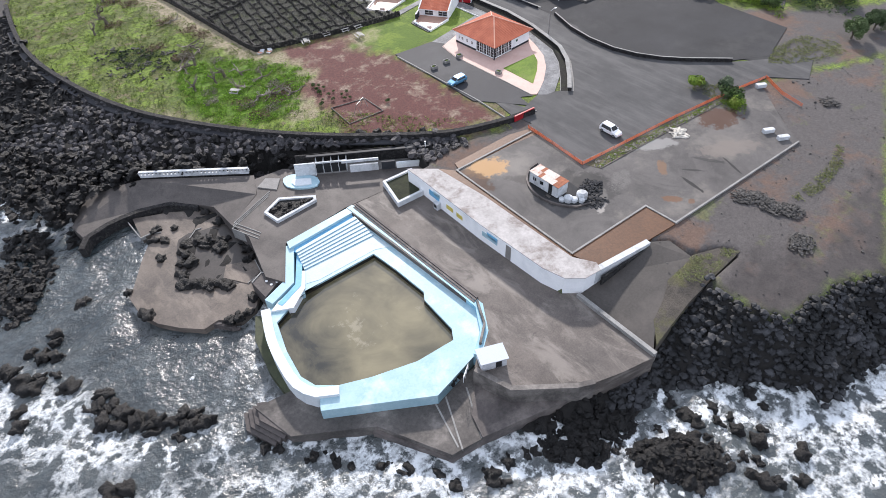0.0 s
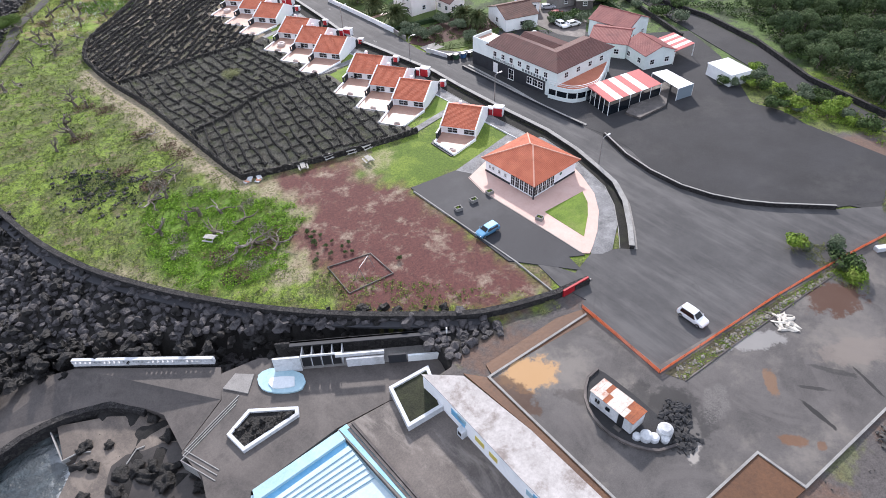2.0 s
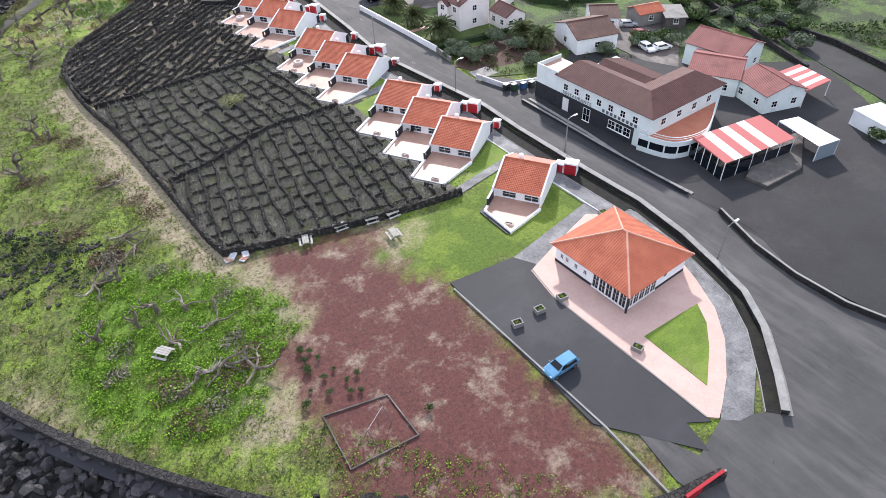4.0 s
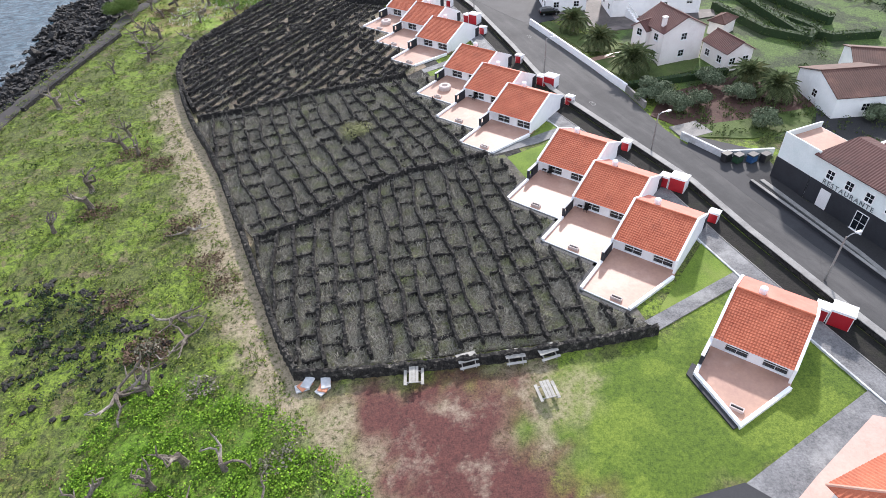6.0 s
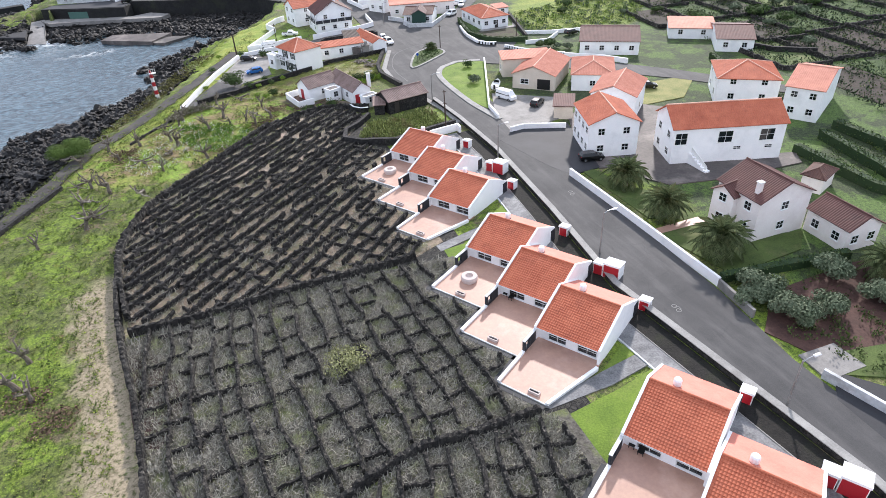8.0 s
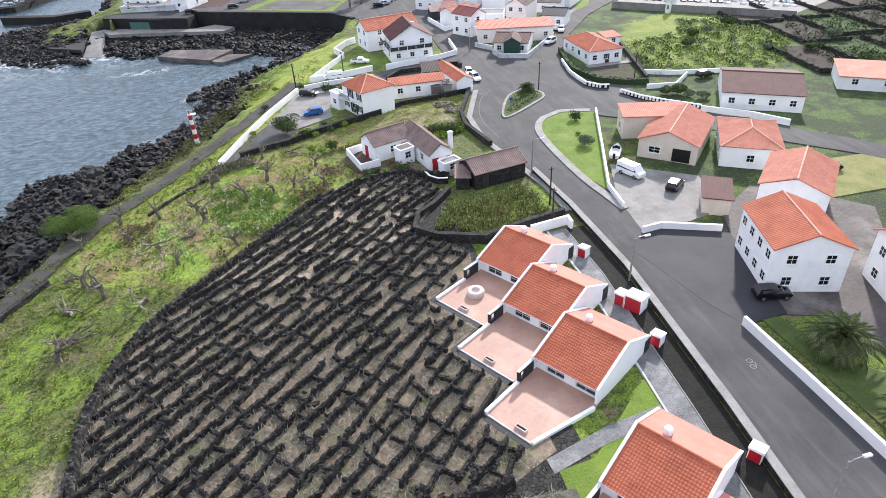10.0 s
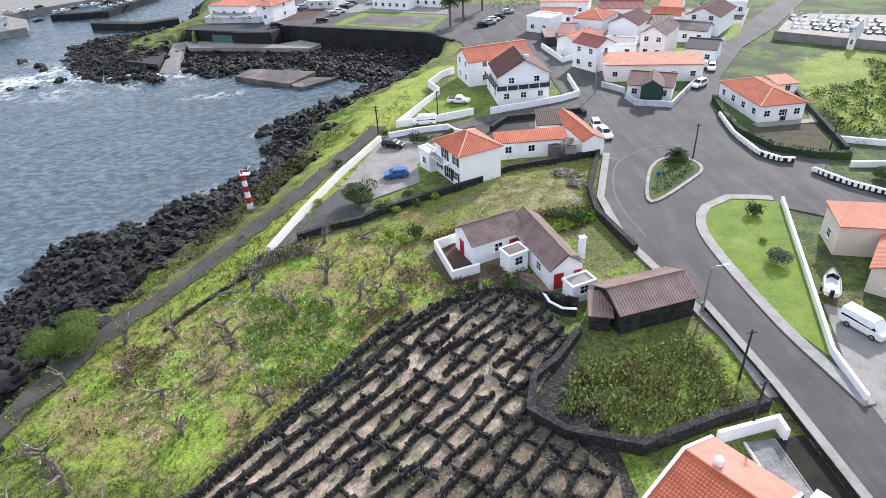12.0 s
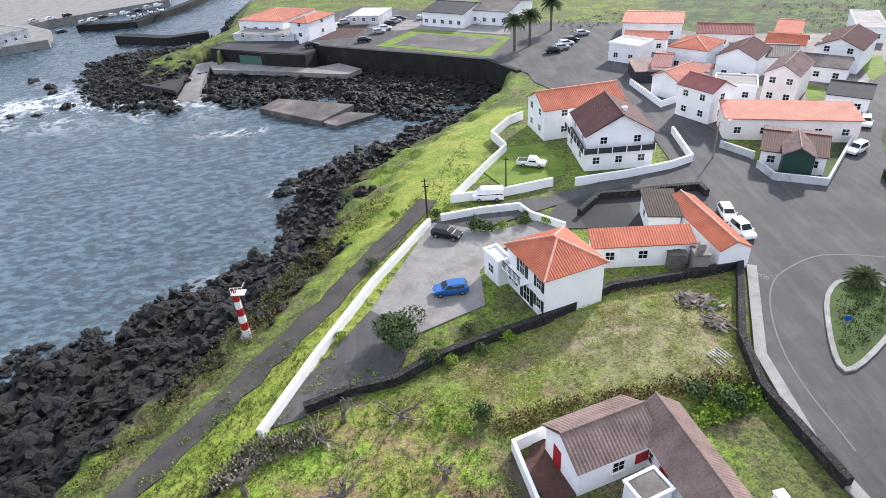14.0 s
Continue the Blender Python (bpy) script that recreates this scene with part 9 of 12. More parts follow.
def dead_tree(seed, tall=2.2, spread=1.6, sprawl=False):
    """A pruned, leafless fig: thick gnarled trunk with a few bent limbs, or long sprawling ones."""
    r = random.Random(seed)
    ob = thing("fig_tree", "gnarled leafless grey fig tree in rough grass", "tree", "bare fig trees in the grass")
    lean = (r.uniform(-.5, .5), r.uniform(-.5, .5))
    top = tall * r.uniform(0.55, 0.75) * (0.5 if sprawl else 1.0)
    path = [(0, 0, -0.2), (lean[0] * 0.2 + r.uniform(-.1, .1), lean[1] * 0.3, top * 0.4), (lean[0] * 0.8, lean[1] * 0.6, top * 0.75), (lean[0], lean[1], top)]
    part("trunk", Mesh().tube(path, [0.36, 0.25, 0.23, 0.26], 8), BARK, ob)
    for k in range(r.randint(3, 5)):
        a = r.uniform(0, 6.28)
        z0 = top * r.uniform(0.6, 1.0)
        p = Vector((lean[0] * z0 / top, lean[1] * z0 / top, z0))
        pts, rad = [tuple(p)], [0.17]
        d = Vector((math.cos(a), math.sin(a), r.uniform(-0.1, 0.3) if sprawl else r.uniform(0.3, 1.2)))
        for i in range(4):
            p = p + d * spread * 0.3 * r.uniform(0.7, 1.2)
            p.z = max(p.z, 0.15)
            d = (d + Vector((r.uniform(-.6, .6), r.uniform(-.6, .6), r.uniform(-.4, .5)))).normalized()
            pts.append(tuple(p))
            rad.append(0.14 - 0.024 * i)
        br = part("limb", Mesh().tube(pts, rad, 6), BARK, ob)
        twigs = Mesh()
        for i in range(2, 5):
            q = Vector(pts[i])
            e = q + Vector((r.uniform(-.6, .6), r.uniform(-.6, .6), r.uniform(0.0, .6)))
            twigs.tube([tuple(q), tuple((q + e) / 2 + Vector((0, 0, .06))), tuple(e)], [0.08, 0.06, 0.03], 4)
        tagged(part("twig", twigs, BARK, br), kind="stuff")
    return ob


FIGS = [dead_tree(40 + k, veg.uniform(2.0, 2.9), 2.8 if k % 3 == 0 else veg.uniform(1.2, 1.8), k % 3 == 0) for k in range(9)]
FIG_PLACES = ([(40.6, 137.5), (30.4, 167.5), (34.7, 177.3), (40.7, 133.9), (37.4, 128.4), (40.0, 119.8), (43.0, 118.0), (37.4, 118.4), (33.0, 118.9), (39.7, 113.5), (45.1, 113.5), (40.5, 106.8), (44.0, 106.5), (46.6, 103.9)] + [(24.0, 196.7), (27.6, 198.0), (32.3, 207.8), (37.8, 225.4), (46.0, 232.6), (50.6, 241.3), (39.4, 241.5), (40.3, 136.6), (34.8, 129.4), (36.5, 174.8), (30.6, 163.1), (42.0, 152.7), (26.4, 159.5), (35.2, 181.6), (36.8, 220.0), (40.9, 222.3), (33.7, 206.0), (38.3, 211.1)]
              + [(35.6, 226.8), (36.8, 219.9), (37.3, 227.8), (35.3, 235.5), (41.6, 236.1), (46.1, 219.9), (49.1, 227.2), (45.6, 231.1), (45.0, 241.4), (50.6, 234.3), (51.8, 238.2), (57.9, 243.4), (49.4, 248.8), (53.0, 251.8), (62.0, 244.4), (67.6, 247.6), (60.2, 258.8), (65.2, 245.1), (39.1, 214.3), (56.1, 241.7)]
              + [(36.2, 234.2), (41.0, 237.6), (45.6, 230.1), (45.0, 240.8), (51.9, 237.3), (52.2, 248.9), (49.3, 247.9), (58.0, 242.2), (60.9, 249.2), (65.5, 258.6), (59.5, 258.9), (66.7, 241.9), (70.2, 244.0), (60.8, 231.2), (69.2, 252.1), (56.7, 229.6), (50.9, 234.0), (58.3, 256.6), (62.6, 242.5)])
FIG_SPOTS = []
for p in FIG_PLACES:
    if all(math.hypot(p[0] - q[0], p[1] - q[1]) > 2.6 for q in FIG_SPOTS):
        FIG_SPOTS.append(p)
for k, (x, y) in enumerate(FIG_SPOTS):
    m = pose(x, y, 0, 0, 0, veg.uniform(0, 360)) @ Matrix.Scale(veg.uniform(0.85, 1.25) * (0.8 if y > 225 else 1.0), 4)
    if k < len(FIGS):
        FIGS[k].matrix_basis = m
    else:
        copy_thing(FIGS[k % 3 * 3 if 100 < y < 136 else k % len(FIGS)], m)


def leaves(m, r, centre, radius, count, size, flat=0.75, shell=0.55, clumps=9):
    """Leaf clumps scattered over a lumpy crown."""
    cx, cy, cz = centre
    lobes = [(Vector((r.uniform(-.55, .55), r.uniform(-.55, .55), r.uniform(-.25, .5))), r.uniform(0.4, 0.68)) for _ in range(9)]
    if clumps > 9:
        lobes = []
        for _ in range(clumps):
            d = Vector((r.gauss(0, 1), r.gauss(0, 1), r.gauss(0.5, 0.8))).normalized()
            lobes.append((d * r.uniform(0.5, 0.78), r.uniform(0.2, 0.38)))
    vs, fs = [], []
    for i in range(count):
        c, lr = r.choice(lobes)
        d = Vector((r.gauss(0, 1), r.gauss(0, 1), r.gauss(0.25, 1))).normalized()
        p = c + d * lr * (shell + (1 - shell) * r.random() ** 0.4)
        p = Vector((cx + p.x * radius, cy + p.y * radius, max(0.03, cz + p.z * radius * flat)))
        t = (d + Vector((r.uniform(-.7, .7), r.uniform(-.7, .7), r.uniform(-.5, .7)))).normalized()
        a = t.orthogonal().normalized()
        a.rotate(Matrix.Rotation(r.uniform(0, 6.28), 3, t))
        b = t.cross(a)
        s = size * r.uniform(0.6, 1.3)
        k = len(vs)
        vs += [tuple(p - a * s), tuple(p - b * s * 0.6 + t * s * 0.15), tuple(p + a * s), tuple(p + b * s * 0.6 + t * s * 0.15)]
        fs.append((k, k + 1, k + 2, k + 3))
    return m.add(vs, fs)


def bush(seed, radius, tall, count, size, mat, name, label, group, stem=True):
    r = random.Random(seed)
    ob = thing(name, label, "shrub" if tall < 3 else "tree", group)
    if stem:
        part("trunk", Mesh().tube([(0, 0, -0.2), (0.1, 0.05, tall * 0.3), (0, 0, tall * 0.6)], [0.06 * tall, 0.05 * tall, 0.03 * tall], 6), BARK, ob)
        for k in range(3):
            a = 2.1 * k + r.uniform(0, 1)
            part("limb", Mesh().tube([(0.05, 0, tall * 0.25), (math.cos(a) * radius * 0.4, math.sin(a) * radius * 0.4, tall * 0.6)], [0.035 * tall, 0.015 * tall], 5), BARK, ob)
    else:
        part("stem", Mesh().tube([(0, 0, -0.25), (0, 0, tall * 0.5)], [0.05, 0.03], 5), BARK, ob)
    part("crown", leaves(Mesh(), r, (0, 0, tall * 0.55), radius, count, size, tall * (0.5 if tall < 5 else 0.6) / radius, 0.55 if tall < 5 else 0.8, 9 if tall < 5 else 30), mat, ob)
    return ob


def low_growth(poly, count, size, mat, name, label, tall=0.5, seed=3, patch=-0.35):
    r = random.Random(seed)
    px, py = [p[0] for p in poly], [p[1] for p in poly]
    gx = np.array([r.uniform(min(px), max(px)) for _ in range(count * 3)])
    gy = np.array([r.uniform(min(py), max(py)) for _ in range(count * 3)])
    ok = inside(gx, gy, poly) & ((waves(gx, gy, 6.0, seed) + 0.7 * waves(gx, gy, 2.3, seed + 1.0)) > patch)
    ok &= np.array([not (79.0 < x < 103.0 and 105.0 < y < 222.0 and beside_bungalow(x, y)) for x, y in zip(gx, gy)])
    m = Pile()
    shapes = []
    for k in range(6):
        vs = []
        for i in range(8):
            c = Vector((r.uniform(-1, 1), r.uniform(-1, 1), r.uniform(0.2, 1.0)))
            t = Vector((r.gauss(0, 1), r.gauss(0, 1), r.gauss(0.5, 1))).normalized()
            a = t.orthogonal().normalized()
            b = t.cross(a)
            vs += [tuple(c - a * 0.3), tuple(c - b * 0.2), tuple(c + a * 0.3), tuple(c + b * 0.2)]
        shapes.append((np.array(vs), np.arange(32).reshape(8, 4)))
    for x, y in zip(gx[ok][:count], gy[ok][:count]):
        m.add(r.choice(shapes), x, y, 0, size * r.uniform(0.6, 1.3), r.uniform(0, 6.28), 1, 1, tall / size * r.uniform(0.5, 1.2))
    return tagged(new(name, m.mesh(name, mat)), label, "plants", kind="stuff")


def scatter(kinds, places, lo=0.8, hi=1.2, z=0.0):
    """Sets the first kinds at the first places and copies at the rest."""
    for k, (x, y) in enumerate(places):
        m = pose(x, y, z, 0, 0, veg.uniform(0, 360)) @ Matrix.Scale(veg.uniform(lo, hi), 4)
        if k < len(kinds):
            kinds[k].matrix_basis = m
        else:
            copy_thing(kinds[k % len(kinds)], m)


scatter([bush(70 + k, 2.6, 3.2, 2600, 0.2, LEAF_GREY, "garden_tree", "rounded grey-green garden tree", "round garden trees") for k in range(3)],
        [(114.2, 159.0), (114.3, 153.1), (123.9, 157.7), (124.7, 152.1), (122.3, 145.0)] + [(137.6, 138.7), (118.0, 153.1), (125.0, 151.3), (122.1, 143.8), (111.8, 157.7), (113.8, 153.0)] + [(114.4, 160.3), (113.5, 155.5)], 0.7, 0.95)
scatter([bush(80 + k, 4.3, 6.0, 6500, 0.22, LEAF_SLOPE if k % 2 else LEAF_HILL, "woodland_tree", "dense rounded evergreen tree on the hillside", "hillside trees") for k in range(4)],
        [(190.2, 100.8), (195.8, 97.6), (199.0, 92.1), (206.2, 89.0), (209.8, 83.7), (180.4, 92.8), (186.6, 90.3), (190.3, 85.7), (193.9, 81.2), (197.1, 76.6), (172.3, 86.3), (176.9, 83.3), (178.9, 78.7), (181.1, 73.5), (176.7, 67.4), (166.8, 65.5), (169.0, 78.0), (169.3, 71.3), (192.6, 106.6), (212.4, 94.9), (208.3, 102.2), (161.7, 61.6)] + [(147.2, 38.7), (154.5, 37.2)] + [(172.7, 60.4), (169.1, 53.9), (163.2, 48.7), (181.7, 61.9), (178.6, 66.5), (180.8, 56.7)] + [(201.9, 76.0), (197.4, 70.5), (206.8, 70.9), (191.5, 66.1), (197.0, 65.6), (212.5, 78.3), (218.7, 75.0), (208.6, 81.1)], 0.72, 1.1)
low_growth([(170.2, 64.5), (187.2, 67.3), (195.6, 58.7), (156.6, 43.1), (154.3, 52.3), (158.5, 59.4)], 700, 0.7, LEAF_SLOPE, "slope_scrub", "dark green scrub on the slope above the plot", 0.8, 64, -1.2)
low_growth([(197.4, 110.7), (231.6, 89.7), (157.4, 58.5), (164.9, 71.9), (170.3, 84.9), (179.0, 97.6)], 1500, 1.0, LEAF, "hillside_scrub", "dense dark scrub under the hillside trees", 1.1, 61, -1.5)
low_growth([(179.6, 122.2), (197.4, 110.7), (181.2, 98.1), (182.4, 113.4)], 260, 0.8, LEAF, "plot_scrub", "green scrub beside the farm track", 0.8, 62, -0.6)
low_growth([(148.9, 77.8), (154.3, 76.4), (154.9, 67.2), (154.0, 60.1), (150.7, 55.8), (145.2, 53.4), (147.6, 61.5), (146.1, 67.4), (144.2, 72.2)], 420, 0.6, LEAF_LIME, "verge_growth", "lime green growth beside the gravel ground", 0.55, 63, -0.6)
scatter([bush(90 + k, 1.5, 1.8, 900, 0.17, (LEAF, LEAF_LIME, LEAF_GREY)[k % 3], "shrub", "leafy green shrub beside the gravel ground", "shrubs by the gravel ground", False) for k in range(3)],
        [(146.5, 87.3), (150.1, 86.2), (156.9, 85.5), (150.7, 81.1), (149.4, 82.7), (146.8, 85.8), (144.2, 74.5), (146.6, 71.6), (152.1, 71.7), (154.6, 69.4), (148.6, 66.3), (150.5, 63.5), (149.4, 58.6), (149.0, 61.6), (153.9, 73.8), (149.8, 76.0), (156.6, 86.2), (153.6, 83.2), (150.2, 84.5), (147.2, 73.3), (146.2, 71.0), (153.2, 69.4), (149.9, 66.0), (151.2, 63.3), (149.1, 59.2), (151.7, 77.6), (145.8, 76.2), (155.6, 72.3), (153.3, 66.0), (152.3, 73.6), (151.6, 81.4)] + [(106.2, 50.4), (106.8, 48.8), (106.5, 42.0), (105.5, 41.1), (110.5, 46.4), (106.5, 43.0)], 0.7, 1.3)
scatter([bush(96 + k, 0.6, 0.8, 260, 0.11, LEAF, "small_shrub", "small round green shrub on bare earth", "small shrubs on the red earth", False) for k in range(2)],
        [(51.5, 103.3), (52.3, 102.6), (51.3, 101.7), (52.7, 101.1), (51.0, 100.2), (50.9, 99.5), (53.4, 98.7), (55.2, 96.7), (53.9, 96.5), (52.0, 98.3), (51.6, 96.1), (53.6, 94.9), (54.5, 94.4), (50.1, 97.5), (48.9, 96.1), (49.2, 92.5), (59.1, 88.1)], 0.55, 1.15)
scatter([bush(140, 2.6, 1.6, 1500, 0.12, leaf_material("pale_straggly_leaf", "6b7048", "b3b384", "8f8a60"), "straggly_bush", "straggly yellow-green bush among the vineyard walls", "", False)], [(67.4, 166.6)], 1.0, 1.0)
scatter([bush(98, 4.0, 4.6, 14000, 0.1, LEAF_FEATHER, "tamarisk_bush", "broad feathery green bush by the path", "feathery bushes by the path", False)], [(34.6, 241.2), (31.8, 240.6), (33.6, 244.4)], 0.75, 0.95)
scatter([bush(144, 1.5, 1.9, 1500, 0.12, LEAF_GREY, "clipped_bush", "grey-green clipped round bush on the corner lawn", "clipped bushes", False)], [(115.3, 243.6)], 1.0, 1.0)
scatter([bush(99, 2.3, 2.4, 3200, 0.12, LEAF, "clipped_bush", "large clipped round green bush", "clipped bushes", False)], [(65.0, 268.9)], 1.3, 1.3)
scatter([bush(101 + k, 0.9, 1.1, 420, 0.12, (LEAF, LEAF_LIME)[k], "garden_shrub", "low green garden shrub", "low garden shrubs", False) for k in range(2)],
        [(69.1, 295.1), (70.7, 296.5), (72.3, 270.1), (69.2, 268.2), (68.0, 265.8), (70.3, 265.6), (73.2, 266.5), (76.2, 268.4), (76.2, 290.3), (78.2, 291.5), (81.3, 291.9), (84.3, 291.5), (74.4, 291.2), (63.5, 295.8), (61.1, 283.8), (58.5, 270.1), (92.0, 259.1), (94.7, 259.6), (94.4, 257.6), (70.9, 256.9), (72.5, 258.0), (69.0, 258.3), (81.7, 294.2), (98.6, 271.8)] + [(118.5, 255.1), (116.1, 248.4), (116.1, 273.6), (75.7, 244.4), (78.1, 244.5), (80.5, 244.6), (82.8, 243.8), (85.1, 243.5), (77.1, 243.7), (65.0, 240.3), (94.9, 257.4), (93.3, 257.0), (92.5, 259.2)], 0.7, 1.4)
OVERGROWN = [(151.5, 298.0), (154.3, 300.5), (169.5, 302.5), (178.0, 316.0), (192.0, 310.0), (194.0, 288.0), (176.0, 270.0), (160.0, 271.5), (146.5, 274.0), (147.5, 282.0)]
for k, (count, size, mat, tall) in enumerate(((1900, 0.5, LEAF_FEATHER, 0.5), (1000, 0.6, LEAF_LIME, 0.6), (750, 0.7, LEAF_GREY, 1.1), (420, 0.8, LEAF, 1.4))):
    low_growth(OVERGROWN, count, size, mat, "tangled_scrub", "tangled green scrub and bramble in the overgrown field", tall, 205 + k, (0.1, 0.3, 0.5, 0.7)[k])
scatter([bush(105 + k, 2.0, 1.9, 1500, 0.2, (LEAF, LEAF_GREY)[k], "thicket", "tangled dark green thicket in the overgrown field", "thickets in the overgrown field", False) for k in range(2)],
        [(171.4, 298.0), (177.7, 300.6), (165.1, 290.9), (180.4, 280.5), (186.2, 304.6), (145.3, 258.9), (143.9, 260.8), (147.2, 257.0), (141.6, 261.6)], 0.7, 1.1)
scatter([bush(109 + k, 1.7, 1.6, 900, 0.2, (LEAF, LEAF_GREY)[k], "field_bush", "dark green bush among farm plots", "bushes among farm plots", False) for k in range(2)],
        [(181.5, 138.4), (178.5, 132.4), (184.1, 132.2), (179.6, 125.7), (178.2, 121.3), (172.6, 134.9), (178.2, 143.1), (170.0, 129.2), (169.7, 120.7), (170.3, 115.5), (165.8, 138.0), (188.3, 137.6), (191.7, 130.6), (188.3, 124.9), (171.1, 146.4), (145.3, 137.2), (148.0, 137.5), (148.3, 134.9), (151.7, 135.8), (175.7, 126.8), (140.5, 153.2), (151.7, 132.4)] + [(189.6, 276.6), (200.2, 282.6), (191.7, 261.1), (208.8, 265.6), (209.2, 258.1), (223.6, 264.7), (211.8, 249.9), (219.8, 252.1), (232.1, 259.7), (204.2, 247.8), (201.9, 237.4), (197.8, 229.2), (215.9, 277.5)], 0.8, 1.5)


def frond_mesh():
    m = Mesh()
    pts = [(0.0, 0.0), (0.7, 0.45), (1.4, 0.6), (2.1, 0.4), (2.7, -0.1)]
    m.tube([(x, 0, z) for x, z in pts], [0.05, 0.04, 0.03, 0.02, 0.01], 4)
    for i in range(30):
        t = 0.1 + 0.9 * i / 29
        k = min(3, int(t * 4))
        f = t * 4 - k
        x, z = pts[k][0] * (1 - f) + pts[k + 1][0] * f, pts[k][1] * (1 - f) + pts[k + 1][1] * f
        w = 0.5 * math.sin(math.pi * min(1, 0.15 + t * 0.85))
        for s in (-1, 1):
            m.add([(x, 0, z), (x + 0.09, 0, z), (x + 0.34, s * w, z - 0.22), (x + 0.28, s * w * 0.95, z - 0.22)], [(0, 1, 2, 3)])
    return m.data("frond", PALM_LEAF)


FROND = frond_mesh()


def palm(tall=1.6):
    ob = thing("palm_tree", "short thick date palm with spreading fronds", "palm", "garden palms")
    part("trunk", Mesh().lathe([(0.38, -0.2), (0.34, tall * 0.5), (0.4, tall), (0.15, tall + 0.35)], sides=10), BARK, ob)
    for ringed, (n, pitch, s) in enumerate(((18, 28, 1.1), (20, 2, 1.15), (18, -24, 1.1), (14, -46, 1.0), (8, -66, 0.85))):
        for k in range(n):
            f = part("frond", FROND, PALM_LEAF, ob)
            f.matrix_basis = pose(0, 0, tall + 0.15, 0, pitch + veg.uniform(-8, 8), 360 * k / n + 14 * ringed + veg.uniform(-8, 8)) @ Matrix.Scale(s * veg.uniform(0.85, 1.1), 4)
    return ob


PALMS = [(116.3, 187.9), (115.6, 177.8), (115.7, 167.2), (129.1, 155.1), (129.7, 149.8)]
first_palm = palm()
first_palm.matrix_basis = pose(*PALMS[0], 0) @ Matrix.Scale(1.1, 4)
for x, y in PALMS[1:]:
    copy_thing(first_palm, pose(x, y, 0, 0, 0, veg.uniform(0, 360)) @ Matrix.Scale(veg.uniform(0.95, 1.2), 4))
tall_palm = palm(7.0)
tagged(tall_palm, "tall palm with a bare trunk on the square", "palm", "palms on the square")
FAR_PALMS = [(90.9, 379.6), (95.5, 384.2), (103.7, 399.1)]
tall_palm.matrix_basis = pose(*FAR_PALMS[0], 0)
for x, y in FAR_PALMS[1:]:
    copy_thing(tall_palm, pose(x, y, 0, 0, 0, veg.uniform(0, 360)))
shrub_palm = palm(0.6)
tagged(shrub_palm, "low spiky palm on the traffic island", "palm", "garden palms")
shrub_palm.matrix_basis = pose(*(116.1, 274.1), 0.2) @ Matrix.Scale(0.6, 4)
island_tree = bush(131, 1.5, 2.6, 900, 0.16, LEAF_DARK, "small_tree", "small dark round-headed tree in a planted bed", "")
island_tree.matrix_basis = pose(*(107.9, 45.6), 0.1)


def hedge(pts, width, tall, mat, label="dense clipped green garden hedge"):
    ob = thing("hedge", label, "hedge", "garden hedges")
    core, leaf = Mesh().wall(pts, width * 0.8, -0.1, tall * 0.9), Mesh()
    part("hedge_core", core, LEAF_DARK, ob)
    vs, fs = [], []
    for a, b in zip(pts[:-1], pts[1:]):
        a, b = Vector(a), Vector(b)
        d = (b - a).normalized()
        s = Vector((-d.y, d.x))
        for _ in range(int((b - a).length * (tall * 2 + width) * 7)):
            p = a.lerp(b, veg.random())
            u = veg.uniform(-tall, tall + width)
            if u < 0:
                q, h = p + s * (width * 0.45 * veg.choice((-1, 1))), -u
            else:
                q, h = p + s * veg.uniform(-.5, .5) * width, tall * veg.uniform(0.86, 1.04)
            t = Vector((veg.gauss(0, 1), veg.gauss(0, 1), veg.gauss(0, 1))).normalized()
            e = t.orthogonal().normalized()
            f = t.cross(e)
            z = 0.16 * veg.uniform(0.7, 1.3)
            k = len(vs)
            c = Vector((q.x, q.y, max(0.05, h)))
            vs += [tuple(c - e * z), tuple(c - f * z * 0.6), tuple(c + e * z), tuple(c + f * z * 0.6)]
            fs.append((k, k + 1, k + 2, k + 3))
    leaf.add(vs, fs)
    part("foliage", leaf, mat, ob)
    return ob


for line, w, h in (([(112.0, 162.5), (129.3, 160.0)], 1.2, 1.1), ([(155.8, 187.8), (152.1, 170.8), (150.7, 164.1)], 1.6, 1.6), ([(161.2, 190.0), (160.9, 168.9)], 1.6, 1.6), ([(147.8, 185.7), (147.1, 170.7), (150.7, 164.1), (155.3, 166.6), (154.8, 173.3)], 1.5, 1.5),
                   ([(134.4, 298.8), (131.7, 288.6), (130.9, 282.2), (132.6, 274.2), (137.1, 270.3), (142.0, 269.0)], 1.2, 1.3), ([(151.8, 169.8), (155.3, 163.2), (163.5, 160.7)], 1.4, 1.4), ([(172.5, 149.1), (167.5, 138.0), (162.6, 125.4)], 1.4, 1.3), ([(171.5, 232.6), (164.2, 212.8), (162.5, 195.9)], 1.5, 1.4)):
    hedge(w and line, w, h, LEAF)

# tufts in the grass and low growth
tuft = Pile()
tuft_shape = []
for k in range(6):
    vs = []
    for i in range(7):
        a, l = veg.uniform(0, 6.28), veg.uniform(0.5, 1.0)
        vs += [(0.08 * math.cos(a + 1.57), 0.08 * math.sin(a + 1.57), 0.0), (-0.08 * math.cos(a + 1.57), -0.08 * math.sin(a + 1.57), 0.0), (l * math.cos(a), l * math.sin(a), veg.uniform(0.5, 1.0))]
    tuft_shape.append((np.array(vs), np.arange(21).reshape(7, 3)))
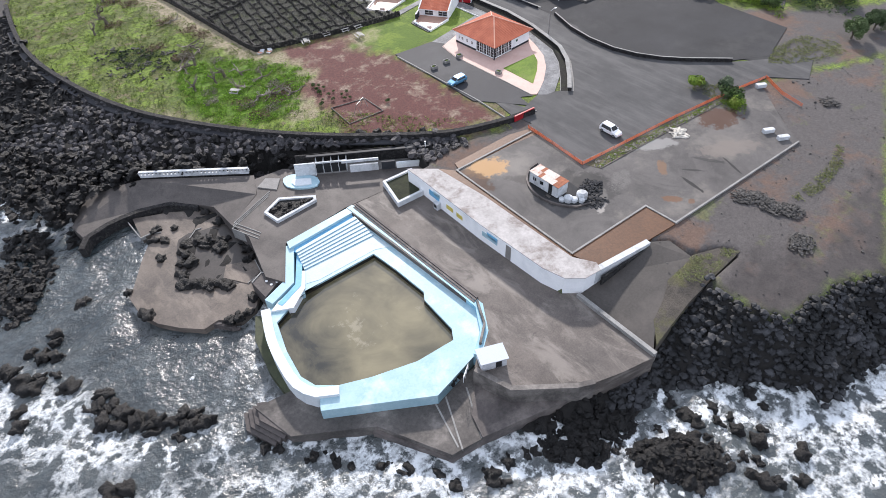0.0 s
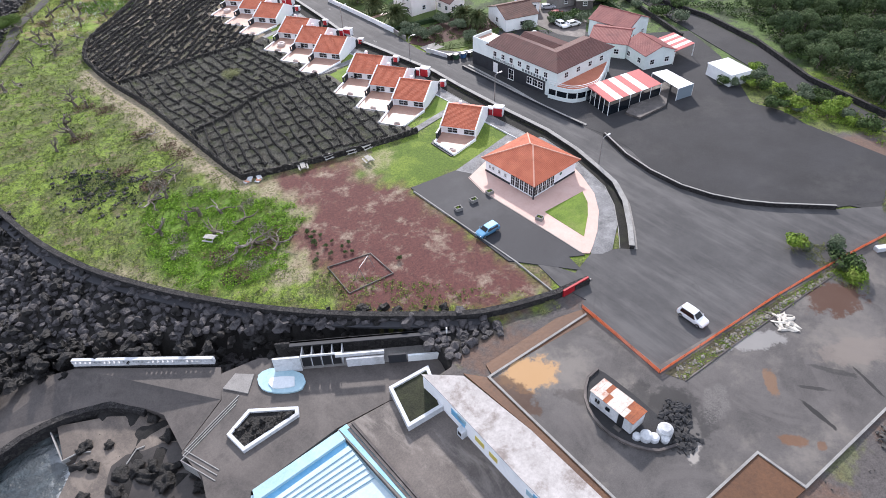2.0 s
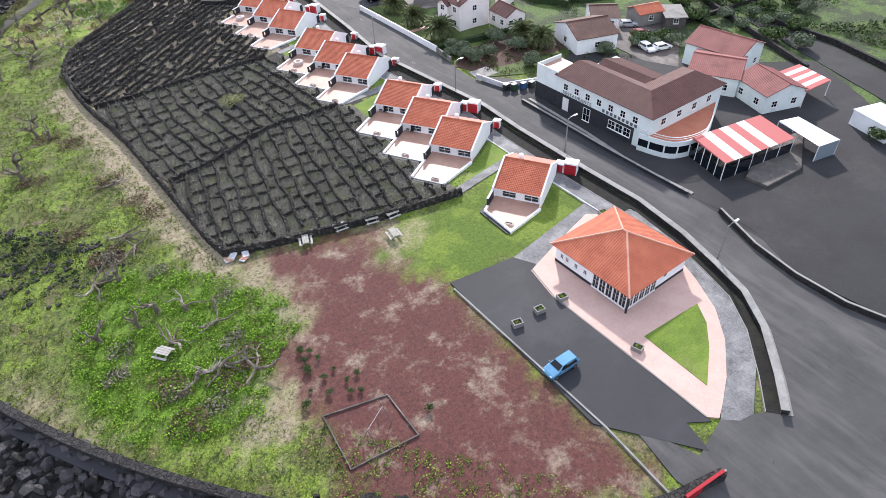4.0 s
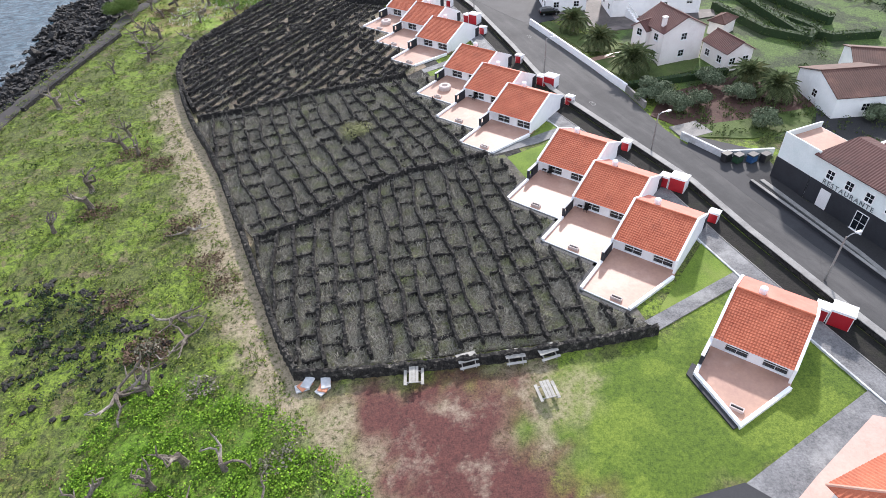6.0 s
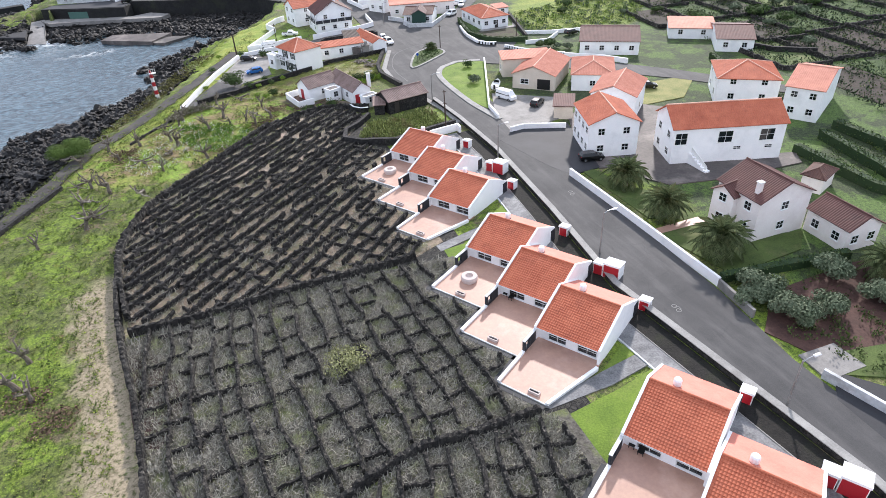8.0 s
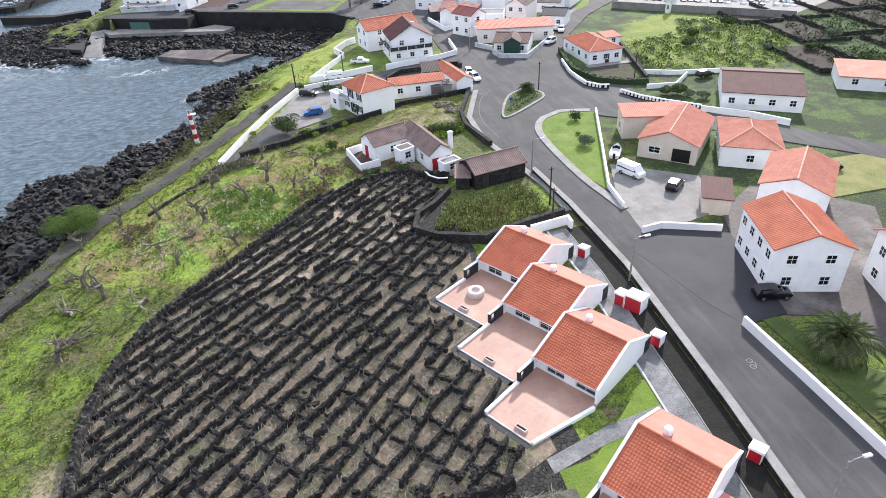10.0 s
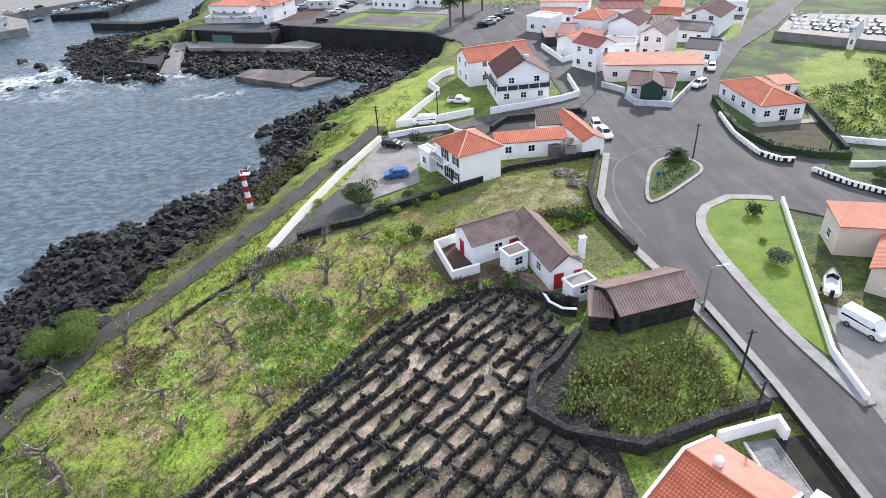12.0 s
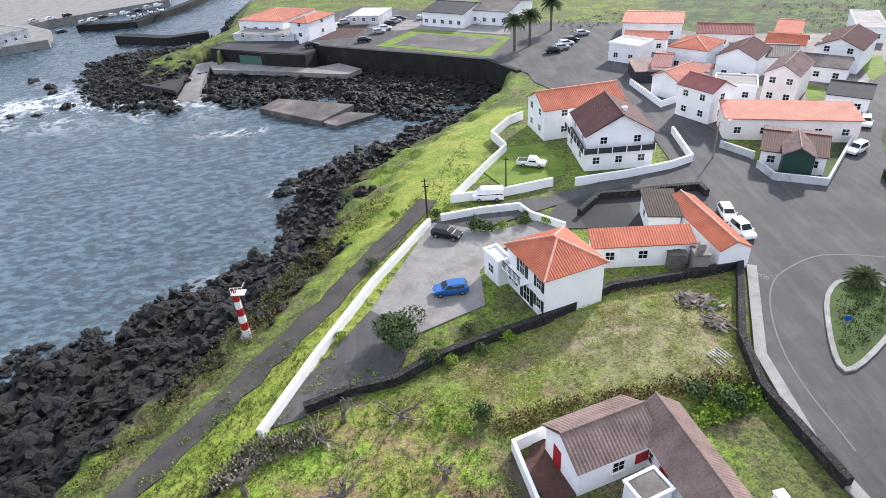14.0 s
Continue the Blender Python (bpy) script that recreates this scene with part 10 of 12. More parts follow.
GRASS_AREA = SEAWALL[1:] + [(14.0, 190.0), (20.0, 215.0)] + TOP_WEST[:5] + [(68.0, 262.1), (76.7, 247.9), (73.5, 241.0), (63.0, 226.9)] + [(45.3, 215.7)] + DRY_TRACK[::-1] + [(53.0, 106.7), (47.9, 103.3), (44.8, 97.9)]
gx, gy = np.array([veg.uniform(8, 80) for _ in range(60000)]), np.array([veg.uniform(75, 290) for _ in range(60000)])
keep = inside(gx, gy, GRASS_AREA)
keep &= (waves(gx, gy, 9.0, 1.0) + 0.6 * waves(gx, gy, 3.3, 2.0)) > -0.25
for x, y in zip(gx[keep][:26000], gy[keep][:26000]):
    tuft.add(veg.choice(tuft_shape), x, y, -0.08, veg.uniform(0.2, 0.55), veg.uniform(0, 6.28), 1, 1, 0.8)
verge = Pile()
for x, y in COAST_PATH:
    for _ in range(34):
        q = veg.choice((-1, 1)) * veg.uniform(1.15, 2.1)
        verge.add(veg.choice(tuft_shape), x + q * 0.85 + veg.uniform(-1, 1) * 0.5, y - q * 0.5 + veg.uniform(-1, 1), -0.05, veg.uniform(0.15, 0.38), veg.uniform(0, 6.28), 1, 1, 0.8)
gx, gy = np.array([veg.uniform(10, 75) for _ in range(30000)]), np.array([veg.uniform(190, 330) for _ in range(30000)])
keep = inside(gx, gy, GREEN_SHORE) & (away(gx, gy, COAST_PATH) > 1.2)
for x, y in zip(gx[keep][:7000], gy[keep][:7000]):
    verge.add(veg.choice(tuft_shape), x, y, rest_height(x, y) - 0.02, veg.uniform(0.2, 0.5), veg.uniform(0, 6.28), 1, 1, 0.8)
tagged(new("verge_tuft", verge.mesh("verge_tuft", leaf_material("straw_grass_blade", "46562a", "7f8a46", "87825a"))), "rough yellow-green grass along the footpath", "grass", kind="stuff")
tagged(new("grass_tuft", tuft.mesh("grass_tuft", leaf_material("rough_grass_blade", "2f3f1c", "70843a", "7a744f"))), "rough green and yellow grass tufts", "grass", kind="stuff")


low_growth(LUSH, 3600, 0.4, leaf_material("lime_ground_cover", "365816", "86ae35", "68892d"), "ground_cover", "lush bright green ground cover", 0.35, 4, 0.0)
low_growth(GRASS_AREA, 9000, 0.34, leaf_material("grass_clump_leaf", "39491c", "8a9c40", "7d7648"), "grass_clump", "uneven green and straw grass clumps", 0.24, 14, -0.1)
low_growth(GRASS_AREA, 1500, 0.5, leaf_material("dark_scrub_leaf", "1d2a14", "4a5f28", "4b4a2c"), "dark_scrub", "dark green scrub clumps in the grass", 0.5, 17, 0.75)
low_growth(GRASS_AREA, 1300, 0.45, leaf_material("dry_brown_weed", "4a3a2c", "80694f", "6a5a3f"), "dry_weed", "dry brown weeds in the grass", 0.3, 19, 0.7)
CANES = [(83.5, 224.3), (87.2, 230.4), (93.2, 230.7), (99.9, 232.2), (100.2, 224.4), (99.9, 222.1), (89.9, 221.0)]
low_growth(CANES, 1100, 0.45, leaf_material("cane_leaf", "4d5830", "a0a868", "7a6f50"), "cane_growth", "tangled green and yellow growth in a walled plot", 0.9, 5)
low_growth([(51.8, 247.5), (59.3, 246.5), (67.8, 237.0), (63.8, 230.8), (56.8, 231.7), (52.4, 239.0)], 900, 0.4, leaf_material("arum_leaf", "3a5a20", "6f9636", "5c7a34"), "arum_growth", "bright green leafy growth in the orchard grass", 0.4, 6)
low_growth([(52.4, 251.4), (59.3, 246.5), (67.8, 237.0), (63.7, 232.1), (56.7, 232.3), (46.4, 226.0), (42.0, 231.0), (45.0, 240.0)], 900, 0.12, FLOWERS, "white_flowers", "white flowers scattered in the grass", 0.35, 7)
for k, poly in enumerate((FIELD_A, FIELD_B, FIELD_C)):
    low_growth(poly, 1500, 0.3, leaf_material("vine_stubble", "4a473a", "8f8f68", "6a7040"), "vine_stubble", "dry vine stubble and weeds between the walls", 0.25, 8 + k)
low_growth(FIELD_NORTH, 2600, 0.32, leaf_material("pale_meadow", "5f6a30", "a9aa62", "93895c"), "meadow_growth", "pale uneven meadow grass", 0.2, 12)
low_growth([(35.0, 247.5), (38.6, 257.2), (43.8, 268.5), (48.6, 283.0), (55.0, 296.5), (60.5, 306.0), (63.0, 303.0), (57.5, 292.0), (52.0, 280.0), (47.0, 267.0), (42.0, 256.5), (38.5, 248.0)], 3200, 0.34, leaf_material("shore_scrub_leaf", "3a3a20", "7d7c44", "6b5f3c"), "shore_scrub", "olive-brown scrub above the shore rocks", 0.4, 13, -0.7).location.z = -0.7

low_growth(offset(ISLAND, 0.9 if area2(ISLAND) > 0 else -0.9, True), 420, 0.3, LEAF, "island_planting", "low dark green planting on the traffic island", 0.4, 91, -0.8)
sign = thing("road_sign", "round blue road sign on a steel post", "road sign", "", pose(109.9, 266.8, 0.2, 0, 0, -20))
part("post", Mesh().tube([(0, 0, 0), (0, 0, 1.6)], 0.04, 6), STEEL, sign)
part("disc", Mesh().tube([(0, -0.05, 1.35), (0, -0.08, 1.35)], 0.34, 16), plain("blue_sign_paint", "1f4fa8", 0.4), sign, "blue sign disc")
low_growth([(73.6, 257.6), (80.6, 259.6), (90.0, 261.2), (97.2, 261.8), (97.4, 259.8), (90.2, 259.2), (81.2, 257.6), (74.4, 255.8)], 420, 0.42, leaf_material("rusty_hedge_leaf", "3a3020", "7a6a44", "5c6a32"), "hedge_growth", "straggly brown and green growth along the old field bank", 0.6, 93, -1.2)
low_growth([(90.4, 256.6), (93.6, 258.1), (97.0, 259.3), (97.5, 257.8), (94.0, 256.6), (91.0, 255.3)], 200, 0.5, LEAF_LIME, "agave_row", "spiky bright green plants in a row by the wall", 0.7, 94, -1.5)
TANGLE = leaf_material("pale_tangle_leaf", "4b463c", "a09a88", "5f6444")
low_growth([(49.5, 252.4), (52.0, 256.4), (58.0, 258.4), (59.4, 256.8), (54.6, 254.8), (51.2, 252.0)], 360, 0.4, TANGLE, "pale_tangle", "tangled pale dry shrubs along the shore wall", 0.8, 95, -1.3)
for k, (x, y) in enumerate([(45.7, 109.8), (33.2, 112.3), (38.0, 105.7), (41.4, 102.0), (41.8, 127.4), (37.3, 134.1), (47.3, 116.9), (34.6, 116.0)]):
    low_growth([(x - 1.5, y - 1.1), (x + 1.4, y - 1.2), (x + 1.6, y + 1.1), (x - 1.3, y + 1.3)], 46, 0.45, TANGLE, "dead_tangle", "grey tangle of dead twigs in the ground cover", 0.5, 150 + k, -2.0)
for k in range(6):
    plank = thing("sawn_plank", "pale sawn plank lying on bare earth", "plank", "loose planks", pose(95.6 + 0.28 * k, 263.7 + 0.2 * k, 0.02, 0, 0, 118 + veg.uniform(-8, 8)))
    part("board", Mesh().soft_box(0, 0, 0, 1.9, 0.2, 0.08, 0.02), WOOD_GREY, plank)
for x, y, w, d, h, mat, label in ((99.7, 278.9, 1.7, 2.0, 2.5, CONCRETE_PALE, "grey rendered bread oven with a stubby chimney"), (97.4, 280.0, 2.0, 1.6, 1.9, CONCRETE_DARK, "low dark concrete wash house")):
    oven = thing("outhouse", label, "outhouse", "outhouses of the low house", pose(x, y, 0, 0, 0, -4))
    part("body", Mesh().soft_box(0, 0, -0.2, w, d, h + 0.2, 0.05), mat, oven)
    part("roof_slab", Mesh().soft_box(0, 0, h, w + 0.2, d + 0.2, 0.12, 0.03), CONCRETE, oven)
    if h > 2:
        part("chimney", Mesh().soft_box(0.2, 0.3, h + 0.1, 0.7, 0.7, 0.8, 0.04), mat, oven)
slab("farm_yard", [(75.4, 252.4), (77.2, 248.8), (80.2, 250.3), (79.0, 254.2), (77.2, 256.0)], 0.03, RED_SOIL, "bare brown earth in the walled farm yard", "yard", 0.3)
slab("farm_yard", smooth_line([(76.9, 248.2), (82.2, 248.6), (87.4, 245.2), (87.0, 241.8), (83.2, 243.9), (77.0, 246.0)], 1.5, True), 0.028, VINE_SOIL_BROWN, "trodden brown ground before the farmhouse", "yard", 0.3)
# ---- walls, fences ----
def stone_wall(name, pts, h, label, thick=0.6, mat=None, cat="wall"):
    return structure(name, Mesh().wall(pts, thick, -0.4, h), mat or STONEWALL, label, cat)


stone_wall("shore_wall", [(53.0, 257.5), (56.5, 267.3), (61.5, 279.7), (68.3, 293.4)], 1.0, "long white painted wall beside the shore grass", 0.55, WHITE)
for label, pts, h, mat in (
        ("low white wall of the shore lane", [(69.9, 294.2), (75.5, 295.6), (81.0, 296.1), (82.3, 293.4), (86.3, 289.8)], 1.1, WHITE),
        ("white wall of the shore garden", [(87.0, 303.0), (79.2, 300.7), (71.7, 299.6), (78.6, 312.0), (81.5, 316.9)], 1.3, WHITE),
        ("white wall beside the gabled house", [(90.3, 302.5), (98.5, 304.0), (105.9, 306.1), (109.8, 308.1), (110.8, 320.0)], 1.3, WHITE),
        ("white yard wall above the shore", [(81.5, 316.9), (79.7, 322.8), (83.4, 329.2), (86.4, 331.7)], 1.5, WHITE),
        ("white wall of the village street", [(111.4, 347.6), (113.1, 332.9), (117.2, 335.4)], 1.3, WHITE),
        ("mottled white wall round the small house", [(116.2, 312.8), (119.4, 307.7)], 1.2, WHITE_OLD),
        ("mottled white front wall on the street", [(118.5, 304.6), (118.9, 300.1), (125.1, 297.3), (138.9, 313.8)], 1.2, WHITE_OLD),
        ("white wall along the corner lawn", [(124.2, 257.8), (117.1, 240.7), (111.8, 228.0), (111.5, 226.1), (110.9, 221.7)], 0.9, WHITE),
        ("white balustrade wall along the road", [(110.6, 194.6), (110.8, 185.3), (110.9, 174.7), (111.0, 161.8)], 1.2, WHITE),
        ("grey blockwork wall along the road", [(111.0, 161.8), (110.4, 155.8)], 1.0, CONCRETE_PALE),
        ("grey wall of the villa entrance", [(109.7, 146.2), (111.3, 139.7), (117.9, 137.4)], 1.0, WHITE_OLD),
        ("white wall beside the dark yard", [(110.0, 214.7), (112.9, 215.0), (120.0, 211.8)], 1.0, WHITE),
        ("white end wall of the bungalow lane", [(95.9, 219.4), (101.7, 220.3), (101.6, 218.7)], 1.3, WHITE),
        ("white garden wall with diamond openings", [(142.6, 250.8), (149.1, 245.0), (152.8, 239.1)], 1.1, WHITE),
        ("long white wall of the side garden", [(144.6, 275.5), (150.9, 272.1), (160.2, 269.9)], 0.9, WHITE),
        ("white yard wall of the side garden", [(140.1, 266.3), (146.2, 265.1), (152.1, 270.4)], 0.9, WHITE),
        ("grey cemetery wall", [(169.1, 338.4), (178.9, 328.7), (191.5, 317.4), (207.0, 302.9)], 2.0, CONCRETE_PALE)):
    stone_wall("boundary", pts, h, label, 0.35, mat)
for label, pts, h in (("dark stone wall of the meadow", [(56.5, 260.2), (60.5, 262.1), (64.8, 263.2), (68.0, 265.6), (73.3, 268.1), (80.2, 270.9), (88.7, 275.9), (101.0, 277.9), (104.0, 278.8)], 1.0),
                      ("grey stone wall of the cinder yard", [(88.9, 293.1), (92.7, 297.8), (97.6, 297.8), (102.7, 298.5), (107.4, 298.6), (107.6, 296.4)], 1.1),
                      ("dark stone wall along the village road", [(104.5, 278.7), (99.2, 266.1), (98.1, 259.2), (99.0, 253.9), (99.8, 249.0)], 1.1),
                      ("dark stone wall of the walled plot", [(80.9, 224.5), (83.5, 221.7), (89.3, 219.3), (96.7, 221.3), (102.0, 222.3)], 1.3),
                      ("dark stone wall beside the barn plot", [(80.9, 224.5), (82.2, 228.7), (85.2, 231.0), (88.4, 234.8)], 1.0),
                      ("dark stone wall of the fields", [(179.6, 148.6), (171.0, 130.0), (161.4, 108.5)], 1.1),
                      ("dark stone wall along the farm track", [(178.1, 128.7), (177.1, 111.8), (171.4, 94.1), (161.2, 76.3), (156.7, 58.4)], 1.1),
                      ("dark stone wall of the upper plots", [(159.5, 138.7), (176.5, 137.7), (195.1, 136.6)], 0.9),
                      ("dark stone wall of the far plots", [(182.9, 241.7), (187.1, 229.6), (194.3, 223.6)], 1.2)):
    stone_wall("field_wall", pts, h, label, 0.7)


def pierced_run(label, pts, h):
    """Open-work wall: plinth, top rail and a row of short posts."""
    ob = thing("pierced_wall", label, "wall", "pierced white road walls")
    part("plinth", Mesh().wall(pts, 0.35, -0.3, 0.28), STONEWALL, ob, "dark stone plinth")
    part("back_panel", Mesh().wall(pts, 0.08, 0.28, h - 0.16), STONEWALL, ob)
    part("top_rail", Mesh().wall(pts, 0.36, h - 0.18, h), WHITE, ob, "white painted rail")
    line = smooth_line(pts, 0.75)
    for k, (a, b) in enumerate(zip(line[:-1], line[1:])):
        u = (Vector(b) - Vector(a)).normalized() * 0.22
        part("post", Mesh().wall([tuple(Vector(a) - u), tuple(Vector(a) + u)], 0.3, 0.28, h - 0.18), WHITE, ob)


pierced_run("white pierced wall on dark stone at the bend", [(131.3, 290.5), (129.3, 281.2), (129.2, 272.8), (131.1, 269.8), (132.9, 269.2)], 1.0)
pierced_run("pierced white balustrade above the side road", [(133.6, 265.4), (135.8, 260.3), (138.7, 256.6), (143.2, 251.6)], 1.0)
stone_wall("field_wall", [(151.0, 299.0), (149.9, 295.3), (145.5, 280.1), (142.9, 271.2)], 1.0, "dark stone wall of the overgrown field", 0.6)
orchard_edge = Pile()
dry_wall(orchard_edge, smooth_line([(43.2, 242.7), (45.5, 246.2), (47.9, 249.2), (51.0, 252.6), (53.3, 256.6)], 3.0), 0.35, 0.35)
tagged(new("orchard_wall", orchard_edge.mesh("orchard_wall", DRYSTONE)), "low broken stone wall of the orchard", "stone walls", kind="stuff")
slab("farm_track", [(175.6, 132.4), (178.9, 129.1), (176.1, 111.1), (169.6, 92.2), (160.2, 74.5), (155.1, 57.6), (150.7, 55.8), (154.3, 76.4), (158.3, 87.8), (166.0, 107.7), (170.5, 119.3)], 0.03, GRAVEL_BLACK, "black cinder farm track", "track", 0.3)
slab("bungalow_lawn", [(84.5, 117.0), (87.0, 119.6), (97.7, 126.4), (97.8, 120.7)], 0.0205, GRASS_MAT, "bright lawn wedge between bungalows", "lawn", 0.3)
slab("bungalow_lawn", [(84.0, 151.7), (91.1, 152.7), (96.5, 153.9), (85.0, 145.3)], 0.0225, GRASS_MAT, "bright lawn wedge between bungalow rows", "lawn", 0.3)
slab("bungalow_lawn", [(90.7, 155.3), (98.2, 159.9), (98.1, 156.6)], 0.0245, GRASS_MAT, "bright lawn wedge beside a bungalow", "lawn", 0.3)
slab("bungalow_lawn", [(84.4, 182.9), (87.9, 183.3), (97.6, 191.4), (97.7, 187.5), (84.2, 178.8)], 0.0265, GRASS_MAT, "bright lawn wedge by the north bungalows", "lawn", 0.3)
slab("stone_path", [(84.1, 118.4), (97.6, 120.8), (97.2, 119.2), (84.4, 116.8)], 0.045, PEBBLE_GREY, "cobbled path between lawns", "path", 0.3)
slab("stone_path", [(83.0, 153.8), (90.7, 155.3), (98.0, 156.5), (98.2, 154.8), (90.8, 153.4), (83.6, 153.1)], 0.045, PEBBLE_GREY, "cobbled path between bungalow rows", "path", 0.3)
slab("stone_path", [(83.8, 184.3), (90.6, 186.2), (97.0, 187.1), (96.8, 185.7), (89.0, 184.2), (83.9, 182.7)], 0.045, PEBBLE_GREY, "cobbled path by the north bungalows", "path", 0.3)
slab("villa_lawn", [(113.0, 196.3), (113.4, 178.2), (118.8, 174.7), (121.5, 180.7), (116.1, 187.8), (115.1, 194.4)], 0.03, GARDEN_GRASS, "dark green villa lawn", "lawn", 0.3)
slab("villa_lawn", [(111.9, 174.3), (119.5, 174.4), (118.5, 169.8), (129.2, 166.7), (125.6, 163.6), (114.2, 162.9)], 0.03, GARDEN_GRASS, "green lawn before the villa", "lawn", 0.3)
slab("villa_path", [(111.6, 175.4), (119.5, 175.5), (119.8, 174.0), (111.8, 174.1)], 0.06, TERRACE, "pale pink garden path", "path", 0.3)
slab("villa_entrance", [(110.0, 149.3), (114.6, 149.2), (114.7, 145.5), (109.8, 145.5)], 0.07, CONCRETE_PALE, "pale concrete entrance", "driveway", 0.3)
slab("garden_soil", [(109.7, 153.4), (115.6, 158.4), (131.1, 159.0), (138.2, 149.4), (130.0, 142.5), (119.9, 145.8), (111.6, 148.3)], 0.025, RED_SOIL, "dark reddish garden soil", "soil", 0.3)
slab("garden_lawn", [(111.8, 148.5), (120.9, 146.7), (133.3, 145.3), (128.4, 141.2), (118.5, 141.8), (111.8, 145.5)], 0.03, GARDEN_GRASS, "thin garden lawn", "lawn", 0.3)
slab("shore_garden_lawn", [(81.7, 318.3), (88.1, 319.0), (90.3, 310.3), (89.5, 306.2), (79.6, 303.7), (76.6, 310.3)], 0.03, GRASS_MAT, "small green lawn by the shore lane", "lawn", 0.3)
slab("yard_lawn", [(143.5, 225.7), (160.5, 224.9), (149.1, 214.6), (139.2, 214.7)], 0.03, surface("patchy_lawn", "5d6a33", "9a925f", 0.3, 5.0, 0.9, 0.6, 0.08), "patchy yellowing lawn", "lawn", 0.3)
slab("dark_yard", [(88.9, 293.1), (92.7, 297.6), (96.6, 297.6), (96.0, 287.0), (89.6, 287.0)], 0.07, GRAVEL_BLACK, "black cinder yard", "yard", 0.3)

# ---- cars ----
def loft(stations):
    """Car body from sections (x, half width, sill, shoulder, roof, half roof width)."""
    m, vs = Mesh(), []
    for x, w, zb, zs, zt, wt in stations:
        vs += [(x, -w * 0.92, zb), (x, -w, zb + 0.18), (x, -w * 0.98, zs), (x, -wt, zt), (x, wt, zt), (x, w * 0.98, zs), (x, w, zb + 0.18), (x, w * 0.92, zb)]
    n = len(stations)
    fs = [tuple(range(8)), tuple(range(8 * n - 1, 8 * n - 9, -1))]
    for i in range(n - 1):
        fs += [(8 * i + k, 8 * i + 8 + k, 8 * i + 8 + (k + 1) % 8, 8 * i + (k + 1) % 8) for k in range(8)]
    return m.add(vs, fs)


TYRE = Mesh().tube([(0, -0.1, 0), (0, 0.1, 0)], 0.32, 14).data("tyre", BLACK)
RIM_MESH = Mesh().tube([(0, -0.11, 0), (0, 0.11, 0)], 0.2, 10).data("rim", STEEL)


def car(paint, label, kind="hatch"):
    ob = thing("car", label, "car", "parked cars")
    tall = {"hatch": 1.47, "suv": 1.65, "van": 1.95, "pickup": 1.6}[kind]
    back = -2.05
    if kind == "van":
        st = [(-2.3, 0.8, 0.3, 1.0, 1.0, 0.72), (-2.28, 0.86, 0.28, 1.05, tall, 0.74), (1.0, 0.88, 0.28, 1.05, tall, 0.74), (1.75, 0.86, 0.28, 1.05, 1.1, 0.74), (2.2, 0.8, 0.32, 0.9, 0.92, 0.7)]
    elif kind == "pickup":
        st = [(-2.4, 0.82, 0.35, 0.95, 0.97, 0.78), (-0.7, 0.86, 0.32, 0.95, 0.98, 0.78), (-0.55, 0.86, 0.32, 0.98, tall, 0.66), (0.5, 0.86, 0.32, 0.98, tall, 0.66), (1.1, 0.86, 0.32, 0.95, 1.0, 0.74), (2.2, 0.78, 0.36, 0.85, 0.88, 0.68)]
    else:
        st = [(back, 0.76, 0.34, 0.85, 0.9, 0.66), (back + 0.08, 0.84, 0.3, 0.95, 1.05, 0.7), (back + 0.4, 0.87, 0.28, 0.95, tall - 0.03, 0.62), (-0.4, 0.88, 0.28, 0.95, tall, 0.62), (0.35, 0.88, 0.28, 0.94, tall - 0.06, 0.62), (1.1, 0.87, 0.28, 0.92, 0.98, 0.7), (1.85, 0.82, 0.3, 0.78, 0.82, 0.66), (2.05, 0.7, 0.36, 0.62, 0.66, 0.6)]
    part("body", loft(st), paint, ob)
    x0, x1 = (back + 0.36, 1.06) if kind in ("hatch", "suv") else ((-2.27, 1.7) if kind == "van" else (-0.6, 1.08))
    xf = {"hatch": 0.36, "suv": 0.36, "van": 1.02, "pickup": 0.5}[kind]
    zs, e = (1.0 if kind != "van" else 1.12), 0.012
    part("windscreen", Mesh().add([(xf + e + 0.04, -0.58, tall - 0.08), (xf + e + 0.04, 0.58, tall - 0.08), (x1 + e - 0.06, 0.66, zs + 0.05), (x1 + e - 0.06, -0.66, zs + 0.05), (xf + 0.1, 0, tall - 0.2)], [(0, 3, 2, 1)]), CAR_GLASS, ob)
    xr = x0 if kind != "pickup" else -0.58
    part("rear_window", Mesh().add([(xr - e - 0.03, -0.58, tall - 0.12), (xr - e - 0.03, 0.58, tall - 0.12), (xr - 0.22 if kind in ("hatch", "suv") else xr - 0.03, 0.64, zs + 0.12), (xr - 0.22 if kind in ("hatch", "suv") else xr - 0.03, -0.64, zs + 0.12)], [(0, 1, 2, 3)]), CAR_GLASS, ob)
    for s in (-1, 1):
        part("side_window", Mesh().add([(x0 + 0.12, s * 0.865, zs), (x1 - 0.25, s * 0.865, zs), (xf - 0.06, s * 0.66, tall - 0.1), (x0 + 0.22, s * 0.66, tall - 0.12)], [(0, 1, 2, 3) if s < 0 else (3, 2, 1, 0)]), CAR_GLASS, ob)
        part("headlight", Mesh().soft_box(st[-1][0] - 0.12, s * 0.55, 0.6, 0.2, 0.25, 0.14, 0.03), WHITE_PAINT, ob)
        part("tail_light", Mesh().soft_box(st[0][0] + 0.06, s * 0.68, 0.75, 0.14, 0.16, 0.22, 0.03), RED_PAINT, ob)
        part("mirror", Mesh().soft_box(x1 - 0.25, s * 0.96, 0.98, 0.12, 0.16, 0.12, 0.02), paint, ob)
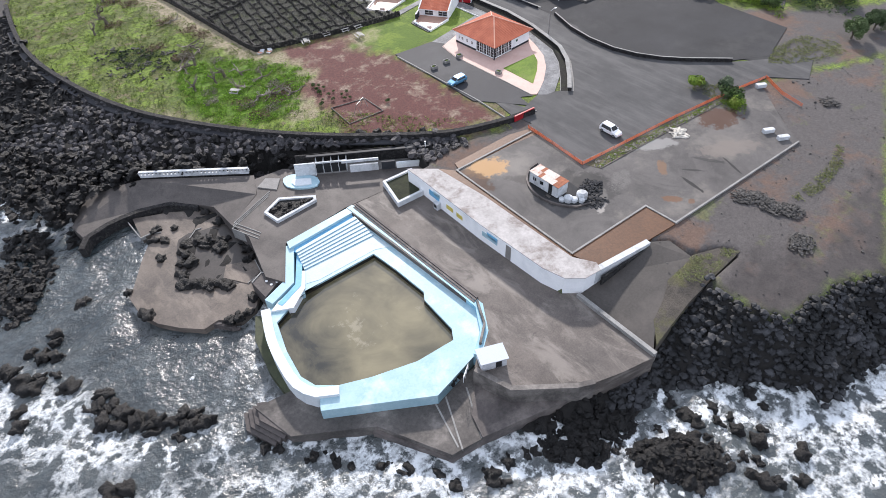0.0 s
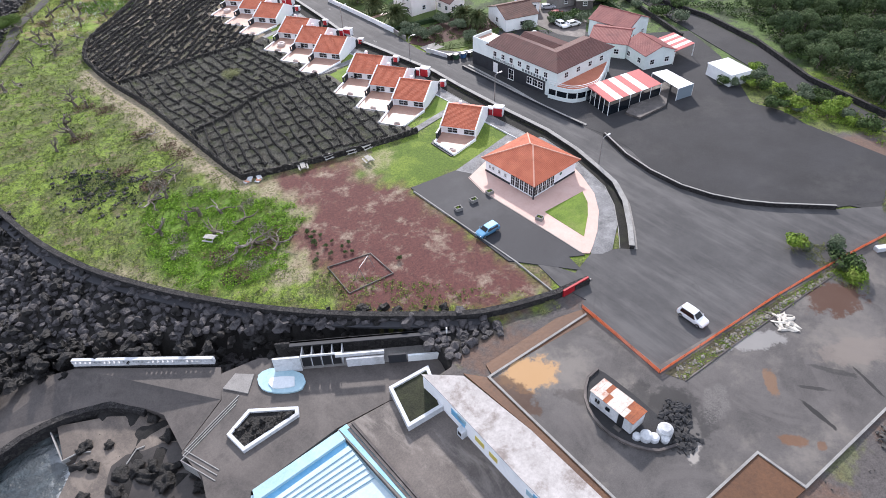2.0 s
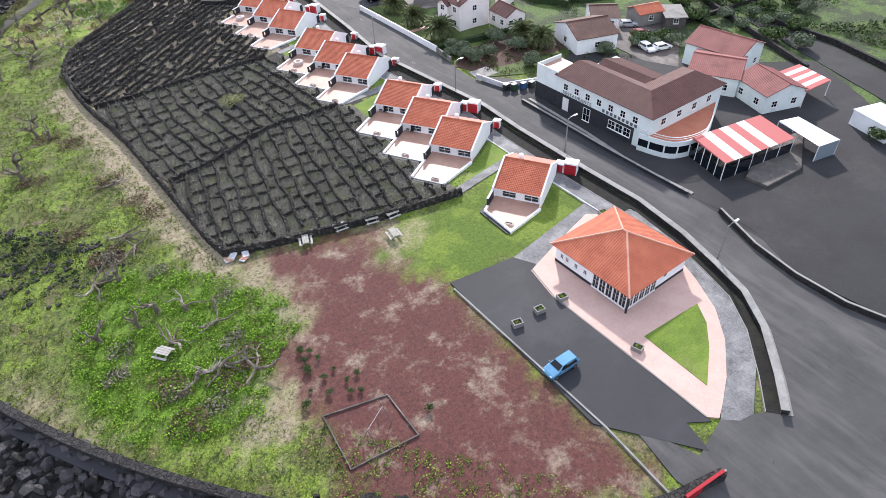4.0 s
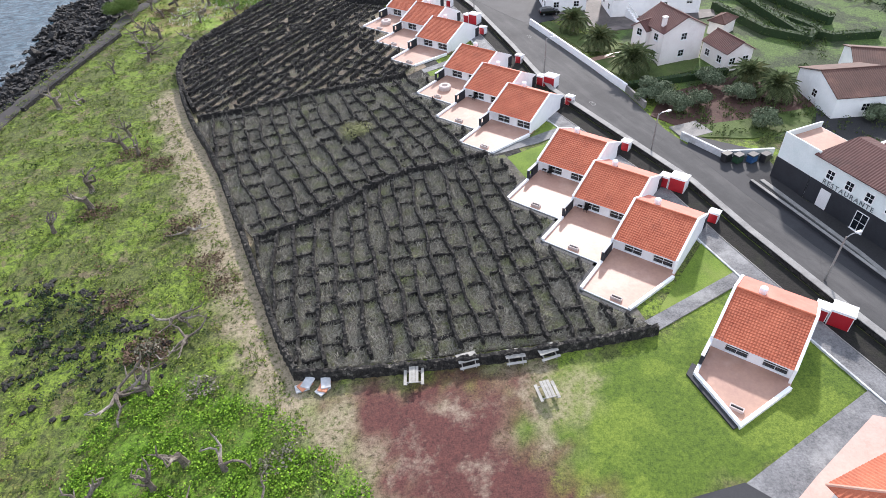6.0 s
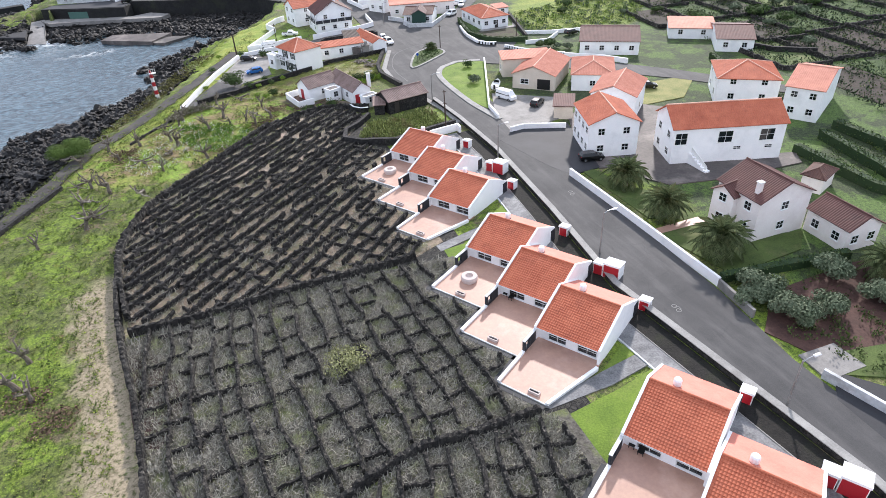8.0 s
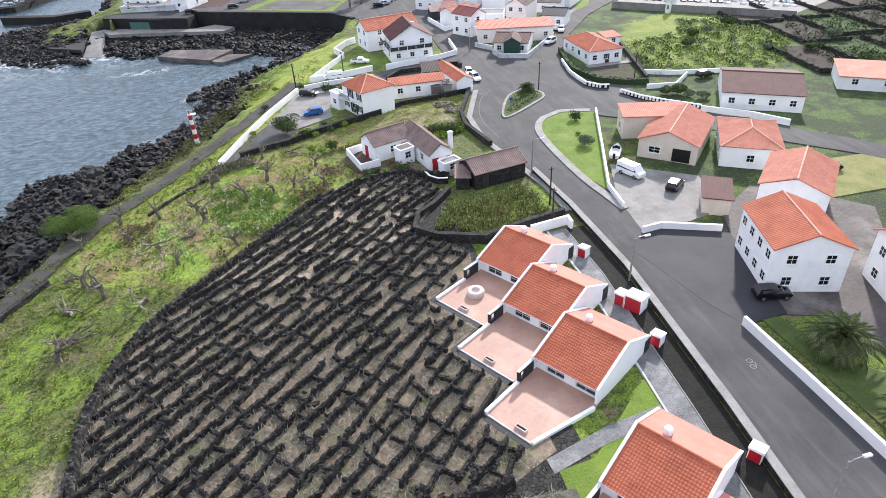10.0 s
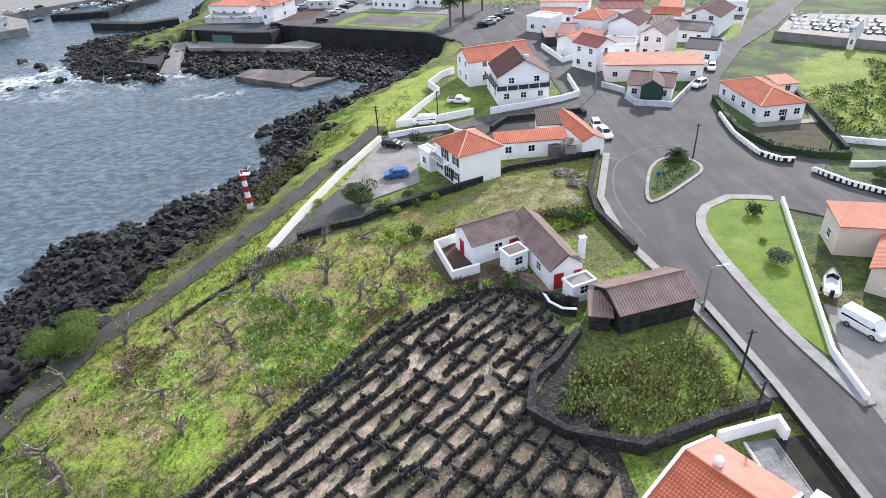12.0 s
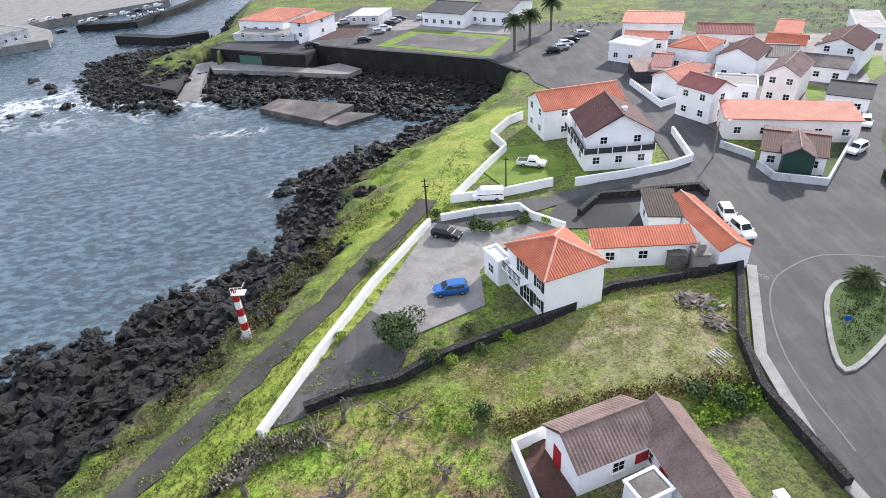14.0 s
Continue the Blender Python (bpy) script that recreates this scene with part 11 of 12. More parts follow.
        for x in (-1.28, 1.3):
            w = part("wheel", TYRE, BLACK, ob)
            w.matrix_basis = Matrix.Translation((x, s * 0.78, 0.32))
            part("rim", RIM_MESH, STEEL, w)
    if kind == "pickup":
        part("load_bed", Mesh().box(-1.55, 0, 0.96, 1.5, 1.35, 0.03), BLACK, ob)
    return ob


FLEET = {k: car(p, l, s) for k, p, l, s in (("white_suv", CAR_WHITE, "white estate car parked on asphalt", "suv"), ("teal", CAR_TEAL, "light blue hatchback parked on dark asphalt", "hatch"), ("blue", CAR_BLUE, "bright blue hatchback in the parking court", "hatch"),
                                              ("black", CAR_BLACK, "black hatchback parked by a wall", "hatch"), ("van", CAR_WHITE, "white minivan parked by a white wall", "van"), ("pickup", CAR_WHITE, "white pickup truck on a lawn", "pickup"),
                                              ("white", CAR_WHITE, "small white car parked at the kerb", "hatch"), ("silver", CAR_SILVER, "silver car parked in a row", "hatch"), ("red", CAR_RED, "dark red car in a yard", "hatch"))}
placed = set()
for kind, (x, y, turn) in (("white_suv", (81.9, 51.8, -92)), ("teal", (73.5, 83.8, -180)), ("blue", (70.6, 277.3, -174)), ("black", (70.6, 289.8, -27)), ("van", (76.9, 299.6, 177)),
                           ("pickup", (85.0, 310.2, -21)), ("white", (107.9, 290.4, -98)), ("white_suv", (108.0, 286.0, -83)), ("white", (143.1, 318.0, -119)), ("white_suv", (135.3, 307.5, -148)),
                           ("van", (117.0, 230.7, -68)), ("black", (121.0, 224.7, 39)), ("black", (116.6, 197.8, -14)), ("black", (146.0, 222.6, -25)), ("silver", (152.1, 145.3, -37)),
                           ("red", (150.2, 140.1, -26)), ("white", (145.3, 134.1, -104)), ("white", (148.0, 132.4, -16)), ("black", (155.2, 268.3, 8)), ("silver", (142.4, 305.3, 30)), ("white", (143.0, 320.7, 51))):
    m = pose(x, y, 0.07, 0, 0, turn)
    if kind in placed:
        copy_thing(FLEET[kind], m)
    else:
        FLEET[kind].matrix_basis = m
        placed.add(kind)
for k, (x, y) in enumerate([(50.7, 400.5), (54.3, 409.8), (56.0, 413.8), (57.3, 419.6), (58.7, 423.2), (59.9, 426.1), (66.6, 425.7), (69.2, 424.9), (70.9, 423.5), (73.0, 422.1), (75.7, 420.4), (78.6, 418.7), (84.8, 414.4), (87.4, 413.6), (93.2, 408.8), (100.4, 376.0), (102.9, 378.7), (104.7, 382.3), (106.7, 385.3), (110.9, 391.7), (40.0, 422.3), (42.4, 426.5), (44.0, 430.2), (35.9, 398.6)]):
    kind = ("black", "silver", "white", "black", "silver")[k % 5]
    m = pose(x, y, 0.12, 0, 0, (70 if 5 < k < 15 else 10) + veg.uniform(-6, 6))
    if kind not in placed:
        placed.add(kind)
        FLEET[kind].matrix_basis = m
    else:
        copy_thing(FLEET[kind], m)

# ---- posts, lamps, beacon ----
def street_lamp(x, y, turn, tall=6.0):
    ob = thing("street_lamp", "grey concrete street lamp with a curved arm", "street lamp", "street lamps", pose(x, y, 0, 0, 0, turn))
    part("pole", Mesh().tube([(0, 0, -0.2), (0, 0, tall)], [0.13, 0.08], 8), CONCRETE_PALE, ob)
    part("arm", Mesh().tube([(0, 0, tall - 0.2), (0.5, 0, tall + 0.1), (1.3, 0, tall + 0.15)], 0.045, 6), STEEL, ob)
    part("lamp_head", Mesh().soft_box(1.55, 0, tall + 0.06, 0.75, 0.3, 0.16, 0.05), WHITE_PAINT, ob)
    return ob


for (x, y), turn in zip([(102.5, 173.7)] + [(103.1, 205.5)] + [(102.5, 236.1)] + [(101.4, 84.5), (104.7, 115.9), (103.4, 144.5)] + [(113.5, 308.9)], (0, 0, 0, 0, 0, 0, 0, 0, 0)):
    street_lamp(x, y, turn)
for k, (x, y) in enumerate([(68.1, 293.9), (79.7, 300.9), (118.8, 274.1)] + [(99.3, 220.1), (139.5, 270.7), (68.0, 295.6)] + [(101.5, 226.2)]):
    ob = thing("utility_pole", "dark wooden utility pole", "pole", "utility poles", pose(x, y, 0))
    part("pole", Mesh().tube([(0, 0, -0.2), (0, 0, 6.0)], [0.13, 0.09], 7), DARK_WOOD, ob)
    part("crossarm", Mesh().box(0, 0, 5.6, 0.9, 0.1, 0.1), DARK_WOOD, ob)
bx, by = (47.7, 273.2)
beacon = thing("beacon", "red and white banded navigation beacon on the shore", "beacon", "", pose(bx, by, rest_height(bx, by)) @ Matrix.Scale(1.12, 4))
for k in range(6):
    part("band", Mesh().lathe([(0.42 - 0.02 * k, k * 0.85), (0.40 - 0.02 * k, k * 0.85 + 0.85)], sides=14), RED_PAINT if k % 2 else WHITE_PAINT, beacon)
part("gallery", Mesh().box(0.35, 0, 5.1, 1.3, 0.9, 0.08), WHITE_PAINT, beacon)
for k in range(4):
    part("gallery_post", Mesh().tube([(-0.2 + 0.38 * k, -0.42, 5.1), (-0.2 + 0.38 * k, -0.42, 6.0)], 0.03, 5), WHITE_PAINT, beacon)
part("gallery_rail", Mesh().tube([(-0.2, -0.42, 6.0), (0.95, -0.42, 6.0), (0.95, 0.42, 6.0)], 0.03, 5), WHITE_PAINT, beacon)
part("lantern", Mesh().lathe([(0.16, 5.15), (0.16, 5.7), (0.05, 5.85)], sides=10), RED_PAINT, beacon)
part("footing", Mesh().soft_box(0, 0, -0.6, 1.3, 1.3, 0.65, 0.05), CONCRETE_PALE, beacon)

# ---- tables, planters, playground ----
def picnic_table():
    ob = thing("picnic_table", "weathered grey wooden picnic table", "picnic table", "picnic tables")
    for k in range(3):
        part("tabletop_plank", Mesh().box(0, -0.3 + 0.3 * k, 0.72, 1.9, 0.27, 0.05), WOOD_GREY, ob)
    for s in (-1, 1):
        part("bench_plank", Mesh().box(0, s * 0.8, 0.42, 1.9, 0.28, 0.05), WOOD_GREY, ob)
        part("trestle", Mesh().tube([(s * 0.65, -0.75, 0), (s * 0.65, -0.2, 0.72)], 0.05, 4).tube([(s * 0.65, 0.75, 0), (s * 0.65, 0.2, 0.72)], 0.05, 4).box(s * 0.65, 0, 0.36, 0.08, 1.8, 0.08), WOOD_GREY, ob)
    return ob


TABLES = [(60.5, 120.6, -109), (71.0, 114.4, -97), (65.8, 120.4, -6), (70.1, 119.1, -13), (73.2, 118.4, -2), (38.6, 112.2, -52)]
base_table = picnic_table()
base_table.matrix_basis = pose(TABLES[0][0], TABLES[0][1], 0, 0, 0, TABLES[0][2])
for x, y, turn in TABLES[1:]:
    copy_thing(base_table, pose(x, y, 0, 0, 0, turn))
for k, (x, y) in enumerate([(50.9, 123.7), (52.6, 122.9)]):
    ob = thing("slab_pile", "pile of pale broken slabs at the field corner", "rubble", "broken slabs", pose(x, y, 0, 0, 0, 30 * k))
    for i in range(3):
        part("broken_slab", Mesh().soft_box(0.3 * i - 0.3, 0.1 * i, 0.12 * i, 1.3, 0.9, 0.13, 0.03, 25 * i), WHITE_OLD if i != 1 else plain("faded_orange_plastic", "cf8a6a", 0.6), ob)
for x, y, turn in ((73.9, 91.5, -13), (77.4, 91.6, -8), (81.0, 91.5, -11), (82.2, 80.7, -72), (97.2, 100.3, -12)):
    ob = thing("box_planter", "grey concrete planter box with low plants", "planter", "planters by the pavilion", pose(x, y, 0.08, 0, 0, turn))
    part("trough", Mesh().wall([(-0.55, -0.4), (0.55, -0.4), (0.55, 0.4), (-0.55, 0.4)], 0.12, 0, 0.6, True), CONCRETE_PALE, ob)
    part("soil", Mesh().box(0, 0, 0.02, 1.0, 0.7, 0.42), SOIL, ob)
    part("plants", leaves(Mesh(), veg, (0, 0, 0.5), 0.45, 60, 0.09, 0.5), LEAF_LIME, ob)
swing = thing("swing_frame", "white tubular swing frame on red earth", "swing", "", pose(*(53.4, 89.1), 0, 0, 0, 30))
for s in (-1, 1):
    part("leg", Mesh().tube([(s * 1.5, -0.8, 0), (s * 1.5, 0, 2.2)], 0.04, 6).tube([(s * 1.5, 0.8, 0), (s * 1.5, 0, 2.2)], 0.04, 6), STEEL, swing)
part("crossbar", Mesh().tube([(-1.5, 0, 2.2), (1.5, 0, 2.2)], 0.04, 6), STEEL, swing)
PLAY = [(49.7, 93.9), (56.5, 92.2), (56.5, 86.2), (49.2, 86.9)]
structure("play_kerb", Mesh().wall(PLAY, 0.12, -0.1, 0.1, True), CONCRETE, "thin pale edging of the play square", "edging")
structure("park_kerb", Mesh().wall([(77.7, 65.9), (71.6, 67.0), (72.1, 75.6), (71.5, 100.9)], 0.2, -0.1, 0.18), KERB, "thin pale edging of the parking strip", "kerb")
part_red = thing("red_barrier", "low dark red barrier on the stone wall", "barrier", "")
part("panel", Mesh().wall([(72.0, 66.2), (76.8, 65.8)], 0.3, 0.0, 1.2), RED_PAINT, part_red)

# ---- building plot ----
hut = thing("site_cabin", "old white site cabin with patched rusty sheet roof", "cabin", "", pose(62.3, 49.0, 0.13, 0, 0, -89))
part("body", Mesh().box(0, 0, 0.2, 6.0, 2.4, 2.15), WHITE_OLD, hut)
RUST_DARK = surface("brown_rusty_sheet", "7b3f26", "a8623c", 0.9, 4.0, 0.7, 0.3, 0.02, local=True, stain="5d3322", amount=0.6)
RUST_PALE = surface("patched_pale_sheet", "b5a294", "ddd5cd", 1.4, 4.0, 0.7, 0.3, 0.02, local=True, stain="a05a36", amount=1.0)
for k in range(10):
    for row in (-1, 1):
        part("roof_sheet", Mesh().box(-2.79 + 0.62 * k, row * 0.66, 2.35 + 0.012 * ((k + row) % 2), 0.6, 1.34, 0.05), RUST_DARK if k > 7 or (k * 7 + row) % 5 == 0 else RUST_PALE, hut)
for k in range(7):
    part("wall_rib", Mesh().box(-2.85 + 0.95 * k, -1.23, 0.25, 0.07, 0.08, 2.05), WHITE_OLD, hut)
part("door", Mesh().box(1.5, -1.23, 0.3, 0.8, 0.06, 1.9), GREY_PLASTIC, hut)
for x in (-1.9, -0.4):
    part("window", Mesh().box(x, -1.24, 1.1, 0.6, 0.05, 0.6), DARK_PANE, hut)
part("step", Mesh().soft_box(1.5, -1.6, -0.1, 0.9, 0.5, 0.25, 0.03), CONCRETE, hut)
PLINTH = [(65.7, 54.5), (63.7, 54.4), (61.1, 52.6), (59.8, 50.2), (59.5, 47.4), (60.4, 44.7), (62.0, 42.6), (64.2, 41.7), (65.3, 43.0), (65.9, 46.8), (66.0, 50.4)]
structure("plinth_kerb", Mesh().wall(smooth_line(PLINTH[:8], 1.2), 0.3, -0.1, 0.42), CONCRETE_DARK, "low curved dark concrete kerb round the cabin", "kerb")
for (x, y), r, h in zip([(62.2, 44.6), (62.8, 43.9), (64.3, 43.6), (63.6, 43.0), (61.5, 45.3)], (0.7, 0.6, 0.9, 0.5, 0.5), (1.0, 0.7, 1.3, 0.8, 0.6)):
    ob = thing("water_tank", "pale round tank beside the site cabin", "tank", "tanks by the cabin", pose(x, y, 0.09))
    part("shell", Mesh().lathe([(r, 0), (r, h * 0.8), (r * 0.6, h), (0.1, h)], sides=14), WHITE_OLD, ob)
slab("cabin_plinth", smooth_line(PLINTH, 1.2, True), 0.13, GRAVEL_BLACK, "dark round patch under the cabin", "patch", 0.2)


def heap(places, name, label, mat, count, size, wide, long=1.0):
    for x, y in places:
        ob = thing(name, label, "rubble", "heaps on the building plot", pose(x, y, 0.0))
        pl = Pile()
        for k in range(count):
            a, d = veg.uniform(0, 6.3), veg.random() ** 0.7 * wide
            pl.add(veg.choice(CHIP), math.cos(a) * d, math.sin(a) * d, 0.1 + 0.4 * (1 - d / wide), size * veg.uniform(0.5, 1.3), veg.uniform(0, 6.3), veg.uniform(1, long), 0.6, 0.6)
        tagged(part("rubble", pl.mesh("rubble", mat), mat, ob), kind="stuff")


heap([(83.2, 26.6), (84.4, 25.0), (84.4, 23.0), (84.6, 21.2), (85.6, 19.6), (80.4, 15.4), (79.2, 15.2), (119.4, 30.0)], "rubble_heap", "heap of dark grey stone rubble on bare earth", RUBBLE, 130, 0.24, 1.8, 1.6)
heap([(90.6, 43.5)], "timber_heap", "heap of pale sawn timber on the plot", surface("pale_timber", "b3aca0", "d6d0c5", 1.0, 8.0, 0.8, 0.3, 0.01), 40, 0.4, 1.6, 3.0)
heap([(65.4, 41.9), (67.6, 44.2)], "soil_heap", "heap of dark spoil beside the cabin", GRAVEL_BLACK, 70, 0.4, 2.0)
heap([(98.2, 272.4), (98.0, 269.0), (96.6, 273.1)], "brush_heap", "heap of cut brushwood in the meadow", BARK, 60, 0.3, 1.4, 3.0)
NET = [[(72.3, 63.0), (71.8, 56.6), (71.0, 49.1)], [(71.0, 49.1), (81.5, 48.0), (94.4, 46.6), (107.8, 44.6), (118.9, 42.6)], [(118.9, 42.6), (115.5, 37.4), (114.2, 32.8)]]
for k, line in enumerate(NET):
    ob = thing("barrier_net", "orange plastic safety net on thin posts", "safety net", "safety nets round the plot")
    pts = smooth_line(line, 2.5)
    for i, (a, b) in enumerate(zip(pts[:-1], pts[1:])):
        for h in (0.12, 0.36, 0.6):
            part("net_strip", Mesh().wall([a, b], 0.03, h, [h + 0.13 + 0.05 * math.sin(i * 1.7), h + 0.13 + 0.05 * math.sin((i + 1) * 1.7)]), ORANGE_NET, ob)
        part("post", Mesh().tube([(a[0], a[1], 0), (a[0], a[1], 0.9)], 0.03, 5), DARK_WOOD, ob)
STRIP = [(71.5, 48.7), (82.0, 47.6), (94.0, 46.2), (107.0, 44.2), (105.2, 43.6), (97.3, 44.4), (84.0, 45.6), (72.4, 46.5)]
slab("planted_strip", STRIP, 0.12, surface("weedy_strip", "3f3c2f", "6f6850", 0.5, 4.0, 0.95, 0.8, 0.1, stain="8a8474", amount=0.5), "weedy stone strip beside the asphalt", "planting strip", 0.3)
structure("strip_kerb", Mesh().wall([(72.4, 46.4), (84.0, 45.5), (97.3, 44.3), (105.2, 43.5)], 0.16, -0.1, 0.2), CONCRETE_DARK, "thin dark kerb of the planted strip", "kerb")
low_growth(STRIP, 420, 0.3, LEAF_LIME, "strip_weeds", "green weeds along the strip", 0.35, 15)
strip_stones = Pile()
for _ in range(260):
    f, g = veg.random(), veg.random()
    strip_stones.add(veg.choice(CHIP), 72.0 + 33.0 * f, (48.4 - 4.3 * f) * g + (46.8 - 3.0 * f) * (1 - g), 0.15, veg.uniform(0.1, 0.3), veg.uniform(0, 6.3), 1, 0.8, 0.7)
tagged(new("strip_stone", strip_stones.mesh("strip_stone", surface("pale_strip_stone", "5c5851", "9a958c", 1.0, 6.0, 0.9, 0.5, 0.02, per="island"))), "pale stones along the weedy strip", "stones", kind="stuff")
low_growth([(104.6, 44.0), (104.6, 39.3), (107.4, 40.0), (108.6, 42.6)], 260, 0.35, LEAF_LIME, "strip_weeds", "green weeds on a kerbed patch", 0.35, 16)
for k, (x, y) in enumerate([(102.2, 32.9), (102.1, 30.1), (115.1, 41.6)]):
    ob = thing("concrete_block", "pale concrete block on the plot", "block", "concrete blocks", pose(x, y, 0.09, 0, 0, -30))
    part("block", Mesh().soft_box(0, 0, 0, 2.0, 0.9, 0.7, 0.06), WHITE_OLD, ob)

PLOT_WEED = leaf_material("pale_weed_leaf", "565f3a", "8b8f5c", "7d7a55")
for k, poly in enumerate(([(88.7, 21.2), (92.7, 21.2), (101.3, 21.3), (107.4, 23.2), (107.1, 21.9), (101.2, 19.3), (93.0, 19.1), (88.7, 19.7)], [(60.8, 23.9), (66.0, 24.3), (71.0, 22.4), (71.6, 20.6), (66.0, 20.6), (62.0, 20.9)], [(124.6, 45.6), (131.7, 47.8), (141.4, 46.6), (143.2, 40.0), (140.8, 36.5), (132.2, 39.5), (127.7, 42.0)], [(104.9, 51.4), (110.2, 47.8), (107.7, 40.3), (104.1, 38.5), (102.9, 40.9), (105.0, 47.0)], [(67.8, 67.9), (71.6, 66.5), (69.8, 64.8), (67.2, 65.8)])):
    low_growth(poly, (500, 320, 1300, 500, 120)[k], 0.25, PLOT_WEED, "plot_weeds", "yellow-green weeds on bare volcanic ground", 0.22, 71 + k, -0.4)

GARDEN = leaf_material("garden_mixed_leaf", "26341d", "5f6f3c", "4d5233")
for k, (poly, count) in enumerate((([(160.5, 279.4), (196.2, 290.4), (196.7, 273.6), (195.9, 259.7), (183.6, 266.5), (178.4, 266.7), (154.9, 263.3)], 260), ([(224.4, 273.5), (229.9, 254.4), (196.9, 225.7), (193.3, 232.3), (198.6, 245.7)], 420), ([(111.7, 162.0), (122.2, 160.5), (131.9, 157.7), (132.4, 150.4), (133.3, 145.3), (128.4, 141.2), (122.8, 145.9), (115.2, 149.4), (111.2, 154.2)], 160), ([(157.2, 190.0), (165.9, 172.9), (146.4, 156.4), (147.7, 166.6), (148.2, 176.5)], 420), ([(124.9, 151.1), (138.1, 155.7), (135.7, 146.6), (140.7, 139.4), (143.9, 133.8), (133.3, 132.5), (126.7, 140.3)], 200), ([(113.1, 161.6), (121.3, 153.8), (125.8, 144.0), (121.8, 138.0), (113.5, 144.0), (111.0, 154.8)], 240), ([(107.2, 409.1), (131.8, 421.9), (125.0, 403.6), (108.4, 394.4)], 120), ([(168.8, 413.8), (205.2, 409.9), (185.4, 378.8), (169.6, 383.4)], 200))):
    low_growth(poly, count, 0.38, GARDEN, "garden_growth", "mixed dark green garden shrubs and weeds", 0.6, 81 + k, -0.1)

# loose stones on the bare ground
pebbles = Pile()
px, py = np.array([veg.uniform(60, 175) for _ in range(2600)]), np.array([veg.uniform(-5, 62) for _ in range(2600)])
ok = inside(px, py, CONSTRUCTION) & ~inside(px, py, LOT_EDGE + [(107.3, 32.9), (117.6, 43.6), (72.0, 49.9)]) & ~inside(px, py, SOUTH_ROAD)
ok &= (waves(px, py, 16.0, 3.0) + 0.6 * waves(px, py, 5.0, 1.0)) > -0.1
for x, y in zip(px[ok], py[ok]):
    pebbles.add(veg.choice(CHIP), x, y, 0.0, veg.uniform(0.05, 0.16) * (2.0 if veg.random() < 0.06 else 1.0), veg.uniform(0, 6.3), 1, 0.8, 0.7)
tagged(new("loose_stone", pebbles.mesh("loose_stone", RUBBLE)), "loose grey stones on bare ground", "stones", kind="stuff")

# ---- boat on its trailer ----
ox, oy, ot = (117.9, 237.6, 56)
boat = thing("boat", "small white motor boat on a trailer", "boat", "", pose(ox, oy, 0.07, 0, 0, ot))
hull = []
for px, w, zb, zt in ((-2.4, 0.85, 0.6, 1.25), (-1.0, 0.95, 0.55, 1.25), (0.8, 0.85, 0.55, 1.3), (1.9, 0.45, 0.7, 1.4), (2.6, 0.05, 1.0, 1.5)):
    hull += [(px, -w, zt), (px, -w * 0.8, zb + 0.2), (px, 0, zb), (px, w * 0.8, zb + 0.2), (px, w, zt)]
part("hull", Mesh().add(hull, [(0, 1, 2, 3, 4)] + [(5 * i + k, 5 * i + 5 + k, 5 * i + 6 + k, 5 * i + 1 + k) for i in range(4) for k in range(4)]), WHITE_PAINT, boat)
part("deck", Mesh().add([(-2.3, -0.8, 1.1), (0.8, -0.8, 1.15), (2.4, 0, 1.45), (0.8, 0.8, 1.15), (-2.3, 0.8, 1.1)], [(0, 1, 2, 3, 4)]), WHITE_OLD, boat)
part("windscreen", Mesh().wall([(0.4, -0.6), (0.9, 0), (0.4, 0.6)], 0.05, 1.2, 1.7), CAR_GLASS, boat)
part("outboard", Mesh().soft_box(-2.6, 0, 0.8, 0.4, 0.4, 0.9, 0.08), BLACK, boat)
part("trailer", Mesh().box(0, 0, 0.35, 4.6, 0.14, 0.14).box(-0.6, 0, 0.35, 0.14, 1.6, 0.14).box(0, 0, 0.45, 0.2, 0.8, 0.16), STEEL, boat)
for sy in (-0.85, 0.85):
    wheel = part("wheel", TYRE, BLACK, boat)
    wheel.matrix_basis = Matrix.Translation((-0.6, sy, 0.32))

# ---- harbour side ----
slab("harbour_square", [(37.2, 398.2), (83.1, 374.0), (88.4, 365.8), (94.1, 355.5), (98.2, 350.4), (124.3, 389.9), (123.5, 404.1), (96.7, 412.2), (45.1, 455.9), (30.9, 441.0), (31.1, 416.3)], 0.06, ASPHALT, "grey asphalt square above the harbour", "square", 0.4)
slab("square_parking", [(46.8, 436.0), (92.7, 407.4), (92.3, 397.6), (64.2, 412.7), (59.1, 412.0), (50.1, 418.4)], 0.08, CONCRETE_PALE, "pale paved parking bays", "parking lot", 0.3)
slab("square_lawn", [(54.2, 395.0), (65.1, 412.5), (92.0, 395.0), (84.5, 376.8), (82.0, 377.5)], 0.1, GRASS_MAT, "lawn round a gravel court", "lawn", 0.3)
slab("gravel_court", [(59.0, 395.0), (66.8, 406.2), (89.5, 393.1), (82.2, 380.7)], 0.14, LOT, "grey gravel court", "court", 0.3)
slab("red_parking", [(36.0, 406.4), (41.0, 421.1), (51.3, 426.0), (46.7, 407.6)], 0.1, RED_SOIL, "dark red paved parking", "parking lot", 0.3)
BASALT = surface("black_retaining_masonry", "161617", "2c2c2d", 0.5, 2.0, 0.9, 0.9, 0.12, stain="353a2a", amount=0.5)
structure("harbour_wall", Mesh().wall([(36.4, 399.1), (50.6, 391.1), (69.1, 381.2), (83.3, 372.9), (87.7, 365.0), (89.7, 361.8)], 1.2, -8.0, 0.5), BASALT, "high black stone harbour wall", "wall")
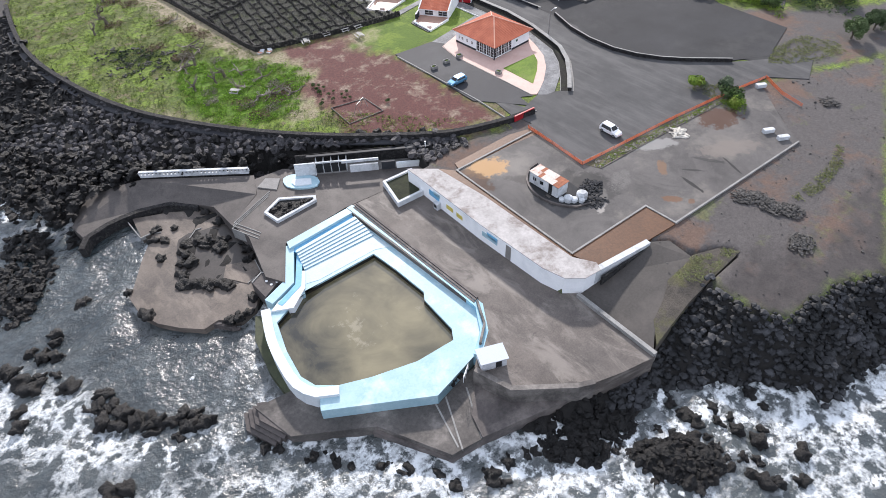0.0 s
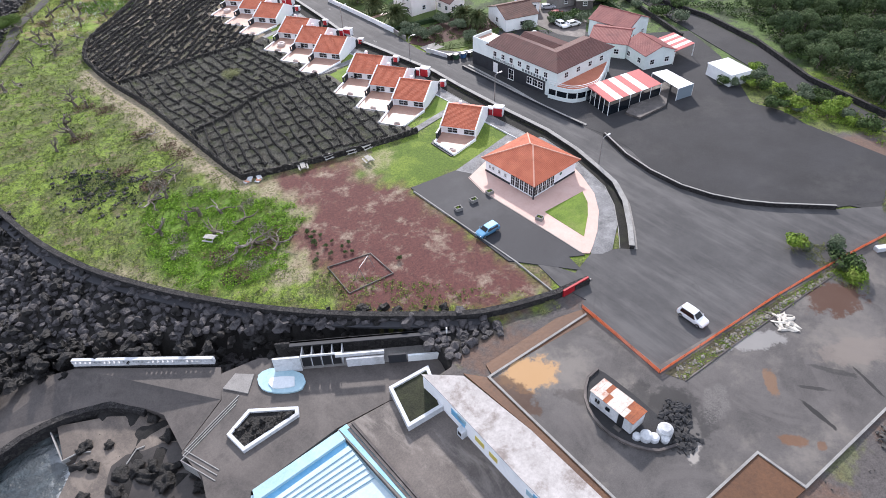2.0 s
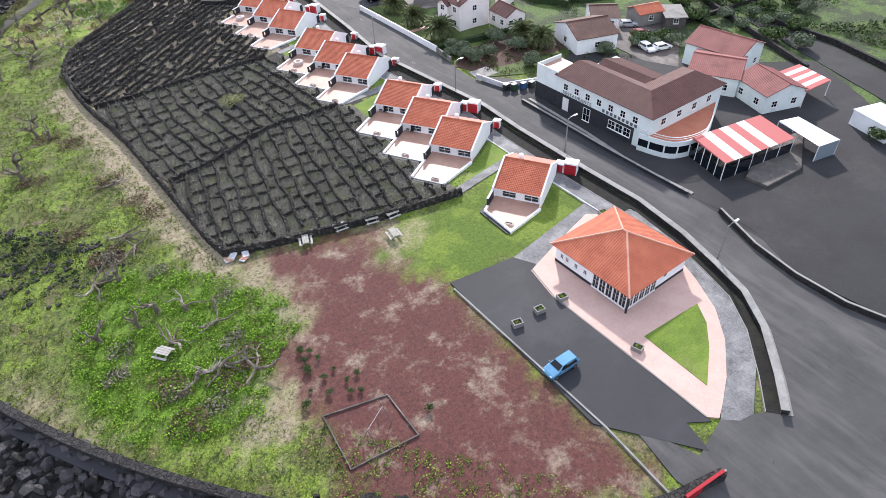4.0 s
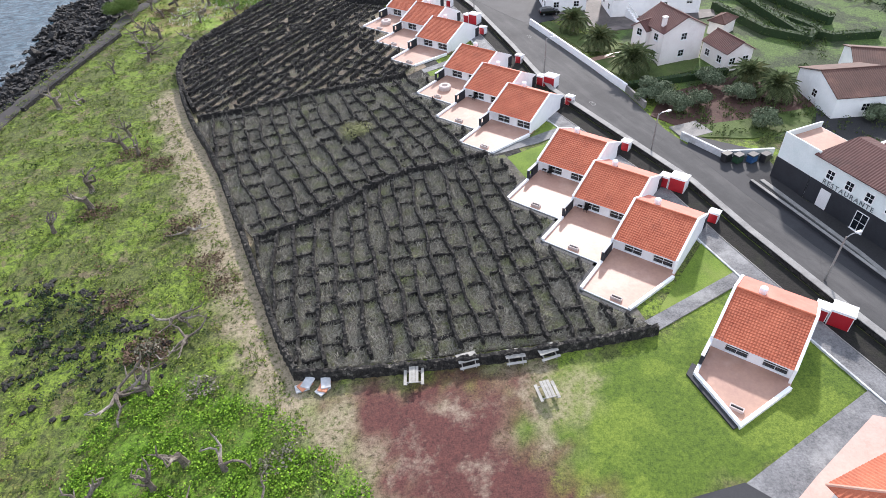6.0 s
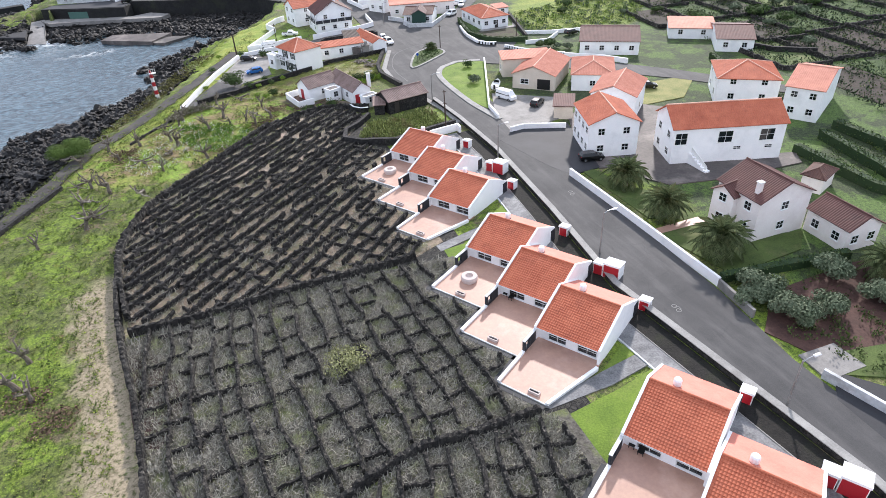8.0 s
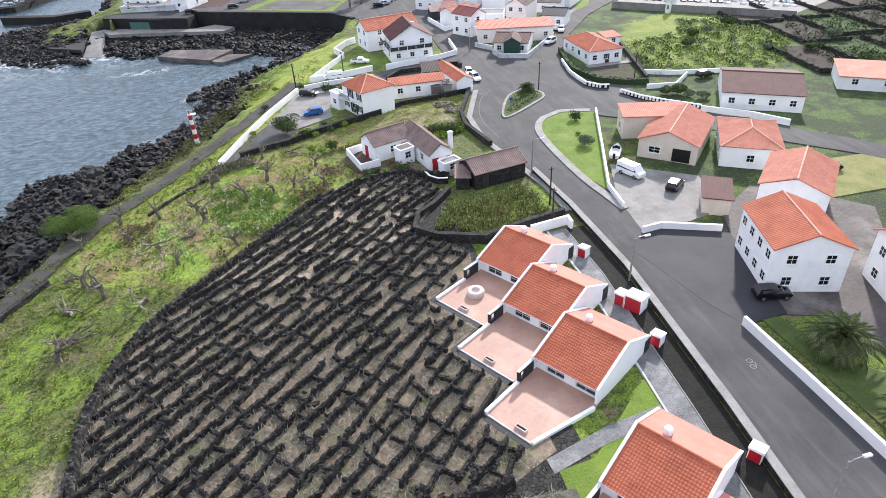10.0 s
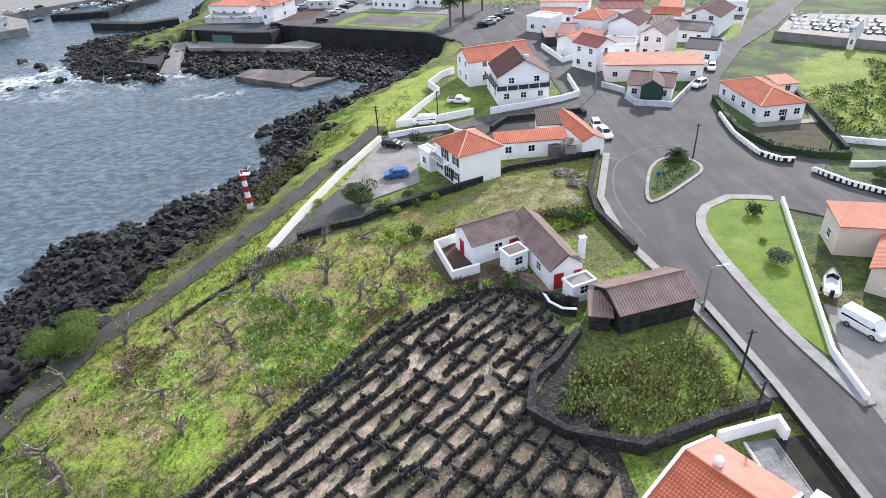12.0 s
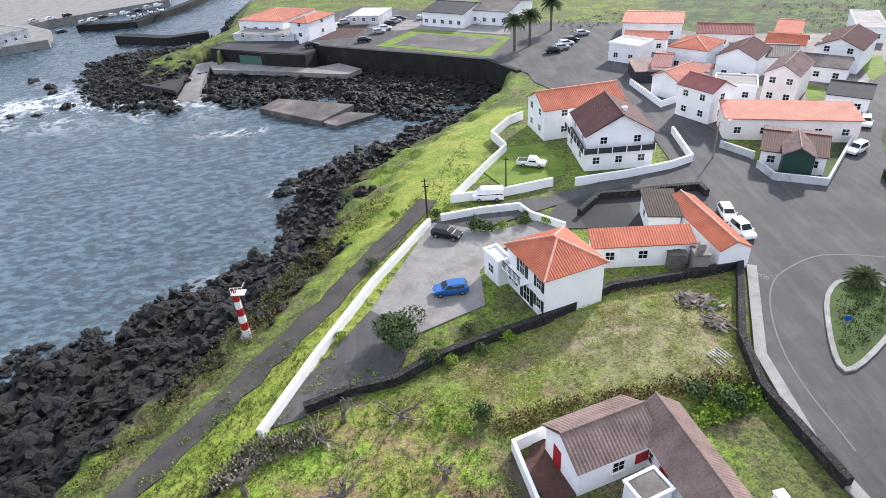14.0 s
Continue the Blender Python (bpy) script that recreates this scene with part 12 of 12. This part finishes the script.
slab("slipway", [(3.8, 403.1), (9.9, 404.1), (22.4, 396.3), (36.9, 390.6), (43.6, 393.6), (50.6, 386.4), (47.2, 381.9), (38.6, 384.9), (23.7, 390.4), (7.9, 395.2)], -3.6, CONCRETE_PALE, "pale concrete quay road", "quay", 1.2)
structure("slip_ramp", Mesh().prism([(0.6, 403.0), (4.9, 405.5), (5.7, 398.4), (7.8, 377.5), (1.5, 380.2)], -9.0, [-3.7, -3.7, -4.0, -6.9, -6.9]), CONCRETE_PALE, "pale concrete slipway into the water", "slipway")
slab("village_street", [(91.2, 366.1), (95.0, 360.5), (102.5, 372.4), (116.3, 385.8), (128.5, 410.3), (134.6, 408.4), (121.8, 381.3), (111.4, 349.6), (116.3, 332.4), (118.3, 317.6), (119.1, 305.8), (113.1, 296.2), (105.7, 295.5), (103.6, 301.2), (106.7, 307.8), (107.8, 329.3), (105.2, 348.9), (96.0, 345.1), (92.0, 353.8)], 0.048, ASPHALT, "grey asphalt village street", "road", 0.4)
slab("yard_lane", [(83.0, 290.5), (88.2, 299.7), (99.5, 304.3), (109.7, 302.8), (108.4, 296.0), (101.6, 288.6), (96.5, 288.8)], 0.044, ASPHALT_DARK, "dark asphalt between walls and low houses", "yard", 0.4)
slab("village_yards", [(115.6, 382.9), (128.0, 402.7), (142.2, 384.9), (182.1, 373.6), (151.5, 325.5), (140.0, 317.7), (118.3, 318.9), (116.3, 332.4), (110.9, 347.7)], 0.04, CONCRETE, "grey concrete yards between village houses", "yard", 0.3)
harbour = thing("harbour_building", "long black stone quay building with flat roof", "building", "")
part("body", Mesh().prism([(4.6, 406.2), (7.5, 412.9), (33.0, 409.4), (37.4, 396.5), (35.1, 391.0), (23.2, 395.8)], -6.0, -0.2), BASALT, harbour)
part("roof", Mesh().prism([(5.1, 405.7), (8.2, 411.6), (32.8, 408.4), (36.9, 396.8), (34.7, 391.9), (23.1, 396.7)], -0.2, -0.05), ASPHALT_DARK, harbour)
part("gate", Mesh().wall([(14.5, 400.2), (22.4, 396.5)], 0.3, -4.0, -1.2), plain("green_gate", "46675e", 0.5), harbour)
part("gate_frame", Mesh().wall([(13.5, 403.2), (22.4, 399.1)], 0.4, -1.2, -0.8), WHITE_OLD, harbour)
slab("bathing_pier", [(27.1, 365.4), (43.8, 353.6), (48.9, 361.3), (50.3, 363.6), (30.5, 372.0)], -5.7, CONCRETE_DARK, "low dark concrete bathing pier", "pier", 2.0)
slab("pier_ledge", [(43.5, 354.6), (47.6, 351.2), (56.5, 357.5), (49.1, 360.0)], -6.2, CONCRETE, "wet lower ledge of the pier", "pier", 2.0)
structure("breakwater", Mesh().wall([(-44.3, 454.7), (-22.8, 445.5), (-10.2, 450.4)], 4.0, -9.0, -4.2), BASALT, "low black breakwater", "breakwater")
structure("mole", Mesh().wall([(-72.0, 481.3), (-48.8, 480.5), (-39.3, 514.4), (-32.8, 556.0)], 4.0, -9.0, -4.5), BASALT, "dark stone harbour mole", "breakwater")
slab("far_quay", [(-110.2, 428.4), (-70.1, 454.1), (-78.1, 471.6), (-95.1, 486.6), (-81.0, 500.9), (-50.9, 526.3), (-97.8, 660.1), (-318.2, 707.5)], -4.2, CONCRETE_PALE, "pale concrete harbour quay", "quay", 5.0)
house("low white harbour hall with pale roof", (-99.9, 458.2, 57.0, 21.1, 42.8), 1, "flat", 0.3, WHITE_OLD, CONCRETE_PALE, "s6", h=4.0, base=-4.2, name="harbour_hall", group="")
slab("headland_soil", [(-17.9, 403.8), (-8.3, 420.4), (-1.1, 408.8), (1.6, 381.0), (-10.2, 388.4)], -4.6, GRAVEL_BLACK, "dark gravel on the headland", "ground", 1.0)
low_growth([(-13.0, 405.0), (-7.1, 423.1), (0.1, 414.4), (-0.0, 396.1)], 200, 0.6, LEAF_LIME, "headland_grass", "green grass on the headland", 0.5, 16).location.z = -4.2
house("white harbour house with dark red roof and black trim", (20.9, 428.2, -24.3, 17.2, 19.2), 1, "hip", 1.6, WHITE, TILE_PINK, "s4 e2", h=4.0, plinth=(BASALT, 0.9))
house("white annex of the harbour house with dark basement", (21.1, 415.7, -17.4, 21.0, 11.1), 1, "flat", 0.3, WHITE_OLD, CONCRETE_PALE, "s3", h=1.6)
house("white harbour tower house", (34.5, 413.6, -28.3, 7.2, 13.7), 2, "hip", 1.2, WHITE, TILE_PINK, "s1 e1", h=5.0)
stone_wall("harbour_house_wall", [(31.6, 403.5), (40.9, 422.7)], 1.6, "white pierced wall of the harbour house", 0.4, WHITE)
house("long white building behind the square", (78.3, 420.3, -32.7, 14.8, 18.7), 1, "gable", 1.4, WHITE, CHARCOAL, "s5", h=4.2)
house("white building with blue-grey roof behind the square", (92.0, 418.7, -31.5, 13.1, 18.5), 1, "gable", 1.4, WHITE, CONCRETE_DARK, "s4", h=4.2)
house("low white shelter by the parking", (50.6, 429.1, -17.5, 10.6, 12.7), 1, "flat", 0.2, WHITE_OLD, WHITE_OLD, "s3", h=2.6)
# parked cars and boats on the far quay
for k, (x, y) in enumerate([(-68.8, 480.4), (-67.0, 484.0), (-64.7, 487.6), (-62.0, 491.1), (-58.2, 494.4), (-54.0, 497.6), (-52.4, 504.3), (-49.4, 508.3), (-69.3, 463.1), (-94.7, 490.3), (-88.9, 492.9), (-84.4, 498.1)]):
    copy_thing(FLEET[("silver", "white", "black")[k % 3]], pose(x, y, -4.15, 0, 0, 60 + veg.uniform(-8, 8)))
for k, (x, y) in enumerate([(-48.5, 486.9), (-45.7, 490.4), (-42.8, 494.0), (-50.6, 483.2)]):
    copy_thing(boat, pose(x, y, -4.2, 0, 0, 130 + 10 * k))
# cemetery
slab("cemetery_ground", [(172.9, 343.6), (184.0, 333.8), (211.7, 308.0), (238.0, 320.9), (238.5, 337.8), (193.1, 360.8), (183.4, 355.9)], 0.06, CONCRETE_PALE, "pale gravel cemetery ground", "cemetery", 0.3)
grave = thing("grave", "white marble grave with upright headstone", "grave", "graves in the cemetery")
part("ledger", Mesh().soft_box(0, 0, 0, 1.0, 2.0, 0.4, 0.05), WHITE, grave)
part("headstone", Mesh().soft_box(0, 0.95, 0.3, 0.9, 0.18, 0.9, 0.05), WHITE_OLD, grave)
dark_grave, dark_grave_free = thing("grave", "dark granite grave with a low headstone", "grave", "graves in the cemetery"), True
part("ledger", Mesh().soft_box(0, 0, 0, 1.1, 2.1, 0.35, 0.05), plain("dark_granite", "55565a", 0.4), dark_grave)
part("headstone", Mesh().soft_box(0, 0.95, 0.3, 0.8, 0.18, 0.6, 0.05), plain("grey_marble", "8f9092", 0.5), dark_grave)
GA, GB, GC = [(180.2, 346.9), (217.2, 315.6), (188.3, 361.2)]
first = True
for j in range(4):
    for i in range(22):
        p = Vector(GA) + (Vector(GB) - Vector(GA)) * (i / 21) + (Vector(GC) - Vector(GA)) * (j / 3.5)
        if veg.random() < 0.15:
            continue
        m = pose(p.x + veg.uniform(-.4, .4), p.y + veg.uniform(-.4, .4), 0.06, 0, 0, veg.uniform(-6, 6))
        if first:
            grave.matrix_basis, first = m, False
        elif veg.random() < 0.45:
            if dark_grave_free:
                dark_grave.matrix_basis, dark_grave_free = m, False
            else:
                copy_thing(dark_grave, m)
        else:
            copy_thing(grave, m @ Matrix.Diagonal((veg.uniform(0.8, 1.3), 1, veg.uniform(0.6, 1.5), 1)))
chapel = house("small white cemetery chapel", (183.3, 327.9, -44.4, 2.0, 9.0), 1, "gable", 1.6, WHITE, WHITE_OLD, "s1", h=3.4, ridge="y")
# waste bins by the restaurant
for k, (x, y) in enumerate([(111.1, 138.7), (112.3, 137.8), (114.0, 137.1), (115.6, 136.5)]):
    ob = thing("wheeled_bin", "dark plastic waste container with lid", "waste bin", "waste bins by the road", pose(x, y, 0.05, 0, 0, 10))
    part("bin_body", Mesh().soft_box(0, 0, 0.1, 1.2, 0.9, 1.0, 0.06), (GREY_PLASTIC, GREEN_BIN, BLUE_BIN, GREY_PLASTIC)[k], ob)
    part("lid", Mesh().soft_box(0, 0, 1.1, 1.3, 1.0, 0.14, 0.05), GREY_PLASTIC, ob)

# ---- farm plots behind the houses ----
PLOT_MATS = [surface("plot_green", "2a381c", "4f6632", 0.3, 3.0, 0.95, 0.8, 0.15), surface("plot_pale_green", "414f2b", "6d7c4a", 0.3, 3.0, 0.95, 0.8, 0.15, stain="6f6a4a", amount=0.5), surface("plot_dark", "26291f", "4a4d38", 0.3, 3.0, 0.95, 0.8, 0.15), surface("plot_soil", "2c2723", "4c443b", 0.3, 3.0, 0.95, 0.8, 0.1)]
field = random.Random(77)
plot_walls = Pile()
for i in range(8):
    for j in range(9):
        x, y = 152 + i * 13 + field.uniform(-1, 1), 128 + j * 22 + field.uniform(-2, 2)
        if (x < 172 and y < 215 and j < 4) or (y > 205 and x < 178):
            continue
        w, d = 12.0, 20.5
        m = Matrix.Rotation(radians(-8), 2)
        pts = [tuple(Vector((x, y)) + m @ Vector(p)) for p in ((0, 0), (w, 0), (w, d), (0, d))]
        slab("farm_plot", pts, 0.03, field.choice(PLOT_MATS), "small green farm plot between stone walls", "plot", 0.3)
        for a, b in ((pts[0], pts[1]), (pts[0], pts[3])):
            stone_line(plot_walls, a, b, 1.0, 0.6, 0.6, 0.1)
tagged(new("plot_wall", plot_walls.mesh("plot_wall", DRYSTONE)), "dark dry stone walls between farm plots", "stone walls", kind="stuff")

for k, (count, size, mat, tall) in enumerate(((5200, 0.7, LEAF_DARK, 0.9), (3600, 0.55, GARDEN, 0.7), (1500, 0.5, PALM_LEAF, 0.6))):
    low_growth([(174.0, 126.0), (258.0, 118.0), (258.0, 318.0), (200.0, 300.0), (181.0, 256.0), (181.0, 214.0), (174.0, 190.0)], count, size, mat, "plot_growth", "rough dark growth over the walled farm plots", tall, 220 + k, (-0.1, 0.0, 0.3)[k])

# dark scrub on lava, dead bracken
for k, poly in enumerate(([(24.8, 149.6), (29.9, 144.0), (38.2, 133.9), (35.6, 130.7), (27.6, 131.5), (24.2, 136.0)], [(25.3, 149.0), (30.5, 144.4), (35.1, 138.8), (32.5, 137.9), (27.0, 137.6)])):
    scrub = Pile()
    sx0, sx1 = min(p[0] for p in poly), max(p[0] for p in poly)
    sy0, sy1 = min(p[1] for p in poly), max(p[1] for p in poly)
    for _ in range(1500):
        x, y = veg.uniform(sx0 - 3, sx1 + 3), veg.uniform(sy0 - 3, sy1 + 3)
        q = np.array([x]), np.array([y])
        depth = float(away(*q, poly, True)[0]) * (1 if inside(*q, poly)[0] else -1)
        if depth > -2.5 and float((waves(*q, 5.0, 2.0) + 0.8 * waves(*q, 2.1, 5.0))[0]) > 0.35:
            scrub.add(veg.choice(JAGGED_LOW), x, y, 0.02, veg.uniform(0.12, 0.42), veg.uniform(0, 6.3), 1, 0.8, 0.6)
    tagged(new("lava_outcrop", scrub.mesh("lava_outcrop", LAVA)), "low black lava outcrop in the grass", "rocks", kind="stuff")
    low_growth(poly, 160, 0.4, LEAF_DARK, "outcrop_scrub", "dark green scrub over lava", 0.5, 30 + k, -0.2)
BRACKEN = leaf_material("dead_bracken", "4a3a30", "7a6656", "62553f")
for k, (x, y) in enumerate([(36.9, 133.8), (43.4, 145.5), (35.8, 175.1), (31.4, 161.7), (41.4, 154.0), (39.0, 170.8), (44.7, 140.7), (34.2, 142.9)] + [(37.2, 134.5), (37.8, 101.1), (43.5, 104.2), (37.6, 106.9), (47.1, 106.2)] + [(42.1, 238.9), (42.8, 235.3), (69.0, 243.3), (71.7, 248.6), (60.8, 231.2), (82.8, 247.0), (77.7, 245.8), (67.8, 240.9)]):
    low_growth([(x - 2.2, y - 1.5), (x + 2.0, y - 1.8), (x + 2.3, y + 1.6), (x - 1.8, y + 1.9)], 60, 0.5, BRACKEN, "bracken_patch", "patch of dry red-brown bracken", 0.4, 50 + k, -2.0)
# painted lines
structure("worn_arc", Mesh().wall(smooth_line([(121.7, 278.9), (115.2, 280.1), (109.9, 277.9), (106.8, 275.2), (104.4, 270.7), (102.6, 264.6), (102.1, 259.3), (102.3, 254.7), (102.4, 252.2)], 1.0), 0.18, 0.0, 0.064), plain("worn_road_line", "686766", 0.8), "faded pale guide line round the traffic island", "road marking")
for a, b in zip([(63.3, 282.4), (62.0, 279.0), (65.3, 285.6), (66.4, 288.6), (61.0, 276.5)], [(66.7, 280.6), (65.7, 276.6), (68.2, 283.6), (69.0, 286.9), (64.6, 274.6)]):
    structure("bay_line", Mesh().wall([a, b], 0.14, 0.0, 0.068), ROAD_WHITE, "faded white parking bay line", "road marking")
for x, y, turn in ((103.9, 160.4, -92), (103.9, 217.5, -83), (107.6, 189.2, -103), (104.0, 218.0, -75), (106.3, 276.6, -51)):
    c_, s_ = math.cos(radians(turn)), math.sin(radians(turn))
    mark = Mesh()
    mark.m = pose(x, y, 0, 0, 0, turn) @ Matrix.Diagonal((0.75, 0.75, 1, 1))
    for cx in (-0.55, 0.55):
        mark.wall([(cx + 0.38 * math.cos(k * 0.6283), 0.38 * math.sin(k * 0.6283)) for k in range(10)], 0.09, 0.0, 0.058, True)
    mark.wall([(-0.55, 0.0), (-0.1, 0.55), (0.4, 0.5), (0.55, 0.0)], 0.09, 0.0, 0.058)
    structure("cycle_mark", mark, ROAD_WHITE, "white painted cycle mark on the road", "road marking")
